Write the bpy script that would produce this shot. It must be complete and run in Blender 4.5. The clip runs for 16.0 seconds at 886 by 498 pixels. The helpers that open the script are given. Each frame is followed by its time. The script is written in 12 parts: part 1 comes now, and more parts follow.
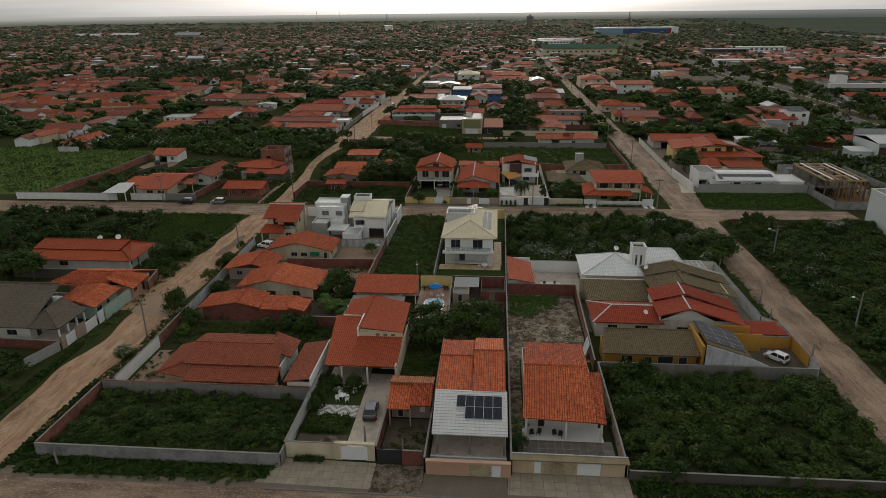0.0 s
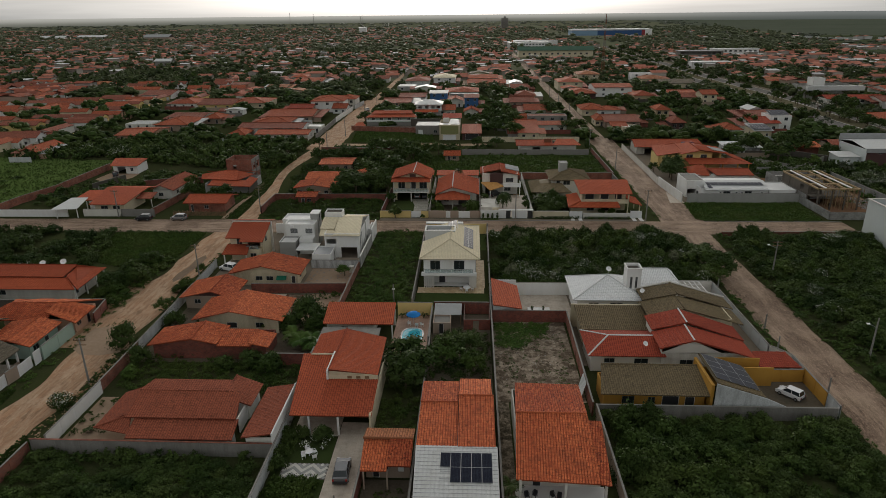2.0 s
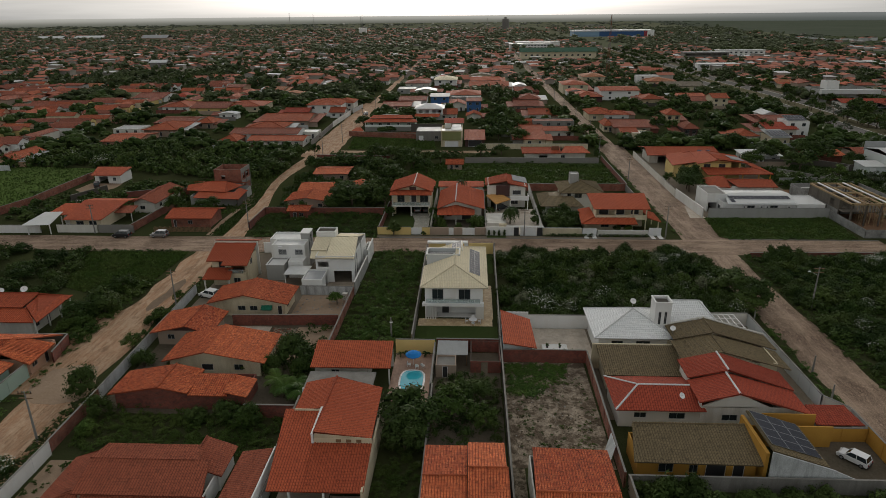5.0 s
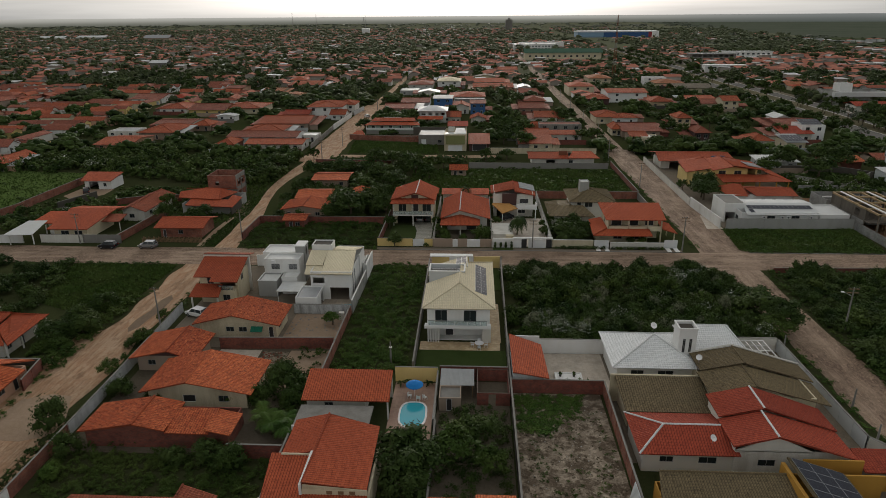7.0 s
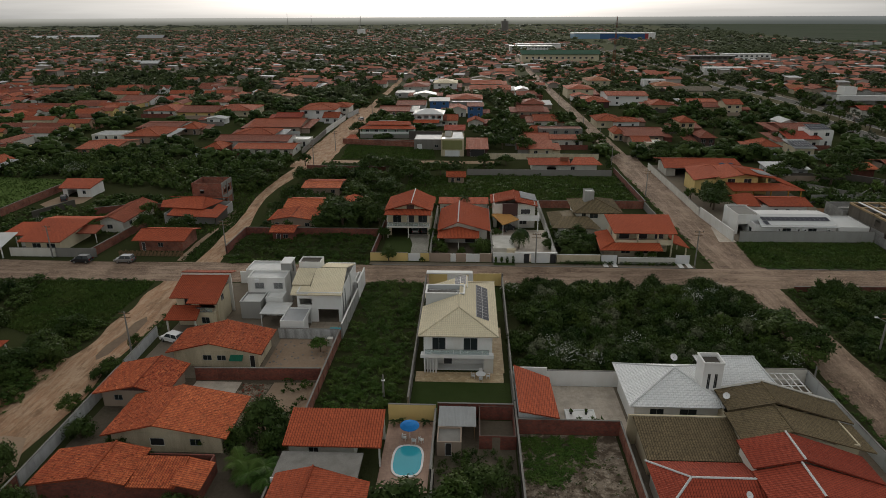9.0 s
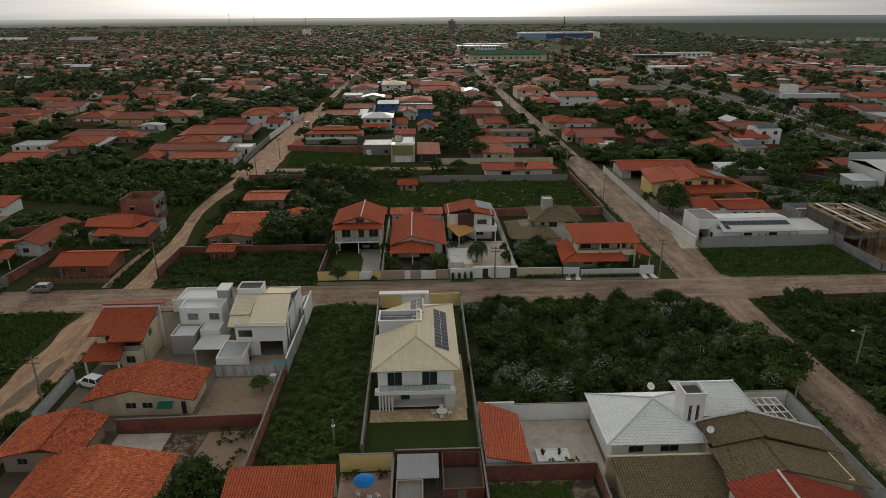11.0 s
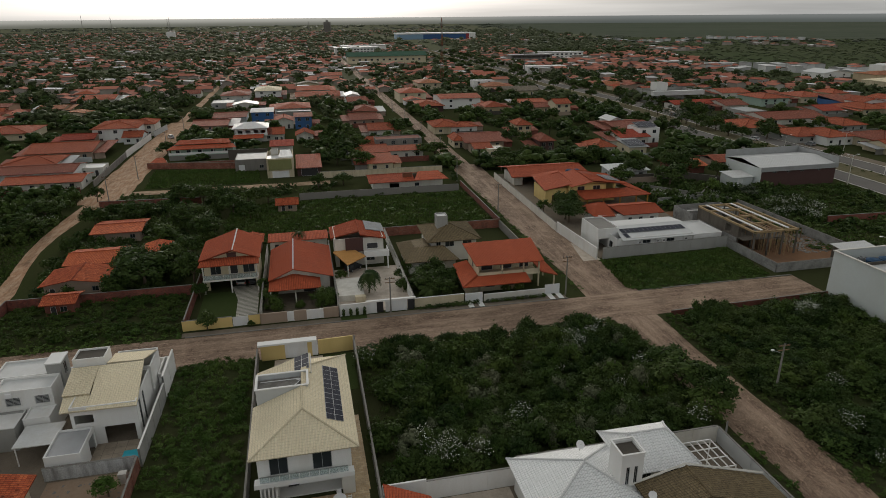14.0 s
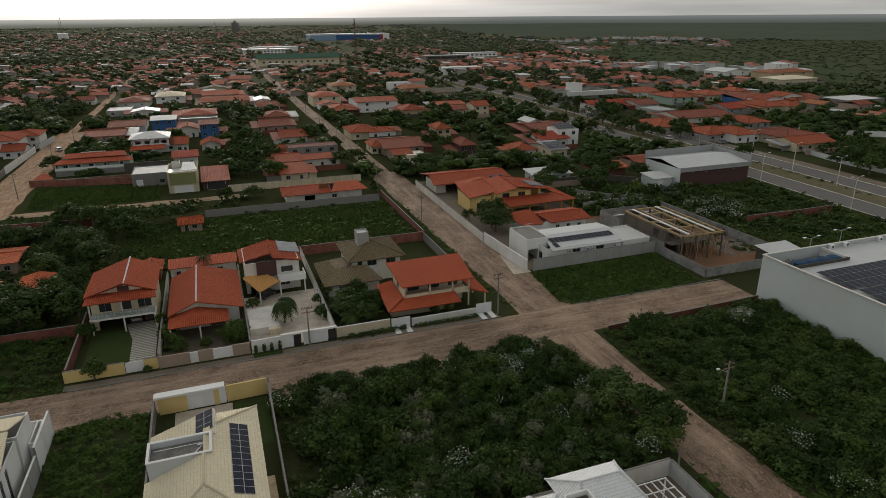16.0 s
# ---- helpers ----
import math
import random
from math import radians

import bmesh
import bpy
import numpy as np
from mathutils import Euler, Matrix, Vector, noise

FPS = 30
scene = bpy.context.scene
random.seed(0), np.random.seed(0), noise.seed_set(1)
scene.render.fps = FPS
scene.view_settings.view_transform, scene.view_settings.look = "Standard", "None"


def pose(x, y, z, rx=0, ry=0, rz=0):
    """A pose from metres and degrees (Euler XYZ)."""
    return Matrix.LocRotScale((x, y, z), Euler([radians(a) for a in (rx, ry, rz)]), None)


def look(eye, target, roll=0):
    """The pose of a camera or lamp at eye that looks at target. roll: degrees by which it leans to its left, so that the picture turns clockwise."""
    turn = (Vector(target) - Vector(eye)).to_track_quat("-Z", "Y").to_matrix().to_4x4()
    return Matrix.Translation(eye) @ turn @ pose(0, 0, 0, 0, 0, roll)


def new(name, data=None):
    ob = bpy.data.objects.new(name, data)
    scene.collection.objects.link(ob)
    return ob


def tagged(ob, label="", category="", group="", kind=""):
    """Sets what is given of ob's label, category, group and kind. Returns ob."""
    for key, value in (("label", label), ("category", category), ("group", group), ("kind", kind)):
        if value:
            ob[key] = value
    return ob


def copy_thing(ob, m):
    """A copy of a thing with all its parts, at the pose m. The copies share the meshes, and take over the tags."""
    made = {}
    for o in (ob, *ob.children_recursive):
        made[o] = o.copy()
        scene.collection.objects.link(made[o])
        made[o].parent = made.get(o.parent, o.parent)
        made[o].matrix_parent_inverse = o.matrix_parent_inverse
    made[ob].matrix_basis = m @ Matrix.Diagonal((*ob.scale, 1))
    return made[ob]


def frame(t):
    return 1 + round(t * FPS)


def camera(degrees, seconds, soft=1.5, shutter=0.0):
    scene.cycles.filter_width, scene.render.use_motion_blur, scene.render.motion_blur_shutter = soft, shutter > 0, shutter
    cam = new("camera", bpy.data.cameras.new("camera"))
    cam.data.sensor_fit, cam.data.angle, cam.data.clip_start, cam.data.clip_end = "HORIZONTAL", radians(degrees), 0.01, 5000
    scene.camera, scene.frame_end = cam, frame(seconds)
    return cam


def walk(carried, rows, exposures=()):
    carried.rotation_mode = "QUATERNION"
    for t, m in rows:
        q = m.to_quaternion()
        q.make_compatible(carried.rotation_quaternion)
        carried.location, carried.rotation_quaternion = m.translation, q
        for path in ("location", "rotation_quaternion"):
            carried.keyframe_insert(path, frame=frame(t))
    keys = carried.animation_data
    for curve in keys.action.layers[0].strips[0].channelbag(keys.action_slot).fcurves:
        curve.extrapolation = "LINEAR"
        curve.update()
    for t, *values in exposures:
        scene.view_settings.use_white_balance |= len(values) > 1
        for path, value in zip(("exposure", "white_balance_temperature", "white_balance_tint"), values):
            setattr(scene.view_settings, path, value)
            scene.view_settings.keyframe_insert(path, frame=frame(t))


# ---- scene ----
# The camera: a drone about 51 m up, flying north over the block and then turning to the east.
cam = camera(69.69, 16.0, 0.6)


def aim(x, y, z, yaw, pitch, roll):
    """A camera pose from its place and its heading, tilt and lean in degrees."""
    a, b = radians(yaw), radians(pitch)
    eye = Vector((x, y, z))
    return look(eye, eye + Vector((-math.sin(a) * math.cos(b), math.cos(a) * math.cos(b), math.sin(b))), roll)


PATH = [
    (0, 2.88, -4.47, 51.09, 4.86, -20.37, -0.61),
    (0.5, 2.53, -1.61, 51.00, 4.53, -20.28, -0.57),
    (1, 2.28, 1.45, 51.08, 4.03, -20.30, -0.57),
    (1.5, 2.08, 4.04, 51.26, 2.82, -20.32, -0.64),
    (2, 1.81, 6.75, 51.17, 2.70, -20.25, -0.58),
    (2.5, 1.64, 9.37, 51.17, 2.70, -20.24, -0.60),
    (3, 1.49, 11.91, 51.15, 2.66, -20.23, -0.63),
    (3.5, 1.31, 14.17, 51.10, 2.64, -20.20, -0.66),
    (4, 1.04, 16.45, 51.23, 2.59, -20.25, -0.59),
    (6.5, 0.11, 26.89, 50.88, 2.92, -20.09, -0.42),
    (7, -0.06, 29.35, 50.88, 2.94, -20.15, -0.42),
    (7.5, -0.29, 31.52, 50.76, 2.90, -20.12, -0.37),
    (8, -0.50, 34.01, 50.70, 2.91, -20.09, -0.30),
    (10.5, -1.30, 46.17, 50.53, -0.30, -20.05, -0.24),
    (11, -1.23, 48.54, 50.66, -1.97, -20.07, -0.34),
    (11.5, -1.19, 50.93, 50.69, -3.56, -20.05, -0.34),
    (12, -1.04, 53.39, 50.77, -5.27, -20.06, -0.40),
    (12.5, -0.91, 55.85, 50.83, -6.92, -20.06, -0.36),
    (13, -0.58, 58.42, 50.88, -8.73, -20.07, -0.44),
    (13.5, -0.19, 60.82, 50.97, -10.48, -20.10, -0.48),
    (14, 0.21, 63.37, 51.00, -12.40, -20.09, -0.48),
    (14.5, 0.57, 65.79, 50.98, -14.23, -20.09, -0.40),
    (15, 1.22, 68.21, 51.14, -16.13, -20.13, -0.48),
    (15.5, 1.92, 70.61, 51.03, -17.88, -20.09, -0.47),
    (16, 2.66, 72.96, 51.11, -19.77, -20.09, -0.41),
]
walk(cam, [(t, aim(*row)) for t, *row in PATH])

# Evening light under a thin overcast: the sun stands low ahead, behind cloud.
SUN_HEADING, SUN_HEIGHT = 2.0, 14.0
world = bpy.data.worlds.new("sky")
scene.world = world
world.use_nodes = True
wn, wl = world.node_tree.nodes, world.node_tree.links
wn.clear()
w_out = wn.new("ShaderNodeOutputWorld")
sky = wn.new("ShaderNodeTexSky")
sky.sky_type, sky.sun_disc = "NISHITA", False
sky.sun_elevation, sky.sun_rotation = radians(SUN_HEIGHT), radians(-SUN_HEADING)
sky.dust_density, sky.air_density = 4.0, 1.2
grey = wn.new("ShaderNodeHueSaturation")
grey.inputs["Saturation"].default_value = 0.25
bg_sky = wn.new("ShaderNodeBackground")
bg_sky.inputs["Strength"].default_value = 0.05
w_co = wn.new("ShaderNodeTexCoord")
w_map = wn.new("ShaderNodeMapping")
w_map.inputs["Scale"].default_value = (1.3, 1.3, 24.0)
w_noise = wn.new("ShaderNodeTexNoise")
w_noise.inputs["Scale"].default_value, w_noise.inputs["Detail"].default_value = 2.2, 6.0
w_ramp = wn.new("ShaderNodeValToRGB")
w_ramp.color_ramp.elements[0].position, w_ramp.color_ramp.elements[0].color = 0.3, (0.44, 0.45, 0.45, 1)
w_ramp.color_ramp.elements[1].position, w_ramp.color_ramp.elements[1].color = 0.7, (0.84, 0.84, 0.81, 1)
bg_cloud = wn.new("ShaderNodeBackground")
bg_cloud.inputs["Strength"].default_value = 0.55
w_add = wn.new("ShaderNodeAddShader")
wl.new(sky.outputs[0], grey.inputs["Color"])
wl.new(grey.outputs[0], bg_sky.inputs["Color"])
wl.new(w_co.outputs["Generated"], w_map.inputs[0])
wl.new(w_map.outputs[0], w_noise.inputs["Vector"])
wl.new(w_noise.outputs[0], w_ramp.inputs[0])
wl.new(w_ramp.outputs[0], bg_cloud.inputs["Color"])
wl.new(bg_sky.outputs[0], w_add.inputs[0])
wl.new(bg_cloud.outputs[0], w_add.inputs[1])
wl.new(w_add.outputs[0], w_out.inputs[0])

sun = new("sun", bpy.data.lights.new("sun", "SUN"))
sun.data.energy, sun.data.angle, sun.data.color = 0.7, radians(14), (1.0, 0.93, 0.82)
_a, _b = radians(SUN_HEADING), radians(SUN_HEIGHT)
sun.matrix_world = look((0, 0, 60), Vector((0, 0, 60)) - Vector((-math.sin(_a) * math.cos(_b), math.cos(_a) * math.cos(_b), math.sin(_b))))
scene.view_settings.exposure = 0.0

# Materials.
def nodes_of(name):
    m = bpy.data.materials.new(name)
    m.use_nodes = True
    nt = m.node_tree
    return m, nt.nodes, nt.links, nt.nodes["Principled BSDF"]


def mixed(n, l, fac, a, b, mode="MIX"):
    """A colour mix node; fac, a and b are sockets or values."""
    k = n.new("ShaderNodeMix")
    k.data_type, k.blend_type = "RGBA", mode
    for sock, v in ((k.inputs[0], fac), (k.inputs[6], a), (k.inputs[7], b)):
        if isinstance(v, bpy.types.NodeSocket):
            l.new(v, sock)
        elif isinstance(v, (int, float)):
            sock.default_value = v
        else:
            sock.default_value = (*v[:3], 1)
    return k.outputs[2]


def noise_of(n, l, scale, detail=4.0, rough=0.55, vector=None, lo=0.35, hi=0.65):
    """A noise stretched to 0..1 between lo and hi, over places in metres."""
    t = n.new("ShaderNodeTexNoise")
    t.inputs["Scale"].default_value, t.inputs["Detail"].default_value, t.inputs["Roughness"].default_value = scale, detail, rough
    if vector is None:
        vector = n.new("ShaderNodeNewGeometry").outputs["Position"]
    l.new(vector, t.inputs["Vector"])
    r = n.new("ShaderNodeMapRange")
    r.inputs[1].default_value, r.inputs[2].default_value = lo, hi
    l.new(t.outputs[0], r.inputs[0])
    return r.outputs[0]


def bumped(n, l, p, height, strength=0.4, distance=0.02):
    b = n.new("ShaderNodeBump")
    b.inputs["Strength"].default_value, b.inputs["Distance"].default_value = strength, distance
    l.new(height, b.inputs["Height"])
    l.new(b.outputs[0], p.inputs["Normal"])


def dim(c, k):
    return tuple(v * k for v in c)


def plain(name, c, rough=0.8, vary=0.75, grain=9.0, stain=0.35, metal=0.0, bump=0.3, streak=True):
    """Paint, plaster, metal and the like: a colour with grain, large stains and fine relief."""
    m, n, l, p = nodes_of(name)
    fine = noise_of(n, l, grain, 6)
    vec = None
    if streak:
        mp = n.new("ShaderNodeMapping")
        mp.inputs["Scale"].default_value = (1.3, 1.3, 0.25)
        l.new(n.new("ShaderNodeNewGeometry").outputs["Position"], mp.inputs[0])
        vec = mp.outputs[0]
    big = noise_of(n, l, stain, 5, 0.65, vec, 0.42, 0.72)
    rnd = n.new("ShaderNodeObjectInfo").outputs["Random"]
    col = mixed(n, l, fine, c, dim(c, 0.5 + 0.5 * vary))
    col = mixed(n, l, big, col, dim((c[0], c[1] * 0.97, c[2] * 0.92), vary))
    col = mixed(n, l, rnd, col, dim(c, 0.9)) if vary < 1 else col
    l.new(col, p.inputs["Base Color"])
    p.inputs["Roughness"].default_value, p.inputs["Metallic"].default_value = rough, metal
    p.inputs["Specular IOR Level"].default_value = 0.5 if rough < 0.6 else 0.2
    if bump:
        bumped(n, l, p, fine, bump, 0.01)
    return m


def tiles(name, c1, c2, dark, width=0.32, row=0.40, rough=0.8, age=0.45, relief=0.03):
    """Roof tiles: courses over the slope (the mesh's own metres), single tiles of differing colour, black mould with age."""
    m, n, l, p = nodes_of(name)
    uv = n.new("ShaderNodeUVMap").outputs[0]
    br = n.new("ShaderNodeTexBrick")
    br.offset, br.inputs["Scale"].default_value = 0.0, 1.0
    br.inputs["Mortar Size"].default_value, br.inputs["Mortar Smooth"].default_value = 0.03, 0.5
    br.inputs["Brick Width"].default_value, br.inputs["Row Height"].default_value = width, row
    br.inputs["Color1"].default_value, br.inputs["Color2"].default_value = (*c1, 1), (*c2, 1)
    br.inputs["Mortar"].default_value = (*dim(c2, 0.40 if age > 0.2 else 0.6), 1)
    l.new(uv, br.inputs["Vector"])
    pos = n.new("ShaderNodeNewGeometry").outputs["Position"]
    mould = noise_of(n, l, 0.9, 8, 0.75, pos, 0.62 - 0.2 * age, 0.80)
    wash = noise_of(n, l, 0.16, 4, 0.6, pos)
    rnd = n.new("ShaderNodeObjectInfo").outputs["Random"]
    col = mixed(n, l, wash, br.outputs[0], mixed(n, l, 0.55, br.outputs[0], dim(c2, 0.75)))
    spot = noise_of(n, l, 2.8, 3, 0.6, pos, 0.59, 0.615)
    col = mixed(n, l, spot, col, mixed(n, l, min(0.95, age * 1.5), col, dim(c2, 0.14)))
    # slipped and blackened tiles lie in short runs along the courses, in clusters
    run = n.new("ShaderNodeMapping")
    run.inputs["Scale"].default_value = (0.9, 3.2, 1.0)
    l.new(uv, run.inputs[0])
    gaps = n.new("ShaderNodeMath")
    gaps.operation = "MULTIPLY"
    l.new(noise_of(n, l, 1.1, 4, 0.65, run.outputs[0], 0.56, 0.62), gaps.inputs[0])
    l.new(noise_of(n, l, 0.3, 4, 0.6, pos, 0.46, 0.62), gaps.inputs[1])
    col = mixed(n, l, gaps.outputs[0], col, mixed(n, l, min(0.9, age * 1.3), col, dim(c2, 0.16)))
    grit = noise_of(n, l, 7.5, 3, 0.7, pos, 0.56, 0.64)
    col = mixed(n, l, grit, col, mixed(n, l, min(0.45, age * 0.8), col, dim(c2, 0.35)))
    pale = noise_of(n, l, 1.7, 5, 0.75, pos, 0.57, 0.70)
    col = mixed(n, l, pale, col, mixed(n, l, 0.4, col, tuple(min(1, 1.35 * c + 0.02) for c in c1)))
    col = mixed(n, l, rnd, mixed(n, l, 0.3 if age > 0.3 else 0.05, col, dim(c2, 0.55)), mixed(n, l, 0.3, col, c1))
    k = n.new("ShaderNodeMath")
    k.operation = "MULTIPLY"
    k.inputs[1].default_value = age
    l.new(mould, k.inputs[0])
    col = mixed(n, l, k.outputs[0], col, dark)
    saw = n.new("ShaderNodeSeparateXYZ")
    l.new(uv, saw.inputs[0])
    # the colour darkens in the channels between the tile columns
    ch = n.new("ShaderNodeMath")
    ch.operation = "PINGPONG"
    ch.inputs[1].default_value = width / 2
    l.new(saw.outputs[0], ch.inputs[0])
    cm = n.new("ShaderNodeMapRange")
    cm.inputs[1].default_value, cm.inputs[2].default_value = width * 0.25, width * 0.44
    l.new(ch.outputs[0], cm.inputs[0])
    col = mixed(n, l, cm.outputs[0], col, mixed(n, l, 0.75 if age > 0.2 else 0.25, col, dim(c2, 0.28)))
    l.new(col, p.inputs["Base Color"])
    p.inputs["Roughness"].default_value, p.inputs["Specular IOR Level"].default_value = rough, 0.1
    d = n.new("ShaderNodeMath")
    d.operation = "DIVIDE"
    d.inputs[1].default_value = row
    l.new(saw.outputs[1], d.inputs[0])
    f = n.new("ShaderNodeMath")
    f.operation = "FRACT"
    l.new(d.outputs[0], f.inputs[0])
    inv = n.new("ShaderNodeMath")
    inv.operation = "SUBTRACT"
    inv.inputs[0].default_value = 1.0
    l.new(f.outputs[0], inv.inputs[1])
    bumped(n, l, p, inv.outputs[0], 0.6, relief)
    return m


def bricks(name, c1, c2, mortar, rough=0.9):
    m, n, l, p = nodes_of(name)
    pos = n.new("ShaderNodeNewGeometry").outputs["Position"]
    sep = n.new("ShaderNodeSeparateXYZ")
    l.new(pos, sep.inputs[0])
    add = n.new("ShaderNodeMath")
    l.new(sep.outputs[0], add.inputs[0])
    l.new(sep.outputs[1], add.inputs[1])
    com = n.new("ShaderNodeCombineXYZ")
    l.new(add.outputs[0], com.inputs[0])
    l.new(sep.outputs[2], com.inputs[1])
    br = n.new("ShaderNodeTexBrick")
    br.inputs["Scale"].default_value, br.inputs["Mortar Size"].default_value = 1.0, 0.012
    br.inputs["Brick Width"].default_value, br.inputs["Row Height"].default_value = 0.30, 0.20
    br.inputs["Color1"].default_value, br.inputs["Color2"].default_value, br.inputs["Mortar"].default_value = (*c1, 1), (*c2, 1), (*mortar, 1)
    l.new(com.outputs[0], br.inputs["Vector"])
    stain = noise_of(n, l, 0.5, 6, 0.7, pos, 0.45, 0.75)
    col = mixed(n, l, stain, br.outputs[0], dim(c2, 0.45))
    l.new(col, p.inputs["Base Color"])
    p.inputs["Roughness"].default_value = rough
    bumped(n, l, p, br.outputs[1], -0.4, 0.01)
    return m


def soil(name, c1, c2, c3, scale=0.25, rough=0.95, spots=2.5, bump=0.6, edge=0.15):
    """Ground of three colours in patches of two sizes, with crumbs."""
    m, n, l, p = nodes_of(name)
    a, b, c = noise_of(n, l, scale, 8, 0.7, None, 0.5 - edge, 0.5 + edge), noise_of(n, l, spots, 6, 0.75, None, 0.5 - edge, 0.5 + edge), noise_of(n, l, scale * 0.23, 4, 0.6)
    col = mixed(n, l, a, c1, c2)
    col = mixed(n, l, b, col, mixed(n, l, 0.5, col, c3))
    col = mixed(n, l, c, col, mixed(n, l, 0.45, col, c3))
    l.new(col, p.inputs["Base Color"])
    p.inputs["Roughness"].default_value, p.inputs["Specular IOR Level"].default_value = rough, 0.0
    bumped(n, l, p, b, bump, 0.08)
    return m


def cobbles(name, c1, c2, sand, size=0.22, along="x"):
    """Rough stone setts in crooked rows, with sand in the joints, streaks of wear along the way and damp patches."""
    m, n, l, p = nodes_of(name)
    pos = n.new("ShaderNodeNewGeometry").outputs["Position"]

    def stretched(x, y):
        mp = n.new("ShaderNodeMapping")
        mp.inputs["Scale"].default_value = (x, y, 1.0) if along == "x" else (y, x, 1.0)
        l.new(pos, mp.inputs[0])
        return mp.outputs[0]

    rows = stretched(0.55, 1.3)
    v = n.new("ShaderNodeTexVoronoi")
    v.inputs["Scale"].default_value = 1 / size
    l.new(rows, v.inputs["Vector"])
    e = n.new("ShaderNodeTexVoronoi")
    e.feature = "DISTANCE_TO_EDGE"
    e.inputs["Scale"].default_value = 1 / size
    l.new(rows, e.inputs["Vector"])
    r = n.new("ShaderNodeMapRange")
    r.inputs[1].default_value, r.inputs[2].default_value = 0.02, 0.14
    l.new(e.outputs[0], r.inputs[0])
    sep = n.new("ShaderNodeSeparateColor")
    l.new(v.outputs["Color"], sep.inputs[0])
    stone = mixed(n, l, sep.outputs[0], c1, c2)
    col = mixed(n, l, r.outputs[0], dim(c2, 0.48), stone)
    col = mixed(n, l, noise_of(n, l, 1.6, 6, 0.75, stretched(0.5, 1.6), 0.42, 0.62), col, mixed(n, l, 0.55, col, dim(c2, 0.55)))
    col = mixed(n, l, noise_of(n, l, 0.55, 6, 0.7, stretched(0.1, 1.0), 0.46, 0.64), col, mixed(n, l, 0.55, col, sand))
    col = mixed(n, l, noise_of(n, l, 0.13, 5, 0.65, pos, 0.45, 0.68), col, mixed(n, l, 0.55, col, sand))
    col = mixed(n, l, noise_of(n, l, 0.33, 6, 0.7, stretched(0.5, 1.0), 0.56, 0.72), col, mixed(n, l, 0.6, col, dim(c2, 0.45)))
    l.new(col, p.inputs["Base Color"])
    p.inputs["Roughness"].default_value, p.inputs["Specular IOR Level"].default_value = 0.85, 0.12
    bumped(n, l, p, r.outputs[0], 0.9, 0.05)
    return m


def dirt(name, c1, c2, dark, pale, along="y"):
    """A driven dirt road: sand, long ruts along the way, stones and dried puddles."""
    m, n, l, p = nodes_of(name)
    pos = n.new("ShaderNodeNewGeometry").outputs["Position"]

    def stretched(x, y):
        mp = n.new("ShaderNodeMapping")
        mp.inputs["Scale"].default_value = (x, y, 1.0) if along == "x" else (y, x, 1.0)
        l.new(pos, mp.inputs[0])
        return mp.outputs[0]

    ruts = noise_of(n, l, 0.8, 7, 0.68, stretched(0.16, 1.0), 0.42, 0.6)
    tracks = noise_of(n, l, 1.7, 7, 0.7, stretched(0.12, 1.0), 0.5, 0.66)
    grit = noise_of(n, l, 3.0, 7, 0.8, pos, 0.4, 0.66)
    col = mixed(n, l, noise_of(n, l, 0.12, 5, 0.6, pos, 0.4, 0.62), c1, c2)
    col = mixed(n, l, ruts, col, mixed(n, l, 0.6, col, pale))
    col = mixed(n, l, tracks, col, mixed(n, l, 0.55, col, dark))
    col = mixed(n, l, grit, col, mixed(n, l, 0.4, col, dark))
    col = mixed(n, l, noise_of(n, l, 0.5, 7, 0.72, stretched(0.5, 1.0), 0.52, 0.64), col, mixed(n, l, 0.6, col, pale))
    col = mixed(n, l, noise_of(n, l, 0.28, 6, 0.7, stretched(0.4, 1.0), 0.57, 0.66), col, mixed(n, l, 0.7, col, dark))
    l.new(col, p.inputs["Base Color"])
    p.inputs["Roughness"].default_value, p.inputs["Specular IOR Level"].default_value = 0.95, 0.08
    bumped(n, l, p, ruts, 0.8, 0.12)
    return m


def paving(name, c1, c2, joint, w=1.0, h=1.0, offset=0.0, mortar=0.02, rough=0.75):
    """Flat slabs laid in a pattern, over x and y in metres."""
    m, n, l, p = nodes_of(name)
    pos = n.new("ShaderNodeNewGeometry").outputs["Position"]
    br = n.new("ShaderNodeTexBrick")
    br.offset = offset
    br.inputs["Scale"].default_value, br.inputs["Mortar Size"].default_value = 1.0, mortar
    br.inputs["Brick Width"].default_value, br.inputs["Row Height"].default_value = w, h
    br.inputs["Color1"].default_value, br.inputs["Color2"].default_value, br.inputs["Mortar"].default_value = (*c1, 1), (*c2, 1), (*joint, 1)
    l.new(pos, br.inputs["Vector"])
    col = mixed(n, l, noise_of(n, l, 0.6, 6, 0.7, pos, 0.4, 0.75), br.outputs[0], dim(c2, 0.55))
    col = mixed(n, l, noise_of(n, l, 6, 6, 0.7, pos), col, mixed(n, l, 0.3, col, c1))
    l.new(col, p.inputs["Base Color"])
    p.inputs["Roughness"].default_value = rough
    bumped(n, l, p, br.outputs[1], -0.3, 0.01)
    return m


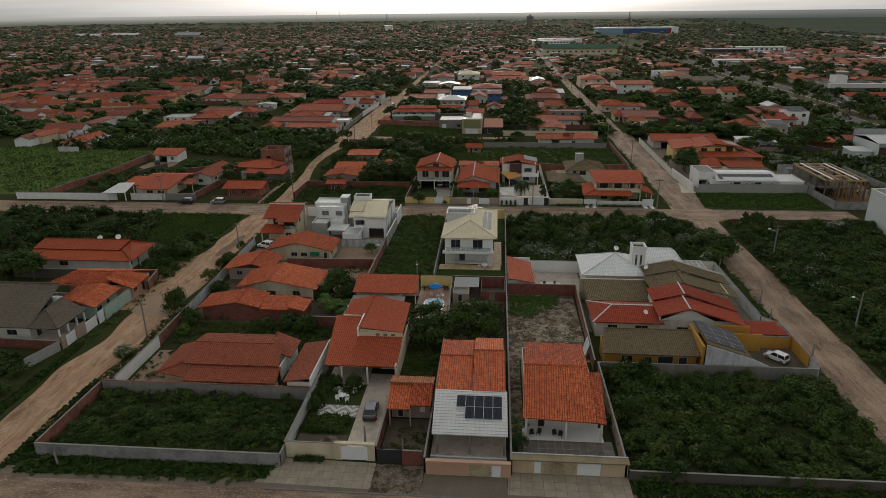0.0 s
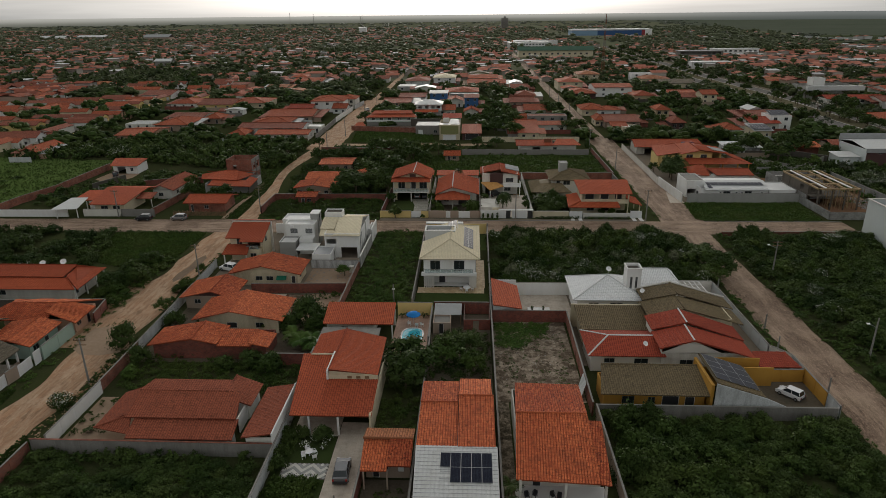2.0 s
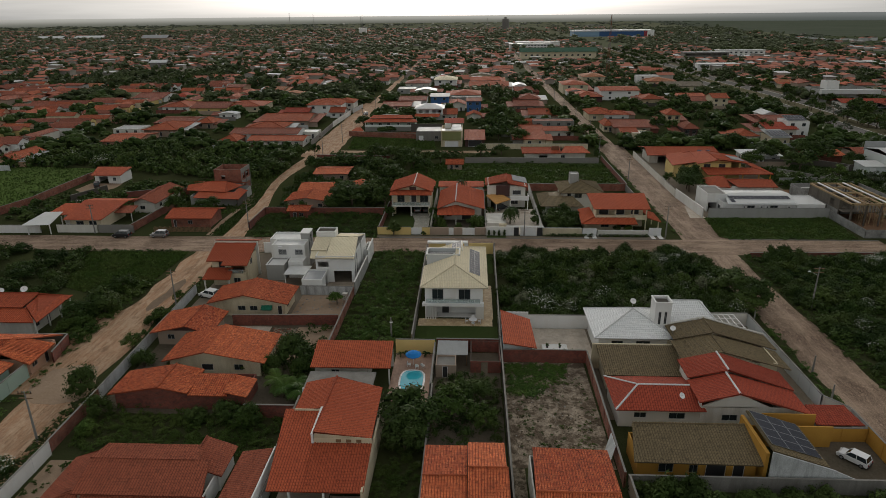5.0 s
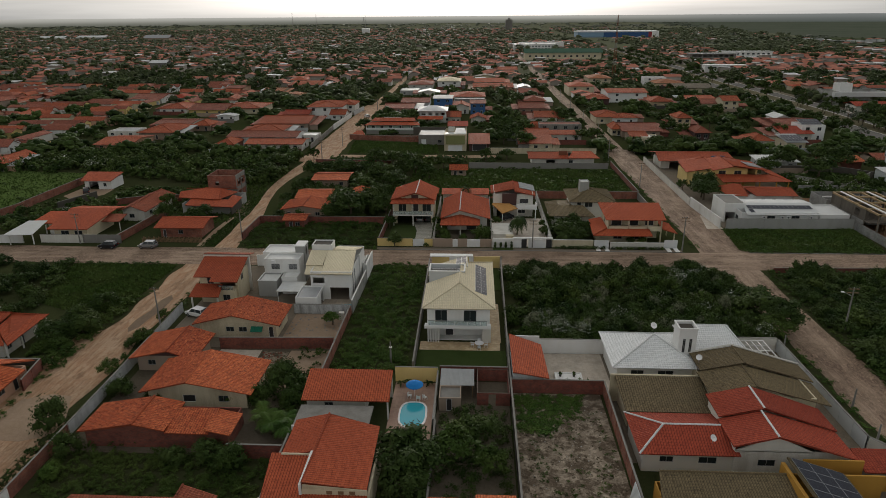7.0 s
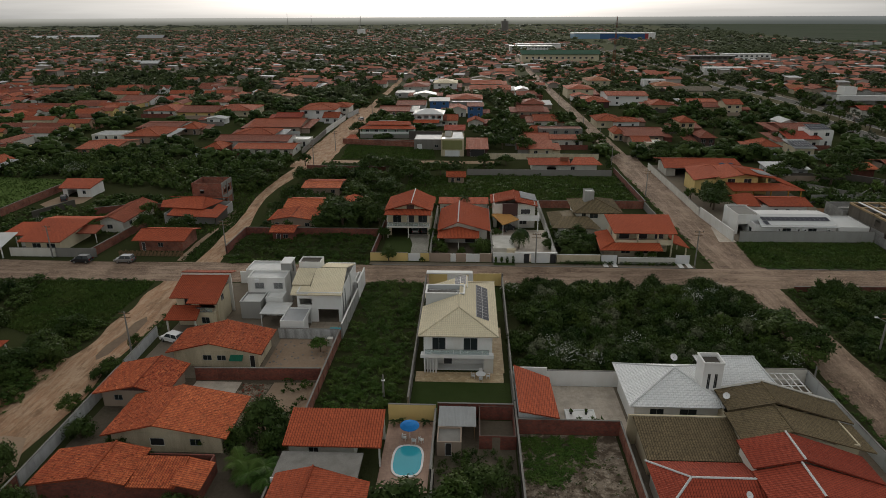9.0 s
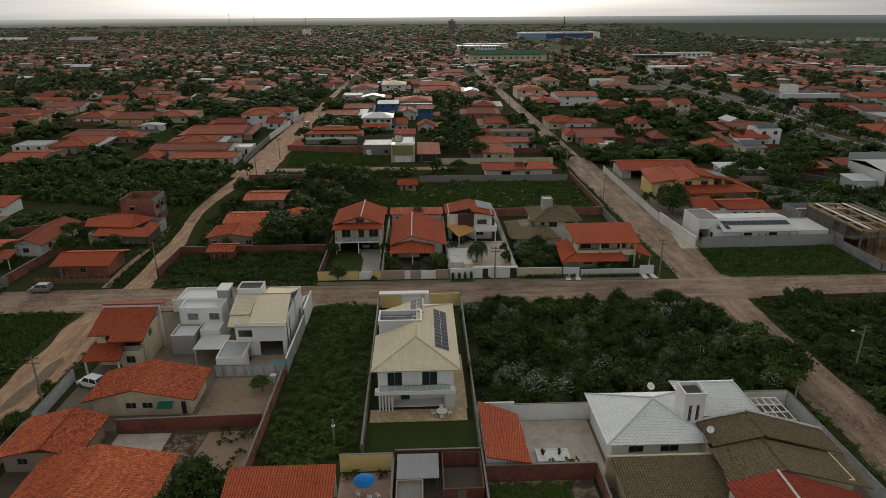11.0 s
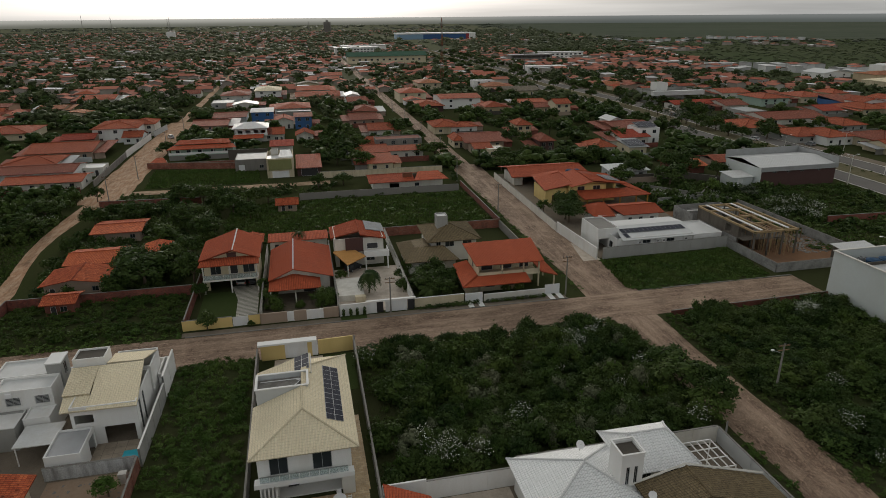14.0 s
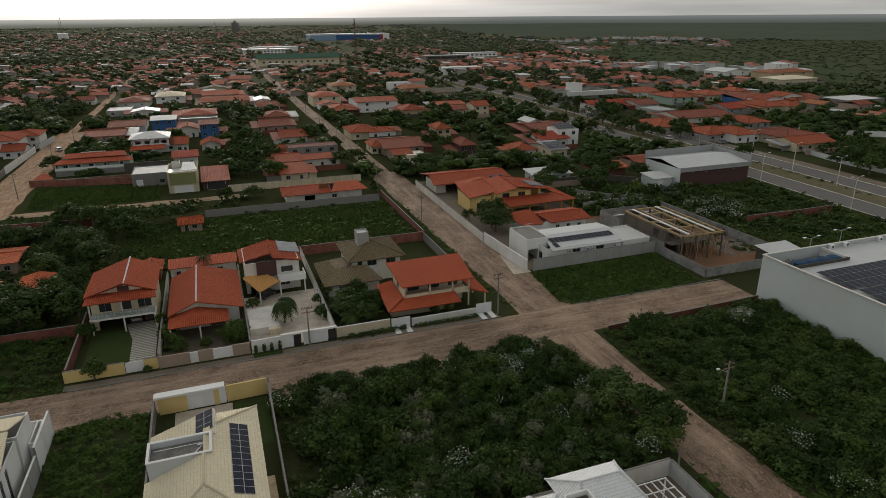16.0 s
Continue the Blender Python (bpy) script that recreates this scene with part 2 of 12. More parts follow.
def foliage(name, dark, light, yellow, rough=0.6):
    """Leaves: every leaf a little different, every bush of its own green ("tone"), with larger drifts of colour."""
    m, n, l, p = nodes_of(name)
    geo = n.new("ShaderNodeNewGeometry")
    at = n.new("ShaderNodeAttribute")
    at.attribute_name = "tone"
    mid = tuple(0.5 * (a + b) for a, b in zip(dark, light))
    col = mixed(n, l, at.outputs["Fac"], dark, light)
    col = mixed(n, l, geo.outputs["Random Per Island"], dim3(n, l, col, 0.72), dim3(n, l, col, 1.22))
    drift = noise_of(n, l, 0.16, 4, 0.6, geo.outputs["Position"], 0.42, 0.70)
    col = mixed(n, l, drift, col, mixed(n, l, 0.6, col, yellow))
    brown = n.new("ShaderNodeMapRange")
    brown.inputs[1].default_value, brown.inputs[2].default_value = 0.90, 0.99
    l.new(at.outputs["Fac"], brown.inputs[0])
    col = mixed(n, l, brown.outputs[0], col, (mid[0] * 1.45, mid[1] * 1.2, mid[2] * 1.3))
    rnd = n.new("ShaderNodeObjectInfo").outputs["Random"]
    col = mixed(n, l, rnd, col, mixed(n, l, 0.35, col, dark))
    l.new(col, p.inputs["Base Color"])
    p.inputs["Roughness"].default_value = rough
    p.inputs["Specular IOR Level"].default_value = 0.04
    return m


def dim3(n, l, col, k):
    """A node colour times a number."""
    v = n.new("ShaderNodeVectorMath")
    v.operation = "SCALE"
    v.inputs["Scale"].default_value = k
    l.new(col, v.inputs[0])
    return v.outputs[0]


M = {
    "tile": tiles("clay_tile", (0.62, 0.145, 0.062), (0.42, 0.090, 0.044), (0.05, 0.035, 0.030), age=0.35),
    "tile_red": tiles("red_tile", (0.52, 0.105, 0.058), (0.37, 0.072, 0.044), (0.05, 0.035, 0.030), age=0.35),
    "tile_old": tiles("clay_tile_old", (0.92, 0.265, 0.105), (0.42, 0.078, 0.036), (0.045, 0.032, 0.026), age=0.7),
    "tile_dull": tiles("clay_tile_dull", (0.48, 0.145, 0.080), (0.33, 0.095, 0.056), (0.06, 0.042, 0.036), age=0.45),
    "tile_pale": tiles("clay_tile_pale", (0.52, 0.22, 0.10), (0.40, 0.15, 0.075), (0.08, 0.05, 0.035), age=0.6),
    "tile_cream": tiles("cream_tile", (0.82, 0.73, 0.53), (0.78, 0.68, 0.48), (0.42, 0.36, 0.25), age=0.08, width=0.3, row=0.36),
    "tile_white": tiles("white_tile", (0.88, 0.88, 0.87), (0.84, 0.85, 0.84), (0.45, 0.45, 0.44), age=0.09, width=0.3, row=0.36),
    "tile_brown": tiles("brown_tile", (0.28, 0.215, 0.12), (0.175, 0.135, 0.08), (0.04, 0.035, 0.028), age=0.5),
    "tile_grey": tiles("grey_brown_tile", (0.235, 0.20, 0.145), (0.165, 0.138, 0.10), (0.05, 0.045, 0.04), age=0.5),
    "tile_ochre": tiles("ochre_tile", (0.66, 0.36, 0.13), (0.55, 0.28, 0.09), (0.2, 0.12, 0.06), age=0.15),
    "tile_town": tiles("town_tile", (0.56, 0.155, 0.074), (0.40, 0.104, 0.054), (0.06, 0.042, 0.036), age=0.5),
    "tile_worn": tiles("worn_town_tile", (0.40, 0.140, 0.090), (0.29, 0.096, 0.062), (0.06, 0.045, 0.038), age=0.55),
    "sheet_lap": plain("weathered_sheet_lap", (0.36, 0.37, 0.38), 0.5, 0.8),
    "sheet": plain("white_sheet_metal", (0.55, 0.56, 0.55), 0.5, 0.8, 5, 0.5, 0.0, 0.1, False),
    "sheet_grey": plain("grey_sheet", (0.34, 0.35, 0.35), 0.6, 0.7, 5, 0.6, 0.0, 0.15, False),
    "white": plain("white_paint", (0.76, 0.76, 0.74), 0.75, 0.82),
    "offwhite": plain("off_white_paint", (0.68, 0.66, 0.60), 0.8, 0.6),
    "hall_wall": plain("pale_grey_render", (0.56, 0.60, 0.59), 0.8, 0.86, 3.0, 0.12, 0.0, 0.1, False),
    "cream": plain("cream_paint", (0.64, 0.56, 0.40), 0.8, 0.55),
    "yellow": plain("yellow_paint", (0.70, 0.53, 0.22), 0.8, 0.8),
    "amber": plain("amber_paint", (0.46, 0.245, 0.045), 0.8, 0.8),
    "beige": plain("beige_paint", (0.52, 0.41, 0.27), 0.85, 0.75),
    "ledge_tan": plain("tan_ledge_render", (0.24, 0.20, 0.12), 0.85, 0.6),
    "tan_stone": bricks("tan_stone_cladding", (0.46, 0.38, 0.25), (0.36, 0.29, 0.18), (0.30, 0.24, 0.16)),
    "pink": plain("salmon_paint", (0.50, 0.31, 0.22), 0.8, 0.8),
    "taupe": plain("taupe_paint", (0.36, 0.28, 0.22), 0.8, 0.8),
    "brownwall": plain("dark_brown_paint", (0.09, 0.05, 0.045), 0.8, 0.8),
    "bluewall": plain("blue_paint", (0.05, 0.13, 0.30), 0.7, 0.8),
    "greenwall": plain("pale_green_paint", (0.36, 0.47, 0.40), 0.8, 0.8),
    "olive": plain("olive_paint", (0.22, 0.23, 0.10), 0.8, 0.8),
    "grey": plain("grey_render", (0.36, 0.36, 0.34), 0.85, 0.65),
    "concrete": plain("bare_concrete", (0.24, 0.23, 0.21), 0.9, 0.5, 7, 0.6),
    "site_concrete": plain("damp_raw_concrete", (0.135, 0.120, 0.10), 0.95, 0.45, 7, 0.8),
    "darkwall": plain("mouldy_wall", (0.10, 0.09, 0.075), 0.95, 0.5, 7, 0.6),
    "whitewash": plain("stained_whitewash", (0.55, 0.57, 0.57), 0.85, 0.35, 8, 0.7),
    "brick": bricks("red_brick", (0.30, 0.10, 0.06), (0.20, 0.065, 0.042), (0.22, 0.17, 0.13)),
    "brick_dark": bricks("dark_red_brick", (0.25, 0.070, 0.045), (0.16, 0.048, 0.034), (0.10, 0.075, 0.06)),
    "block": bricks("concrete_block", (0.30, 0.30, 0.285), (0.24, 0.24, 0.23), (0.18, 0.175, 0.165)),
    "wood": plain("weathered_wood", (0.22, 0.14, 0.08), 0.8, 0.6, 14, 1.2),
    "raw_wood": plain("sawn_timber", (0.36, 0.26, 0.14), 0.8, 0.7, 14, 1.2),
    "dark": plain("dark_metal", (0.03, 0.03, 0.032), 0.5, 0.8, 10, 1.0),
    "steel": plain("galvanised_steel", (0.42, 0.43, 0.43), 0.4, 0.8, 10, 1.0, 0.8, 0.05),
    "alu": plain("aluminium_frame", (0.36, 0.37, 0.38), 0.35, 0.9, 10, 1.0, 0.7, 0.0),
    "rust": plain("rusted_iron", (0.20, 0.08, 0.045), 0.85, 0.6),
    "plastic_white": plain("white_plastic", (0.78, 0.78, 0.78), 0.35, 0.95, 10, 1.0, 0, 0.0),
    "plastic_blue": plain("blue_plastic", (0.02, 0.06, 0.12), 0.75, 0.85, 10, 1.0, 0, 0.0),
    "cloth_blue": plain("blue_cloth", (0.02, 0.20, 0.55), 0.85, 0.85),
    "cloth_green": plain("green_cloth", (0.02, 0.16, 0.10), 0.85, 0.85),
    "gate_white": plain("white_steel_gate", (0.74, 0.75, 0.75), 0.5, 0.85, 6, 0.7),
    "bark": plain("bark", (0.13, 0.10, 0.07), 0.95, 0.5, 14, 1.5, 0, 0.6),
    "rubber": plain("rubber", (0.02, 0.02, 0.02), 0.85, 0.8, 12, 1, 0, 0.1),
    "leaf": foliage("bush_leaf", (0.024, 0.046, 0.010), (0.062, 0.100, 0.022), (0.100, 0.125, 0.032)),
    "leaf_dark": foliage("dark_leaf", (0.016, 0.032, 0.009), (0.061, 0.098, 0.023), (0.096, 0.124, 0.037)),
    "leaf_light": foliage("light_leaf", (0.034, 0.070, 0.014), (0.080, 0.135, 0.028), (0.115, 0.150, 0.036)),
    # three greyed greens: far trees and woods get haze put into their colour
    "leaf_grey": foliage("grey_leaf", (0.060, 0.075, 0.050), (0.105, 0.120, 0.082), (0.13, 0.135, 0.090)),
    "leaf_far": foliage("hazed_tree_leaf", (0.028, 0.042, 0.017), (0.082, 0.104, 0.044), (0.116, 0.128, 0.062)),
    "leaf_dry": foliage("dry_and_hazed_leaf", (0.078, 0.096, 0.052), (0.140, 0.155, 0.090), (0.168, 0.164, 0.106)),
    "petal": foliage("white_petal", (0.45, 0.46, 0.40), (0.72, 0.73, 0.66), (0.6, 0.62, 0.5)),
    "grass": foliage("grass_blade", (0.030, 0.060, 0.016), (0.058, 0.100, 0.025), (0.095, 0.110, 0.036)),
    "grass_lush": foliage("lush_grass_blade", (0.048, 0.085, 0.020), (0.085, 0.135, 0.032), (0.120, 0.140, 0.045)),
    "ground": soil("scrub_ground", (0.026, 0.040, 0.012), (0.036, 0.048, 0.016), (0.058, 0.056, 0.030), 0.12),
    "lawn": soil("lawn", (0.035, 0.060, 0.016), (0.045, 0.070, 0.020), (0.06, 0.075, 0.03), 0.3, 0.9, 6),
    "dirt": dirt("sandy_dirt", (0.40, 0.235, 0.14), (0.31, 0.19, 0.115), (0.15, 0.09, 0.053), (0.52, 0.38, 0.26)),
    "lot_soil": soil("sandy_lot_soil", (0.40, 0.335, 0.26), (0.10, 0.078, 0.056), (0.14, 0.108, 0.08), 0.5, 0.95, 1.3, 0.8, 0.05),
    "rubble": soil("rubbly_soil", (0.38, 0.315, 0.245), (0.075, 0.063, 0.043), (0.10, 0.082, 0.056), 0.7, 0.95, 2.2, 0.8, 0.06),
    # far ground: base colours raised towards haze
    "woodland": soil("distant_woodland", (0.064, 0.080, 0.056), (0.086, 0.102, 0.074), (0.112, 0.120, 0.092), 0.009, 0.95, 0.03, 0.2),
    "heath_green": soil("green_heath", (0.050, 0.072, 0.034), (0.068, 0.088, 0.045), (0.094, 0.097, 0.062), 0.02, 0.95, 0.09, 0.3),
    "heath": soil("hazed_heath", (0.095, 0.115, 0.066), (0.125, 0.136, 0.086), (0.155, 0.145, 0.104), 0.012, 0.95, 0.06, 0.2),
    "meadow": soil("lush_meadow", (0.075, 0.125, 0.030), (0.060, 0.100, 0.026), (0.095, 0.125, 0.045), 0.06, 0.95, 1.2, 0.4),
    "verge_soil": soil("dry_verge", (0.135, 0.120, 0.075), (0.085, 0.090, 0.045), (0.19, 0.16, 0.11), 0.25, 0.95, 1.6),
    "yard": soil("yard_soil", (0.11, 0.09, 0.062), (0.065, 0.060, 0.040), (0.17, 0.14, 0.11), 0.3),
    "redsoil": soil("red_soil", (0.27, 0.145, 0.08), (0.20, 0.115, 0.065), (0.15, 0.10, 0.07), 0.3),
    "road": cobbles("cobbled_road", (0.38, 0.262, 0.185), (0.20, 0.135, 0.095), (0.44, 0.325, 0.235), 0.27),
    "road_y": cobbles("cobbled_road_north", (0.38, 0.262, 0.185), (0.20, 0.135, 0.095), (0.44, 0.325, 0.235), 0.27, "y"),
    "dirt_x": dirt("sandy_track", (0.36, 0.25, 0.16), (0.30, 0.20, 0.125), (0.14, 0.09, 0.055), (0.46, 0.35, 0.24), "x"),
    "pave_stripe": paving("striped_drive", (0.50, 0.47, 0.40), (0.44, 0.41, 0.35), (0.05, 0.06, 0.03), 60.0, 0.62, 0.0, 0.13),
    "clay": soil("pale_clay", (0.36, 0.27, 0.20), (0.32, 0.235, 0.165), (0.24, 0.17, 0.115), 0.3, 0.95, 1.4),
    "mud": soil("damp_mud", (0.17, 0.125, 0.09), (0.12, 0.09, 0.068), (0.24, 0.18, 0.13), 0.4, 0.8, 1.2),
    "asphalt": soil("asphalt", (0.150, 0.145, 0.138), (0.125, 0.120, 0.114), (0.185, 0.172, 0.158), 0.2, 0.9, 5, 0.2),
    "gravel": soil("roadside_gravel", (0.17, 0.145, 0.11), (0.12, 0.105, 0.078), (0.24, 0.20, 0.16), 0.5, 0.95, 3.5),
    "pave_tan": paving("tan_paving", (0.36, 0.30, 0.23), (0.31, 0.255, 0.19), (0.15, 0.12, 0.09), 1.3, 1.3, 0.0, 0.03),
    "pave_grey": paving("dark_slabs", (0.17, 0.15, 0.13), (0.12, 0.108, 0.092), (0.27, 0.24, 0.21), 1.0, 1.0, 0.0, 0.05),
    "pave_stone": paving("golden_stone", (0.58, 0.45, 0.28), (0.40, 0.27, 0.13), (0.30, 0.24, 0.17), 0.55, 0.35, 0.5, 0.02),
    "pave_beige": paving("beige_tiles", (0.52, 0.45, 0.37), (0.48, 0.41, 0.33), (0.36, 0.31, 0.25), 0.6, 0.6, 0.0, 0.01),
    "pave_pink": paving("terracotta_paving", (0.42, 0.27, 0.20), (0.37, 0.235, 0.17), (0.27, 0.18, 0.14), 0.45, 0.45, 0.0, 0.015),
}


def glass(name, tint, rough=0.06):
    m, n, l, p = nodes_of(name)
    p.inputs["Base Color"].default_value = (*tint, 1)
    p.inputs["Roughness"].default_value = rough
    p.inputs["Transmission Weight"].default_value = 0.85
    p.inputs["IOR"].default_value = 1.45
    return m


def solar_glass():
    """Dark cells with thin pale lines, under glass."""
    m, n, l, p = nodes_of("solar_cell")
    uv = n.new("ShaderNodeUVMap").outputs[0]
    br = n.new("ShaderNodeTexBrick")
    br.offset = 0.0
    br.inputs["Scale"].default_value, br.inputs["Mortar Size"].default_value = 1.0, 0.008
    br.inputs["Brick Width"].default_value, br.inputs["Row Height"].default_value = 0.165, 0.165
    br.inputs["Color1"].default_value, br.inputs["Color2"].default_value, br.inputs["Mortar"].default_value = (0.006, 0.008, 0.018, 1), (0.008, 0.010, 0.022, 1), (0.040, 0.048, 0.066, 1)
    l.new(uv, br.inputs["Vector"])
    l.new(br.outputs[0], p.inputs["Base Color"])
    p.inputs["Roughness"].default_value, p.inputs["IOR"].default_value = 0.3, 1.15
    return m


def pool_water():
    m, n, l, p = nodes_of("pool_water")
    p.inputs["Base Color"].default_value = (0.05, 0.42, 0.52, 1)
    p.inputs["Roughness"].default_value = 0.05
    bumped(n, l, p, noise_of(n, l, 2.5, 3), 0.15, 0.03)
    return m


def haze_backdrop():
    """The backdrop of far plain: haze painted as emission, paler towards the horizon, darker woods in the east."""
    m, n, l, p = nodes_of("haze_glow")
    xyz = n.new("ShaderNodeSeparateXYZ")
    l.new(n.new("ShaderNodeNewGeometry").outputs["Position"], xyz.inputs[0])
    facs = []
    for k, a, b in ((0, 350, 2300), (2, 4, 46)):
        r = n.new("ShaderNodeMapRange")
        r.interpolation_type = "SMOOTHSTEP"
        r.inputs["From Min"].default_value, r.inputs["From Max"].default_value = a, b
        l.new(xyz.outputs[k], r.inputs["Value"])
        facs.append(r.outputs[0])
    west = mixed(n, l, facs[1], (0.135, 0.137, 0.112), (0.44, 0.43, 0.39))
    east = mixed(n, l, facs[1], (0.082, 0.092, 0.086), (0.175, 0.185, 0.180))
    # the emission stands in for haze; the plain itself gives no light
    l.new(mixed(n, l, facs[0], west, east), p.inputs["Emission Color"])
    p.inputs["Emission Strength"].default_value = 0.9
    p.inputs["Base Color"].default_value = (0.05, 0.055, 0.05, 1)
    p.inputs["Roughness"].default_value = 1.0
    return m


M["far_wood"] = haze_backdrop()
M["glass"] = glass("window_glass", (0.75, 0.85, 0.85))
M["glass_dark"] = plain("dark_window_glass", (0.025, 0.032, 0.035), 0.12, 0.9, 10, 1, 0, 0.0)
M["solar"] = solar_glass()
M["water"] = pool_water()

# Builders.
ORIGIN = {}


def thing(name, label, category, at=(0, 0, 0), group="", kind=""):
    """A top-level thing: an empty at its base, which takes parts."""
    ob = new(name)
    ob.empty_display_size = 0.5
    ob.location = at
    ORIGIN[ob.name] = Vector(at)
    return tagged(ob, label, category, group, kind)


def part(name, bm, material, parent=None, label=""):
    """A bmesh, in the world's metres, as one mesh object under a thing or a part."""
    me = bpy.data.meshes.new(name)
    at = ORIGIN[parent.name] if parent else Vector((0, 0, 0))
    if name == "wall":
        bmesh.ops.remove_doubles(bm, verts=bm.verts, dist=0.0005)
    bmesh.ops.translate(bm, verts=bm.verts, vec=-at)
    bm.to_mesh(me)
    bm.free()
    me.materials.append(M[material] if isinstance(material, str) else material)
    ob = new(name, me)
    ORIGIN[ob.name] = at
    ob.parent = parent
    return tagged(ob, label)


def single(name, bm, material, label, category="", kind="", group=""):
    """A top-level thing of one mesh, with its origin at its base's middle."""
    me = bpy.data.meshes.new(name)
    lo = Vector([min(v.co[k] for v in bm.verts) for k in range(3)])
    hi = Vector([max(v.co[k] for v in bm.verts) for k in range(3)])
    at = Vector(((lo.x + hi.x) / 2, (lo.y + hi.y) / 2, lo.z))
    bmesh.ops.translate(bm, verts=bm.verts, vec=-at)
    bm.to_mesh(me)
    bm.free()
    me.materials.append(M[material])
    ob = new(name, me)
    ob.location = at
    ORIGIN[ob.name] = at
    return tagged(ob, label, category, group, kind)


def box(bm, x0, x1, y0, y1, z0, z1):
    v = [bm.verts.new(p) for p in ((x0, y0, z0), (x1, y0, z0), (x1, y1, z0), (x0, y1, z0), (x0, y0, z1), (x1, y0, z1), (x1, y1, z1), (x0, y1, z1))]
    for f in ((3, 2, 1, 0), (4, 5, 6, 7), (0, 1, 5, 4), (1, 2, 6, 5), (2, 3, 7, 6), (3, 0, 4, 7)):
        bm.faces.new([v[k] for k in f])


def boxes(*rows):
    bm = bmesh.new()
    for r in rows:
        box(bm, *r)
    return bm


def bar(bm, a, b, r, sides=6, r2=None):
    """A round bar from a to b."""
    a, b = Vector(a), Vector(b)
    turn = (b - a).to_track_quat("Z", "Y").to_matrix()
    ring = []
    for p, q in ((a, r), (b, r if r2 is None else r2)):
        ring.append([bm.verts.new(p + turn @ Vector((q * math.cos(2 * math.pi * k / sides), q * math.sin(2 * math.pi * k / sides), 0))) for k in range(sides)])
    for k in range(sides):
        bm.faces.new((ring[0][k], ring[0][(k + 1) % sides], ring[1][(k + 1) % sides], ring[1][k]))
    bm.faces.new(ring[0][::-1])
    bm.faces.new(ring[1])


def prism(bm, pts, z0, z1):
    """An upright prism on a plan polygon that runs anticlockwise."""
    lo, hi = [bm.verts.new((x, y, z0)) for x, y in pts], [bm.verts.new((x, y, z1)) for x, y in pts]
    bm.faces.new(lo[::-1])
    bm.faces.new(hi)
    for k in range(len(pts)):
        bm.faces.new((lo[k], lo[(k + 1) % len(pts)], hi[(k + 1) % len(pts)], hi[k]))


def slope(bm, pts, pitch=0.32, amp=0.05, thick=0.12, sag=0.02, samples=4):
    """A roof slope of ribbed tiles on a flat underside. The first two points are its eave; the outline is convex."""
    pts = [Vector(p) for p in pts]
    mid = sum(pts, Vector()) / len(pts)
    e = (pts[1] - pts[0]).normalized()
    nrm = e.cross(mid - pts[0]).normalized()
    if nrm.z < 0:
        nrm = -nrm
    u = nrm.cross(e)
    if (mid - pts[0]).dot(u) < 0:
        u = -u
    flat = [((p - pts[0]).dot(e), (p - pts[0]).dot(u)) for p in pts]
    s0, s1 = min(a for a, _ in flat), max(a for a, _ in flat)
    uvs = bm.loops.layers.uv.verify()
    step = pitch / samples
    ss = sorted({round(s0 + k * step, 4) for k in range(int((s1 - s0) / step) + 1)} | {round(a, 4) for a, _ in flat} | {round(s1, 4)})
    cols = []
    for s in ss:
        cut = []
        for k, (a, b) in enumerate(flat):
            c, d = flat[(k + 1) % len(flat)]
            if abs(a - c) < 1e-6:
                if abs(s - a) < 1e-4:
                    cut += [b, d]
            elif min(a, c) - 1e-4 <= s <= max(a, c) + 1e-4:
                cut.append(b + (d - b) * (s - a) / (c - a))
        if not cut:
            continue
        lo, hi = min(cut), max(cut)
        h = amp * abs(math.sin(math.pi * (s - s0) / pitch)) + 0.015
        row = []
        for r in (lo, lo + (hi - lo) * 0.5, hi):
            base = pts[0] + e * s + u * r
            wob = sag * noise.noise(base * 0.7)
            row.append((bm.verts.new(base + nrm * (h + wob)), s, r))
        cols.append(row)
    for a, b in zip(cols, cols[1:]):
        for k in range(2):
            if (a[k + 1][2] - a[k][2]) < 1e-4 and (b[k + 1][2] - b[k][2]) < 1e-4:
                continue
            quad = (a[k], b[k], b[k + 1], a[k + 1])
            f = bm.faces.new([q[0] for q in quad])
            for loop, q in zip(f.loops, quad):
                loop[uvs].uv = (q[1], q[2])
            if f.normal.dot(nrm) < 0 or (f.normal_update() or f.normal.dot(nrm) < 0):
                f.normal_flip()
    low = [bm.verts.new(p - nrm * thick) for p in pts]
    top = [bm.verts.new(p) for p in pts]
    bm.faces.new(low)
    for k in range(len(pts)):
        bm.faces.new((top[k], top[(k + 1) % len(pts)], low[(k + 1) % len(pts)], low[k]))


def ridge_caps(bm, a, b, r=0.13):
    """Half-round capping tiles along a ridge or hip, each lapping the next, in one run."""
    a, b = Vector(a), Vector(b)
    n = max(1, round((b - a).length / 0.4))
    d = (b - a) / n
    side = d.cross(Vector((0, 0, 1))).normalized()
    up = side.cross(d).normalized()
    rows = []
    for k in range(n):
        for c, w in ((a + d * k, r * 1.15), (a + d * (k + 0.97), r * 0.9)):
            rows.append([bm.verts.new(c + side * (w * math.cos(t)) + up * (w * math.sin(t) + 0.04)) for t in (math.pi * j / 4 for j in range(5))])
    for p, q in zip(rows, rows[1:]):
        for j in range(4):
            bm.faces.new((p[j], q[j], q[j + 1], p[j + 1]))


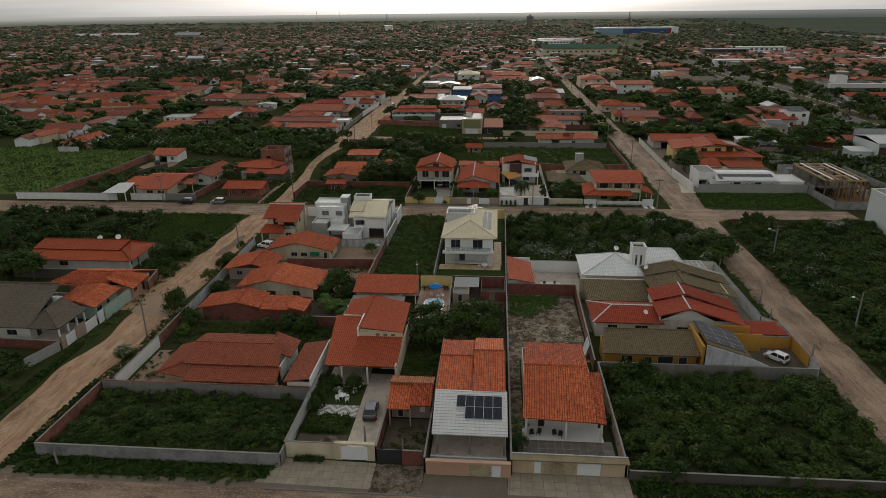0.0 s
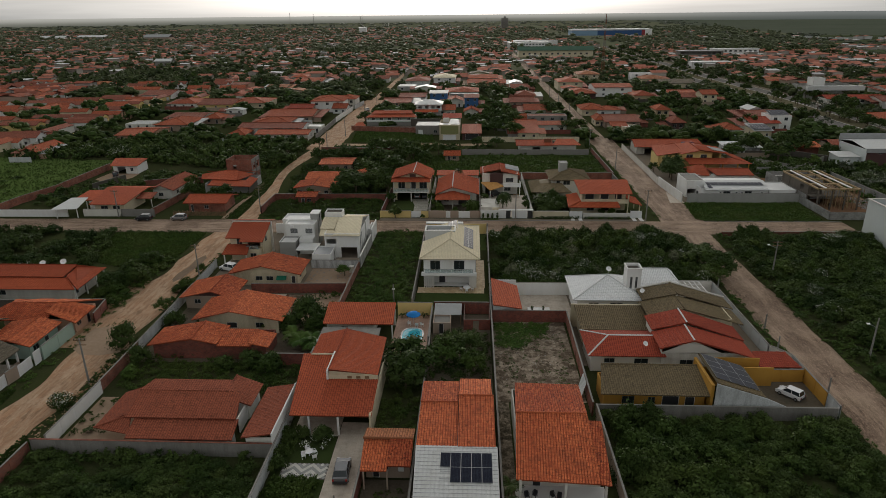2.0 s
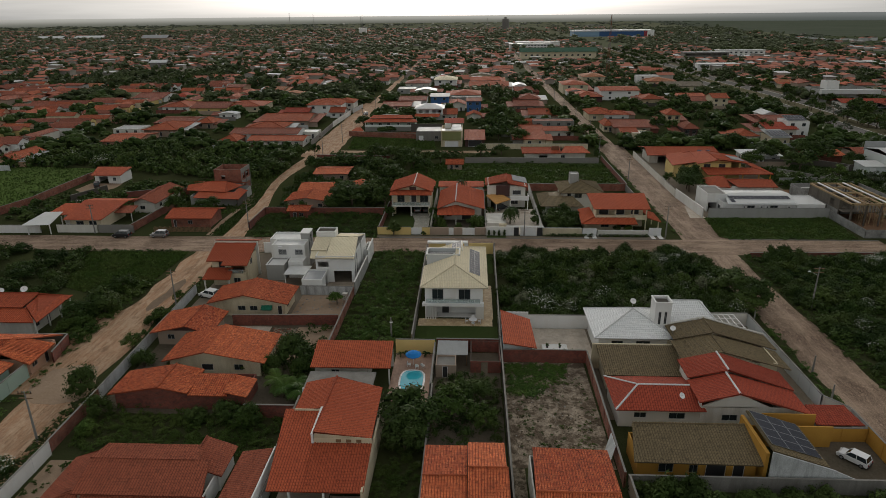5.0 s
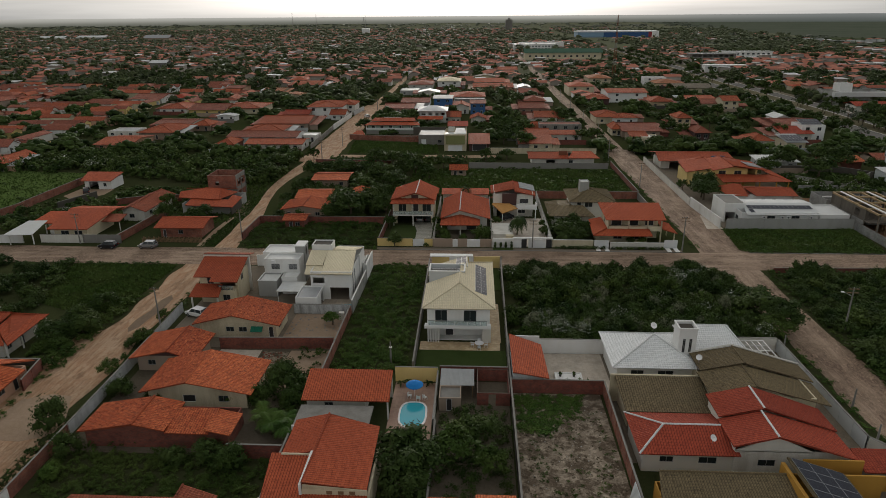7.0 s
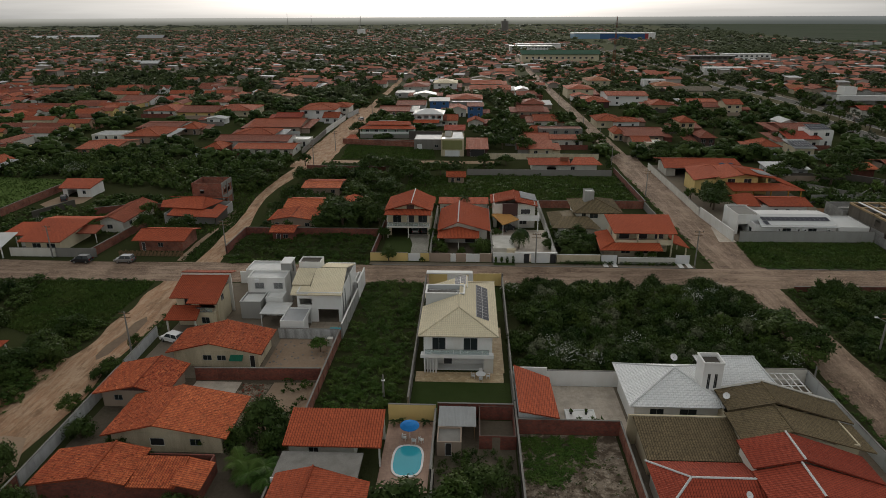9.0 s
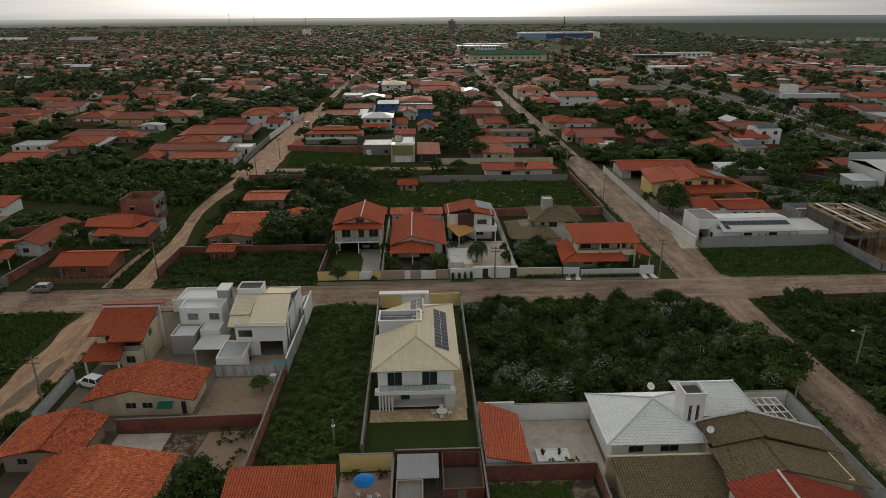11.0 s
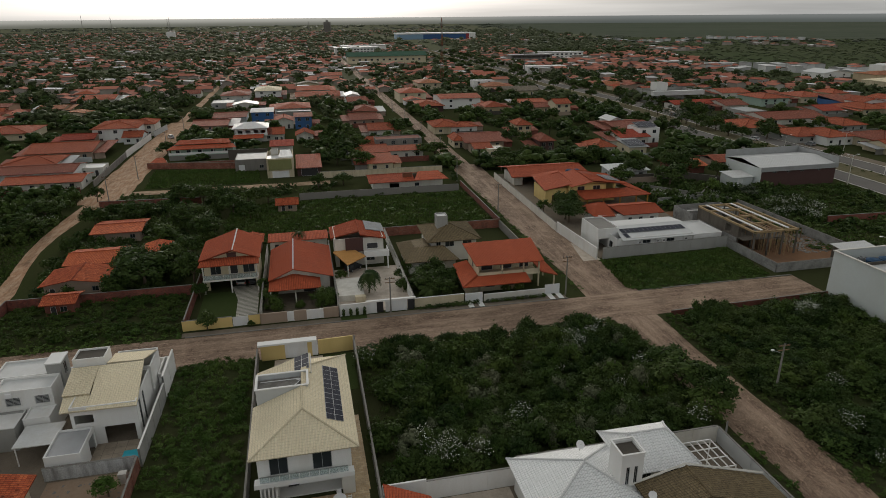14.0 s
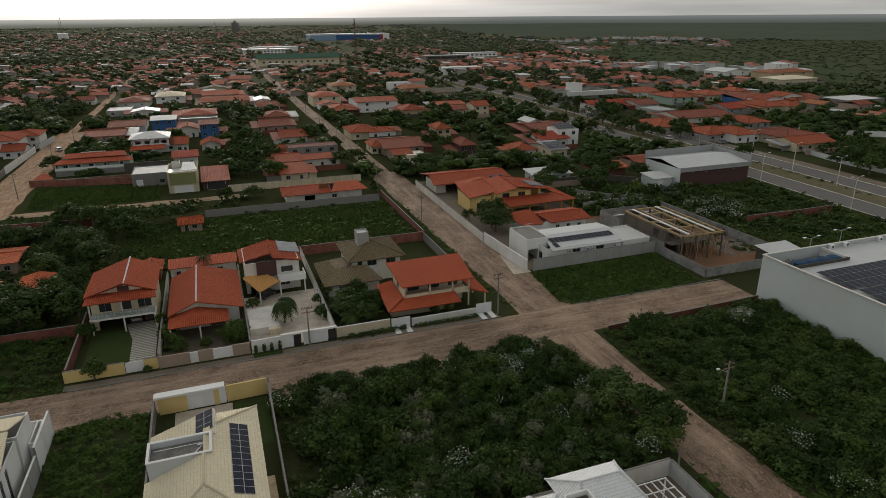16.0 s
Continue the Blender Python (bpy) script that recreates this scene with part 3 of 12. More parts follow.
def roof(parent, material, slopes, caps=(), cap_material=None, label="", **kw):
    """A roof: each slope a part of its own, and each line of ridge tiles."""
    obs = []
    for s in slopes:
        bm = bmesh.new()
        slope(bm, s, **kw)
        obs.append(part("roof_slope", bm, material, parent, label))
    for a, b in caps:
        bm = bmesh.new()
        ridge_caps(bm, a, b)
        part("ridge", bm, cap_material or material, parent)
    return obs[0]


def gable(x0, x1, y0, y1, ze, zr, along="y", at=None):
    """Slopes and caps of a gabled roof; the ridge runs along x or y, at the given place or in the middle."""
    if along == "y":
        m = (x0 + x1) / 2 if at is None else at
        return [[(x0, y1, ze), (x0, y0, ze), (m, y0, zr), (m, y1, zr)], [(x1, y0, ze), (x1, y1, ze), (m, y1, zr), (m, y0, zr)]], [((m, y0, zr), (m, y1, zr))]
    m = (y0 + y1) / 2 if at is None else at
    return [[(x0, y0, ze), (x1, y0, ze), (x1, m, zr), (x0, m, zr)], [(x1, y1, ze), (x0, y1, ze), (x0, m, zr), (x1, m, zr)]], [((x0, m, zr), (x1, m, zr))]


def hip(x0, x1, y0, y1, ze, zr, a, b):
    """Slopes and caps of a hipped roof with its ridge from a to b in plan."""
    (ax, ay), (bx, by) = a, b
    A, B = (ax, ay, zr), (bx, by, zr)
    if abs(ay - by) < 1e-6:
        sl = [[(x0, y0, ze), (x1, y0, ze), B, A], [(x1, y1, ze), (x0, y1, ze), A, B], [(x0, y1, ze), (x0, y0, ze), A], [(x1, y0, ze), (x1, y1, ze), B]]
        hips = [((x0, y0, ze), A), ((x0, y1, ze), A), ((x1, y0, ze), B), ((x1, y1, ze), B)]
    else:
        sl = [[(x0, y1, ze), (x0, y0, ze), A, B], [(x1, y0, ze), (x1, y1, ze), B, A], [(x0, y0, ze), (x1, y0, ze), A], [(x1, y1, ze), (x0, y1, ze), B]]
        hips = [((x0, y0, ze), A), ((x1, y0, ze), A), ((x0, y1, ze), B), ((x1, y1, ze), B)]
    return sl, hips + ([(A, B)] if A != B else [])


def face_cells(a0, a1, z0, z1, holes):
    """The rectangle a0..a1 by z0..z1 less its holes, as smaller rectangles."""
    sa = sorted({a0, a1, *[min(max(v, a0), a1) for h in holes for v in h[:2]]})
    sz = sorted({z0, z1, *[min(max(v, z0), z1) for h in holes for v in h[2:4]]})
    for i in range(len(sa) - 1):
        for k in range(len(sz) - 1):
            ca, cz = (sa[i] + sa[i + 1]) / 2, (sz[k] + sz[k + 1]) / 2
            if not any(h[0] < ca < h[1] and h[2] < cz < h[3] for h in holes):
                yield sa[i], sa[i + 1], sz[k], sz[k + 1]


def walls(bm, x0, x1, y0, y1, z0, z1, holes, t=0.15):
    """Four outer walls with thickness; holes: rows of side, from, to, sill, head."""
    for side in "SNWE":
        mine = [h[1:5] for h in holes if h[0] == side]
        a0, a1 = (x0, x1) if side in "SN" else (y0 + t, y1 - t)
        if side in "SN":  # cut where the side walls meet, so that all four join
            mine += [(x0 + t, x0 + t, z0, z0), (x1 - t, x1 - t, z0, z0)]
        for a, b, c, d in face_cells(a0, a1, z0, z1, mine):
            if side == "S":
                box(bm, a, b, y0, y0 + t, c, d)
            elif side == "N":
                box(bm, a, b, y1 - t, y1, c, d)
            elif side == "W":
                box(bm, x0, x0 + t, a, b, c, d)
            else:
                box(bm, x1 - t, x1, a, b, c, d)


def fill_opening(parent, side, a, b, c, d, at, kind, t=0.15):
    """A window or door leaf in an opening of a wall face at the given x or y."""
    inn = 1 if side in "SW" else -1

    def bx(bm, u0, u1, w0, w1, deep0, deep1):
        k0, k1 = sorted((at + inn * deep0, at + inn * deep1))
        if side in "SN":
            box(bm, u0, u1, k0, k1, w0, w1)
        else:
            box(bm, k0, k1, u0, u1, w0, w1)

    if kind == "open":
        return
    fr = 0.06
    bm = bmesh.new()
    bx(bm, a, a + fr, c, d, 0.04, 0.12)
    bx(bm, b - fr, b, c, d, 0.04, 0.12)
    bx(bm, a + fr, b - fr, d - fr, d, 0.04, 0.12)
    bx(bm, a + fr, b - fr, c, c + fr, 0.04, 0.12)
    if kind == "window":
        m = (a + b) / 2
        bx(bm, m - 0.03, m + 0.03, c + fr, d - fr, 0.05, 0.11)
        w = part("window", bm, "alu", parent)
        bm = bmesh.new()
        bx(bm, a + fr, b - fr, c + fr, d - fr, 0.07, 0.085)
        part("pane", bm, "glass_dark", w, "dark glass pane")
    else:
        w = part("door", bm, "dark" if kind == "door" else "gate_white", parent)
        bm = bmesh.new()
        bx(bm, a + fr, b - fr, c + fr, d - fr, 0.06, 0.1)
        part("leaf", bm, {"door": "wood", "gate": "gate_white", "dark": "dark"}[kind], w)


def house(name, label, x0, x1, y0, y1, h, material, openings=(), z0=0.0, category="house", at=None):
    """A house body: walls with openings, as a thing; roofs and more are added to it."""
    ob = thing(name, label, category, at or ((x0 + x1) / 2, (y0 + y1) / 2, 0))
    body(ob, x0, x1, y0, y1, z0, h, material, openings)
    return ob


def body(ob, x0, x1, y0, y1, z0, z1, material, openings=(), lid=None):
    bm = bmesh.new()
    walls(bm, x0, x1, y0, y1, z0, z1, openings)
    w = part("wall", bm, material, ob)
    for side, a, b, c, d, kind in openings:
        fill_opening(ob, side, a, b, c, d, {"S": y0, "N": y1, "W": x0, "E": x1}[side], kind)
    if lid:
        part("flat_roof", boxes((x0 + 0.16, x1 - 0.16, y0 + 0.16, y1 - 0.16, z1 - 0.4, z1 - 0.25)), lid, ob)
    return w


def block(ob, name, material, *rows, label=""):
    return part(name, boxes(*rows), material, ob, label)


def gable_end(ob, material, x0, x1, y, z0, xm, zr, t=0.15, south=True):
    """A gable's triangle of wall over x."""
    bm = bmesh.new()
    ya, yb = (y, y + t) if south else (y - t, y)
    f = [bm.verts.new(p) for p in ((x0, ya, z0), (x1, ya, z0), (xm, ya, zr))]
    g = [bm.verts.new(p) for p in ((x0, yb, z0), (x1, yb, z0), (xm, yb, zr))]
    bm.faces.new(f)
    bm.faces.new(g[::-1])
    for k in range(3):
        bm.faces.new((f[(k + 1) % 3], f[k], g[k], g[(k + 1) % 3]))
    return part("gable", bm, material, ob)


def run_wall(label, pts, h, material, t=0.16, cope="concrete", pillars=3.0, name="boundary_wall", z0=0.0):
    """A garden wall along plan points, with pillars and a coping; the wall of each stretch is one piece of structure."""
    ob = thing(name, label, "wall", (pts[0][0], pts[0][1], z0), kind="structure")
    bm, cp = bmesh.new(), bmesh.new()
    for (ax, ay), (bx, by) in zip(pts, pts[1:]):
        d = Vector((bx - ax, by - ay))
        ln = d.length
        d /= ln
        nx = Vector((-d.y, d.x))

        def quad(b, s0, s1, w, za, zb):
            p = [Vector((ax, ay)) + d * s + nx * k for s, k in ((s0, -w), (s1, -w), (s1, w), (s0, w))]
            prism(b, [(q.x, q.y) for q in p], za, zb)

        quad(bm, 0, ln, t / 2, z0, z0 + h)
        n = int(ln / pillars)
        for k in range(n + 1):
            s = ln * k / max(n, 1)
            quad(bm, max(s - 0.13, 0), min(s + 0.13, ln), t / 2 + 0.05, z0, z0 + h + 0.03)
        quad(cp, 0, ln, t / 2 + 0.04, z0 + h + 0.032, z0 + h + 0.09)
    part("wall", bm, material, ob)
    part("coping", cp, cope, ob)
    return ob


def sheet(name, label, pts, z, material, kind="structure", category="", thick=0.03):
    """A flat piece of ground: road, paving, lawn or soil."""
    bm = bmesh.new()
    prism(bm, pts, z - thick - 0.05, z)
    return single(name, bm, material, label, category or name.replace("_", " "), kind)


def rect(x0, x1, y0, y1):
    return [(x0, y0), (x1, y0), (x1, y1), (x0, y1)]


def rounded(cx, cy, a, b, n=28, p=3.0):
    return [(cx + a * math.copysign(abs(math.cos(t)) ** (2 / p), math.cos(t)), cy + b * math.copysign(abs(math.sin(t)) ** (2 / p), math.sin(t))) for t in (2 * math.pi * k / n for k in range(n))]


def wavy(x0, x1, y0, y1, axis, amp=0.6, seed=0.0, n=40):
    """A strip of ground with uneven long edges, along x or y."""
    lo, hi = [], []
    for k in range(n + 1):
        f = k / n
        if axis == "x":
            x = x0 + (x1 - x0) * f
            lo.append((x, y0 + amp * noise.noise((x * 0.11, seed, 0.3))))
            hi.append((x, y1 + amp * noise.noise((x * 0.11, seed + 9, 0.7))))
        else:
            y = y0 + (y1 - y0) * f
            lo.append((x1 + amp * noise.noise((y * 0.11, seed, 0.3)), y))
            hi.append((x0 + amp * noise.noise((y * 0.11, seed + 9, 0.7)), y))
    return lo + hi[::-1]


def np_mesh(name, verts, faces, material, slots=None, tone=None):
    """A mesh from arrays of corners and of quads."""
    me = bpy.data.meshes.new(name)
    verts, faces = np.asarray(verts, np.float32), np.asarray(faces, np.int32)
    k = faces.shape[1]
    me.vertices.add(len(verts))
    me.vertices.foreach_set("co", verts.ravel())
    me.loops.add(faces.size)
    me.loops.foreach_set("vertex_index", faces.ravel())
    me.polygons.add(len(faces))
    me.polygons.foreach_set("loop_start", np.arange(0, faces.size, k, dtype=np.int32))
    for m in material if isinstance(material, (list, tuple)) else [material]:
        me.materials.append(M[m])
    if slots is not None:
        me.polygons.foreach_set("material_index", np.asarray(slots, np.int32))
    me.update(calc_edges=True)
    me.validate()
    at = me.attributes.new("tone", "FLOAT", "FACE")
    if tone is None:
        at.data.foreach_set("value", np.random.default_rng(len(faces)).uniform(0.2, 0.75, len(faces)).astype(np.float32))
    else:
        at.data.foreach_set("value", np.asarray(tone, np.float32))
    return me


RNG = np.random.default_rng(7)


def leaves(n, centre, radius, size, flat=0.35, rng=RNG):
    """n small leaves about a clump: corners (3n, 3)."""
    d = rng.normal(size=(n, 3))
    d /= np.linalg.norm(d, axis=1)[:, None]
    r = rng.uniform(0.55, 1.05, (n, 1))
    pos = np.asarray(centre) + d * r * np.asarray(radius)
    nrm = d * (1 - flat) + np.array([0, 0, 1.0]) * flat + rng.normal(scale=0.38, size=(n, 3))
    nrm /= np.linalg.norm(nrm, axis=1)[:, None]
    a = np.cross(nrm, rng.normal(size=(n, 3)))
    a /= np.linalg.norm(a, axis=1)[:, None]
    b = np.cross(nrm, a)
    s = (size * rng.uniform(0.6, 1.3, (n, 1)))
    return np.stack([pos - a * s, pos + a * s * 0.6 + b * s * 0.6, pos + a * s * 0.6 - b * s * 0.6], 1).reshape(-1, 3)


def ball_faces(sub):
    """The triangles of a small faceted ball, corners (n, 3, 3) by vertex number, and its vertices."""
    bm = bmesh.new()
    if sub:
        bmesh.ops.create_icosphere(bm, subdivisions=sub, radius=1.0)
    else:
        for p in ((1, 0, 0), (0, 1, 0), (-1, 0, 0), (0, -1, 0), (0, 0, 1), (0, 0, -1)):
            bm.verts.new(p)
        bm.verts.ensure_lookup_table()
        for k in range(4):
            bm.faces.new((bm.verts[k], bm.verts[(k + 1) % 4], bm.verts[4]))
            bm.faces.new((bm.verts[(k + 1) % 4], bm.verts[k], bm.verts[5]))
    bm.verts.index_update()
    v, f = np.array([p.co[:] for p in bm.verts]), np.array([[p.index for p in q.verts] for q in bm.faces])
    bm.free()
    return v, f


BALLS = [ball_faces(0), ball_faces(1)]


def lump(centre, radius, sub, rng):
    """An uneven inner mass of leaves, which closes the view through a clump."""
    v, f = BALLS[sub]
    v = v @ np.linalg.qr(rng.normal(size=(3, 3)))[0]
    v = v * rng.uniform(0.7, 1.12, (len(v), 1)) * np.asarray(radius) + np.asarray(centre)
    return v[f].reshape(-1, 3)


def bush_shape(seed, clumps=17, per=44, size=0.085, deep=0.6, ball=0):
    """A bush one metre in radius and about 1.2 high: leaf clumps, each round an inner mass."""
    rng = np.random.default_rng(seed)
    out = []
    for k in range(clumps):
        a, b = rng.uniform(0, 2 * math.pi), rng.uniform(0.03, 1.0) ** 0.6
        rad = rng.uniform(0.26, 0.46) * (1.15 if clumps < 9 else 1.0)
        c = (math.cos(a) * b * 0.70, math.sin(a) * b * 0.70, 0.22 + (1 - b * b) * 0.64 * rng.uniform(0.7, 1.15))
        out.append(leaves(per, c, (rad, rad, rad * 0.8), size, 0.4, rng))
        out.append(lump(c, (rad * deep, rad * deep, rad * deep * 0.8), ball, rng))
    return np.concatenate(out)


BUSHES = [bush_shape(40 + k, 18, 36, 0.077, 0.55) for k in range(8)]
BUSHES_MID = [bush_shape(50 + k, 13, 22, 0.10, 0.6) for k in range(8)]
WEEDS = [bush_shape(70 + k, 6, 8, 0.16, 0.55) for k in range(8)]
WEEDS_FINE = [bush_shape(90 + k, 8, 18, 0.10, 0.45) for k in range(8)]
BUSHES_DISTANT = [bush_shape(80 + k, 4, 3, 0.15, 1.0) for k in range(6)]
BUSHES_FAR = [bush_shape(60 + k, 7, 9, 0.13, 0.75) for k in range(6)]
TREES_FAR = [bush_shape(30 + k, 9, 10, 0.10, 0.85, 1) for k in range(6)]


def inside(pt, poly):
    x, y = pt
    c = False
    for k in range(len(poly)):
        (ax, ay), (bx, by) = poly[k], poly[k - 1]
        if (ay > y) != (by > y) and x < (bx - ax) * (y - ay) / (by - ay) + ax:
            c = not c
    return c


def thicket(name, label, poly, count, radius, height, material, seed, far=False, flowers=0.0, lump=0.12, category="bushes", mid=False, fine=False):
    """Scrub over a plan polygon: many bushes, of uneven size, as one piece of stuff."""
    rng = np.random.default_rng(seed)
    shapes = BUSHES_FAR if far else WEEDS_FINE if fine else WEEDS if radius[1] <= 1.7 else BUSHES_MID if mid else BUSHES
    xs, ys = [p[0] for p in poly], [p[1] for p in poly]
    out, slot, tone, made, tries = [], [], [], 0, 0
    while made < count and tries < count * 12:
        tries += 1
        x, y = rng.uniform(min(xs), max(xs)), rng.uniform(min(ys), max(ys))
        if not inside((x, y), poly):
            continue
        made += 1
        big = 0.5 + 0.5 * noise.noise((x * lump, y * lump, seed * 1.7))
        r = radius[0] + (radius[1] - radius[0]) * rng.uniform(0.3, 1.0) * (0.4 + 0.8 * big)
        h = height[0] + (height[1] - height[0]) * rng.uniform(0.5, 1.0) * (0.25 + 0.95 * big)
        q = shapes[rng.integers(len(shapes))]
        a = rng.uniform(0, 6.28)
        c, s = math.cos(a), math.sin(a)
        v = np.stack([(q[:, 0] * c - q[:, 1] * s) * r + x, (q[:, 0] * s + q[:, 1] * c) * r + y, q[:, 2] * h * 0.85], 1)
        out.append(v)
        slot.append(np.zeros(len(v) // 3, np.int32))
        hue = min(1.0, max(0.0, rng.uniform(0.05, 0.8) + (0.25 if rng.uniform() < 0.16 else 0)))
        tone.append(np.full(len(v) // 3, hue, np.float32))
        if (flowers >= 1 or noise.noise((x * 0.13, y * 0.13, seed * 3.1)) > 0.22) and rng.uniform() < flowers * 1.3:
            f = leaves(int(110 * r), (x, y, h * 0.55), (r * 0.9, r * 0.9, h * 0.48), 0.10, 0.6, rng)
            f = f.reshape(-1, 3, 3)
            f = f[f[:, :, 2].mean(1) > h * 0.5].reshape(-1, 3)
            out.append(f)
            slot.append(np.ones(len(f) // 3, np.int32))
            tone.append(np.full(len(f) // 3, 0.6, np.float32))
    v = np.concatenate(out)
    v[:, 2] = np.maximum(v[:, 2], 0.02)
    me = np_mesh(name, v, np.arange(len(v)).reshape(-1, 3), [material, "petal"], np.concatenate(slot), np.concatenate(tone))
    ob = new(name, me)
    return tagged(ob, label, category, kind="stuff")


def grass(name, label, poly, count, height, material, seed):
    """Rough grass and weeds: upright tufts, as one piece of stuff."""
    rng = np.random.default_rng(seed)
    xs, ys = [p[0] for p in poly], [p[1] for p in poly]
    p = np.stack([rng.uniform(min(xs), max(xs), count), rng.uniform(min(ys), max(ys), count)], 1)
    p = p[[inside(q, poly) for q in p]]
    keep = np.array([0.5 + 0.5 * noise.noise((x * 0.25, y * 0.25, seed)) for x, y in p])
    n = len(p)
    a = rng.uniform(0, 6.28, n)
    h = height * rng.uniform(0.4, 1.2, n) * (0.35 + keep)
    w = rng.uniform(0.12, 0.32, n)
    dx, dy = np.cos(a) * w, np.sin(a) * w
    lx, ly = rng.normal(scale=0.25, size=n) * h, rng.normal(scale=0.25, size=n) * h
    z = np.zeros(n)
    v = np.stack([np.stack([p[:, 0] - dx, p[:, 1] - dy, z], 1), np.stack([p[:, 0] + dx, p[:, 1] + dy, z], 1),
                  np.stack([p[:, 0] + dx * 0.7 + lx, p[:, 1] + dy * 0.7 + ly, h], 1), np.stack([p[:, 0] - dx * 0.7 + lx, p[:, 1] - dy * 0.7 + ly, h * 0.8], 1)], 1).reshape(-1, 3)
    me = np_mesh(name, v, np.arange(len(v)).reshape(-1, 4), material)
    return tagged(new(name, me), label, "grass", kind="stuff")


def tree_kind(name, label, seed, material, clumps=26, per=34, size=0.085, squat=0.8):
    """A tree one metre high in all, kept under the ground's middle as a pattern to copy: trunk with limbs, crown of clumps."""
    rng = np.random.default_rng(seed)
    ob = thing(name, label, "tree")
    bm = bmesh.new()
    bar(bm, (0, 0, -0.02), (0.01, 0.01, 0.38), 0.035, 7, 0.022)
    out = []
    for k in range(clumps):
        a, b = rng.uniform(0, 6.28), rng.uniform(0.0, 1.0) ** 0.55
        z = 0.34 + 0.52 * (1 - b * b * 0.75) * rng.uniform(0.55, 1.1)
        c = (math.cos(a) * b * 0.46 * squat, math.sin(a) * b * 0.46 * squat, min(z, 0.93))
        rad = rng.uniform(0.12, 0.21)
        out.append(leaves(per, c, (rad, rad, rad * 0.75), size, 0.4, rng))
        out.append(lump(c, (rad * 0.62, rad * 0.62, rad * 0.5), 0, rng))
        if k % 3 == 0:
            bar(bm, (0.008, 0.008, 0.30), (c[0] * 0.8, c[1] * 0.8, c[2] * 0.9), 0.014, 5, 0.004)
    part("trunk", bm, "bark", ob)
    v = np.concatenate(out)
    crown = new("crown", np_mesh("crown", v, np.arange(len(v)).reshape(-1, 3), material))
    crown.parent = ob
    return ob


def put(ob, x, y, size, turn=0.0, z=0.0, label="", width=None):
    """A copy of a pattern thing, scaled."""
    w = size if width is None else width
    m = Matrix.Translation((x, y, z)) @ Matrix.Rotation(turn, 4, "Z") @ Matrix.Diagonal((w, w, size, 1))
    c = copy_thing(ob, m)
    return tagged(c, label)

# The ground, streets and lots.
bm = bmesh.new()
bmesh.ops.create_grid(bm, x_segments=40, y_segments=40, size=5200)
bmesh.ops.translate(bm, verts=bm.verts, vec=(0, 1500, 0))
me = bpy.data.meshes.new("ground")
bm.to_mesh(me)
bm.free()
me.materials.append(M["ground"])
tagged(new("ground", me), "scrubby ground of soil and weeds reaching to the horizon", "ground", kind="structure")

sheet("road", "cobbled street with sand along its edges", wavy(-64, 70, 40.0, 52.6, "x", 0.5, 1), 0.05, "road")
sheet("road", "cobbled cross street between garden walls", wavy(-300, 97, 156.6, 167.0, "x", 0.5, 2, 90), 0.04, "road")
sheet("road", "cobbled street along the east of the block", wavy(52.0, 60.2, 40, 156.8, "y", 0.9, 3, 90), 0.03, "road_y")
sheet("road", "wide cobbled street running north", wavy(51.5, 62.0, 166.8, 285, "y", 0.6, 4, 60), 0.03, "road_y")
sheet("road", "cobbled street running on north through the town", wavy(53.2, 59.4, 284.8, 1350, "y", 0.8, 5, 90), 0.03, "road_y")
sheet("dirt_road", "rutted orange dirt road with dried puddles", wavy(-63.0, -56.0, 40, 157.0, "y", 1.7, 6, 110), 0.035, "dirt", category="road")
sheet("dirt_road", "narrow dirt road between scrub and houses", [(-55.6, 166.8), (-56.7, 177), (-57.6, 186), (-57.7, 194), (-59.4, 203), (-60.4, 209), (-61.6, 220), (-61.4, 231), (-59.6, 246), (-57.0, 262), (-63.4, 262), (-64.6, 246), (-65.0, 231), (-64.6, 220), (-63.4, 209), (-62.6, 203), (-61.7, 194), (-61.8, 186), (-61.0, 177), (-61.0, 166.8)], 0.035, "dirt", category="road")
sheet("path", "trodden sandy path along a paling fence", [(-64.2, 168), (-64.8, 180), (-64.6, 191), (-65.8, 191), (-66.2, 180), (-65.6, 168)], 0.03, "clay", category="path")
sheet("dirt_verge", "bare trampled ground at a house corner", [(-65.0, 190), (-62.0, 193), (-63.0, 203), (-66.4, 208), (-69.6, 206), (-66.0, 200)], 0.025, "verge_soil", category="verge")
sheet("dirt_road", "wide sandy road with a bend", wavy(-66, -53.5, 261, 420, "y", 1.0, 8, 60), 0.03, "dirt", category="road")
sheet("dirt_road", "sandy road running north through the town", wavy(-62.4, -58.4, 419, 1100, "y", 0.8, 9, 90), 0.03, "dirt", category="road")
sheet("dirt_road", "sandy track past a grass lot", wavy(-54, 8, 268.5, 273.5, "x", 0.9, 10, 50), 0.026, "dirt_x", category="road")
sheet("road", "narrow cobbled street running north between town houses", wavy(-5.6, -1.2, 398, 1300, "y", 0.6, 14, 90), 0.03, "road_y")
sheet("road", "pale concrete lane across the western fields", wavy(-368, -363, 500, 780, "y", 0.6, 15, 40), 0.03, "gravel")
sheet("gravel_verge", "gravelly verge beside the street", wavy(-56, 52, 52.4, 54.6, "x", 0.5, 11), 0.035, "gravel", category="verge")
sheet("dirt_verge", "sandy verge of the cross street", wavy(7, 50, 154.0, 157.2, "x", 0.7, 12), 0.03, "dirt", category="verge")
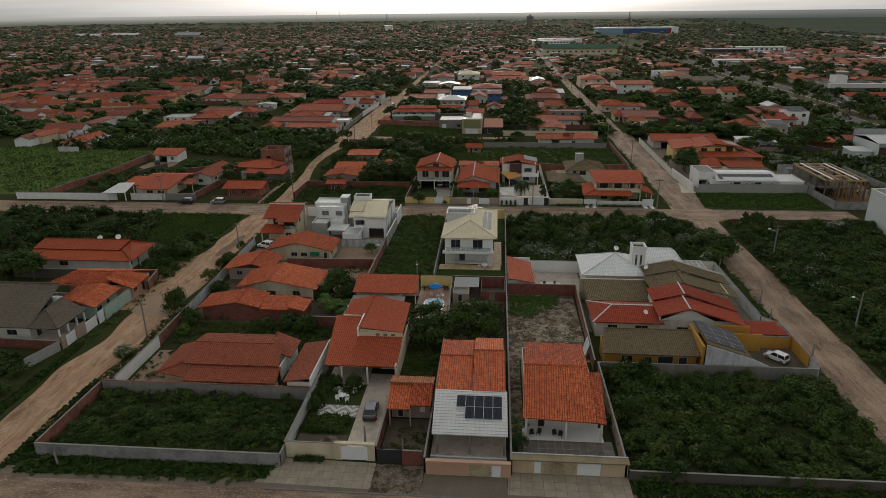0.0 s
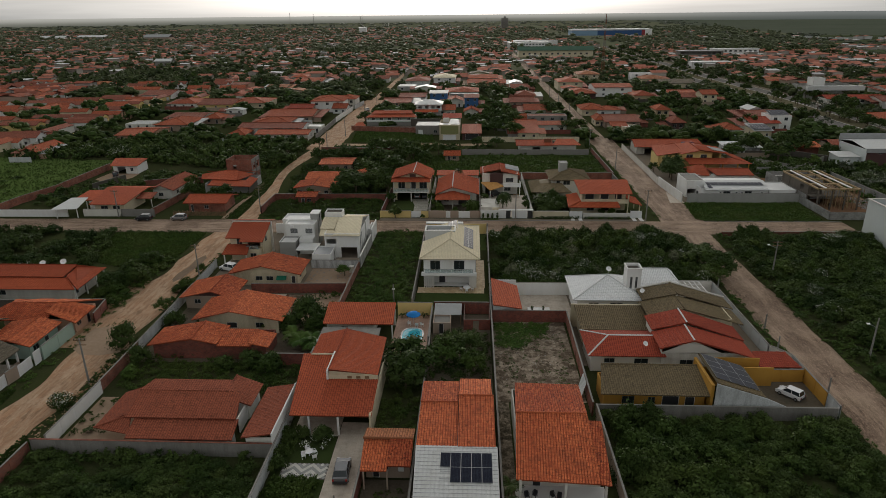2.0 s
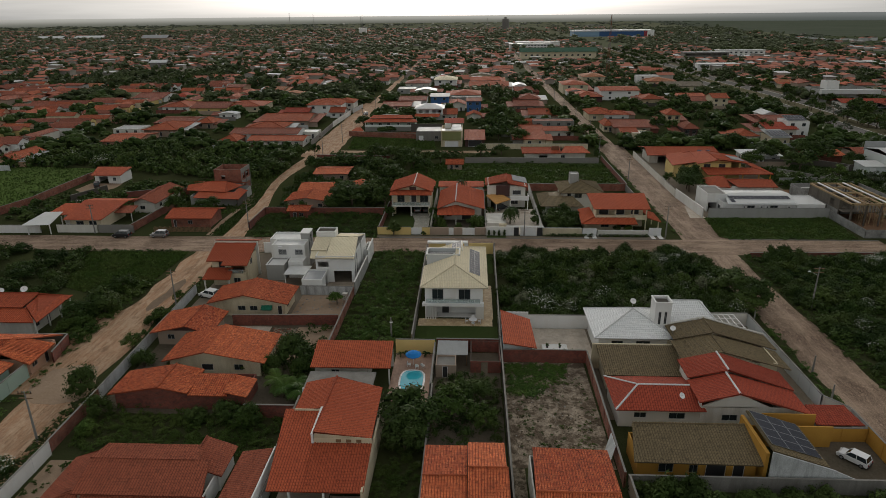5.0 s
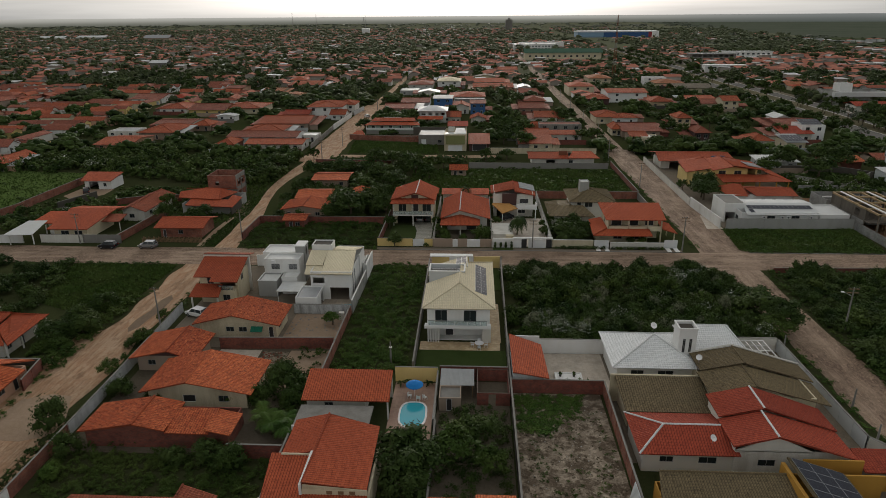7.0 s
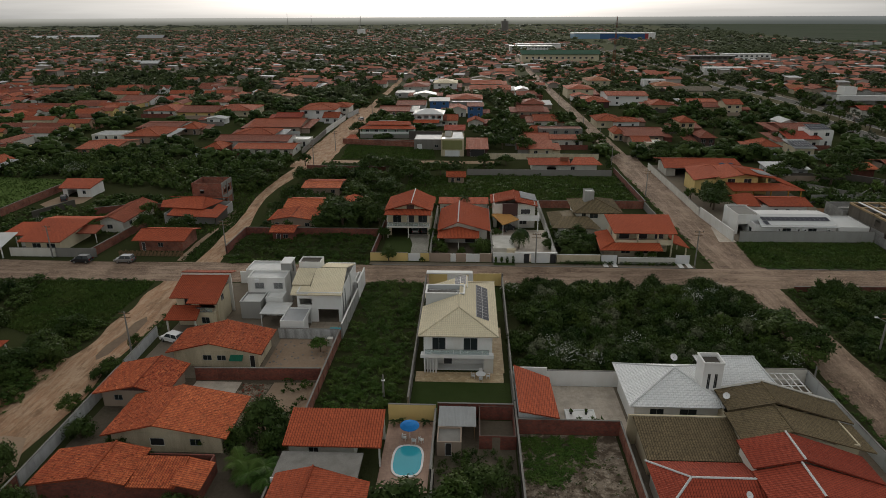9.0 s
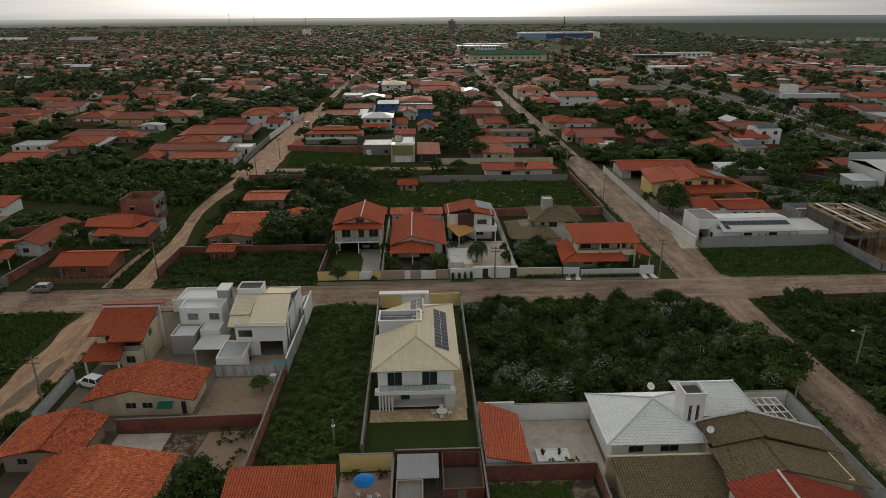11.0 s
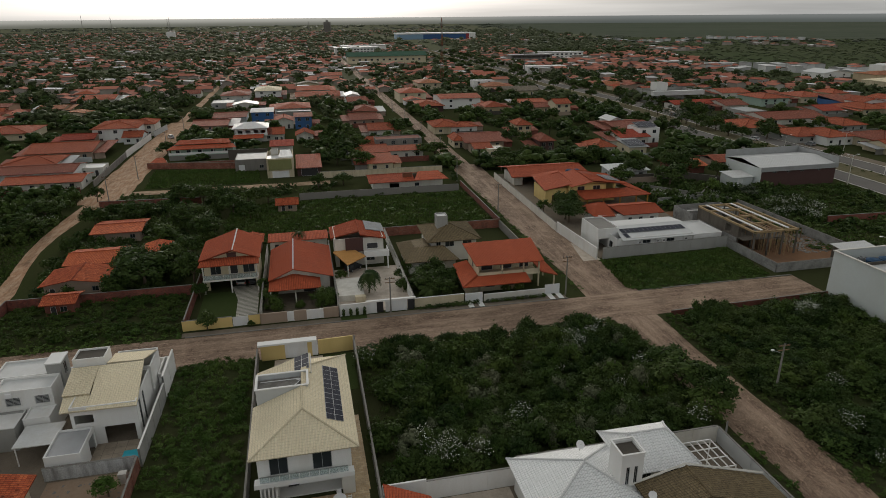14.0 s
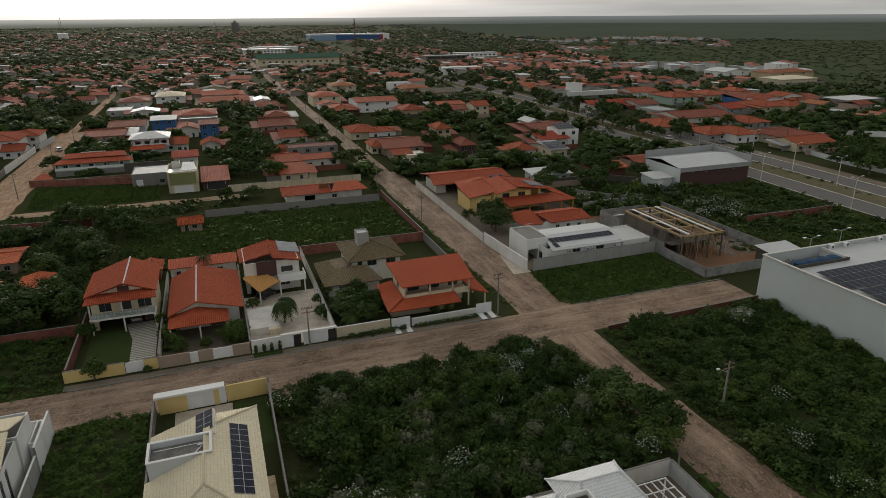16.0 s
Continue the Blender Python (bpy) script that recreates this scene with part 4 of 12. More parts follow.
# kerbs
for lab, r in (("concrete kerb along the street's north side", (-22, 47.4, 166.9, 167.1)), ("concrete kerb along the street", (62.2, 97, 167.0, 167.2)), ("stone kerb along the near street", (-23, 52, 52.5, 52.7))):
    single("kerb", boxes((r[0], r[1], r[2], r[3], -0.02, 0.14)), "concrete", lab, "kerb", "structure")
sheet("pavement", "worn concrete pavement before the garden walls", rect(-22.6, 47.3, 167.1, 168.6), 0.10, "gravel", category="pavement")

# the avenue in the east, two carriageways with a strip between
AV = [(166, 150), (167, 190), (170, 245), (171, 330), (175, 420), (174, 560), (179, 700), (183, 850), (192, 1100)]


def strip(line, a, b):
    """A strip between two offsets to the right of a plan line."""
    lo, hi = [], []
    for k, (x, y) in enumerate(line):
        p, q = line[max(k - 1, 0)], line[min(k + 1, len(line) - 1)]
        d = Vector((q[0] - p[0], q[1] - p[1])).normalized()
        lo.append((x + d.y * a, y - d.x * a))
        hi.append((x + d.y * b, y - d.x * b))
    return hi + lo[::-1]


sheet("avenue", "grey asphalt carriageway of the avenue", strip(AV, 0, 9.5), 0.05, "asphalt", category="road")
sheet("avenue", "far grey asphalt carriageway of the avenue", strip(AV, 19.5, 29), 0.055, "asphalt", category="road")
sheet("median", "dry grass strip between the carriageways", strip(AV, 9.7, 19.3), 0.12, "verge_soil", category="median")
for a in (-0.4, 9.5, 19.3, 29.0):
    sheet("kerb", "white-washed kerb along the avenue", strip(AV, a, a + 0.35), 0.18, "offwhite", category="kerb")
sheet("pavement", "pale concrete pavement along the avenue", strip(AV, 29.4, 35), 0.1, "gravel", category="pavement")

# lots: what lies on the ground
# ground beyond the town, paler than near by; its colour carries the haze
sheet("heath", "grey-green heath and waste ground beyond the town, paled for haze", [(-3600, 540), (4600, 540), (4600, 4600), (-3600, 4600)], 0.012, "heath", category="heath", thick=0.0)
sheet("heath", "green heath with low bushes on the town's eastern side", [(345, 262), (1600, 262), (1600, 800), (1240, 1080), (1000, 1400), (760, 1600), (560, 1500), (430, 980), (360, 700)], 0.024, "heath_green", category="heath", thick=0.0)
sheet("woodland", "even dark woodland on the eastern plain", [(760, 1560), (1000, 1400), (1240, 1080), (1500, 820), (4600, 820), (4600, 4600), (1100, 4600)], 0.03, "woodland", category="woods", thick=0.0)
sheet("meadow", "lush green meadow beyond a brick wall", [(-270, 174), (-131.8, 174), (-130.9, 183), (-128.2, 196), (-128.2, 226), (-128.4, 240), (-182, 246), (-270, 240)], 0.03, "meadow", category="meadow")
sheet("yard", "pale sandy yard before a garage", [(-125, 211), (-118, 205.5), (-113.4, 213), (-113.8, 219.3), (-124.6, 219.3)], 0.04, "clay", category="yard")
sheet("yard", "bare grey soil strewn with rubble and weeds", rect(5.6, 18.1, 83.5, 108.2), 0.03, "lot_soil", category="lot")
sheet("yard", "rubble-strewn soil strip beside the house", rect(5.3, 7.2, 64, 83.4), 0.03, "rubble", category="yard")
sheet("yard", "bare yard soil behind the house", rect(-4.9, 5.1, 83, 111), 0.02, "yard", category="lot")
sheet("lawn", "mown dark green lawn behind the cream house", rect(-8.9, 5.2, 112.9, 120.3), 0.04, "lawn", category="lawn")
sheet("lawn", "small lawn beside a white gravel drive", rect(-21.0, -14.2, 171, 185.5), 0.05, "lawn", category="lawn")
sheet("drive", "grey and white striped paving of a drive", [(-14.2, 171.2), (-10.4, 171.2), (-10.6, 188), (-16.0, 188), (-14.4, 181)], 0.055, "pave_stripe", category="drive")
sheet("forecourt", "tan paved forecourt before the cream wall", [(-24.5, 53.6), (-10.8, 53.3), (-10.8, 57.8), (-22.0, 58.1)], 0.06, "pave_tan", category="forecourt")
sheet("forecourt", "tan paved forecourt with worn slabs", rect(5.0, 19.0, 53.5, 57.3), 0.06, "pave_tan", category="forecourt")
sheet("forecourt", "concrete forecourt before the salmon wall", rect(-4.8, 4.9, 53.6, 56.5), 0.055, "gravel", category="forecourt")
sheet("drive", "smooth tan concrete drive", rect(-15.2, -11.2, 58.4, 78), 0.055, "pave_beige", category="drive")
sheet("terrace", "dark square slabs of a terrace", rect(6.2, 18.2, 57.6, 63.8), 0.06, "pave_grey", category="terrace")
sheet("terrace", "grey tiled terrace", rect(-4.4, 4.9, 57.4, 68), 0.05, "pave_beige", category="terrace")
sheet("patio", "golden stone patio behind the cream house", rect(-8.7, 4.4, 120.3, 123.1), 0.08, "pave_stone", category="patio")
sheet("path", "golden stepping stones beside the house", rect(2.9, 4.6, 123.1, 138), 0.06, "pave_stone", category="path")
sheet("drive", "pale concrete drive behind the gate", rect(-6.9, 0.6, 141.6, 155.6), 0.05, "pave_beige", category="drive")
sheet("patio", "pinkish paved yard round the pool", rect(-11.3, -5.4, 97, 110.4), 0.06, "pave_pink", category="patio")
sheet("patio", "beige tiled patio with low planters", rect(10.2, 20.2, 108.7, 119.8), 0.05, "pave_beige", category="patio")
sheet("yard", "stained pale yard of trampled soil", rect(-32.2, -22.6, 120, 132.6), 0.04, "clay", category="yard")
sheet("yard", "tan sandy yard inside ochre walls", rect(41, 51, 80.6, 93.6), 0.04, "yard", category="yard")
sheet("yard", "paved side yard", rect(18.5, 50, 93.6, 121.6), 0.03, "gravel", category="yard")
sheet("yard", "cracked concrete slabs of a back yard", rect(-41, -34.2, 108.5, 119.2), 0.05, "pave_beige", category="yard")
sheet("yard", "heap of broken tiles and soil in a back yard", [(-34.0, 110), (-30.4, 110), (-29.6, 118.8), (-34.0, 118.8)], 0.06, "rubble", category="yard")
sheet("yard", "pale sandy soil of a back yard", [(-30.2, 108), (-22.7, 107), (-22.7, 119.4), (-29.4, 119.2)], 0.05, "clay", category="yard")
sheet("yard", "soil yard between houses", rect(-51.3, -22.6, 93, 120), 0.02, "yard", category="yard")
sheet("yard", "paved yard round the white houses", rect(-52, -22.2, 120, 156), 0.025, "gravel", category="yard")
sheet("lawn", "small lawn behind the street gate", rect(0.8, 5.3, 144.5, 155.6), 0.04, "lawn", category="lawn")
sheet("lawn", "grass strip along a white street wall", rect(4.4, 9.0, 167.3, 168.9), 0.14, "lawn", category="lawn")
sheet("dirt_verge", "bare sandy shoulder of the dirt road", wavy(-67.6, -62.4, 97, 125, "y", 1.2, 33), 0.03, "dirt", category="verge")
sheet("clay_patch", "smooth pale clay patch across the dirt road", [(-64.6, 99.4), (-64.0, 103.8), (-60.6, 105.4), (-57.4, 105.0), (-55.8, 101.6), (-54.4, 98.4), (-54.8, 96.0), (-58.0, 94.6), (-61.4, 94.8), (-63.6, 96.6)], 0.05, "clay", category="road")
sheet("mud_patch", "dark damp mud in the dirt road", [(-59.4, 124.6), (-58.4, 126.4), (-58.2, 130), (-57.6, 134), (-57.8, 138.4), (-58.8, 140.2), (-59.8, 137.6), (-59.6, 133), (-60.4, 129.4), (-60.2, 126)], 0.05, "mud", category="road")
PAVE = sheet("paving", "grey and white lozenge slabs set in the lawn", rect(-20.8, -15.2, 66.8, 69.6), 0.06, "pave_grey", category="paving")
sheet("flower_bed", "dark bare bed behind the street wall", rect(-21.8, -15.4, 58.5, 63.0), 0.05, "yard", category="bed")
sheet("paving", "round patch of rough stones in a bed", rounded(-17.6, 61.6, 1.15, 1.15, 18, 2.0), 0.09, "rubble", category="paving")
sheet("verge", "trampled stony soil before a yard wall", wavy(-10.9, -4.9, 52.8, 57.7, "x", 0.15, 41), 0.05, "rubble", category="verge")
sheet("lawn", "shady lawn before the house", rect(-21.8, -15.3, 58.4, 74.8), 0.03, "lawn", category="lawn")
sheet("yard", "overgrown yard behind a dark gate", rect(-10.6, -4.9, 58, 67), 0.03, "yard", category="yard")
sheet("yard", "sandy garden inside a white wall", rect(-51, -41, 71, 83), 0.03, "clay", category="yard")
sheet("yard", "pale yard in front of a garage", rect(4.4, 18, 170, 192), 0.04, "pave_beige", category="yard")
sheet("yard", "swept yard before the houses", rect(-9.4, 4, 170, 205), 0.03, "yard", category="yard")
sheet("building_site", "orange soil of a building site", rect(95.5, 118, 169.4, 214), 0.05, "redsoil", category="building site")
sheet("yard", "swept yard round the yellow house", rect(62.8, 96, 185.5, 268), 0.02, "gravel", category="yard")
sheet("forecourt", "pale concrete forecourt along the street", [(58.5, 184.5), (62.6, 184.5), (62.6, 196), (60.5, 196)], 0.06, "pave_beige", category="forecourt")

# distance: the plain up to the horizon, a backdrop far behind everything, its haze a painted glow
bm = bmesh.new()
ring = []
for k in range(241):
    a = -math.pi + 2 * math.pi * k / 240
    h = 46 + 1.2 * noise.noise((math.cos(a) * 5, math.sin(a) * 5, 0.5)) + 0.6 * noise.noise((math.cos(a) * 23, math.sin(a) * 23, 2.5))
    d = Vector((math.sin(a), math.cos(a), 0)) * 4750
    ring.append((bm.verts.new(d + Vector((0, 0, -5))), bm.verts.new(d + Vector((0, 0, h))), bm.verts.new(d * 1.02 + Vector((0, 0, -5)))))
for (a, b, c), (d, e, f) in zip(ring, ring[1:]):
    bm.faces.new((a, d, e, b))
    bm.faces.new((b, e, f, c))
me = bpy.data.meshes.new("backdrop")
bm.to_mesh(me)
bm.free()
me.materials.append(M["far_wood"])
tagged(new("backdrop", me), "backdrop of far plain and low woods with painted, glowing haze", "woods", kind="structure")

# garden walls
run_wall("grey concrete-block wall round an overgrown lot", [(-53.3, 56.6), (-22.2, 56.6), (-22.2, 58.4)], 1.7, "block")
run_wall("red brick wall beside the dirt road", [(-53.3, 56.9), (-53.3, 70.4)], 1.7, "brick")
run_wall("stained wall between a lot and a house", [(-53.0, 70.6), (-22.4, 70.6)], 2.0, "concrete", cope="brick")
run_wall("white garden wall beside the dirt road", [(-51.6, 71.4), (-51.6, 84.0)], 2.0, "white")
run_wall("dark garden wall beside the dirt road", [(-51.9, 84.2), (-52.2, 96.0)], 1.8, "brick")
run_wall("whitewashed wall beside the dirt road", [(-52.2, 96.2), (-53.4, 133)], 1.8, "whitewash")
run_wall("white render wall along a lot", [(-22.2, 58.6), (-22.2, 82.2)], 2.0, "whitewash")
run_wall("dark wall between gardens", [(-22.9, 82.4), (-22.9, 96)], 2.0, "brick_dark")
run_wall("dark red brick wall of a garden", [(-30.0, 92.6), (-23.1, 92.6)], 2.0, "brick_dark")
run_wall("cream street wall with a coping", [(-22.0, 58.3), (-15.9, 58.3)], 2.3, "cream", cope="concrete")
run_wall("red brick wall between drive and yard", [(-10.9, 58.4), (-10.9, 73)], 2.0, "brick_dark")
run_wall("red brick street wall", [(-7.6, 57.9), (-5.2, 57.9)], 2.0, "brick_dark")
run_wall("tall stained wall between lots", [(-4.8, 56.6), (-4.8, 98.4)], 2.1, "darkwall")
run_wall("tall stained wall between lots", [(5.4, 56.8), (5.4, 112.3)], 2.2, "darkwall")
w = thing("street_wall", "salmon street wall with a ledge and a brick stretch", "wall", (0.4, 56.4, 0), kind="structure")
block(w, "wall", "pink", (-4.6, 0.5, 56.3, 56.48, 0, 1.9))
block(w, "brick_panel", "tan_stone", (0.5, 3.1, 56.33, 56.48, 0, 1.9))
block(w, "wall", "pink", (4.2, 5.35, 56.3, 56.48, 0, 1.9))
block(w, "ledge", "pink", (-4.6, 5.35, 56.0, 56.55, 1.9, 2.2))
w = thing("street_wall", "beige street wall under a deep tan ledge", "wall", (12.0, 57.4, 0), kind="structure")
for a, b in ((5.55, 8.1), (8.9, 9.0), (12.9, 13.1), (15.8, 18.9)):
    block(w, "wall", "beige", (a, b, 57.3, 57.48, 0, 2.15))
block(w, "stone_panel", "tan_stone", (9.0, 12.9, 57.33, 57.48, 0, 2.15))
block(w, "lintel", "beige", (8.1, 8.9, 57.3, 57.48, 1.9, 2.15))
block(w, "lintel", "beige", (13.1, 15.8, 57.3, 57.48, 1.9, 2.15))
block(w, "ledge", "ledge_tan", (5.5, 18.95, 56.8, 57.9, 2.15, 2.33))
block(w, "wall_cap", "whitewash", (5.5, 18.95, 57.9, 58.05, 2.1, 2.4))
run_wall("brown garden wall beside scrub", [(18.7, 57.3), (18.7, 80)], 2.1, "taupe")
run_wall("red brick wall beside a bare lot", [(18.3, 80.5), (18.6, 108.4)], 2.1, "brick")
run_wall("grey low wall along an overgrown lot", [(19.0, 57.0), (51.0, 57.0)], 1.3, "darkwall")
run_wall("stained concrete wall between scrub and yellow house", [(18.6, 80.2), (50.2, 80.2)], 2.0, "concrete")
run_wall("dark red brick wall behind a bare lot", [(5.6, 108.4), (18.5, 108.4)], 2.2, "brick_dark")
run_wall("tall white garden wall", [(10.4, 120.0), (21.4, 120.0)], 2.5, "white")
run_wall("white garden wall behind the white house", [(21.6, 121.8), (48.2, 121.8)], 2.4, "offwhite")
run_wall("weathered wall along the cobbled street", [(48.4, 121.8), (48.4, 97)], 2.2, "whitewash")
run_wall("weathered wall along the cobbled street", [(48.5, 96.8), (50.6, 94)], 2.2, "offwhite")
run_wall("ochre yard wall along the street", [(50.6, 90.0), (50.6, 83.6)], 2.2, "amber")
run_wall("stained white yard wall along the street", [(50.6, 83.4), (50.6, 80.4)], 2.2, "whitewash")
run_wall("weathered wall along the street", [(50.6, 93.8), (50.6, 90.2)], 2.2, "whitewash")
run_wall("ochre yard wall", [(44.4, 89.8), (50.4, 89.9)], 2.0, "amber")
run_wall("brown stained yard wall", [(41.4, 88.7), (44.2, 89.7)], 2.0, "ledge_tan")
run_wall("grey lot wall west of the cream house", [(-9.0, 112.8), (-9.4, 156.0)], 2.2, "concrete")
run_wall("grey lot wall east of the cream house", [(5.4, 112.6), (5.7, 156.3)], 2.2, "concrete")
run_wall("yellow wall behind the pool", [(-11.4, 110.8), (-5.1, 110.8)], 2.4, "yellow")
run_wall("dark red brick wall of a back yard", [(-4.9, 111.6), (5.2, 111.6)], 2.2, "brick_dark")
run_wall("pale wall beside the pool yard", [(-5.1, 98.6), (-5.1, 110.6)], 2.0, "offwhite")
run_wall("dark red brick wall across a back yard", [(-41.2, 119.6), (-22.6, 120.2)], 2.0, "brick_dark")
run_wall("red brick wall beside a grass lot", [(-22.3, 107), (-22.2, 132.8)], 1.9, "brick")
run_wall("mouldy white wall between yards", [(-32.6, 133.0), (-22.4, 133.0)], 1.8, "whitewash")
run_wall("white wall of the modern house beside a grass lot", [(-22.0, 133.2), (-21.8, 148)], 2.6, "grey", cope="white")
run_wall("tall white wall of the modern house", [(-21.8, 148.2), (-21.8, 156.2)], 3.6, "white", cope="white")
run_wall("white street wall of the modern houses", [(-47, 156.2), (-21.9, 156.2)], 2.4, "white", cope="white")
run_wall("yellow street wall beside a hedge", [(-22.7, 169.6), (-14.4, 169.6)], 1.9, "yellow")
run_wall("yellow street wall beside a gate", [(-11.6, 169.6), (-9.7, 169.6)], 1.9, "yellow")
run_wall("grey-brown street wall", [(-9.6, 169.4), (-5.0, 169.4)], 1.9, "taupe", cope="taupe")
run_wall("grey-brown street wall", [(-3.8, 169.4), (-1.6, 169.4)], 1.9, "taupe", cope="taupe")
run_wall("grey-brown street wall", [(1.4, 169.4), (4.1, 169.4)], 1.9, "taupe", cope="taupe")
run_wall("white street wall with clipped shrubs", [(4.3, 169.2), (9.2, 169.2)], 2.2, "white", cope="white")
run_wall("long white street wall above planting", [(18.2, 169.8), (27.6, 169.8)], 1.8, "cream", cope="white")
run_wall("white street wall above clipped bushes", [(31.4, 169.4), (43.6, 169.4)], 1.4, "offwhite", cope="white")
run_wall("pale garden wall between two houses", [(-22.4, 170), (-22.4, 206)], 2.0, "brick_dark")
run_wall("pale garden wall between two houses", [(-9.6, 170), (-9.6, 206)], 2.2, "offwhite")
run_wall("pale garden wall between two houses", [(4.2, 169.6), (4.2, 206)], 2.2, "offwhite")
run_wall("white garden wall between two houses", [(18.0, 170), (18.0, 211)], 2.4, "white")
run_wall("red brick wall behind the gardens", [(-9.4, 212), (47.6, 212)], 2.2, "brick")
run_wall("grey wall at the street corner of the gardens", [(47.6, 212), (47.6, 188)], 2.0, "concrete")
run_wall("red brick wall across scrub", [(-56, 172.5), (-56, 186), (-22.8, 186)], 2.0, "brick_dark")
run_wall("grey wall at the far side of a field", [(-2, 251), (46.6, 250.6)], 2.0, "concrete")
run_wall("red brick wall at the edge of a field", [(48.4, 214), (48.4, 256)], 1.7, "brick_dark")
run_wall("grey render wall beside a grass lot", [(63.2, 184.8), (94.6, 185.4)], 2.6, "grey")
run_wall("tall white street wall with gates", [(61.8, 184.8), (60.6, 205)], 2.6, "white", cope="white")
run_wall("long white street wall", [(60.6, 205.4), (61.6, 262)], 2.2, "offwhite")
run_wall("bare block wall of the building site", [(94.8, 185.2), (94.8, 169.0), (110.5, 169.0)], 2.0, "block")
run_wall("bare block wall of the building site", [(113.6, 169.4), (118.2, 171)], 2.0, "block")
run_wall("long grey wall behind the building site", [(97, 220), (112.6, 220.6), (117.8, 215), (118.4, 172.6)], 2.2, "block")
run_wall("old red wall across a field", [(131, 195.2), (149, 194.4), (160, 194.6)], 1.8, "brick_dark")
run_wall("old red wall along a grass verge", [(62.4, 155.6), (96, 156.4)], 1.0, "brick_dark")
run_wall("stained wall of a field by the avenue", [(128, 238), (112, 222), (100, 236)], 2.2, "concrete")
run_wall("grey render wall beside the dirt road", [(-69.0, 76.0), (-67.3, 81.8)], 1.6, "grey")
run_wall("taupe wall between white gates", [(-66.9, 85.6), (-66.6, 87.8)], 2.1, "taupe")
run_wall("taupe wall beside a white gate", [(-67.2, 82.2), (-67.0, 83.2)], 2.1, "taupe")
run_wall("pale green street wall", [(-66.2, 93.0), (-66.3, 101.6)], 2.4, "greenwall")
run_wall("low red wall of a dark yard", [(-92, 82.8), (-67.5, 82.0)], 1.6, "brick_dark")
run_wall("grey yard wall", [(-97, 110.8), (-66.5, 112.0)], 1.9, "darkwall")
run_wall("red brick wall", [(-66.3, 112), (-65.2, 106)], 1.9, "brick_dark")
run_wall("white garden wall across the avenue", [(211.6, 284.6), (241, 280.4), (258, 295)], 2.6, "white", cope="white")
run_wall("white garden wall running east from the avenue", [(243, 279), (268, 276.6), (284, 266), (330, 250)], 2.4, "white", cope="white")
run_wall("peeling white wall along the avenue", [(226, 268.6), (218.6, 255.6), (215.8, 241), (215.2, 229), (214.4, 160)], 1.8, "whitewash")
run_wall("white street wall", [(-140, 169.0), (-108.5, 169.0)], 2.0, "white")
run_wall("white street wall with dark gates", [(-104.5, 169.6), (-94, 169.6)], 2.0, "offwhite")
run_wall("grey street wall with a garage gate", [(-93.8, 169.6), (-84.6, 169.6)], 2.0, "concrete")
run_wall("red brick garden wall", [(-85.6, 169.8), (-84.6, 184), (-84.2, 192)], 2.0, "brick")
run_wall("red brick wall between fields", [(-131.4, 170), (-130.6, 182), (-127.8, 195), (-127.9, 208), (-127.6, 226)], 2.2, "brick")
run_wall("dark stained wall of a garage yard", [(-117.9, 197.3), (-113.4, 209.4)], 2.0, "darkwall")
run_wall("red brick yard wall", [(-103, 201.4), (-94.6, 205.3), (-86, 206.4)], 2.0, "brick_dark")
run_wall("red brick wall under the long house", [(-55, 306.5), (-24, 300)], 2.2, "brick")
run_wall("pale tan street wall", [(5, 277), (47, 276.4)], 2.2, "cream")

# Houses of the near block, south to north.
# -- the brick-red house with a stepped roof
h = house("house", "low house with stepped terracotta tile roof", -40.6, -28.2, 72.6, 80.6, 2.4, "white", [("S", -37, -35.6, 0.7, 1.7, "window"), ("E", 73.6, 75.4, 0, 2.2, "open")])
roof(h, "tile_dull", [
    [(-41, 70.8, 2.25), (-27.5, 70.8, 2.25), (-27.5, 73.7, 3.25), (-41, 73.7, 3.25)],
    [(-42, 73.4, 3.5), (-27.7, 73.4, 3.5), (-28.4, 77.8, 4.75), (-41.7, 77.8, 4.75)],
    [(-42, 77.7, 4.79), (-29.4, 77.7, 4.79), (-30.2, 80, 5.05), (-41, 80, 5.05)],
    [(-46, 80.9, 2.25), (-46, 72.8, 2.25), (-41.6, 74, 3.45), (-41.6, 80.6, 4.05)],
    [(-46, 72.8, 2.25), (-41, 71.6, 2.25), (-41.5, 74, 3.45)],
], [((-46, 72.8, 2.25), (-41.6, 74, 3.5))])
roof(h, "tile_dull", [[(-27.4, 83.4, 2.35), (-27.4, 78, 2.35), (-31, 78, 3.75), (-31, 83.4, 3.75)]], [((-31, 78, 3.75), (-31, 83.4, 3.75))])
body(h, -31.0, -28.0, 78.4, 83, 0, 2.35, "white")
s = thing("shed", "narrow tiled lean-to against a white wall", "shed", (-24, 76, 0))
body(s, -25.8, -22.5, 71.0, 81.8, 0, 2.6, "offwhite", [("W", 72, 75, 0, 2.2, "open"), ("W", 77, 79, 0, 2.2, "open")])
roof(s, "tile_dull", [[(-26.3, 82, 2.7), (-26.3, 70.75, 2.7), (-22.6, 70.75, 3.3), (-22.6, 82, 3.3)]])
block(s, "parapet", "white", (-22.5, -22.34, 70.75, 82.2, 0, 3.38))

# -- the tall tiled house with a strip of small vents
h = house("house", "tall terracotta-roofed house with open front veranda", -20.6, -11.4, 79.5, 93.2, 3.6, "offwhite", [("S", -16.5, -14, 0, 2.2, "door"), ("S", -20, -18.6, 0.9, 2.1, "window")])
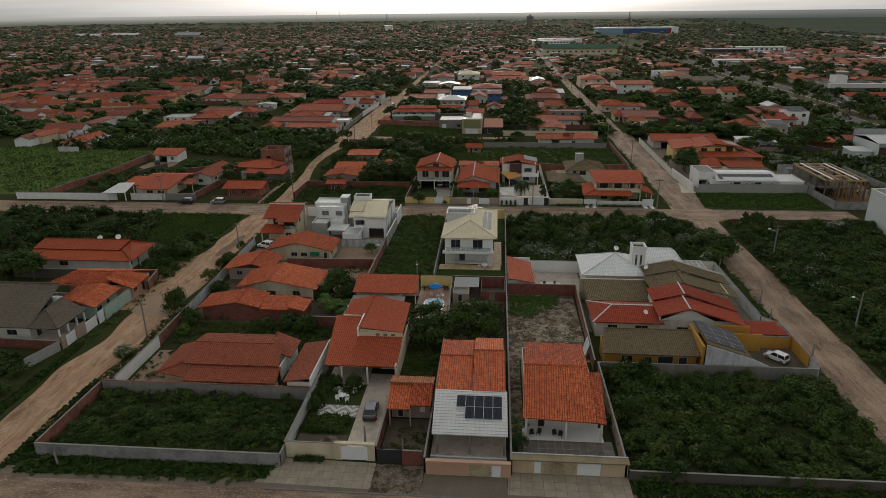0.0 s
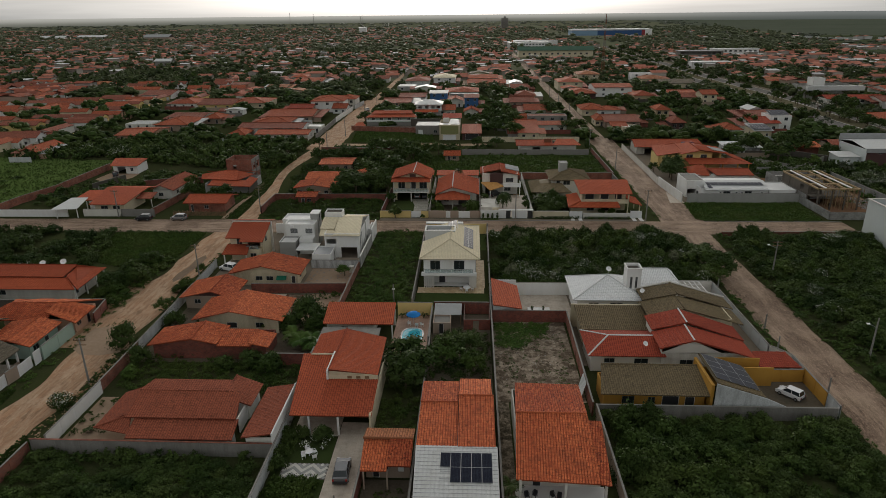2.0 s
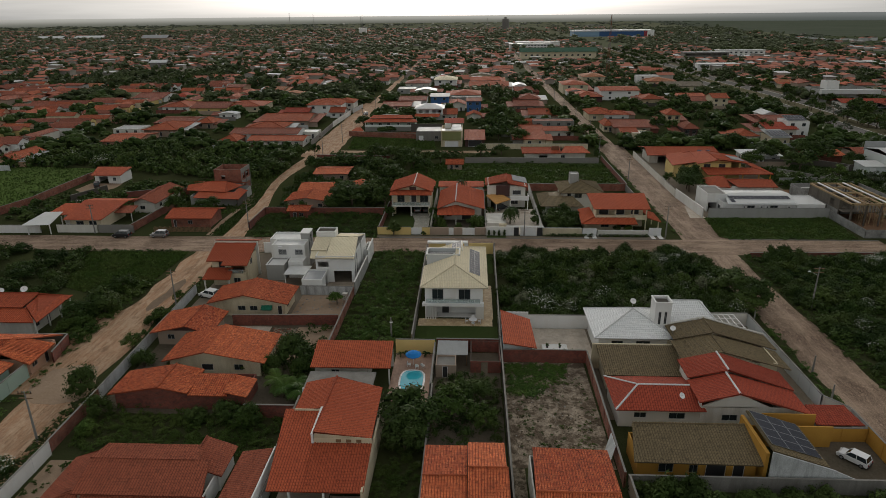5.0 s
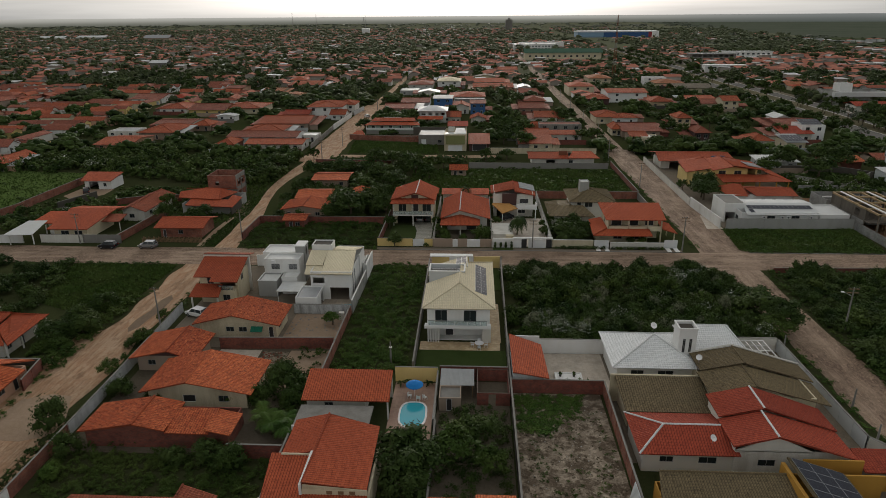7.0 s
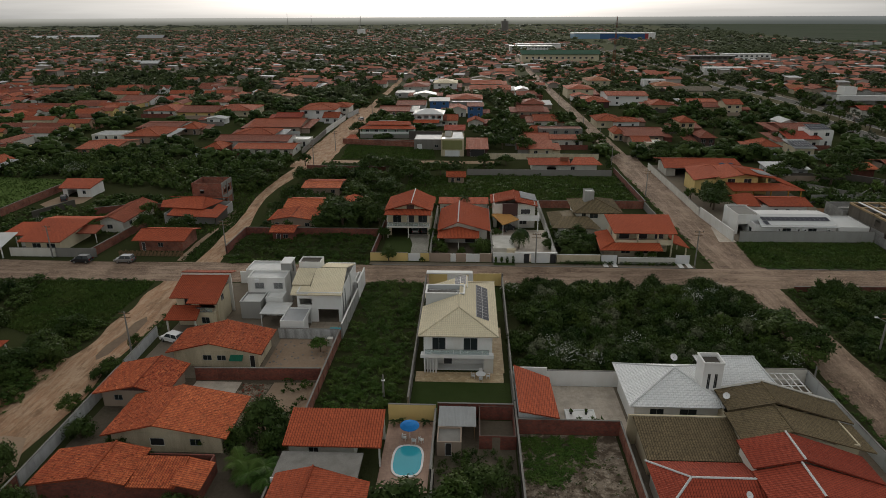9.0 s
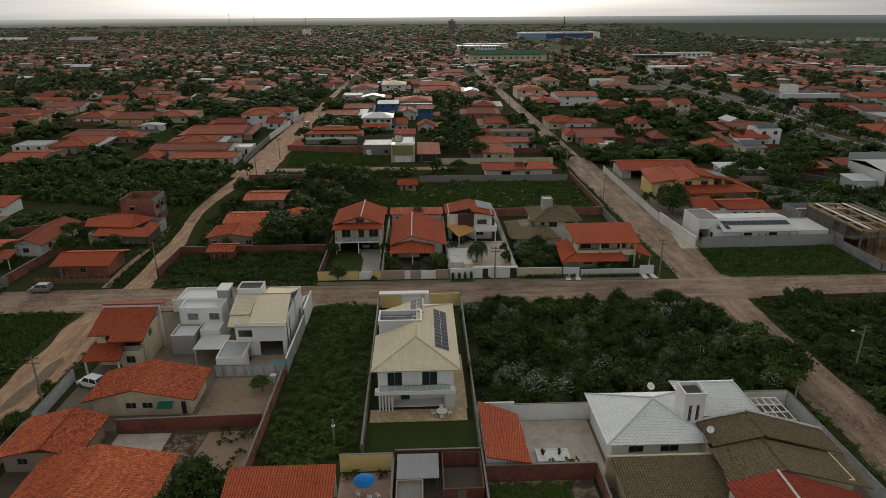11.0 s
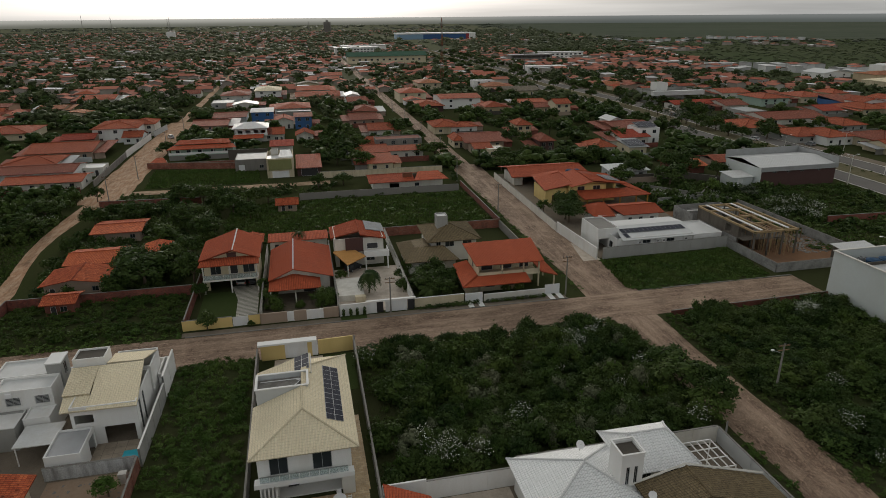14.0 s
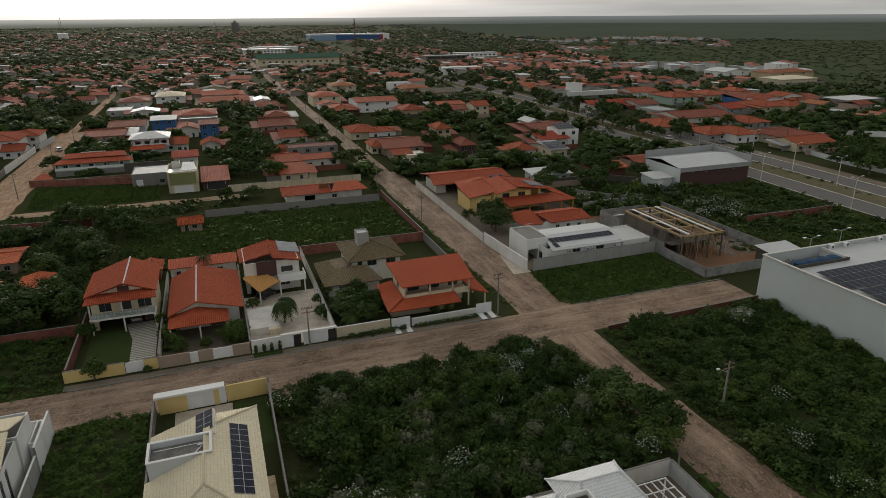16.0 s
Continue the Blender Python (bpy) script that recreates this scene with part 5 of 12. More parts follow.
roof(h, "tile", [
    [(-17.6, 75.0, 3.1), (-10.8, 75.0, 3.1), (-10.8, 82.0, 4.4), (-17.6, 82.0, 4.4)],
    [(-21.4, 75.0, 3.1), (-17.6, 75.0, 3.1), (-17.7, 87.3, 5.1), (-22.4, 87.3, 5.1)],
    [(-21.4, 94.0, 4.7), (-21.4, 87.2, 4.7), (-17.5, 87.2, 5.6), (-17.3, 94.2, 5.65)],
    [(-10.8, 81.9, 5.0), (-11.0, 92.8, 4.9), (-17.3, 94.2, 5.65), (-17.6, 81.9, 5.6)],
], [((-17.6, 81.9, 5.6), (-17.3, 94.2, 5.68))])
c = block(h, "vent_wall", "cream", (-17.6, -10.8, 81.75, 81.95, 4.3, 5.0))
bm = bmesh.new()
tri = [[bm.verts.new(q) for q in ((-17.5, y, 5.0), (-10.9, y, 5.0), (-17.5, y, 5.55))] for y in (81.78, 81.92)]
bm.faces.new(tri[0])
bm.faces.new(tri[1][::-1])
for k in range(3):
    bm.faces.new((tri[0][(k + 1) % 3], tri[0][k], tri[1][k], tri[1][(k + 1) % 3]))
part("gable", bm, "cream", h)
for x in (-14.7, -13.5, -12.3):
    part("vent", boxes((x - 0.3, x + 0.3, 81.70, 81.76, 4.5, 4.9)), "wood", c)
block(h, "flashing", "white", (-17.9, -17.62, 81.7, 87.2, 4.3, 5.62))
block(h, "inner_gable", "cream", (-21.2, -17.6, 87.0, 87.15, 4.2, 5.3))
for x in (-19.0, -15.2, -11.0):
    block(h, "post", "white", (x - 0.12, x + 0.12, 75.2, 75.44, 0, 3.0))
block(h, "veranda_floor", "pave_beige", (-21.2, -15.3, 75, 79.5, 0, 0.12))
block(h, "side_wall", "cream", (-11.1, -10.85, 75, 92.5, 0, 3.3))
h = house("house", "long tiled back building with a carport", -22.4, -14.5, 102.0, 106.6, 3.0, "offwhite", [("S", -20, -18.8, 0.9, 2, "window")])
roof(h, "tile", [[(-22.8, 100.9, 3.0), (-11.0, 100.9, 3.0), (-11.2, 106.9, 4.2), (-22.9, 106.9, 4.2)]])
block(h, "back_wall", "offwhite", (-22.4, -11.3, 106.5, 106.7, 0, 4.0))
block(h, "post", "white", (-11.4, -11.2, 101.2, 101.4, 0, 2.9))
block(h, "flat_roof", "concrete", (-22.6, -13.0, 95.5, 100.3, 2.5, 2.7))
block(h, "flat_roof_edge", "white", (-22.6, -13.0, 95.35, 95.5, 2.3, 2.95))

# -- the little house with patched tiles
h = house("small_house", "small house with patched orange tile roof", -10.4, -5.2, 67.4, 71.6, 2.9, "taupe", [("S", -9.6, -8.8, 0, 2.1, "dark"), ("S", -6.6, -5.9, 0.9, 2.0, "gate"), ("S", -8.4, -7.7, 0.9, 1.9, "window")])
roof(h, "tile_old", [[(-10.6, 65.0, 2.9), (-7.6, 65.0, 2.9), (-7.6, 69.6, 3.7), (-10.8, 69.6, 3.7)], [(-7.7, 65.6, 3.1), (-4.9, 65.6, 3.1), (-4.9, 69.6, 3.95), (-7.7, 69.6, 3.95)]], pitch=0.3, amp=0.08)
roof(h, "tile_pale", [[(-4.9, 72.2, 3.4), (-10.9, 72.2, 3.4), (-10.9, 69.5, 3.98), (-4.9, 69.5, 3.98)]], [((-10.9, 69.55, 3.98), (-4.9, 69.55, 3.98))], pitch=0.3, amp=0.08)
for x in (-10.4, -7.7):
    block(h, "post", "taupe", (x, x + 0.18, 65.3, 65.5, 0, 2.8))

# -- the house with a white sheet roof and solar panels
h = house("house", "house with white sheet-metal front roof and orange tiles", -4.1, 4.6, 68.3, 82.2, 3.6, "offwhite", [("S", -2.6, -1.4, 0, 2.1, "dark"), ("S", 0.8, 2.6, 0.8, 2.1, "window")])
roof(h, "tile_old", [
    [(-4.5, 68.2, 3.7), (0.3, 68.2, 3.7), (0.3, 76.4, 4.55), (-4.5, 76.4, 4.55)],
    [(0.3, 82.6, 3.7), (-4.6, 82.6, 3.7), (-4.5, 76.4, 4.56), (0.3, 76.4, 4.56)],
    [(0.4, 68.2, 4.0), (4.8, 68.2, 4.0), (4.8, 77.2, 5.1), (0.4, 77.2, 5.1)],
    [(4.6, 82.7, 4.1), (0.4, 82.7, 4.1), (0.4, 77.2, 5.12), (4.6, 77.2, 5.12)],
], [((-4.5, 76.4, 4.56), (0.3, 76.4, 4.56)), ((0.4, 77.2, 5.1), (4.7, 77.2, 5.1))])
block(h, "step_wall", "brick_dark", (0.3, 0.42, 68.3, 82.5, 3.4, 4.05))
roof(h, "sheet", [[(-4.2, 59.8, 3.15), (5.0, 59.8, 3.15), (5.0, 68.3, 3.98), (-4.5, 68.3, 3.98)]], label="white trapezoid sheet-metal roof", pitch=0.5, amp=0.04, thick=0.06, sag=0.0)
for k in range(15):
    y = 60.1 + 0.56 * k
    block(h, "lap", "sheet_lap", (-4.3, 4.95, y, y + 0.05, 3.15 + (y - 59.8) * 0.0977 + 0.05, 3.15 + (y - 59.8) * 0.0977 + 0.085))
for x in (-3.6, 0.4, 4.6):
    block(h, "post", "concrete", (x - 0.12, x + 0.12, 60.2, 60.44, 0, 3.1))
block(h, "planter_wall", "whitewash", (-4.3, 4.9, 58.5, 58.75, 0, 0.9))


def solar(label, origin, u, v, cols, rows, skip=(), w=1.14, hgt=2.2, lift=0.12, group="roof solar panels"):
    """An array of solar panels from a corner along two directions: frame and cells each."""
    o, u, v = Vector(origin), Vector(u).normalized(), Vector(v).normalized()
    nrm = u.cross(v).normalized()
    ob = thing("solar_array", label, "solar panels", origin, group)
    for i in range(cols):
        for k in range(rows):
            if (i, k) in skip:
                continue
            p = o + u * (i * (w + 0.03)) + v * (k * (hgt + 0.03)) + nrm * lift - (u + v) * 0.008
            bm = bmesh.new()
            q = [p, p + u * (w + 0.016), p + u * (w + 0.016) + v * (hgt + 0.016), p + v * (hgt + 0.016)]
            lo, hi = [bm.verts.new(c - nrm * 0.05) for c in q], [bm.verts.new(c) for c in q]
            bm.faces.new(lo[::-1])
            bm.faces.new(hi)
            for j in range(4):
                bm.faces.new((lo[j], lo[(j + 1) % 4], hi[(j + 1) % 4], hi[j]))
            pn = part("panel", bm, "alu", ob)
            bm = bmesh.new()
            uvs = bm.loops.layers.uv.verify()
            b = 0.02
            q = [p + u * b + v * b, p + u * (w - b) + v * b, p + u * (w - b) + v * (hgt - b), p + u * b + v * (hgt - b)]
            f = bm.faces.new([bm.verts.new(c + nrm * 0.004) for c in q])
            for loop, t in zip(f.loops, ((0, 0), (w, 0), (w, hgt), (0, hgt))):
                loop[uvs].uv = t
            part("cell_sheet", bm, "solar", pn)
    bm = bmesh.new()
    for k in range(rows):
        for t in (0.25, 0.75):
            a = o + v * ((k + t) * hgt) + nrm * 0.02
            bar(bm, a, a + u * (cols * (w + 0.03)), 0.025 + 0.03, 4)
    part("rail", bm, "steel", ob)
    return ob


solar("dark solar panels on a white sheet roof", (-1.5, 62.7, 3.46), (1, 0, 0), (0, 8.5, 0.83), 5, 2, {(0, 0)})

# -- the long orange house
h = house("house", "long house under old orange barrel tiles", 7.4, 16.6, 66.5, 81.5, 3.4, "offwhite", [("S", 9, 10, 0, 2.1, "dark"), ("S", 13, 15, 0.9, 2.1, "window")])
roof(h, "tile_old", [
    [(6.9, 63.8, 3.15), (16.1, 63.3, 3.15), (16.1, 73.6, 5.1), (7.4, 73.7, 5.1)],
    [(16.1, 63.2, 3.2), (17.2, 63.0, 3.2), (17.6, 72.3, 4.9), (16.12, 72.4, 4.92)],
    [(16.5, 82.4, 3.6), (7.9, 82.7, 3.6), (7.4, 73.7, 5.12), (16.1, 73.6, 5.12)],
], [((7.4, 73.65, 5.1), (16.1, 73.6, 5.1))], pitch=0.28, amp=0.07)
block(h, "porch_floor", "white", (7.0, 17.2, 63.6, 66.5, 0, 0.12))
for x in (7.4, 12.4, 16.8):
    block(h, "post", "offwhite", (x - 0.14, x + 0.14, 63.7, 63.98, 0, 3.1))
block(h, "side_wall", "offwhite", (16.6, 16.8, 66.5, 74, 0, 3.6))

# gates of the near street
def gate(label, a, b, y, h, material, axis="x", slats=True, name="gate"):
    """A sheet-metal gate between posts, with ribs."""
    ob = thing(name, label, "gate", ((a + b) / 2 if axis == "x" else y, y if axis == "x" else (a + b) / 2, 0))

    def bx(bm, u0, u1, w0, w1, z0, z1):
        box(bm, u0, u1, w0, w1, z0, z1) if axis == "x" else box(bm, w0, w1, u0, u1, z0, z1)

    bm = bmesh.new()
    bx(bm, a, a + 0.08, y - 0.05, y + 0.05, 0, h)
    bx(bm, b - 0.08, b, y - 0.05, y + 0.05, 0, h)
    bx(bm, a + 0.08, b - 0.08, y - 0.05, y + 0.05, h - 0.08, h)
    bx(bm, a + 0.08, b - 0.08, y - 0.05, y + 0.05, 0.05, 0.13)
    part("frame", bm, material, ob)
    bm = bmesh.new()
    bx(bm, a + 0.08, b - 0.08, y - 0.02, y + 0.02, 0.13, h - 0.08)
    panel = part("panel", bm, material, ob)
    n = max(2, int((b - a - 0.16) / 0.5))
    w = (b - a - 0.16) / n
    for k in range(n):
        u = a + 0.08 + k * w
        bm = bmesh.new()
        bx(bm, u + 0.02, u + w - 0.02, y - 0.04, y - 0.022, 0.2, h - 0.15)
        part("rib", bm, material, panel)
    return ob


gate("white sheet-metal garage gate", -15.2, -11.9, 58.3, 2.0, "gate_white")
part("wall", boxes((-15.9, -15.2, 58.2, 58.4, 0, 2.3), (-11.9, -11.0, 58.2, 58.4, 0, 2.3), (-15.9, -11.0, 58.1, 58.6, 2.3, 2.5)), "cream", thing("gate_frame", "cream gate surround with a tiled ledge", "gate", (-13.5, 58.3, 0), kind="structure"))
gate("dark blue-black sheet gate", -10.7, -7.7, 58.0, 2.0, "dark")
gate("white narrow gate in a salmon wall", 3.12, 4.18, 56.38, 1.88, "gate_white")
gate("white narrow gate in a cream wall", 8.12, 8.88, 57.39, 1.88, "gate_white")
gate("white wide garage gate in a cream wall", 13.12, 15.78, 57.39, 1.88, "gate_white")

# -- the ochre house with brown tiles and a solar lean-to
h = house("house", "ochre house under brown tiles", 20.0, 33.6, 82.2, 87.0, 2.9, "amber", [("S", 22.5, 24.2, 0.9, 2.1, "window"), ("S", 26, 27, 0.9, 2.0, "window"), ("S", 27.9, 30.2, 0, 2.2, "dark"), ("S", 31, 32.3, 0, 2.1, "dark")])
roof(h, "tile_brown", [[(19.4, 81.3, 2.95), (33.8, 81.1, 2.95), (34.4, 87.2, 4.1), (20.4, 87.2, 4.1)]], [((20.4, 87.2, 4.1), (34.4, 87.2, 4.1))])
bm = bmesh.new()
prism(bm, [(33.9, 81.2), (34.3, 81.2), (34.3, 88.6), (33.9, 88.6)], 0, 4.6)
part("wall", bm, "amber", h)
bm = bmesh.new()
f = [bm.verts.new(p) for p in ((34.3, 80.6, 0), (46.4, 80.6, 0), (46.4, 80.6, 0.6), (41.2, 80.6, 3.0), (34.3, 80.6, 5.2))]
g = [bm.verts.new(p.co + Vector((0, 0.16, 0))) for p in f]
bm.faces.new(f)
bm.faces.new(g[::-1])
for k in range(5):
    bm.faces.new((f[(k + 1) % 5], f[k], g[k], g[(k + 1) % 5]))
part("side_wall", bm, "whitewash", h, "stained white sloping wall")
block(h, "back_wall", "amber", (34.3, 45.4, 88.6, 88.8, 0, 3.0))
roof(h, "tile_brown", [[(41.0, 80.9, 3.1), (41.0, 88.6, 3.1), (34.4, 88.6, 5.25), (34.4, 80.9, 5.25)]])
solar("solar panels on the lean-to of an ochre house", (40.6, 82.0, 3.30), (0, 1, 0), (-6.6, 0, 2.15), 4, 3, (), 1.6, 2.05)
# -- the red hipped house
h = house("house", "red-tiled hipped house with grey gable", 20.0, 30.6, 92.2, 99.2, 3.0, "offwhite", [("S", 22, 23.6, 1.4, 2.2, "window"), ("S", 26.5, 28.6, 1.3, 2.2, "window")])
sl, cp = hip(19.4, 31.0, 91.5, 99.8, 2.95, 4.4, (23.0, 95.4), (30.4, 95.4))
roof(h, "tile_red", sl[:3], cp[:2] + cp[-1:], "tile_white")
h = house("house", "tall red-tiled house beside the hipped house", 30.4, 42.5, 92.0, 101.0, 3.4, "offwhite", [("S", 33.2, 35.2, 1.3, 2.2, "window")])
roof(h, "tile_red", [
    [(29.8, 96.6, 4.5), (29.8, 91.2, 4.5), (34.8, 91.4, 5.7), (34.8, 96.6, 5.8)],
    [(44.0, 91.2, 3.0), (44.0, 96.6, 3.0), (34.8, 96.6, 5.8), (34.8, 91.4, 5.7)],
    [(29.9, 101.4, 4.9), (29.9, 96.5, 4.9), (35.2, 96.5, 6.1), (35.2, 101.4, 6.2)],
    [(44.2, 96.4, 3.2), (44.2, 101.2, 3.2), (35.2, 101.4, 6.2), (35.2, 96.5, 6.1)],
], [((34.8, 91.4, 5.72), (34.8, 96.6, 5.82)), ((35.2, 96.5, 6.12), (35.2, 101.4, 6.22))], "tile_white")
gable_end(h, "offwhite", 30.3, 39.4, 92.0, 3.3, 34.8, 5.45)
block(h, "side_wall", "offwhite", (30.3, 30.5, 92.2, 101, 3.3, 4.4))
block(h, "parapet", "amber", (37.5, 44.2, 90.6, 90.8, 0, 3.4))
s = thing("garden_roof", "small red-tiled porch roof in a yard corner", "porch", (47, 92, 0))
roof(s, "tile_red", [[(44.3, 90.2, 2.2), (50.2, 90.2, 2.2), (49.2, 93.6, 2.9), (44.3, 93.6, 2.9)]])
for x, y in ((44.5, 93.4), (49.0, 93.4)):
    block(s, "post", "offwhite", (x - 0.1, x + 0.1, y - 0.1, y + 0.1, 0, 2.8))
# -- the brown-tiled houses
h = house("house", "long house under brown tiles with a cream wall", 20.2, 30.6, 101.0, 106.6, 3.1, "cream", [("S", 22.4, 24, 1.2, 2.1, "window"), ("S", 26.2, 28, 1.2, 2.1, "window")])
roof(h, "tile_brown", [[(19.7, 99.9, 3.0), (31.0, 99.9, 3.0), (31.0, 106.6, 4.2), (19.5, 106.6, 4.2)]])
block(h, "back_wall", "cream", (19.0, 31.0, 106.7, 107.0, 0, 4.3))
h = house("house", "tall house with a broad brown-tiled gable", 31.2, 44.5, 102.2, 111.0, 4.0, "cream", [("S", 33, 34.4, 1.4, 2.3, "window")])
roof(h, "tile_brown", [
    [(30.6, 107.0, 4.8), (30.6, 101.6, 4.8), (36.4, 101.6, 6.0), (36.4, 107.0, 6.05)],
    [(46.2, 101.6, 3.3), (46.2, 107.0, 3.3), (36.4, 107.0, 6.05), (36.4, 101.6, 6.0)],
    [(31.0, 111.6, 5.1), (31.0, 106.9, 5.1), (36.8, 106.9, 6.35), (36.8, 111.6, 6.4)],
    [(46.4, 106.9, 3.6), (46.4, 111.4, 3.6), (36.8, 111.6, 6.4), (36.8, 106.9, 6.35)],
], [((36.4, 101.6, 6.0), (36.4, 107, 6.05)), ((36.8, 106.9, 6.35), (36.8, 111.6, 6.4))])
for a, b in (((30.6, 111.7, 5.1), (36.8, 111.8, 6.5)), ((36.8, 111.8, 6.5), (46.5, 111.6, 3.7))):
    bm = bmesh.new()
    bar(bm, a, b, 0.16, 4)
    part("verge", bm, "offwhite", h)
gable_end(h, "cream", 31.0, 42.0, 102.0, 3.9, 36.4, 5.8)
# -- the white hipped house with a stair tower
h = house("house", "white house with white-tiled hips and a stair tower", 20.6, 31.8, 110.0, 119.2, 4.0, "white", [("S", 22.6, 24.4, 2.2, 3.1, "window"), ("S", 26.4, 28.6, 2.2, 3.1, "window")])
sl, cp = hip(19.7, 32.4, 109.0, 119.8, 4.0, 6.6, (26.6, 114.4), (26.6, 114.6))
roof(h, "tile_white", sl, cp[:4], "tile_white")
body(h, 29.3, 31.8, 111.6, 114.2, 0, 8.9, "white", [("S", 29.9, 30.3, 5.2, 7.4, "window"), ("S", 30.8, 31.2, 5.2, 7.4, "window")])
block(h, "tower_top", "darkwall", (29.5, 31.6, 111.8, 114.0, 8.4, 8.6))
block(h, "tower_rim", "white", (29.2, 31.9, 111.5, 111.7, 8.9, 9.05), (29.2, 31.9, 114.1, 114.3, 8.9, 9.05), (29.2, 29.4, 111.7, 114.1, 8.9, 9.05), (31.7, 31.9, 111.7, 114.1, 8.9, 9.05))
body(h, 32.6, 39.4, 114.2, 121.0, 0, 4.4, "white", [("S", 33.4, 34.6, 3.0, 3.9, "window"), ("S", 36, 38.6, 3.0, 3.9, "window")])
sl, cp = hip(31.6, 40.2, 113.6, 121.6, 4.4, 6.6, (33.4, 117.7), (38.0, 117.7))
roof(h, "tile_white", sl, cp, "tile_white")
for k in range(5):
    block(h, "pergola_slat", "white", (40.4 + k * 0.9, 40.5 + k * 0.9, 112.8, 117.6, 4.0, 4.12))
for y in (112.8, 114.4, 116.0, 117.5):
    block(h, "pergola_beam", "white", (40.4, 44.1, y, y + 0.1, 4.12, 4.22))
for x in (40.4, 44.0):
    for y in (112.8, 117.5):
        block(h, "pergola_post", "white", (x, x + 0.12, y, y + 0.12, 0, 4.0))
# -- the tiled lean-to and its patio
h = thing("shed", "orange-tiled lean-to at the corner of a patio", "shed", (8, 113, 0))
body(h, 5.7, 10.2, 109.0, 116.0, 0, 2.7, "whitewash", [("E", 110.4, 113.6, 0, 2.3, "open")])
roof(h, "tile", [[(5.7, 108.8, 3.1), (10.8, 107.9, 2.75), (10.4, 116.6, 3.3), (5.6, 119.1, 3.9)]])
block(h, "back_wall", "white", (5.6, 10.4, 119.2, 119.4, 0, 3.4))
bm = boxes((12.2, 16.2, 111.0, 111.2, 0.05, 0.5), (12.2, 16.2, 113.2, 113.4, 0.05, 0.5), (12.2, 12.4, 111.2, 113.2, 0.05, 0.5), (16.0, 16.2, 111.2, 113.2, 0.05, 0.5))
box(bm, 12.4, 16.0, 111.2, 113.2, 0.05, 0.42)
single("planter", bm, "white", "low white planter box on a patio", "planter")
for x in (13.0, 15.0):
    ob = thing("potted_plant", "small potted shrub on a white planter", "plant", (x, 112.4, 0.42), "patio plants")
    bm = bmesh.new()
    bar(bm, (x, 112.4, 0.42), (x, 112.4, 0.75), 0.16, 10, 0.2)
    part("pot", bm, "dark", ob)
    v = leaves(60, (0, 0, 0.6), (0.3, 0.3, 0.28), 0.12)
    c = new("foliage", np_mesh("foliage", v, np.arange(len(v)).reshape(-1, 3), "leaf"))
    c.parent = ob

# -- the cream-roofed two-storey house
h = house("house", "two-storey white house with a cream-tiled hipped roof", -7.6, 2.7, 123.8, 141.0, 6.0, "white", [
    ("S", -6.3, -4.3, 3.35, 5.5, "window"), ("S", -1.6, 0.5, 3.35, 5.5, "window"), ("S", -5.5, 1.4, 0.15, 2.7, "open"),
    ("E", 128, 129.4, 3.9, 5.1, "window"), ("E", 134, 135.4, 3.9, 5.1, "window"), ("E", 138, 139.4, 0.9, 2.1, "window")])
body(h, -1.0, 2.7, 141.0, 143.2, 0, 6.0, "white")
roof(h, "tile_cream", [
    [(-8.4, 123.2, 6.0), (3.6, 123.2, 6.0), (-2.4, 128.6, 8.3)],
    [(-8.4, 133.6, 6.0), (-8.4, 123.2, 6.0), (-2.4, 128.6, 8.3), (-2.4, 133.6, 8.3)],
    [(3.6, 123.2, 6.0), (3.6, 144.2, 6.0), (-2.4, 138.0, 8.3), (-2.4, 128.6, 8.3)],
    [(3.6, 144.2, 6.0), (-1.2, 144.2, 6.0), (-1.2, 139.24, 7.84)],
    [(-8.3, 141.7, 6.0), (-8.3, 137.1, 6.0), (-1.2, 137.1, 8.1), (-1.2, 142.2, 8.1)],
], [((-8.4, 123.2, 6.0), (-2.4, 128.6, 8.3)), ((3.6, 123.2, 6.0), (-2.4, 128.6, 8.3)), ((-2.4, 128.6, 8.3), (-2.4, 133.6, 8.3)), ((3.6, 144.2, 6.0), (-1.2, 139.24, 7.9))], "tile_cream", pitch=0.3)
block(h, "gable_wall", "white", (-1.24, -1.1, 137.1, 142.1, 5.8, 8.02))
block(h, "floor_slab", "white", (-8.0, 2.9, 122.6, 123.78, 2.85, 3.12))
block(h, "floor_slab", "white", (-8.0, 2.9, 122.5, 122.62, 2.75, 3.3))
block(h, "ceiling", "white", (-7.4, 2.5, 124.0, 144.8, 2.8, 3.0))
block(h, "inner_wall", "white", (-7.4, 2.5, 125.6, 125.8, 0, 2.8))
block(h, "inner_door", "dark", (-4.6, -3.4, 125.5, 125.6, 0, 2.2))
block(h, "inner_floor", "white", (-7.4, 2.5, 123.9, 125.6, 0, 0.1))
rail = block(h, "rail", "steel", (-7.4, 2.2, 122.7, 122.76, 4.05, 4.12))
for k in range(9):
    part("pane", boxes((-7.35 + k * 1.07, -6.33 + k * 1.07, 122.72, 122.74, 3.3, 4.04)), "glass", rail, "clear glass balustrade pane")
for k in range(5):
    block(h, "fin", "white", (-7.5 + k * 0.42, -7.3 + k * 0.42, 122.8, 123.5, 0, 2.75))
block(h, "pier", "offwhite", (1.5, 2.9, 122.9, 123.78, 0, 2.75))
body(h, -7.9, -1.6, 133.6, 137.1, 5.6, 8.35, "whitewash")
block(h, "tank_floor", "concrete", (-7.74, -1.76, 133.76, 136.94, 7.55, 7.7))
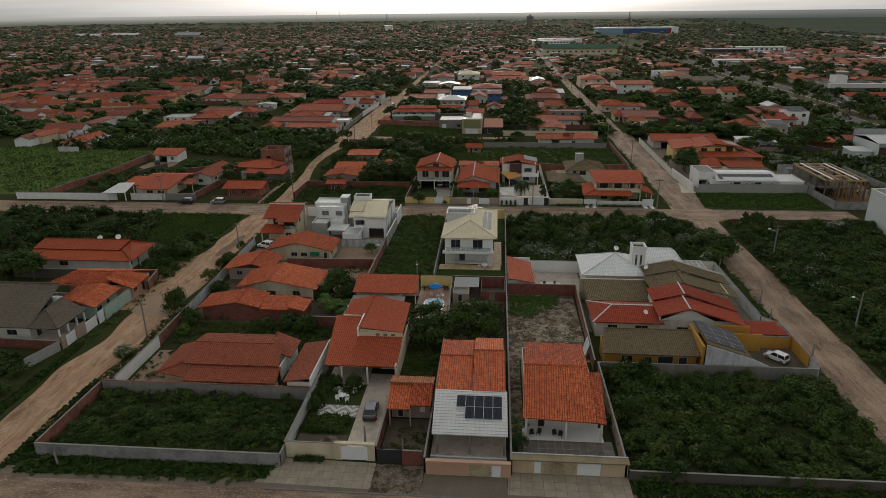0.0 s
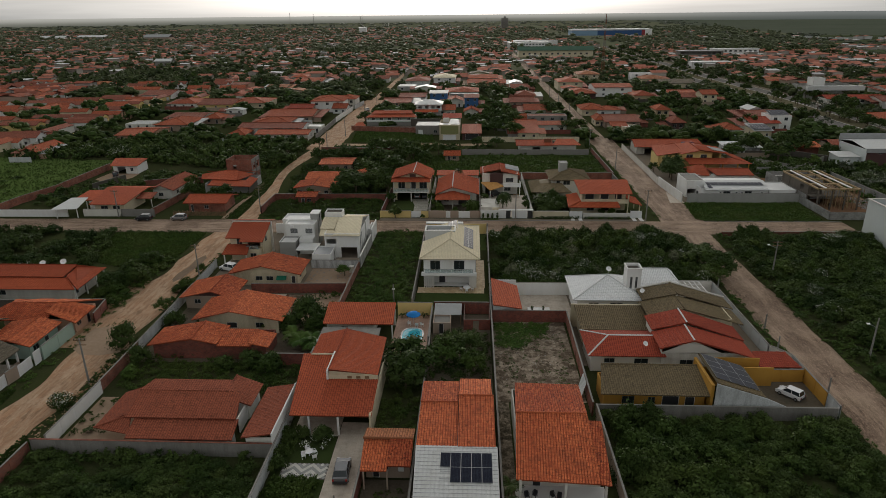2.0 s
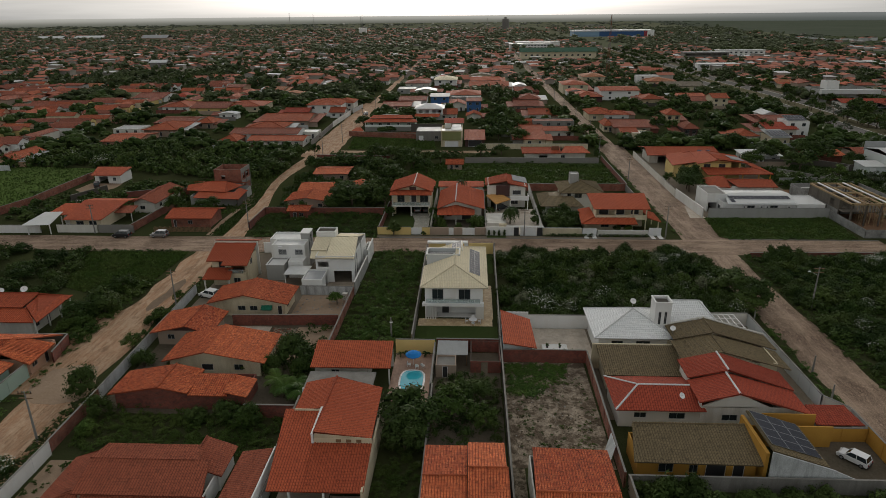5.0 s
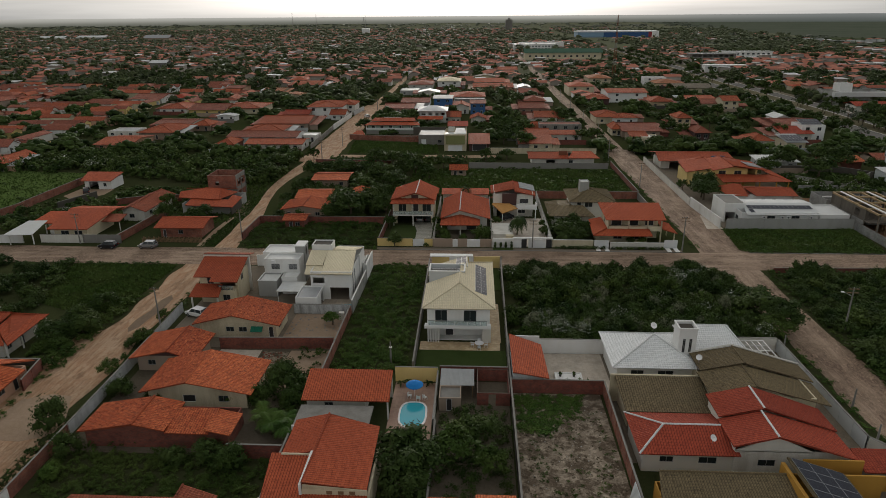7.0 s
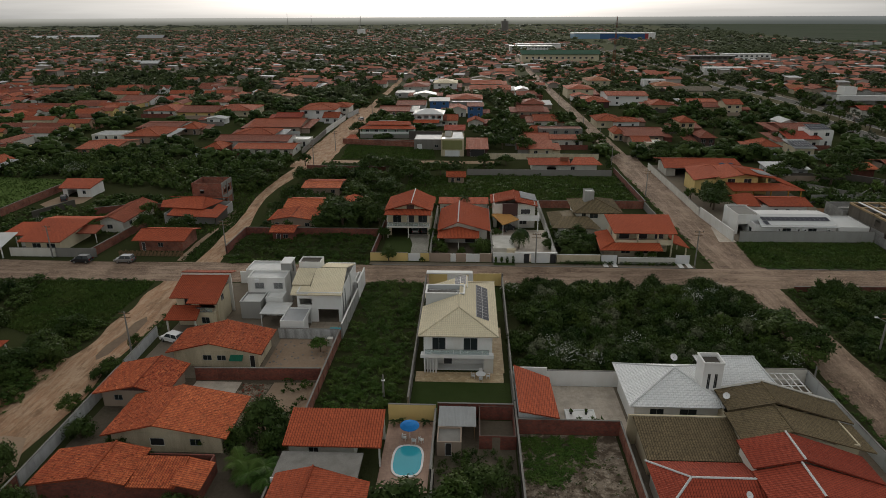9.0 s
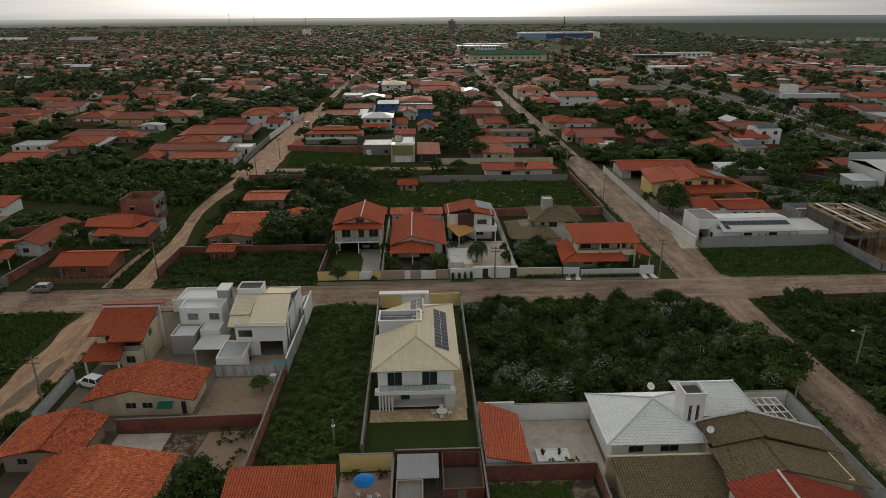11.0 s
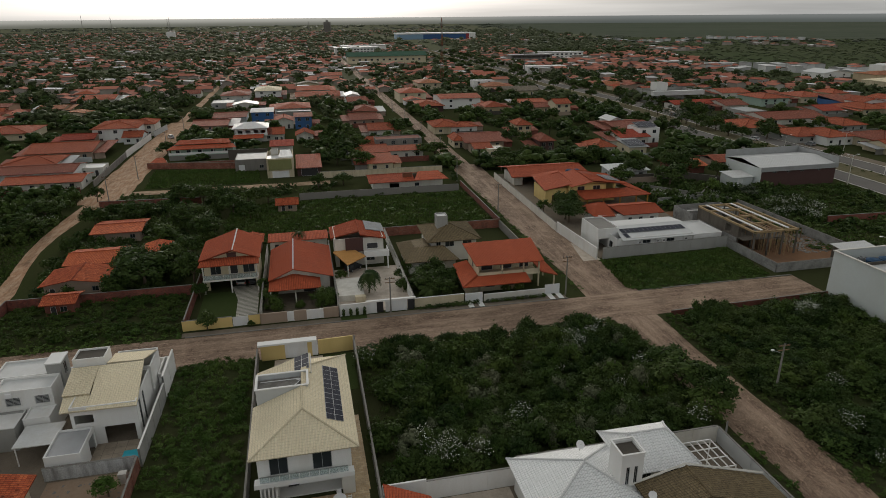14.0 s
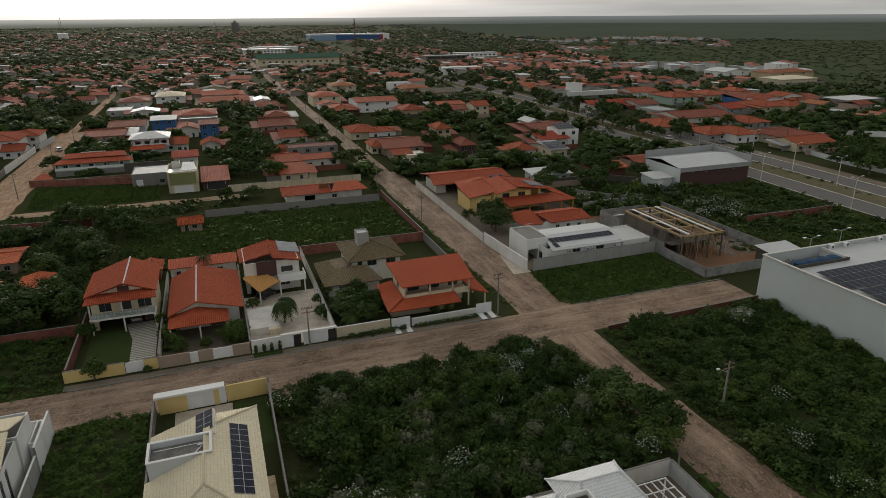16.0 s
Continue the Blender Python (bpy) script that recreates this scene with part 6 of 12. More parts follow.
for r in ((-8.0, -1.5, 133.5, 133.78), (-8.0, -1.5, 136.92, 137.2), (-8.0, -7.72, 133.78, 136.92), (-1.78, -1.5, 133.78, 136.92)):
    block(h, "tank_rim", "white", (*r, 8.35, 8.46))
bm = bmesh.new()
bar(bm, (-7.5, 136.3, 7.78), (-2.2, 136.3, 7.78), 0.05, 6)
part("water_pipe", bm, "plastic_white", h)
bm = bmesh.new()
bar(bm, (-3.6, 134.2, 7.78), (-2.4, 135.9, 7.9), 0.07, 6)
part("water_pipe", bm, "plastic_white", h)
block(h, "pump", "steel", (-3.0, -2.5, 135.6, 136.0, 7.7, 8.0))
solar("two rows of dark solar panels on cream tiles", (2.2, 127.4, 6.54), (0, 1, 0), (-6.0, 0, 2.3), 11, 2, (), 1.08, 1.02)
solar("small group of solar panels on cream tiles", (-3.25, 142.1, 7.5), (0, -1, 0), (7.1, 0, 2.1), 3, 2, (), 1.3, 0.98)
g = thing("gate_wall", "white street gate with a flat canopy", "gate", (-4, 156.0, 0), kind="structure")
block(g, "canopy", "white", (-9.3, -0.2, 155.4, 156.7, 2.75, 3.05))
block(g, "wall", "yellow", (-8.9, -5.2, 155.9, 156.1, 0, 2.75))
block(g, "wall", "yellow", (-1.7, -1.0, 155.9, 156.1, 0, 2.75))
block(g, "gate", "gate_white", (-5.2, -1.7, 155.96, 156.04, 0.05, 2.5))
block(g, "side_gate", "gate_white", (-1.0, -0.1, 155.96, 156.04, 0.05, 2.6))
run_wall("pale yellow street wall", [(0.0, 156.2), (5.5, 156.4)], 2.5, "yellow", cope="yellow")
for lab, x in (("round white garden table with chairs beside it", 0.0),):
    ob = thing("garden_table", "round white garden table on the stone patio", "table", (1.0, 121.5, 0.08))
    bm = bmesh.new()
    bar(bm, (1.0, 121.5, 0.78), (1.0, 121.5, 0.83), 0.75, 20)
    part("tabletop", bm, "plastic_white", ob)
    bm = bmesh.new()
    bar(bm, (1.0, 121.5, 0.08), (1.0, 121.5, 0.78), 0.07, 8)
    part("leg", bm, "plastic_white", ob)


def chair(label, x, y, turn, material="plastic_white", z=0.08, group="garden chairs"):
    """A plastic garden chair: seat, back, arms and four legs."""
    ob = thing("garden_chair", label, "chair", (0, 0, 0), group)
    part("seat", boxes((-0.24, 0.24, -0.24, 0.24, 0.40, 0.45)), material, ob)
    part("backrest", boxes((-0.24, 0.24, 0.22, 0.27, 0.45, 0.88)), material, ob)
    for sx in (-1, 1):
        part("arm", boxes((sx * 0.25 - 0.03, sx * 0.25 + 0.03, -0.2, 0.26, 0.62, 0.66)), material, ob)
        for sy in (-1, 1):
            part("leg", boxes((sx * 0.22 - 0.025, sx * 0.22 + 0.025, sy * 0.21 - 0.025, sy * 0.21 + 0.025, 0, 0.40)), material, ob)
    ob.matrix_basis = Matrix.Translation((x, y, z)) @ Matrix.Rotation(turn, 4, "Z")
    return ob


first = chair("white plastic garden chair by a round table", 2.1, 121.5, -1.57)
for x, y, a in ((-0.1, 121.5, 1.57), (1.0, 122.6, 0), (1.0, 120.5, 3.14)):
    copy_thing(first, Matrix.Translation((x, y, 0.08)) @ Matrix.Rotation(a, 4, "Z"))
for x, y, a in ((-7.6, 105.8, 3.0), (-6.7, 106.0, 2.4), (-8.9, 106.4, 1.4), (-18.6, 70.5, 0.4), (-17.4, 71.3, 2.2), (-18.4, 71.8, 1.2), (-17.2, 70.3, 3.6)):
    tagged(copy_thing(first, Matrix.Translation((x, y, 0.07)) @ Matrix.Rotation(a, 4, "Z")), "white plastic garden chair in a yard")
dark_chair = chair("dark woven porch chair", 8.2, 64.4, 0.3, "dark", 0.12, "porch chairs")
for x, y, a in ((9.1, 64.6, -0.5), (11.1, 64.5, 0.4), (11.8, 64.3, -0.3)):
    copy_thing(dark_chair, Matrix.Translation((x, y, 0.12)) @ Matrix.Rotation(a, 4, "Z"))
ob = thing("garden_table", "small white table on a lawn", "table", (-18.0, 71.0, 0.05))
bm = bmesh.new()
bar(bm, (-18, 71, 0.7), (-18, 71, 0.75), 0.5, 16)
part("tabletop", bm, "plastic_white", ob)
bm = bmesh.new()
bar(bm, (-18, 71, 0.04), (-18, 71, 0.7), 0.06, 8)
part("leg", bm, "plastic_white", ob)

# -- the pool and its umbrella
ob = thing("swimming_pool", "small rounded pool with turquoise water", "pool", (-8.1, 102.6, 0.02))


bm = bmesh.new()
out, inn = rounded(-8.1, 102.4, 1.95, 3.0), rounded(-8.1, 102.4, 1.7, 2.75)
vo, vi = [bm.verts.new((x, y, 0.16)) for x, y in out], [bm.verts.new((x, y, 0.16)) for x, y in inn]
wo, wi = [bm.verts.new((x, y, 0.02)) for x, y in out], [bm.verts.new((x, y, 0.02)) for x, y in inn]
for k in range(28):
    j = (k + 1) % 28
    bm.faces.new((vo[k], vo[j], vi[j], vi[k]))
    bm.faces.new((wo[k], wo[j], vo[j], vo[k]))
    bm.faces.new((vi[k], vi[j], wi[j], wi[k]))
part("rim", bm, "plastic_white", ob)
bm = bmesh.new()
prism(bm, inn, 0.02, 0.12)
part("water", bm, "water", ob)
ob = thing("umbrella", "round blue beach umbrella open over a pool yard", "umbrella", (-8.2, 106.8, 0.06))
bm = bmesh.new()
bar(bm, (-8.2, 106.8, 0.06), (-8.2, 106.8, 2.5), 0.03, 8)
part("pole", bm, "plastic_white", ob)
bm = bmesh.new()
n = 16
top = bm.verts.new((-8.2, 106.8, 2.55))
rows = [[bm.verts.new((-8.2 + r * math.cos(2 * math.pi * k / n), 106.8 + r * math.sin(2 * math.pi * k / n), z)) for k in range(n)] for r, z in ((0.7, 2.38), (1.25, 2.0), (1.22, 1.92))]
for k in range(n):
    j = (k + 1) % n
    bm.faces.new((top, rows[0][k], rows[0][j]))
    for a, b in zip(rows, rows[1:]):
        bm.faces.new((a[k], b[k], b[j], a[j]))
part("canopy", bm, "cloth_blue", ob)
# sheds at the back of the long lot
s = thing("shed", "grey corrugated lean-to in a brick yard", "shed", (-1.5, 108, 0))
roof(s, "sheet_grey", [[(-4.6, 106.8, 2.0), (0.2, 106.8, 2.0), (0.2, 110.6, 2.4), (-4.6, 110.6, 2.4)]], pitch=0.18, amp=0.03, thick=0.03)
for x in (-4.4, 0.0):
    block(s, "post", "wood", (x - 0.06, x + 0.06, 106.9, 107.02, 0, 2.0))
body(s, -4.6, -1.6, 103.5, 106.6, 0, 2.1, "taupe", [("S", -3.6, -2.8, 0, 1.9, "dark")], "concrete")
s = thing("shed", "roofless red brick shed", "shed", (3, 107, 0))
body(s, 0.6, 5.2, 105.0, 111.4, 0, 2.0, "brick_dark", [("S", 2.2, 3.2, 0, 1.8, "open")])

# -- houses west of the grass lot
h = house("house", "two-storey pale house with red tiled roofs", -51.4, -44.2, 137.2, 143.0, 5.6, "cream", [("S", -50, -48.8, 3.8, 5.2, "window"), ("S", -47.6, -44.8, 3.3, 5.2, "open"), ("E", 139, 140.2, 3.8, 5, "window"), ("S", -47, -45, 0.5, 2.0, "window")])
roof(h, "tile", [[(-52.2, 136.4, 5.5), (-48.6, 136.4, 5.5), (-48.6, 143.2, 7.0), (-52.6, 143.2, 7.0)], [(-48.7, 134.9, 5.2), (-43.4, 134.9, 5.2), (-44.0, 143.2, 7.02), (-48.7, 143.2, 7.02)]])
block(h, "back_wall", "offwhite", (-52.8, -43.8, 143.2, 143.6, 0, 7.3))
roof(h, "tile_dull", [[(-43.6, 145.8, 6.9), (-52.8, 145.8, 6.9), (-52.8, 143.4, 7.5), (-43.6, 143.4, 7.5)]])
block(h, "balcony_rail", "dark", (-47.6, -44.8, 136.0, 136.06, 3.9, 4.0), (-47.6, -44.8, 136.0, 136.06, 3.1, 3.2))
block(h, "balcony_glass", "glass", (-47.6, -44.8, 136.02, 136.05, 3.2, 3.9), label="greenish glass balcony panel")
block(h, "balcony", "cream", (-47.8, -44.4, 135.9, 137.2, 2.9, 3.1))
body(h, -47.6, -44.6, 135.9, 137.1, 0, 2.9, "cream", [("S", -46.8, -45.4, 1.0, 2.2, "window")])
roof(h, "tile", [[(-52.2, 133.4, 2.8), (-46.6, 133.4, 2.8), (-47.0, 137.0, 3.9), (-52.0, 137.0, 3.9)]])
for x in (-51.8, -47.0):
    block(h, "post", "offwhite", (x - 0.12, x + 0.12, 133.7, 133.94, 0, 2.8))
h = house("house", "low gabled house with mouldy orange tiles", -46.0, -33.0, 123.4, 130.0, 2.8, "cream", [("S", -41.6, -40.2, 1.1, 2.0, "window"), ("S", -39.4, -38, 1.1, 2.0, "window"), ("S", -34.3, -33.5, 0, 2.1, "dark"), ("E", 125, 126.4, 1, 2, "window")])
sl, cp = gable(-46.9, -32.1, 122.5, 130.6, 2.8, 4.5, "y", -40.0)
roof(h, "tile_old", sl, cp)
gable_end(h, "cream", -46.0, -33.0, 123.4, 2.8, -40.0, 4.25)
aw = thing("awning", "small green awning on a house wall", "awning", (-36.2, 123, 1.6))
bm = bmesh.new()
slope(bm, [(-37.2, 122.5, 1.55), (-35.2, 122.5, 1.55), (-35.2, 123.38, 2.15), (-37.2, 123.38, 2.15)], 0.3, 0.03, 0.02)
part("cover", bm, "cloth_green", aw)
h = house("house", "low gabled house with brown gable boards", -51.2, -42.6, 112.4, 119.0, 2.6, "taupe", [("S", -49.6, -48.4, 1, 1.9, "window"), ("E", 114, 115.2, 1, 1.9, "window")])
sl, cp = gable(-52.0, -41.8, 111.4, 119.8, 2.6, 3.9, "y", -46.0)
roof(h, "tile_old", sl, cp)
gable_end(h, "brownwall", -51.2, -42.6, 112.4, 2.6, -46.0, 3.65)
h = house("house", "broad gabled house with mouldy orange tiles", -44.8, -31.0, 103.0, 110.6, 2.8, "cream", [("S", -40, -38.2, 0.9, 2.0, "dark"), ("S", -35, -33.6, 1, 2, "window")])
sl, cp = gable(-45.7, -30.0, 102.2, 111.4, 2.75, 4.4, "y", -39.0)
roof(h, "tile_old", sl, cp)
gable_end(h, "cream", -44.8, -31.0, 103.0, 2.75, -39.0, 4.15)
h = house("house", "low brick house under red tiles along a garden", -48.6, -30.4, 94.2, 99.6, 2.5, "brick_dark")
roof(h, "tile_old", [
    [(-49.2, 99.8, 2.6), (-49.2, 93.5, 2.6), (-42.0, 93.5, 3.8), (-42.0, 99.8, 3.9)],
    [(-38.0, 93.5, 3.0), (-38.0, 99.8, 3.0), (-42.0, 99.8, 3.9), (-42.0, 93.5, 3.8)],
    [(-38.1, 93.6, 2.6), (-32.6, 93.6, 2.6), (-32.6, 98.0, 3.4), (-38.1, 98.0, 3.4)],
    [(-29.8, 93.6, 2.5), (-29.8, 98.2, 2.5), (-33.0, 98.2, 3.2), (-33.0, 93.6, 3.2)],
], [((-42, 93.5, 3.85), (-42, 99.8, 3.95))])
gable_end(h, "brick_dark", -48.6, -38.4, 93.9, 2.5, -42.0, 3.6)

# -- the two white modern houses
h = house("house", "white cubic modern house with flat roofs", -41.2, -34.3, 144.3, 147.9, 6.2, "white", [("S", -39.9, -38.2, 4.0, 5.2, "window"), ("S", -36.4, -34.8, 4.0, 5.2, "window")])
block(h, "flat_roof", "sheet", (-41.04, -34.46, 144.46, 147.74, 5.75, 5.9))
body(h, -42.7, -36.1, 148.1, 152.8, 0, 6.2, "white", (), "sheet")
body(h, -35.95, -34.1, 148.0, 151.0, 0, 7.5, "grey", [("E", 149, 150, 5.2, 7.0, "window")], "white")
block(h, "tank_lid", "white", (-36.05, -34.0, 147.92, 151.1, 7.5, 7.68))
body(h, -41.4, -37.75, 140.1, 144.2, 0, 3.3, "grey", (), "white")
block(h, "parapet", "white", (-41.46, -37.7, 140.04, 140.2, 3.3, 3.42), (-41.46, -41.3, 140.2, 144.2, 3.3, 3.42), (-37.86, -37.7, 140.2, 144.2, 3.3, 3.42))
body(h, -37.2, -34.1, 141.4, 144.2, 0, 3.6, "white", (), "white")
for x in (-39.05, -35.6):
    sh = block(h, "shutter", "white", (x - 0.98, x - 0.86, 144.2, 144.29, 3.9, 5.3), (x + 0.86, x + 0.98, 144.2, 144.29, 3.9, 5.3), (x - 0.86, x + 0.86, 144.2, 144.29, 5.2, 5.3), (x - 0.86, x + 0.86, 144.2, 144.29, 3.9, 4.0), label="white louvred shutter")
    for k in range(6):
        part("slat", boxes((x - 0.84, x + 0.84, 144.24, 144.28, 4.06 + 0.19 * k, 4.15 + 0.19 * k)), "sheet_grey", sh)
ob = thing("air_conditioner", "white air-conditioning unit on a modern house wall", "air conditioner", (-39.4, 144.1, 5.4), "air conditioners")
part("case", boxes((-39.8, -39.0, 143.95, 144.28, 5.42, 5.92)), "plastic_white", ob)
cp = block(h, "carport_roof", "sheet", (-36.8, -32.2, 136.4, 141.1, 2.7, 2.82), label="white sheet carport roof")
for x in (-36.6, -32.4):
    part("post", boxes((x - 0.06, x + 0.06, 136.6, 136.72, 0, 2.7)), "white", cp)
h = house("house", "white modern house with a cream-tiled pent roof", -30.8, -23.0, 139.0, 147.0, 5.8, "white", [("S", -27.2, -23.6, 0, 2.6, "open"), ("E", 140, 140.8, 0.8, 5.2, "window"), ("E", 142, 142.8, 0.8, 5.2, "window"), ("S", -30.4, -28.2, 3.4, 4.6, "open")])
roof(h, "tile_cream", [[(-28.7, 138.5, 5.5), (-22.8, 138.4, 5.5), (-23.4, 147.0, 7.1), (-29.0, 147.0, 7.1)], [(-32.3, 141.7, 6.0), (-29.0, 141.7, 6.0), (-29.0, 147.0, 7.1), (-32.4, 147.0, 7.1)], [(-31.9, 138.9, 5.3), (-28.7, 138.8, 5.3), (-29.0, 141.8, 5.8), (-32.2, 141.9, 5.8)]], pitch=0.3)
body(h, -32.3, -28.3, 147.2, 150.3, 0, 8.2, "white", (), "darkwall")
roof(h, "tile_cream", [[(-22.7, 151.4, 6.3), (-28.2, 151.6, 6.3), (-28.2, 147.4, 7.1), (-23.6, 147.4, 7.1)]], pitch=0.3)
body(h, -28.1, -22.8, 147.2, 152.6, 0, 6.1, "white")
body(h, -22.7, -22.0, 149.6, 154.6, 0, 3.4, "white")
body(h, -32.4, -28.4, 133.4, 138.8, 0, 3.0, "white", [("E", 136.4, 138.4, 0, 2.4, "open")], "sheet_lap")
block(h, "deck", "pave_tan", (-28.4, -22.4, 133.4, 139.0, 0, 0.15))
block(h, "basin", "water", (-24.7, -22.7, 135.0, 136.6, 0.15, 0.3), label="small blue plunge pool")
bm = boxes((-23.9, -23.0, 130.4, 131.2, 0, 1.4))
single("water_box", bm, "offwhite", "small white masonry block in a yard", "masonry block")

# -- houses west of the dirt road
h = house("house", "long low house with a stepped red hipped roof", -94, -74.8, 115.4, 124, 2.9, "offwhite", [("E", 116.5, 117.5, 0.8, 2, "window"), ("E", 119.5, 120.5, 0, 2.1, "dark"), ("S", -90, -88, 1, 2, "window")])
roof(h, "tile", [
    [(-97, 114.2, 2.8), (-73.4, 114.2, 2.8), (-77.0, 117.8, 3.7), (-97, 117.8, 3.7)],
    [(-97, 117.6, 3.95), (-77.4, 117.6, 3.95), (-77.0, 121.8, 4.8), (-97, 121.8, 4.8)],
    [(-72.8, 114.2, 2.8), (-73.4, 125.6, 2.8), (-77.0, 121.8, 4.6), (-77.0, 117.8, 3.7)],
    [(-73.6, 125.4, 2.8), (-97, 125.4, 2.8), (-97, 121.8, 4.8), (-77, 121.8, 4.8)],
], [((-73.4, 114.2, 2.85), (-77, 117.8, 3.8)), ((-77, 121.8, 4.8), (-97, 121.8, 4.8))])
for y in (115, 118.6, 122, 125):
    block(h, "post", "white", (-73.9, -73.7, y - 0.1, y + 0.1, 0, 2.8))
h = house("house", "old house with mouldy sagging orange tiles", -79.0, -66.4, 102.4, 109.0, 2.5, "pink", [("E", 103, 104.2, 0.9, 1.9, "window"), ("E", 106, 106.9, 0, 2, "dark")])
roof(h, "tile_old", [
    [(-83.6, 101.6, 2.6), (-70.6, 101.4, 2.6), (-71.4, 105.8, 3.9), (-79.6, 106.0, 3.9)],
    [(-65.4, 101.2, 2.4), (-65.6, 107.8, 2.5), (-71.4, 107.2, 3.9), (-71.4, 102.4, 3.9)],
    [(-66.0, 110.6, 2.5), (-82.0, 110.4, 2.5), (-79.6, 106.0, 3.9), (-70.4, 106.4, 3.9)],
], pitch=0.3, amp=0.08, sag=0.15)
h = house("house", "narrow house with orange tiles behind a green wall", -73.4, -68.2, 93.2, 100.4, 2.6, "greenwall", [("E", 94, 95.4, 0.9, 1.9, "window"), ("E", 97, 98, 0, 2.0, "dark")])
roof(h, "tile_old", [[(-67.5, 92.5, 2.6), (-67.7, 101.2, 2.6), (-71.3, 101.0, 3.8), (-71.0, 92.5, 3.6)], [(-76.4, 101.0, 2.7), (-75.6, 93.2, 2.9), (-71.0, 92.5, 3.6), (-71.3, 101.0, 3.8)]], [((-71, 92.5, 3.6), (-71.3, 101.0, 3.8))])
h = house("house", "broad house under weathered grey-brown tiles", -91, -74.2, 84.6, 98, 2.8, "offwhite", [("S", -84, -82, 1, 2, "window"), ("S", -78.4, -76.6, 1, 2, "window"), ("E", 86, 87.2, 0, 2.1, "dark"), ("E", 89.4, 91, 0.9, 2, "window")])
roof(h, "tile_grey", [
    [(-92, 83.4, 2.9), (-73.6, 83.7, 2.9), (-75.8, 96.1, 5.4), (-92, 96.1, 5.4)],
    [(-75.5, 99.6, 4.0), (-92, 99.6, 4.0), (-92, 96.1, 5.42), (-75.8, 96.1, 5.42)],
    [(-73.8, 83.6, 2.85), (-68.5, 83.7, 2.85), (-73.2, 88.0, 4.25)],
    [(-68.4, 83.7, 2.85), (-68.3, 91.4, 2.85), (-73.1, 92.4, 4.45), (-73.2, 88.0, 4.25)],
], [((-73.8, 83.6, 2.9), (-73.2, 88.0, 4.3)), ((-68.5, 83.7, 2.9), (-73.2, 88.0, 4.3)), ((-73.2, 88.0, 4.3), (-73.1, 92.4, 4.5)), ((-92, 96.1, 5.45), (-75.8, 96.1, 5.45))])
block(h, "gable_wall", "white", (-75.2, -73.2, 92.5, 92.7, 0, 4.6))
block(h, "porch_floor", "pave_beige", (-74.2, -68.7, 84.2, 91.2, 0, 0.15))
block(h, "porch_rail", "taupe", (-68.9, -68.75, 84.2, 91.2, 0.15, 0.9))
for y in (84.3, 86.6, 88.9, 91.0):
    block(h, "post", "white", (-68.95, -68.7, y - 0.12, y + 0.12, 0.9, 2.8))
gate("white sheet gate of a west house", 83.2, 85.6, -66.98, 1.9, "gate_white", "y")
gate("white double gate of a west house", 87.8, 91.0, -66.62, 1.9, "gate_white", "y")
gate("white gate beside a green wall", 91.2, 92.8, -66.35, 2.3, "gate_white", "y")

# Houses north of the cross street.
h = house("house", "two-storey house with a red gable over a balcony", -20.8, -10.6, 187.0, 197.4, 6.4, "cream", [("S", -19.6, -17.6, 3.3, 5.4, "window"), ("S", -16.2, -14.4, 3.2, 5.4, "dark"), ("S", -13.4, -11.2, 3.3, 5.4, "window"), ("S", -20, -11.2, 0.0, 2.5, "open")])
roof(h, "tile", [[(-21.5, 198.4, 6.6), (-21.5, 186.0, 6.6), (-15.0, 186.0, 8.4), (-15.0, 199.6, 8.6)], [(-9.9, 186.0, 6.6), (-9.9, 198.4, 6.6), (-15.0, 199.6, 8.6), (-15.0, 186.0, 8.4)], [(-21.4, 184.0, 6.15), (-10.0, 184.0, 6.15), (-10.2, 187.0, 6.75), (-21.0, 187.0, 6.75)]], [((-15, 186, 8.4), (-15, 199.6, 8.6))], "tile_white")
gable_end(h, "cream", -20.8, -10.6, 187.0, 6.4, -15.0, 8.1)
block(h, "gable_window", "brownwall", (-16.2, -14.4, 186.9, 187.0, 6.8, 7.7))
block(h, "balcony", "offwhite", (-20.9, -10.5, 184.6, 187.0, 2.75, 3.05))
for x in (-20.7, -15.7, -10.7):
    block(h, "post", "offwhite", (x - 0.12, x + 0.12, 184.8, 185.04, 0, 6.1))
rl = block(h, "balcony_rail", "alu", (-20.8, -10.6, 184.65, 184.71, 4.0, 4.08))
for k in range(8):
    part("pane", boxes((-20.7 + k * 1.26, -19.5 + k * 1.26, 184.67, 184.69, 3.1, 3.98)), "glass", rl)
h = house("house", "low house with a broad red gable and a tiled porch", -7.6, 3.2, 182.0, 197.6, 3.6, "offwhite", [("S", -6, -4.6, 0.9, 2.2, "window"), ("S", -2, 0.6, 0.0, 2.3, "dark")])
sl, cp = gable(-8.4, 4.0, 180.4, 198.6, 3.5, 5.6, "y", -3.6)
roof(h, "tile", sl, cp, "tile_white")
gable_end(h, "offwhite", -7.6, 3.2, 181.4, 3.5, -3.6, 5.3)
roof(h, "tile", [[(-8.3, 176.8, 2.9), (1.4, 176.8, 2.9), (-3.6, 181.6, 4.3)], [(-8.3, 181.6, 3.0), (-8.3, 176.8, 2.9), (-3.6, 181.6, 4.3)], [(1.4, 176.8, 2.9), (1.4, 181.6, 3.0), (-3.6, 181.6, 4.3)]])
for x in (-8.0, -3.4, 1.1):
    block(h, "post", "offwhite", (x - 0.12, x + 0.12, 177.1, 177.34, 0, 2.9))
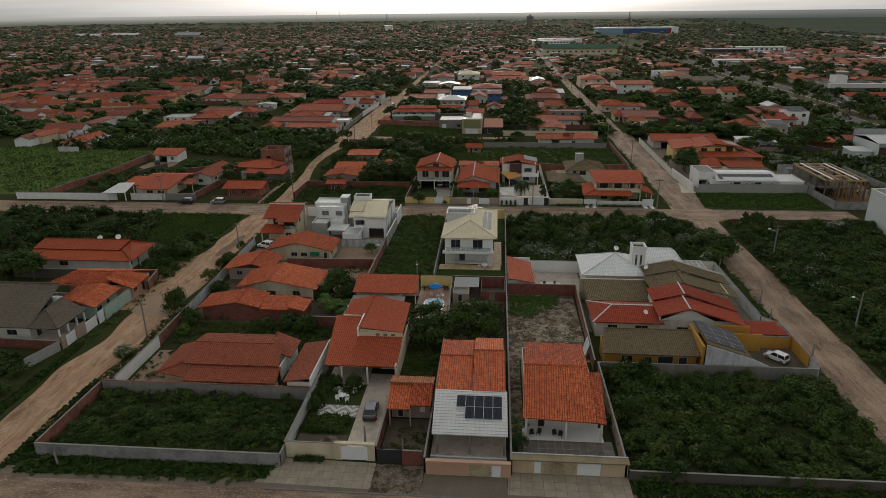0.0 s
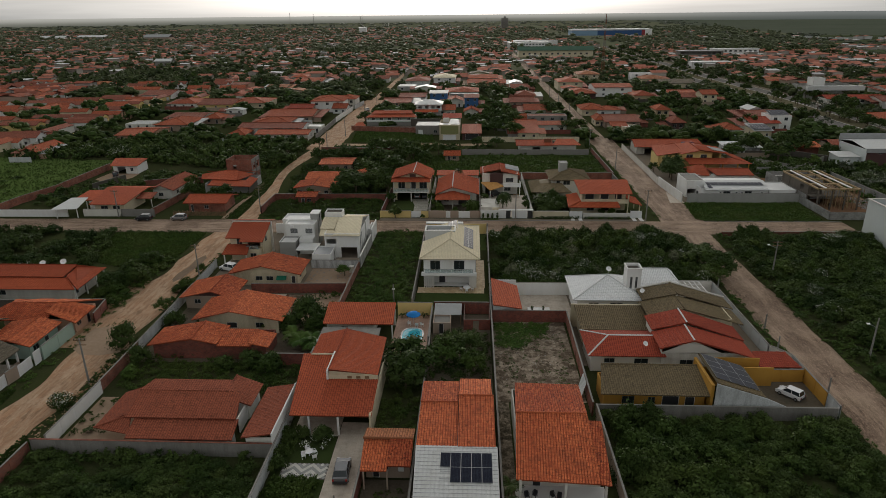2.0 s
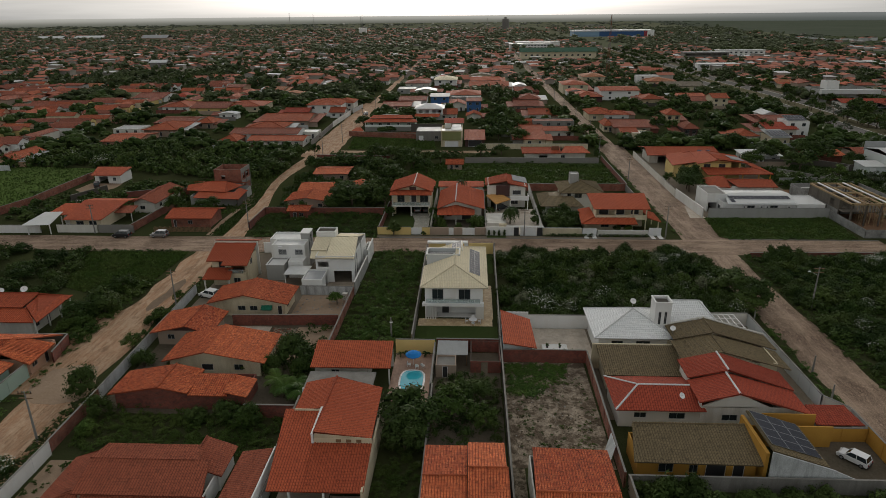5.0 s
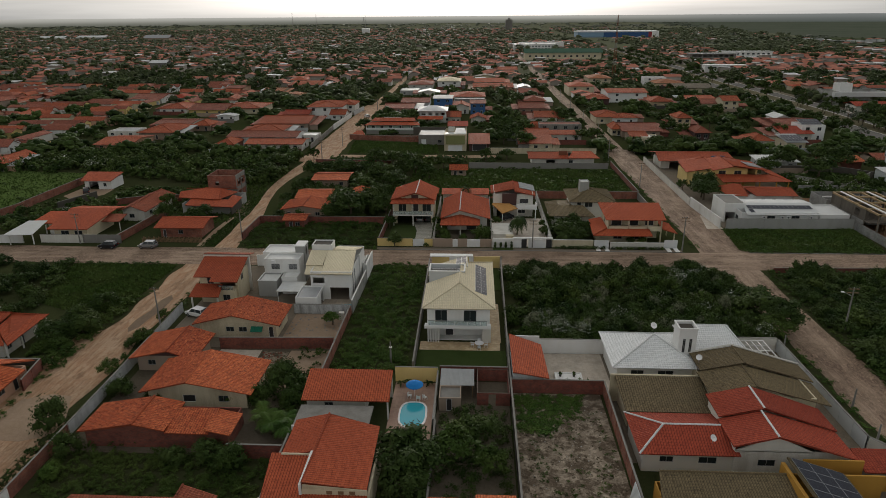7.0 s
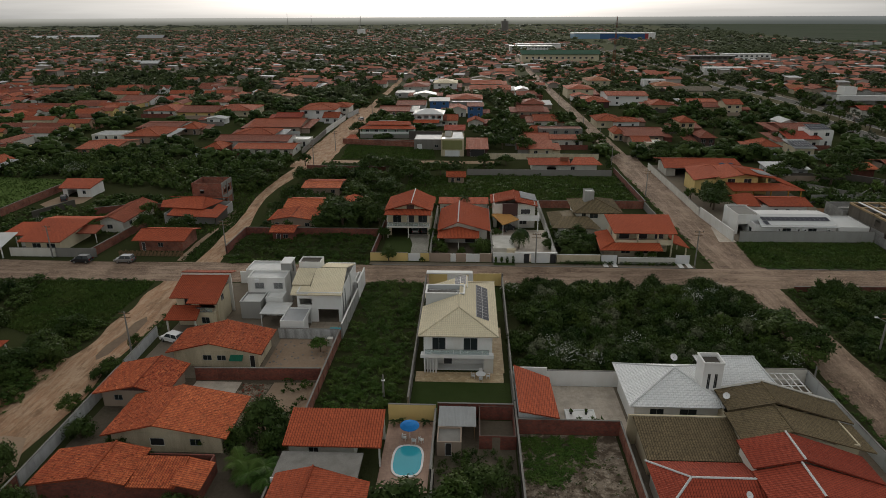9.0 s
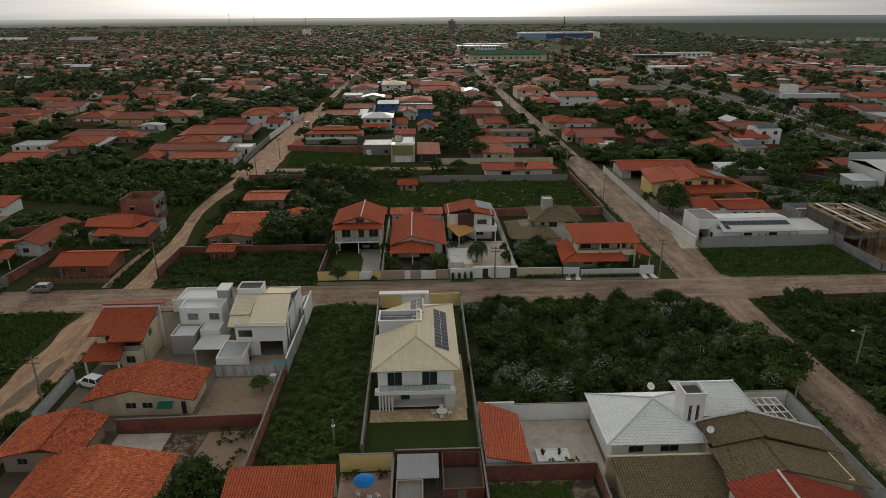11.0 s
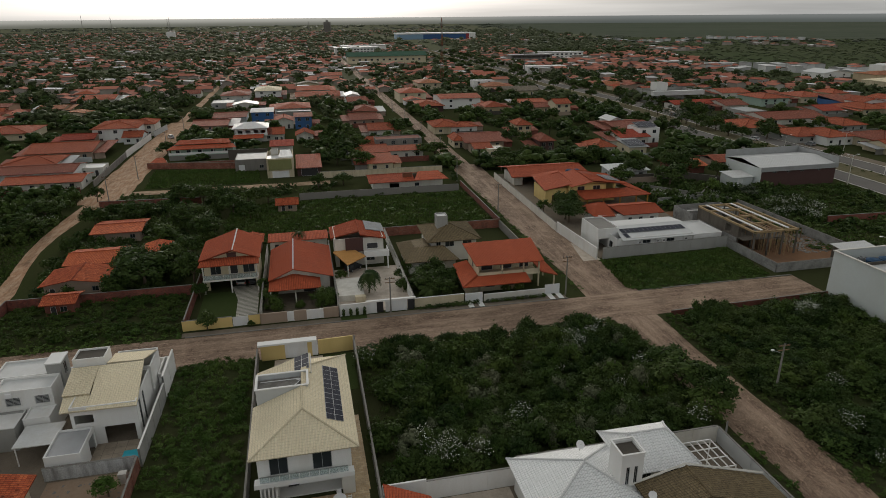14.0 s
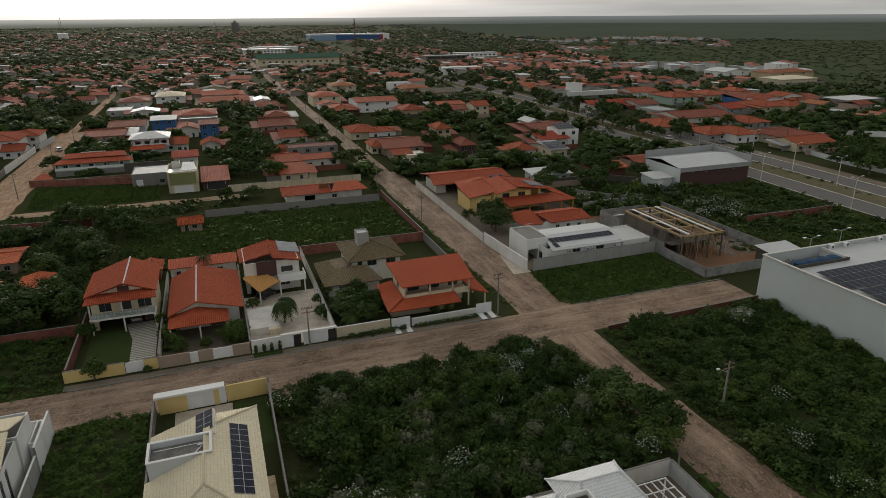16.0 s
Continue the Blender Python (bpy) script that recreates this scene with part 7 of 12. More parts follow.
h = house("annex", "long tiled annex behind a house", -9.0, 3.9, 206.0, 209.4, 3.0, "offwhite", [("S", -8, -7, 0, 2.1, "dark"), ("S", -5, -3.8, 0.9, 2, "window"), ("S", 0, 1.2, 0.9, 2, "window")])
roof(h, "tile", [[(-9.4, 205.2, 3.0), (4.2, 205.2, 3.0), (4.2, 209.6, 3.6), (-9.4, 209.6, 3.6)]])
h = house("house", "two-storey house with white bands and a red roof", 5.2, 15.6, 194.0, 203.6, 6.2, "offwhite", [("S", 11.6, 13.6, 0.9, 2.3, "window"), ("S", 12, 14.4, 3.6, 4.9, "dark"), ("S", 6, 8, 0, 2.3, "open")])
roof(h, "tile", [[(4.4, 204, 5.9), (4.4, 196, 5.9), (10.6, 196, 7.0), (10.6, 204.4, 7.3)], [(16.2, 193.4, 5.9), (16.2, 204, 5.9), (10.6, 204.4, 7.3), (10.6, 193.4, 7.0)]], [((10.6, 194, 7.05), (10.6, 204.4, 7.3))])
block(h, "gable_wall", "brownwall", (7.4, 11.2, 193.7, 194.0, 3.2, 6.4))
block(h, "band", "white", (11.2, 16.4, 190.6, 194.0, 2.9, 3.3), (11.2, 16.4, 190.6, 190.8, 3.3, 4.1), (16.2, 16.4, 190.8, 194, 3.3, 4.1))
for x in (11.4, 16.1):
    block(h, "post", "white", (x - 0.12, x + 0.12, 190.8, 191.04, 0, 2.9))
roof(h, "sheet_grey", [[(16.3, 197.6, 6.15), (16.3, 203.6, 6.15), (12.2, 203.8, 7.05), (12.2, 197.6, 7.0)]], label="grey sheet patch on the roof")
roof(h, "tile_ochre", [[(7.2, 187.0, 2.9), (11.4, 190.4, 3.3), (7.6, 196.6, 4.0), (4.6, 193.6, 3.5)]], label="ochre tiled carport roof")
block(h, "post", "white", (7.2, 7.4, 187.6, 187.8, 0, 2.9))
block(h, "retaining_wall", "offwhite", (4.5, 11.0, 183.6, 183.85, 0, 1.2))
block(h, "cistern", "offwhite", (4.5, 9.4, 175.4, 184.0, 0, 1.25))
block(h, "cistern_step", "cream", (7.6, 9.6, 174.4, 175.4, 0, 1.2))
gate("white sheet gate in a white wall", 9.2, 11.0, 169.2, 2.1, "gate_white")
gate("dark slatted gate in a white wall", 11.0, 12.2, 169.2, 2.2, "dark")
gate("wide white garage gate", 12.6, 16.6, 169.2, 2.1, "gate_white")
gate("dark slatted gate beside a garage", 16.7, 17.9, 169.2, 2.2, "dark")
single("gate_lintel", boxes((9.0, 18.2, 169.0, 169.5, 2.2, 2.5)), "white", "white lintel over the gates", "wall", "structure")
gate("white sheet gate in a yellow wall", -14.3, -11.7, 169.6, 1.8, "gate_white")
gate("white narrow gate in a grey-brown wall", -5.0, -3.8, 169.4, 1.9, "gate_white")
gate("wide pale gate in a grey-brown wall", -1.6, 1.4, 169.4, 1.9, "gate_white")
gate("white garage gate beside planting", 27.8, 31.2, 169.6, 1.9, "gate_white")
gate("white garage gate at the corner", 43.8, 46.8, 169.8, 2.0, "gate_white")
h = house("house", "hipped house under olive-brown tiles", 25.8, 36.0, 192.0, 203.0, 5.0, "offwhite", [("S", 27, 28, 3.3, 4.6, "window"), ("S", 29, 31, 3.3, 4.6, "window"), ("S", 33, 35, 3.3, 4.6, "window")])
sl, cp = hip(24.8, 37.0, 191.0, 204.0, 4.9, 7.0, (31.0, 197.3), (31.0, 197.8))
roof(h, "tile_brown", sl, cp, "tile_brown", label="olive-brown tiles")
body(h, 28.2, 30.6, 196.6, 199.4, 4.8, 9.0, "grey", (), "sheet")
body(h, 20.0, 30.0, 186.4, 198.0, 0, 2.8, "offwhite", [("S", 22, 23.4, 0.9, 2, "window")])
roof(h, "tile_brown", [[(19.0, 185.4, 2.8), (30.6, 185.0, 2.8), (28.4, 191.2, 4.0), (22.0, 191.2, 4.0)], [(19.0, 198.4, 2.8), (19.0, 185.4, 2.8), (22.0, 191.2, 4.0), (22.0, 196.0, 4.0)], [(25.4, 198.6, 3.4), (19.0, 198.4, 2.9), (22.0, 191.2, 4.0), (25.4, 191.2, 4.0)]])
h = house("house", "two-storey house with red roofs and a long open balcony", 31.6, 44.0, 177.2, 182.0, 5.9, "cream", [("S", 33, 35.4, 3.1, 5.2, "dark"), ("S", 37, 39.4, 3.1, 5.2, "dark"), ("S", 41, 43, 3.1, 5.2, "dark"), ("W", 178, 179, 3.6, 4.8, "window")])
block(h, "side_wall", "cream", (31.45, 31.6, 174.2, 177.2, 3.1, 5.5))
block(h, "floor_slab", "cream", (31.6, 44.0, 175.6, 177.2, 2.8, 3.1))
roof(h, "tile", [[(31.0, 173.6, 5.6), (44.8, 173.4, 5.6), (45.2, 182.4, 7.3), (30.4, 182.4, 7.3)]])
block(h, "balcony", "cream", (31.4, 44.2, 173.8, 175.6, 2.8, 3.1))
block(h, "balcony_rail", "cream", (31.6, 44.0, 173.9, 174.02, 3.1, 3.95))
for x in (31.6, 36.4, 40.8, 44.0):
    block(h, "post", "cream", (x - 0.14, x + 0.14, 173.9, 174.18, 0, 5.6))
roof(h, "tile", [[(27.6, 170.5, 2.7), (41.2, 170.4, 2.7), (41.2, 173.9, 3.2), (30.8, 173.9, 3.4)], [(28.4, 182.4, 2.9), (27.6, 170.5, 2.7), (31.4, 173.9, 3.5), (31.4, 182.4, 3.6)], [(47.4, 172.4, 2.7), (47.4, 180.0, 2.8), (44.2, 181.0, 3.7), (44.2, 173.0, 3.5)]], [((27.6, 170.5, 2.75), (31.2, 173.9, 3.5))])
body(h, 29.0, 41.0, 173.9, 182.2, 0, 2.8, "cream", [("S", 33, 35, 0.8, 2.1, "window"), ("S", 37, 39, 0.8, 2.1, "window")])
for x, y in ((46.9, 173), (46.9, 179)):
    block(h, "post", "cream", (x - 0.12, x + 0.12, y - 0.12, y + 0.12, 0, 2.7))
# white ramps before the gates
for x in (28.0, 30.0, 44.0, 45.8):
    sheet("ramp", "white concrete wheel track up to a gate", [(x, 166.9), (x + 1.0, 166.9), (x + 1.0, 169.6), (x, 169.6)], 0.14, "white", category="ramp")

# the old houses among scrub
for lab, x0, x1, y0, y1, ze, zr, ax in (
    ("small old house with patched orange tiles", -51.6, -39.4, 189.4, 199.0, 2.8, 3.8, "y"),
    ("brick lean-to with a tiled roof", -48.6, -42.4, 180.4, 186.4, 2.6, 3.3, "x"),
    ("old house with mouldy orange tiles", -50.8, -39.6, 200.6, 211.0, 2.8, 3.8, "x"),
    ("ruined house with broken orange tiles", -51.4, -39.6, 222.0, 233.0, 2.7, 3.4, "x"),
    ("small tiled outhouse among trees", -36.6, -30.4, 202.0, 212.0, 2.8, 3.6, "y"),
    ("small orange-roofed hut in a field", -8.6, -2.2, 238.2, 244.0, 2.3, 3.5, "x"),
    ("half-roofed shed with bare tiles", -15.8, -10.4, 207.0, 213.0, 2.6, 3.4, "y"),
):
    h = house("house", lab, x0 + 0.7, x1 - 0.7, y0 + 0.8, y1 - 0.6, ze, "brick_dark" if "brick" in lab or "shed" in lab else "taupe", [("S", x0 + 1.6, x0 + 2.6, 0, 2.0, "dark"), ("S", x1 - 3, x1 - 1.8, 0.9, 1.9, "window")])
    sl, cp = gable(x0, x1, y0, y1, ze, zr, ax)
    roof(h, "tile_old", sl, cp)
    if ax == "y":
        gable_end(h, "taupe", x0 + 0.7, x1 - 0.7, y0 + 0.8, ze, (x0 + x1) / 2, zr - 0.2)

# north-west: houses along the cross street and the dirt road
h = house("house", "small brick house with a red gabled roof", -77.0, -66.8, 174.2, 182.0, 2.8, "brick", [("S", -72.6, -71.4, 0.9, 1.9, "window"), ("S", -76.4, -75.6, 0, 2.0, "dark")])
sl, cp = gable(-78.2, -65.8, 173.2, 183.0, 2.7, 3.9, "x", 178.4)
roof(h, "tile", sl, cp)
f = thing("fence", "low paling fence of weathered boards", "fence", (-72, 170.6, 0))
for k in range(48):
    x = -80.0 + k * 0.31
    part("board", boxes((x, x + 0.2, 170.5 + 0.03 * (k % 3), 170.54 + 0.03 * (k % 3), 0, 1.1 + 0.12 * ((k * 7) % 4))), "wood", f)
part("rail", boxes((-80.2, -65.0, 170.56, 170.62, 0.7, 0.78)), "wood", f)
h = house("house", "grey house with stepped red roofs", -80.4, -66.6, 194.4, 206.4, 2.8, "grey", [("S", -78, -76.6, 0.9, 2, "window"), ("E", 196, 197.4, 0.9, 2, "window"), ("E", 199, 200, 0, 2.1, "dark")])
roof(h, "tile", [
    [(-79.0, 193.0, 2.7), (-65.2, 191.4, 2.7), (-68.2, 196.4, 3.4), (-79.0, 197.6, 3.4)],
    [(-65.2, 191.4, 2.7), (-66.0, 201.6, 2.7), (-68.6, 201.6, 3.4), (-68.2, 196.4, 3.4)],
    [(-82.6, 197.6, 3.6), (-70.4, 195.8, 3.6), (-72.6, 203.2, 4.8), (-77.4, 203.6, 4.8)],
    [(-70.4, 195.8, 3.6), (-68.0, 204.0, 3.6), (-72.6, 203.2, 4.8)],
    [(-85.2, 204.6, 3.4), (-82.6, 197.6, 3.6), (-77.4, 203.6, 4.8)],
    [(-68.0, 208.0, 3.4), (-85.2, 208.6, 3.4), (-77.4, 203.6, 4.8), (-72.6, 203.2, 4.8)],
], [((-77.4, 203.6, 4.8), (-72.6, 203.2, 4.8)), ((-70.4, 195.8, 3.6), (-72.6, 203.2, 4.8))])
block(h, "side_wall", "darkwall", (-66.5, -66.3, 193.2, 201.4, 0, 2.5))
h = house("house", "cream house with a wide orange pent roof", -102.6, -94.4, 172.2, 184, 3.0, "cream", [("S", -101, -99, 0.9, 2.2, "window"), ("S", -97.6, -95.6, 0.9, 2.2, "window")])
roof(h, "tile", [[(-103.6, 171.0, 2.9), (-93.6, 171.0, 2.9), (-93.2, 184.6, 4.2), (-105.6, 184.6, 4.2)], [(-93, 190, 3.2), (-106, 190, 3.2), (-105.6, 184.6, 4.2), (-93.2, 184.6, 4.2)]])
h = house("house", "long house with brownish orange tiles", -93.2, -87.4, 187, 203, 3.0, "offwhite", [("E", 190, 191.4, 0.9, 2, "window"), ("S", -91.6, -90.2, 0.9, 2, "window")])
sl, cp = gable(-94.4, -86.4, 186, 204, 2.9, 4.4, "y")
roof(h, "tile_dull", sl, cp)
gable_end(h, "offwhite", -93.2, -87.4, 187.0, 2.9, -90.4, 4.1)
roof(h, "tile_dull", [[(-95.6, 178.6, 2.5), (-89.6, 178.6, 2.5), (-90.0, 183.4, 3.1), (-95.0, 183.4, 3.1)]])
for x in (-95.2, -90.0):
    block(h, "post", "offwhite", (x, x + 0.16, 178.9, 179.06, 0, 2.4))
h = house("garage", "low white garage with an orange tiled roof", -123.0, -114.4, 219.4, 226.6, 3.0, "white", [("S", -121.6, -118.6, 0, 2.3, "open"), ("S", -117, -116, 0.9, 2, "window")])
roof(h, "tile", [[(-123.6, 218.4, 2.9), (-113.8, 218.4, 2.9), (-114.2, 227.2, 3.8), (-126.0, 227.2, 3.8)]])
h = house("tower_house", "unfinished brick tower with open top floor", -78.6, -70.2, 208.8, 216.6, 7.2, "brick", [("S", -76.4, -75.2, 4.2, 5.4, "open"), ("E", 210.4, 212.2, 4.0, 5.8, "open"), ("E", 213.4, 215.2, 4.0, 5.8, "open"), ("E", 210.6, 211.8, 0, 2.2, "open")])
block(h, "floor_slab", "concrete", (-78.4, -70.4, 209.0, 216.4, 4.9, 5.05))
block(h, "render_band", "concrete", (-78.65, -70.15, 208.74, 208.79, 0, 3.3))
block(h, "ring_beam", "concrete", (-70.19, -70.1, 208.8, 216.6, 5.9, 7.25), (-70.19, -70.1, 208.8, 216.6, 2.4, 3.6))
for y in (208.85, 212.6, 216.3):
    block(h, "column", "concrete", (-70.18, -69.95, y - 0.12, y + 0.12, 0, 7.1))
c = thing("canopy", "sloping white sheet canopy over a gateway", "canopy", (-107.5, 171, 0))
roof(c, "sheet", [[(-111.6, 166.6, 2.7), (-104.8, 167.4, 2.7), (-106.0, 175.4, 3.7), (-110.6, 175.0, 3.7)]], pitch=0.5, amp=0.03, thick=0.05, sag=0)
for x, y in ((-110.8, 167.6), (-105.4, 168.2), (-106.4, 174.8)):
    block(c, "post", "white", (x - 0.1, x + 0.1, y - 0.1, y + 0.1, 0, 2.7))
h = house("house", "small house with a red roof behind a canopy", -106.4, -103.8, 176, 184, 2.8, "white")
roof(h, "tile", [[(-111, 175.6, 2.8), (-103.8, 175.6, 2.8), (-104.6, 183, 3.8), (-110, 183, 3.8)]])

# north-east: the white house, the red house, the yellow house
h = house("house", "white modern bungalow with a sheet roof", 67.6, 86.6, 187.0, 196.6, 3.6, "white", [("S", 74, 76, 2.0, 2.8, "window"), ("S", 80, 82, 2.0, 2.8, "window"), ("W", 189, 191, 0.6, 2.2, "window")])
roof(h, "sheet", [[(68.6, 186.2, 3.3), (86.8, 186.2, 3.3), (87.6, 193.6, 4.3), (70.0, 193.6, 4.3)], [(88, 199.5, 3.6), (70.4, 199.5, 3.6), (70, 193.6, 4.32), (87.6, 193.6, 4.32)]], pitch=0.5, amp=0.03, thick=0.06, sag=0)
body(h, 64.6, 69.8, 190.6, 199.6, 0, 5.0, "white", [("S", 65.0, 67.4, 0, 2.6, "open")], "concrete")
body(h, 86.9, 94.2, 187.0, 196.4, 0, 3.2, "white", (), "sheet")
solar("long row of solar panels on a white sheet roof", (70.2, 189.6, 3.80), (1, 0, 0), (0, 7.4, 1.0), 14, 1, (), 1.12, 2.2)
solar("single extra solar panel on a white sheet roof", (70.0, 187.2, 3.48), (1, 0, 0), (0, 7.4, 1.0), 1, 1, (), 1.12, 2.2)
for x in (73, 77.5, 79, 84.6):
    ob = thing("air_conditioner", "small white air-conditioning unit on a house wall", "air conditioner", (x, 186.8, 2.3), "air conditioners")
    part("case", boxes((x - 0.4, x + 0.4, 186.62, 186.98, 2.2, 2.75)), "plastic_white", ob)
    bm = bmesh.new()
    bar(bm, (x + 0.1, 186.6, 2.47), (x + 0.1, 186.62, 2.47), 0.2, 12)
    part("fan", bm, "dark", ob)
h = house("house", "white house with red tiled roofs", 71.6, 88.4, 205.0, 213.0, 3.4, "white", [("S", 80, 81, 1.4, 2.3, "window"), ("S", 83, 84, 1.4, 2.3, "window"), ("S", 86, 87.2, 0, 2.2, "dark")])
roof(h, "tile", [[(78.0, 203.8, 3.4), (89.4, 203.8, 3.4), (89.4, 208.8, 4.4), (76.4, 208.8, 4.4)], [(89.4, 214, 3.4), (74, 214, 3.4), (76.4, 208.8, 4.4), (89.4, 208.8, 4.4)], [(70.6, 204.8, 3.2), (76.0, 204.2, 3.2), (76.0, 210.5, 5.0), (74.2, 211.4, 5.0)], [(70.6, 215.0, 3.2), (70.6, 204.8, 3.2), (74.2, 211.4, 5.0)], [(76.4, 204.4, 3.4), (78.0, 214.0, 3.6), (76.2, 212.4, 5.0), (75.8, 210.4, 5.0)]], [((76.4, 208.8, 4.4), (89.4, 208.8, 4.4))])
h = house("house", "yellow two-storey house with many orange roofs", 73.6, 88.0, 228.4, 240, 5.4, "yellow", [("S", 76.2, 78.4, 3.6, 4.8, "window"), ("S", 81, 83.2, 3.6, 4.8, "window"), ("W", 231, 232.4, 3.6, 4.8, "window"), ("S", 85, 87.4, 3.2, 5.2, "open")])
roof(h, "tile", [[(66.0, 228.0, 4.4), (75.0, 228.6, 5.6), (75.0, 240.0, 6.6), (67.0, 240.0, 5.0)], [(73.6, 226.8, 5.2), (80.0, 226.8, 6.4), (80.0, 240.0, 7.0), (73.6, 240.0, 5.8)], [(90.4, 227.0, 5.2), (90.4, 240.0, 5.2), (80.0, 240.0, 7.0), (80.0, 227.0, 6.4)]], [((80, 226.8, 6.45), (80, 240, 7.05))])
gable_end(h, "yellow", 73.8, 87.8, 228.4, 5.2, 80.0, 6.5)
body(h, 67.0, 73.4, 229.6, 239.0, 0, 4.2, "yellow", [("S", 69, 71.4, 0, 2.4, "open")])
roof(h, "tile", [[(75.4, 221.6, 2.8), (96.4, 222.6, 2.8), (93.0, 228.4, 3.6), (75.4, 228.4, 3.6)], [(96.4, 222.6, 2.8), (96.0, 238.0, 2.8), (92.0, 236.0, 3.7), (92.0, 228.2, 3.7)]])
for x in (77, 82, 87, 92, 95.6):
    block(h, "post", "amber", (x - 0.14, x + 0.14, 223.0, 223.3, 0, 2.8))
body(h, 65.0, 88.0, 252.0, 262.0, 0, 3.2, "offwhite", [("S", 68, 72, 0, 2.4, "open"), ("S", 76, 80, 0, 2.4, "open")])
roof(h, "tile", [[(63.6, 250.0, 3.1), (90.0, 250.0, 3.1), (89.6, 258.0, 4.6), (64.4, 258.0, 4.6)], [(90, 266, 3.2), (64, 266, 3.2), (64.4, 258, 4.6), (89.6, 258, 4.6)], [(70, 240.0, 3.4), (79, 240.0, 4.4), (79, 250.4, 4.6), (70, 250.4, 3.4)], [(88, 240.0, 3.4), (88, 250.4, 3.4), (79, 250.4, 4.6), (79, 240.0, 4.4)]], [((64.4, 258, 4.6), (89.6, 258, 4.6))])
solar("solar panels on an orange roof", (89.6, 229.0, 5.42), (0, 1, 0), (-10.4, 0, 1.75), 3, 2, (), 2.2, 2.2)
for x in (79.6, 82.0):
    ob = thing("water_tank", "blue plastic water tank on a roof", "water tank", (x, 243.0, 5.0), "roof tanks")
    bm = bmesh.new()
    bar(bm, (x, 243.0, 4.0), (x, 243.0, 6.2), 0.85, 14, 1.0)
    part("tank", bm, "plastic_blue", ob)
    bm = bmesh.new()
    bar(bm, (x, 243.0, 6.2), (x, 243.0, 6.4), 1.03, 14, 0.5)
    part("lid", bm, "plastic_blue", ob)

# the building site: concrete frame, formwork and beams
s = thing("unfinished_house", "unfinished concrete house frame with timber formwork", "building site", (102, 186, 0))
for x in (95.8, 99.4, 103.0, 106.6):
    for y in (178.0, 183.5, 189.0, 194.5, 199.0):
        block(s, "column", "site_concrete", (x - 0.15, x + 0.15, y - 0.15, y + 0.15, 0, 5.9))
block(s, "slab", "site_concrete", (95.6, 106.8, 181.0, 199.2, 2.8, 3.0))
for x in (95.8, 99.4, 103.0, 106.6):
    block(s, "beam", "raw_wood", (x - 0.2, x + 0.2, 177.8, 199.2, 5.55, 5.95))
for y in (178.0, 183.5, 189.0, 194.5, 199.0):
    block(s, "beam", "raw_wood", (95.6, 106.8, y - 0.2, y + 0.2, 5.6, 6.0))
body(s, 95.7, 99.3, 183.4, 199.2, 3.0, 5.5, "site_concrete", [("W", 186, 188, 3.2, 5, "open"), ("S", 96.6, 98, 3.2, 5.2, "open")])
body(s, 96.0, 106.4, 189.2, 199.0, 0, 2.8, "site_concrete", [("S", 98, 100, 0, 2.4, "open"), ("S", 102, 104, 0.9, 2.2, "open")])
for x in (97.6, 104.4):
    block(s, "white_beam", "white", (x - 0.25, x + 0.25, 178.4, 198.8, 6.0, 6.2))
rng = random.Random(5)
for k in range(26):
    x, y = rng.uniform(99.6, 106.4), rng.uniform(177.2, 182.6)
    bm = bmesh.new()
    bar(bm, (x, y, 0.04), (x + rng.uniform(-0.2, 0.2), y, 5.5), 0.05, 5)
    part("prop", bm, "raw_wood", s)
s = thing("unfinished_annex", "bare block walls of an unfinished annex", "building site", (100, 206, 0))
body(s, 95.2, 108.6, 200.4, 209.0, 0, 3.4, "block", [("S", 98, 100, 0, 2.3, "open")])
block(s, "wall", "block", (101.8, 102.0, 200.6, 204.6, 0, 3.4))
block(s, "wall", "block", (95.4, 108.4, 204.6, 204.8, 0, 3.4))
block(s, "beam", "white", (95.4, 108.4, 203.0, 203.3, 3.4, 3.6))

for k in range(24):
    x, y = 96.6 + (k % 6) * 1.9 + 0.3 * math.sin(k * 2.1), 179.2 + (k // 6) * 5.2 + 0.4 * math.cos(k * 1.7)
    bm = bmesh.new()
    bar(bm, (x, y, 3.0 if y > 181.2 else 0.0), (x + 0.12 * math.sin(k), y + 0.1, 5.6), 0.06, 5)
    part("prop", bm, "wood", s)
block(s, "wall", "block", (95.7, 95.9, 183.6, 199.0, 0, 2.8))
block(s, "wall", "block", (99.6, 106.4, 188.9, 189.1, 0, 2.8))
block(s, "wall", "block", (95.9, 99.2, 194.4, 194.6, 3.0, 5.5))
for k in range(5):
    block(s, "plank", "wood", (97.0 + 0.9 * k, 97.25 + 0.9 * k, 177.4, 182.6, 5.97 + 0.02 * k, 6.03 + 0.02 * k))
for y in (177.2, 179.6, 182.0):
    block(s, "scaffold_board", "wood", (106.9, 107.9, y, y + 2.2, 3.0, 3.06))
    for x in (106.95, 107.85):
        block(s, "scaffold_pole", "wood", (x - 0.05, x + 0.05, y + 1.0, y + 1.1, 0, 5.8))

# the big white hall with its roof of solar panels
h = house("hall", "large white rendered hall with solar panels on the roof", 96.2, 142.0, 96.0, 157.0, 9.0, "hall_wall", [("N", 104, 108, 0, 4, "gate")], category="hall")
block(h, "roof_deck", "sheet", (96.4, 141.8, 96.2, 150.8, 8.2, 8.32))
block(h, "roof_deck", "sheet", (110.2, 141.8, 150.8, 156.8, 8.2, 8.32))
block(h, "service_deck", "concrete", (96.4, 110.2, 150.8, 156.8, 6.8, 6.92))
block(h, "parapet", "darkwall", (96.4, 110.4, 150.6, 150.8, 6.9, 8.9))
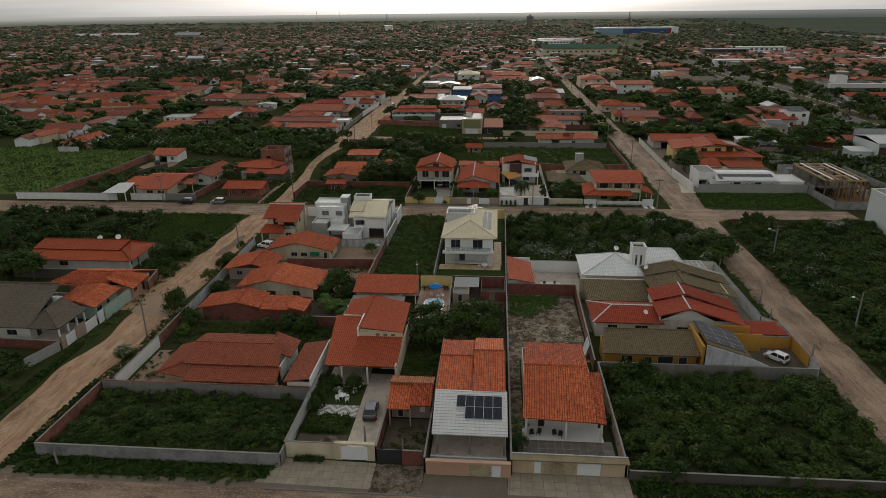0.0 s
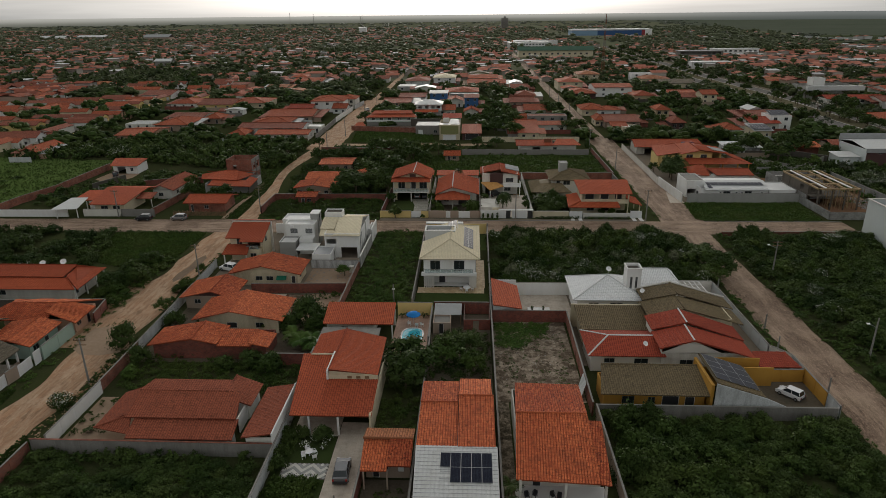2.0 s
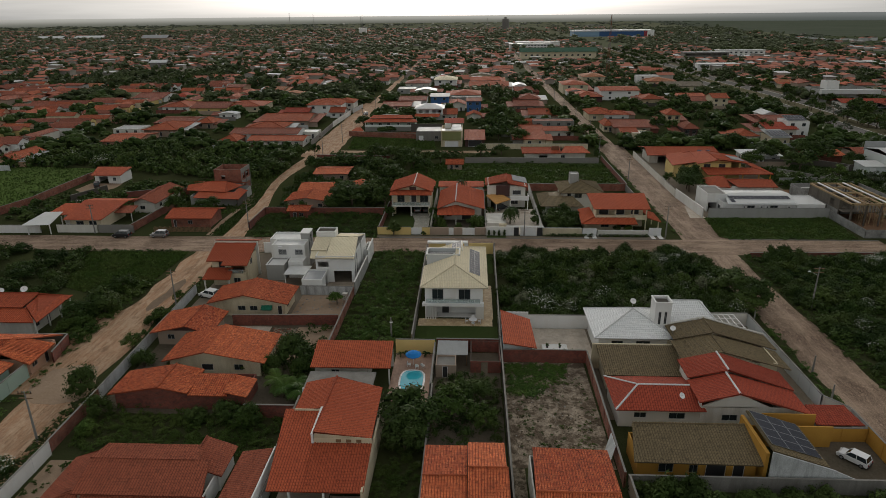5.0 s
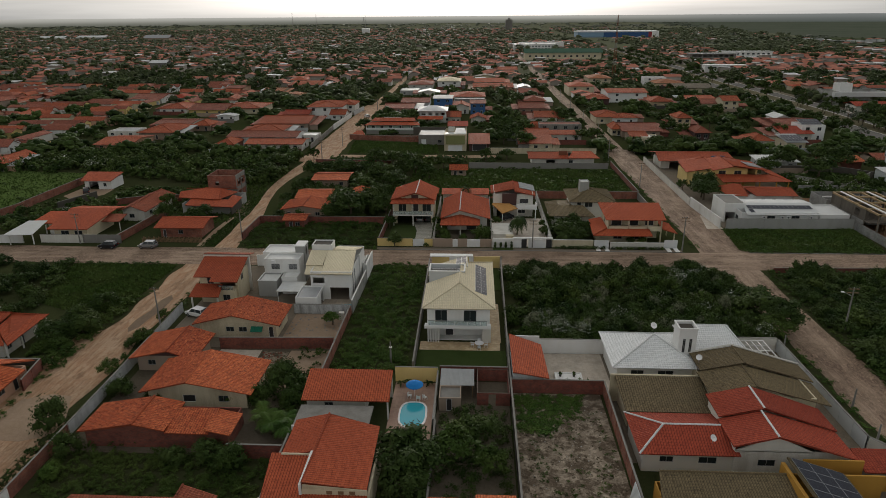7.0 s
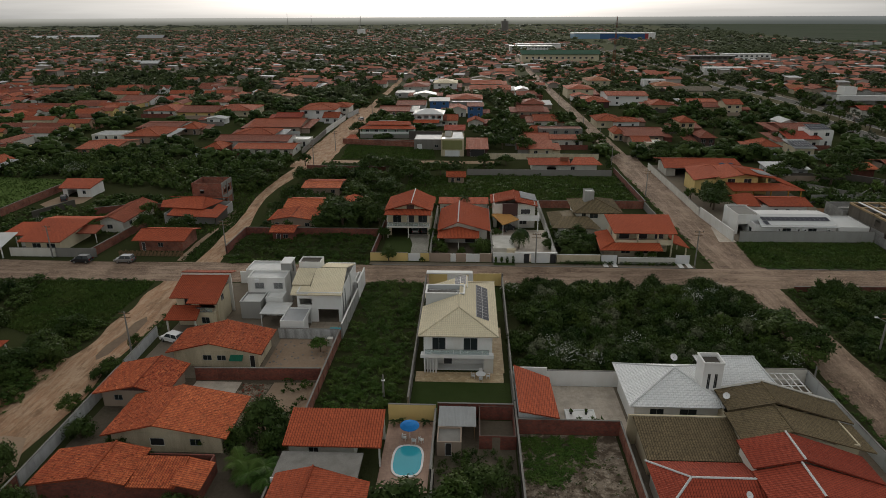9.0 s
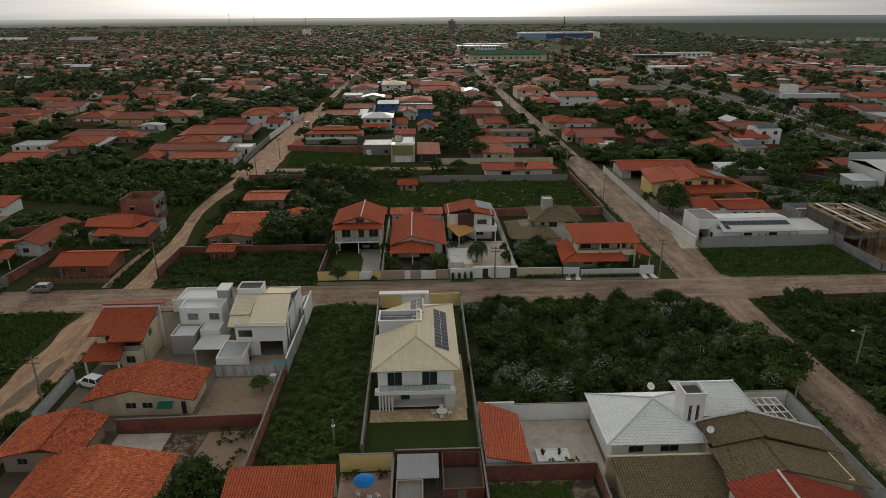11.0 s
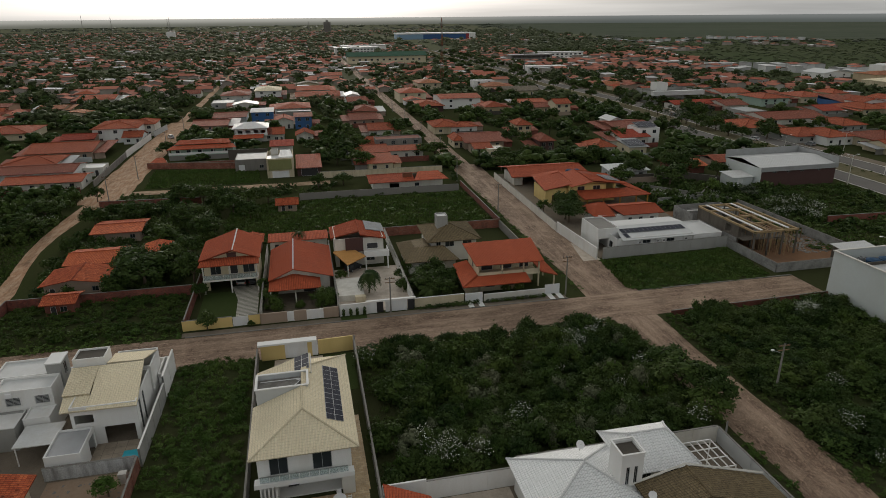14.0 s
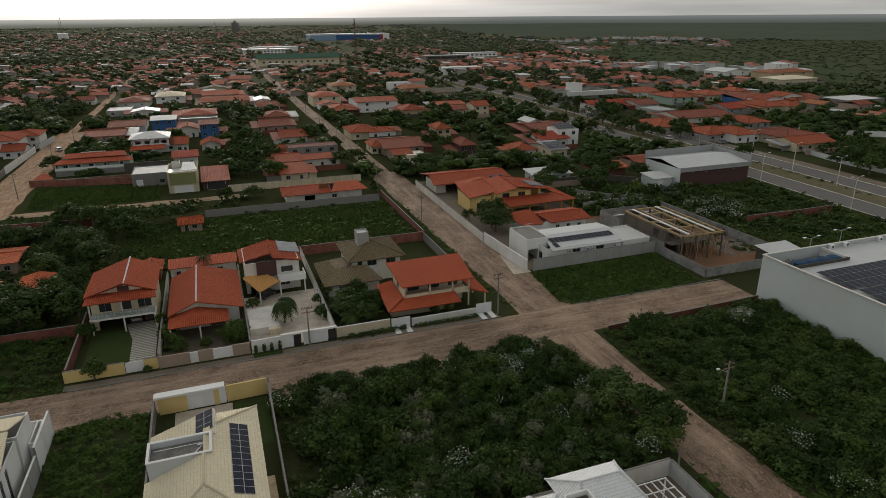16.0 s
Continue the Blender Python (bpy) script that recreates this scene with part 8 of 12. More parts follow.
block(h, "parapet", "white", (110.2, 110.4, 150.8, 156.8, 6.9, 8.9))
block(h, "coping", "offwhite", (96.0, 142.2, 156.7, 157.1, 9.0, 9.15))
block(h, "coping", "offwhite", (96.0, 96.5, 96, 156.7, 9.0, 9.15))
for lab, y0 in (("large field of solar panels on a hall roof", 140.4), ("second field of solar panels on a hall roof", 132.4)):
    solar(lab, (98.2, y0, 8.5), (1, 0, 0.0), (0, 1, 0.05), 20, 3, (), 1.5, 2.28)
for x in (100.6, 103.4, 106.2, 108.7):
    ob = thing("water_tank", "dark blue water tank on a hall roof", "water tank", (x, 152.4, 6.92), "hall tanks")
    bm = bmesh.new()
    bar(bm, (x, 152.4, 6.92), (x, 152.4, 8.5), 1.1, 18, 1.3)
    part("tank", bm, "plastic_blue", ob)
    bm = bmesh.new()
    bar(bm, (x, 152.4, 8.5), (x, 152.4, 8.75), 1.34, 18, 0.7)
    part("lid", bm, "plastic_blue", ob)
for x, y in ((112.6, 156.5), (116.4, 156.5), (125.5, 156.5)):
    ob = thing("air_conditioner", "white air-conditioning unit on a hall wall", "air conditioner", (x, y, 8.4), "hall units")
    case = part("case", boxes((x - 0.5, x + 0.5, y - 0.4, y + 0.2, 8.35, 9.1)), "plastic_white", ob)
    bm = bmesh.new()
    bar(bm, (x + 0.1, y - 0.42, 8.72), (x + 0.1, y - 0.4, 8.72), 0.27, 12)
    part("fan", bm, "dark", case)
for k in range(5):
    x = 97.6 + 1.1 * k
    ob = thing("condenser_unit", "grey condenser unit standing on a hall roof", "condenser", (x, 155.4, 6.92), "hall units")
    case = part("case", boxes((x - 0.4, x + 0.4, 155.0, 155.8, 6.92, 7.7 + 0.2 * (k % 2))), "sheet_grey", ob)
    bm = bmesh.new()
    bar(bm, (x, 155.4, 7.7 + 0.2 * (k % 2)), (x, 155.4, 7.74 + 0.2 * (k % 2)), 0.3, 10)
    part("fan", bm, "dark", case)
s = thing("shed", "low shed with a pale sheet roof beside the hall", "shed", (116.4, 171.4, 0))
body(s, 112.4, 120.6, 170.0, 173.6, 0, 2.7, "darkwall")
roof(s, "sheet", [[(112.0, 169.4, 2.75), (121.0, 169.4, 2.75), (121.0, 174.0, 3.2), (112.0, 174.0, 3.2)]], pitch=0.5, amp=0.03, thick=0.05, sag=0)

# the warehouse by the avenue
h = house("warehouse", "dark brown warehouse with a white sheet roof", 138.0, 165.0, 230.4, 247.6, 6.0, "brownwall", [("S", 142, 143.4, 4.4, 5.2, "window"), ("S", 147, 148.4, 4.4, 5.2, "window"), ("S", 152, 153.4, 4.4, 5.2, "window"), ("S", 158, 159.4, 4.4, 5.2, "window")], category="warehouse")
block(h, "end_wall", "hall_wall", (137.8, 137.98, 230.3, 247.7, 0, 6.0))
roof(h, "sheet", [[(137.8, 230.2, 6.05), (165.2, 230.2, 6.05), (165.2, 240, 7.4), (137.8, 240, 7.4)], [(165.2, 247.8, 6.4), (137.8, 247.8, 6.4), (137.8, 240, 7.42), (165.2, 240, 7.42)]], pitch=0.8, amp=0.05, thick=0.1, sag=0)
block(h, "fascia", "sheet_grey", (137.6, 165.4, 229.9, 230.18, 5.0, 6.4), (137.6, 165.4, 247.9, 248.1, 5.5, 8.6), (165.3, 165.5, 230.2, 247.8, 5.4, 8.4))
s = thing("outbuilding", "low store with a pale sheet roof beside a warehouse", "store", (133.6, 236, 0))
body(s, 130.4, 137.4, 233, 239.4, 0, 3.0, "hall_wall", [("S", 132, 134, 0, 2.4, "gate")])
roof(s, "sheet", [[(130.0, 232.6, 3.0), (137.6, 232.6, 3.0), (137.6, 239.8, 3.6), (130.0, 239.8, 3.6)]], pitch=0.5, amp=0.03, thick=0.06, sag=0)
h = house("house", "old low house with worn red tiles beside a warehouse", 122.4, 133.4, 252.4, 262, 2.7, "brick_dark", [("S", 124, 125, 0, 2.0, "dark")])
roof(h, "tile_old", [[(121.6, 251.2, 2.7), (134.4, 251.2, 2.7), (134.0, 257.4, 3.8), (122.0, 257.4, 3.8)], [(134.2, 263, 2.7), (121.8, 263, 2.7), (122.0, 257.4, 3.8), (134.0, 257.4, 3.8)]], pitch=0.5, samples=2)
h = house("house", "long low house with brownish red tiles by the avenue", 140.4, 158.0, 256, 266, 2.7, "taupe", [("S", 144, 145.4, 0.9, 2, "window"), ("S", 150, 151, 0, 2.1, "dark")])
roof(h, "tile_dull", [[(139.4, 254.8, 2.7), (159, 254.8, 2.7), (158.4, 261, 3.9), (140, 261, 3.9)], [(159, 267, 2.7), (139.4, 267, 2.7), (140, 261, 3.9), (158.4, 261, 3.9)]], pitch=0.5, samples=2)
run_wall("long stained wall between yards", [(104, 247.6), (121, 247.2), (129.6, 238.6)], 2.2, "darkwall")

# long green house, grey houses and others at the far side of the field
h = house("house", "long pale green house with two red roofs one above another", -49.0, -26.2, 321, 331, 4.4, "greenwall", [("S", x, x + 1.4, 2.2, 3.6, "window") for x in (-47.4, -43.4, -39.4, -34.6, -30)])
roof(h, "tile", [[(-50.4, 319.2, 4.2), (-24.8, 319.2, 4.2), (-26.4, 323.6, 5.0), (-48.4, 323.6, 5.0)], [(-48.0, 323.2, 5.4), (-27.0, 323.2, 5.4), (-28.4, 327.6, 6.3), (-46.6, 327.6, 6.3)], [(-27, 332.2, 5.4), (-48, 332.2, 5.4), (-46.6, 327.6, 6.3), (-28.4, 327.6, 6.3)]], pitch=0.5, samples=2)
bm = bmesh.new()
prism(bm, [(-42.4, 327.7), (-34.4, 327.7), (-34.4, 327.9), (-42.4, 327.9)], 4.4, 6.6)
part("gable_wall", bm, "offwhite", h)
block(h, "veranda_rail", "white", (-49.8, -25.4, 319.5, 319.62, 2.1, 2.9))
block(h, "veranda_floor", "greenwall", (-49.8, -25.4, 319.5, 320.98, 1.8, 2.08))
block(h, "plinth", "concrete", (-49.8, -25.4, 319.62, 320.9, 0, 1.78))
for k in range(7):
    block(h, "post", "white", (-49.7 + 4.02 * k, -49.5 + 4.02 * k, 319.7, 319.9, 2.1, 4.2))
run_wall("low brick wall before the long green house", [(-53.4, 306.8), (-24.4, 306.2)], 1.8, "brick")
s = thing("shed", "small open shed with an orange tiled roof", "shed", (-50.6, 309.4, 0))
body(s, -53.0, -49.0, 307.6, 311.2, 0, 2.0, "taupe", [("S", -52, -50, 0, 1.8, "open")])
roof(s, "tile", [[(-54.2, 306.9, 2.0), (-48.2, 306.9, 2.0), (-50.2, 311.6, 3.0), (-52.6, 311.6, 3.0)]])
h = house("house", "grey cubic house with a light sheet roof", -23.6, -12.4, 294.4, 306.8, 4.2, "concrete", [("S", -22.4, -20.4, 0, 2.3, "gate"), ("S", -15.4, -13.9, 0.9, 2.1, "window")])
block(h, "flat_roof", "sheet_grey", (-23.4, -12.6, 294.6, 306.6, 3.8, 4.0))
h = house("house", "narrow two-storey house with an olive front over a cream gate wall", -12.2, -3.4, 281.6, 296, 6.6, "cream", [("S", -10.6, -5.0, 0, 2.3, "gate")])
block(h, "front", "olive", (-11.6, -4.0, 281.3, 281.58, 2.7, 6.2))
block(h, "flat_roof", "sheet", (-12.0, -3.6, 281.8, 288, 6.2, 6.4))
body(h, -10.8, -8.4, 288.4, 291.0, 6.6, 8.2, "offwhite")
roof(h, "sheet", [[(-8.2, 283.0, 6.7), (-3.4, 283.0, 6.7), (-4.2, 290.0, 7.8), (-7.6, 290.0, 7.8)]], pitch=0.5, amp=0.03, sag=0)
h = house("house", "long low house with red roofs beyond a field", 20.5, 42.5, 255.6, 263.6, 3.0, "offwhite", [("S", 25.6, 28.6, 0, 2.2, "open"), ("S", 33.6, 35.0, 0.9, 2, "window")])
roof(h, "tile", [[(19.1, 254.2, 2.9), (33.5, 254.2, 2.9), (33.5, 260.6, 4.0), (19.1, 260.6, 4.0)], [(33.1, 254.0, 3.1), (44.1, 254.0, 3.1), (42.1, 260.8, 4.3), (35.5, 260.8, 4.3)], [(43.5, 265.6, 3), (19.1, 265.6, 3), (19.1, 260.6, 4), (42.1, 260.8, 4.2)]])
block(h, "pillar", "rust", (30.2, 33.0, 257.4, 258.4, 3.4, 4.9))
h = house("house", "red-roofed shelter behind a dark gate", -2.3, 5.7, 282, 297, 3.0, "brownwall", [("S", -1, 4.6, 0, 2.6, "dark")])
roof(h, "tile_dull", [[(-2.7, 280.9, 3.0), (6.1, 280.9, 3.0), (6.1, 298, 4.3), (-2.7, 298, 4.3)]], pitch=0.5, samples=2)
h = house("house", "two-storey house with white hipped sheet roof and balcony", -28.0, -14.8, 353, 364, 6.0, "white", [("S", -27, -25, 3.4, 5, "open"), ("S", -23.6, -21.6, 3.4, 5, "open"), ("S", -20, -18, 3.4, 5, "open"), ("S", -17.4, -15.4, 3.4, 5, "open")])
sl, cp = hip(-29.2, -13.8, 351.4, 366, 6.0, 7.9, (-23.4, 358.6), (-19.6, 358.6))
roof(h, "sheet", sl, label="white sheet roof", pitch=60, amp=0, samples=1)
block(h, "balcony_rail", "white", (-28.4, -14.4, 351.8, 351.95, 2.9, 3.9))
block(h, "balcony", "white", (-28.4, -14.4, 351.95, 352.95, 2.7, 3.0))
for k in range(5):
    block(h, "post", "white", (-28.3 + 3.4 * k, -28.1 + 3.4 * k, 352.0, 352.2, 3.0, 6.0))
roof(h, "tile", [[(-28.6, 345.6, 2.8), (-16, 345.6, 2.8), (-16, 351.6, 3.5), (-28.6, 351.6, 3.5)]], pitch=60, amp=0, samples=1)
run_wall("black-stained wall behind a grey house", [(-27.4, 312.4), (-12.8, 312.4)], 4.4, "darkwall")
run_wall("grey street wall beside the sandy road", [(-66.6, 283), (-67.4, 330)], 2.2, "concrete")
run_wall("white street wall beside the sandy road", [(-67.4, 331), (-66.2, 372)], 2.6, "white")
run_wall("white street wall beside the sandy road", [(-66.0, 378), (-63.8, 398)], 2.4, "whitewash")
run_wall("red brick wall of a back lot", [(-58, 256), (-30, 254)], 2.0, "brick_dark")

# Houses of the town that stand apart enough to be told one by one.
FOOT, LOTS = [], []
HUE = {"offwhite": "off-white", "bluewall": "blue", "greenwall": "pale green", "brownwall": "dark brown", "brick": "bare brick", "concrete": "bare concrete", "whitewash": "stained white", "amber": "amber"}
CLAY = {"tile_town": "orange-red tile", "tile_worn": "brownish red tile", "tile_red": "deep red tile", "tile_pale": "pale tan tile", "tile_cream": "cream tile", "tile_grey": "grey-brown tile", "sheet": "white sheet", "sheet_grey": "grey sheet", "offwhite": "pale concrete"}


def end_wall(ob, material, x, y0, y1, z0, ym, zr, t=0.15):
    """A gable's triangle of wall over y."""
    bm = bmesh.new()
    f, g = ([bm.verts.new(p) for p in ((k, y0, z0), (k, y1, z0), (k, ym, zr))] for k in (x, x + t))
    bm.faces.new(f[::-1])
    bm.faces.new(g)
    for k in range(3):
        bm.faces.new((f[k], f[(k + 1) % 3], g[(k + 1) % 3], g[k]))
    part("gable", bm, material, ob)


def lot(x0, x1, y0, y1, ze, rise, shape, wall, tile):
    """A town house under a roof of that outline; its walls stand back under the eaves."""
    FOOT.append((x0, x1, y0, y1))
    tall = ze > 4.4
    ob = thing("town_house", "%s %s with a %s %s roof" % (HUE.get(wall, wall), "two-storey house" if tall else "low house", {"ridge": "gabled", "hip": "hipped", "gable": "front-gabled", "pent": "pent", "flat": "flat"}[shape], CLAY[tile]), "house", ((x0 + x1) / 2, (y0 + y1) / 2, 0), "town houses")
    o = 0.15 if shape == "flat" else 0.6
    a, b, c, d = x0 + o, x1 - o, y0 + (o if shape == "flat" else 1.1), y1 - o
    n = max(2, min(4 if y0 < 340 else 3 if y0 < 400 else 2, int((b - a) / 4.2)))
    step = (b - a) / n
    holes = []
    for k in range(n):
        m = a + step * (k + 0.5)
        if tall:
            holes.append(("S", m - 0.8, m + 0.8, ze - 2.2, ze - 0.8, "window"))
        if k == n // 2:
            holes.append(("S", m - 0.55, m + 0.55, 0, 2.1, "dark"))
        else:
            holes.append(("S", m - 0.7, m + 0.7, 0.9, 2.1, "window"))
    if y0 < 340:
        holes.append(("E" if x0 < 40 else "W", (c + d) / 2 - 0.7, (c + d) / 2 + 0.7, 0.9, 2.1, "window"))
    body(ob, a, b, c, d, 0, ze, wall, holes)
    far = y0 > 380
    kw = dict(pitch=60, amp=0, samples=1) if far else dict(pitch=0.5, samples=2)
    zr = ze + rise
    caps = ()
    if shape == "flat":
        block(ob, "flat_roof", tile, (a + 0.16, b - 0.16, c + 0.16, d - 0.16, ze - 0.45, ze - 0.25))
        return ob
    if shape == "pent":
        sl = [[(x0, y0, ze), (x1, y0, ze), (x1, y1, zr), (x0, y1, zr)]]
        block(ob, "back_wall", wall, (a, b, d - 0.15, d, ze, zr - 0.25))
    elif shape == "ridge":
        sl, caps = gable(x0, x1, y0, y1, ze, zr, "x")
        for x in (a, b - 0.15):
            end_wall(ob, wall, x, c, d, ze, (y0 + y1) / 2, zr - 0.25)
    elif shape == "gable":
        sl, caps = gable(x0, x1, y0, y1, ze, zr, "y")
        gable_end(ob, wall, a, b, c, ze, (a + b) / 2, zr - 0.25)
    else:
        w, e, u, v = (x1 - x0) / 2, (y1 - y0) / 2, (x0 + x1) / 2, (y0 + y1) / 2
        if w > e + 0.1:
            sl, caps = hip(x0, x1, y0, y1, ze, zr, (x0 + e, v), (x1 - e, v))
        elif e > w + 0.1:
            sl, caps = hip(x0, x1, y0, y1, ze, zr, (u, y0 + w), (u, y1 - w))
        else:
            sl, caps = hip(x0, x1, y0, y1, ze, zr, (u - 0.2, v), (u + 0.2, v))
    roof(ob, tile, sl, **kw)
    LOTS.append((ob, x0, x1, y0, y1, ze, wall, tile))
    if caps and y0 < 430 and tile != "sheet":
        bm = bmesh.new()
        for p, q in caps:
            ridge_caps(bm, p, q, 0.16)
        part("ridge", bm, tile, ob)
    return ob


# white complex west of the sandy road
lot(-93.0, -69.0, 280.1, 293.1, 2.8, 1.0, "ridge", "offwhite", "tile_town")
lot(-103.8, -73.8, 289.7, 304.9, 4, 1.2, "ridge", "white", "tile_worn")
lot(-102.5, -84.6, 307.0, 323.2, 3.6, 1.6, "hip", "offwhite", "tile_town")
lot(-104.7, -96.5, 279.1, 291.1, 2.8, 1.8, "hip", "brick", "tile_town")
lot(-76.4, -67.7, 299.6, 307.6, 3, 0.3, "flat", "offwhite", "sheet")
lot(-103.6, -78.8, 329.6, 353.6, 3.2, 2.0, "ridge", "taupe", "tile_town")
lot(-99.6, -85.5, 357.5, 370.7, 3.4, 1.5, "ridge", "taupe", "tile_red")
lot(-89.0, -69.5, 365.2, 389.2, 6.2, 1.9, "hip", "white", "tile_town")
lot(-76.4, -65.2, 379.2, 394.4, 5.6, 1.6, "hip", "offwhite", "tile_town")
lot(-75.7, -67.1, 359.8, 371.8, 3, 1.9, "ridge", "white", "tile_town")
# north-west
lot(-126.9, -110.6, 445.1, 457.1, 3, 1.3, "gable", "cream", "tile_pale")
lot(-146.5, -131.2, 469.9, 490.5, 3, 1.3, "ridge", "cream", "tile_pale")
lot(-137.9, -114.3, 512.2, 536.2, 3, 2.0, "ridge", "offwhite", "tile_town")
lot(-149.0, -134.9, 549.7, 568.6, 3, 2.0, "hip", "offwhite", "tile_town")
lot(-176.1, -162.9, 480.5, 498.3, 4, 1.1, "ridge", "pink", "tile_worn")
lot(-158.9, -137.0, 377.5, 401.5, 3, 2.0, "ridge", "yellow", "tile_worn")
lot(-142.1, -119.1, 382.6, 406.6, 3.2, 2.0, "hip", "cream", "tile_town")
# compound
lot(-149.5, -132.8, 304.0, 326.6, 3.2, 2.0, "hip", "taupe", "tile_town")
lot(-166.2, -153.2, 309.8, 321.1, 2.8, 0.6, "flat", "offwhite", "sheet_grey")
lot(-154.6, -138.8, 278.2, 299.6, 2.8, 1.2, "ridge", "pink", "tile_town")
lot(-154.5, -135.9, 329.8, 347.6, 2.8, 0.9, "ridge", "offwhite", "tile_worn")
lot(-134.3, -125.0, 325.9, 338.5, 2.8, 2.0, "hip", "taupe", "tile_town")
lot(-177.8, -161.2, 382.9, 405.3, 3, 2.0, "hip", "white", "tile_town")
lot(-192.5, -182.0, 430.6, 444.7, 3.2, 2.0, "hip", "offwhite", "tile_red")
lot(-216.9, -196.5, 427.0, 451.0, 3, 2.0, "ridge", "white", "tile_worn")
lot(-134.5, -123.8, 356.4, 363.4, 2.8, 0.8, "gable", "white", "sheet")
lot(-172.5, -165.0, 241.5, 259.5, 3, 1.6, "gable", "pink", "tile_town")
# between sandy road and middle street
lot(-51.6, -34.9, 396.2, 402.2, 3, 0.9, "ridge", "white", "tile_worn")
lot(-44.0, -26.8, 409.1, 432.3, 3, 1.3, "ridge", "white", "tile_worn")
lot(-51.1, -33.9, 385.2, 408.5, 2.8, 1.1, "ridge", "pink", "tile_worn")
lot(-75.8, -64.6, 531.0, 546.1, 3, 2.0, "ridge", "offwhite", "tile_worn")
lot(-50.1, -30.9, 507.6, 531.5, 3.4, 2.0, "hip", "offwhite", "tile_worn")
lot(-38.3, -23.3, 459.4, 471.4, 3.2, 1.4, "gable", "offwhite", "sheet")
lot(-51.5, -38.5, 470.6, 488.3, 3.2, 0.3, "flat", "grey", "sheet_grey")
lot(-70.0, -58.0, 621.5, 633.5, 3, 1.0, "flat", "grey", "sheet_grey")
lot(-28.4, -10.6, 509.1, 533.1, 5.6, 2.0, "hip", "white", "tile_cream")
lot(-24.6, -12.8, 402.9, 413.9, 6, 0.8, "pent", "bluewall", "sheet_grey")
lot(-12.6, -3.2, 320.1, 327.1, 3.6, 1.3, "pent", "offwhite", "tile_red")
lot(-12.4, -6.9, 349.1, 361.1, 3.4, 2.0, "ridge", "offwhite", "tile_town")
lot(-12.8, -2.9, 383.8, 397.8, 3.8, 1.8, "gable", "offwhite", "tile_town")
lot(-13.9, 6.4, 433.5, 457.5, 3.4, 2.0, "hip", "offwhite", "tile_town")
lot(-12.5, 6.2, 423.2, 429.2, 3.2, 0.3, "flat", "concrete", "sheet_grey")
lot(-3.1, 6.0, 380.9, 390.9, 6, 0.8, "pent", "bluewall", "tile_worn")
lot(-2.7, 5.6, 345.7, 356.7, 3, 1.8, "gable", "offwhite", "tile_town")
lot(-17.0, -6.9, 352.7, 366.3, 2.9, 2.0, "ridge", "offwhite", "tile_worn")
# between middle street and cobbled street
lot(-0.6, 16.6, 573.2, 587.2, 3.2, 1.6, "gable", "cream", "tile_grey")
lot(-1.3, 22.4, 528.5, 552.5, 3.2, 2.0, "ridge", "offwhite", "tile_town")
lot(-2.0, 27.0, 490.3, 514.3, 3.2, 2.0, "ridge", "pink", "tile_town")
lot(28.2, 37.5, 469.4, 485.4, 5.2, 1.2, "gable", "white", "sheet")
lot(28.2, 41.5, 456.2, 474.1, 3.2, 2.0, "ridge", "white", "tile_worn")
lot(28.1, 41.8, 413.1, 431.6, 3.2, 2.0, "hip", "pink", "tile_worn")
lot(23.7, 38.3, 383.8, 403.5, 3, 2.0, "ridge", "taupe", "tile_worn")
lot(29.2, 41.3, 349.4, 365.7, 3.2, 2.0, "ridge", "offwhite", "tile_town")
lot(22.2, 29.8, 317.0, 329.0, 3.2, 2.0, "ridge", "offwhite", "tile_town")
lot(28.3, 46.9, 313.1, 321.1, 5.6, 0.4, "flat", "concrete", "tile_worn")
lot(31.5, 45.6, 300.0, 306.0, 3.4, 1.0, "pent", "offwhite", "tile_town")
lot(17.8, 32.0, 299.9, 317.9, 3.2, 1.3, "ridge", "cream", "tile_town")
lot(21.5, 31.3, 281.8, 293.4, 3, 1.3, "pent", "cream", "tile_town")
lot(20.7, 39.4, 646.5, 670.5, 3, 2.0, "ridge", "offwhite", "tile_town")
# east of the cobbled street
lot(61.5, 79.5, 466.9, 490.9, 6, 2.0, "hip", "cream", "tile_town")
lot(62.4, 74.2, 449.5, 461.5, 3.4, 1.4, "gable", "white", "tile_town")
lot(62.7, 80.7, 421.4, 445.4, 3.4, 2.0, "hip", "brownwall", "tile_town")
lot(59.1, 72.3, 349.2, 367.0, 3.4, 2.0, "hip", "cream", "tile_town")
lot(84.1, 102.2, 525.0, 549.0, 6, 2.0, "hip", "cream", "tile_pale")
lot(80.2, 105.2, 431.0, 455.0, 6, 1.5, "ridge", "white", "tile_town")
lot(67.0, 80.4, 348.4, 361.2, 3.2, 1.4, "hip", "white", "tile_town")
lot(60.4, 65.6, 315.9, 327.9, 3, 2.0, "hip", "cream", "tile_town")
lot(64.0, 81.5, 311.5, 335.3, 2.9, 1.8, "ridge", "taupe", "tile_worn")
lot(64.5, 72.3, 298.1, 310.1, 2.9, 1.2, "ridge", "taupe", "tile_town")
lot(69.0, 76.3, 294.9, 302.9, 3.2, 0.3, "flat", "cream", "offwhite")
lot(100.3, 113.3, 407.1, 424.5, 3.6, 2.0, "hip", "beige", "tile_town")
lot(93.2, 101.0, 332.5, 344.5, 5.4, 2.0, "hip", "beige", "tile_town")
lot(90.9, 97.9, 297.8, 309.8, 4.6, 2.0, "hip", "brownwall", "tile_worn")
lot(125.4, 143.6, 423.5, 441.9, 3.2, 1.0, "ridge", "cream", "tile_town")
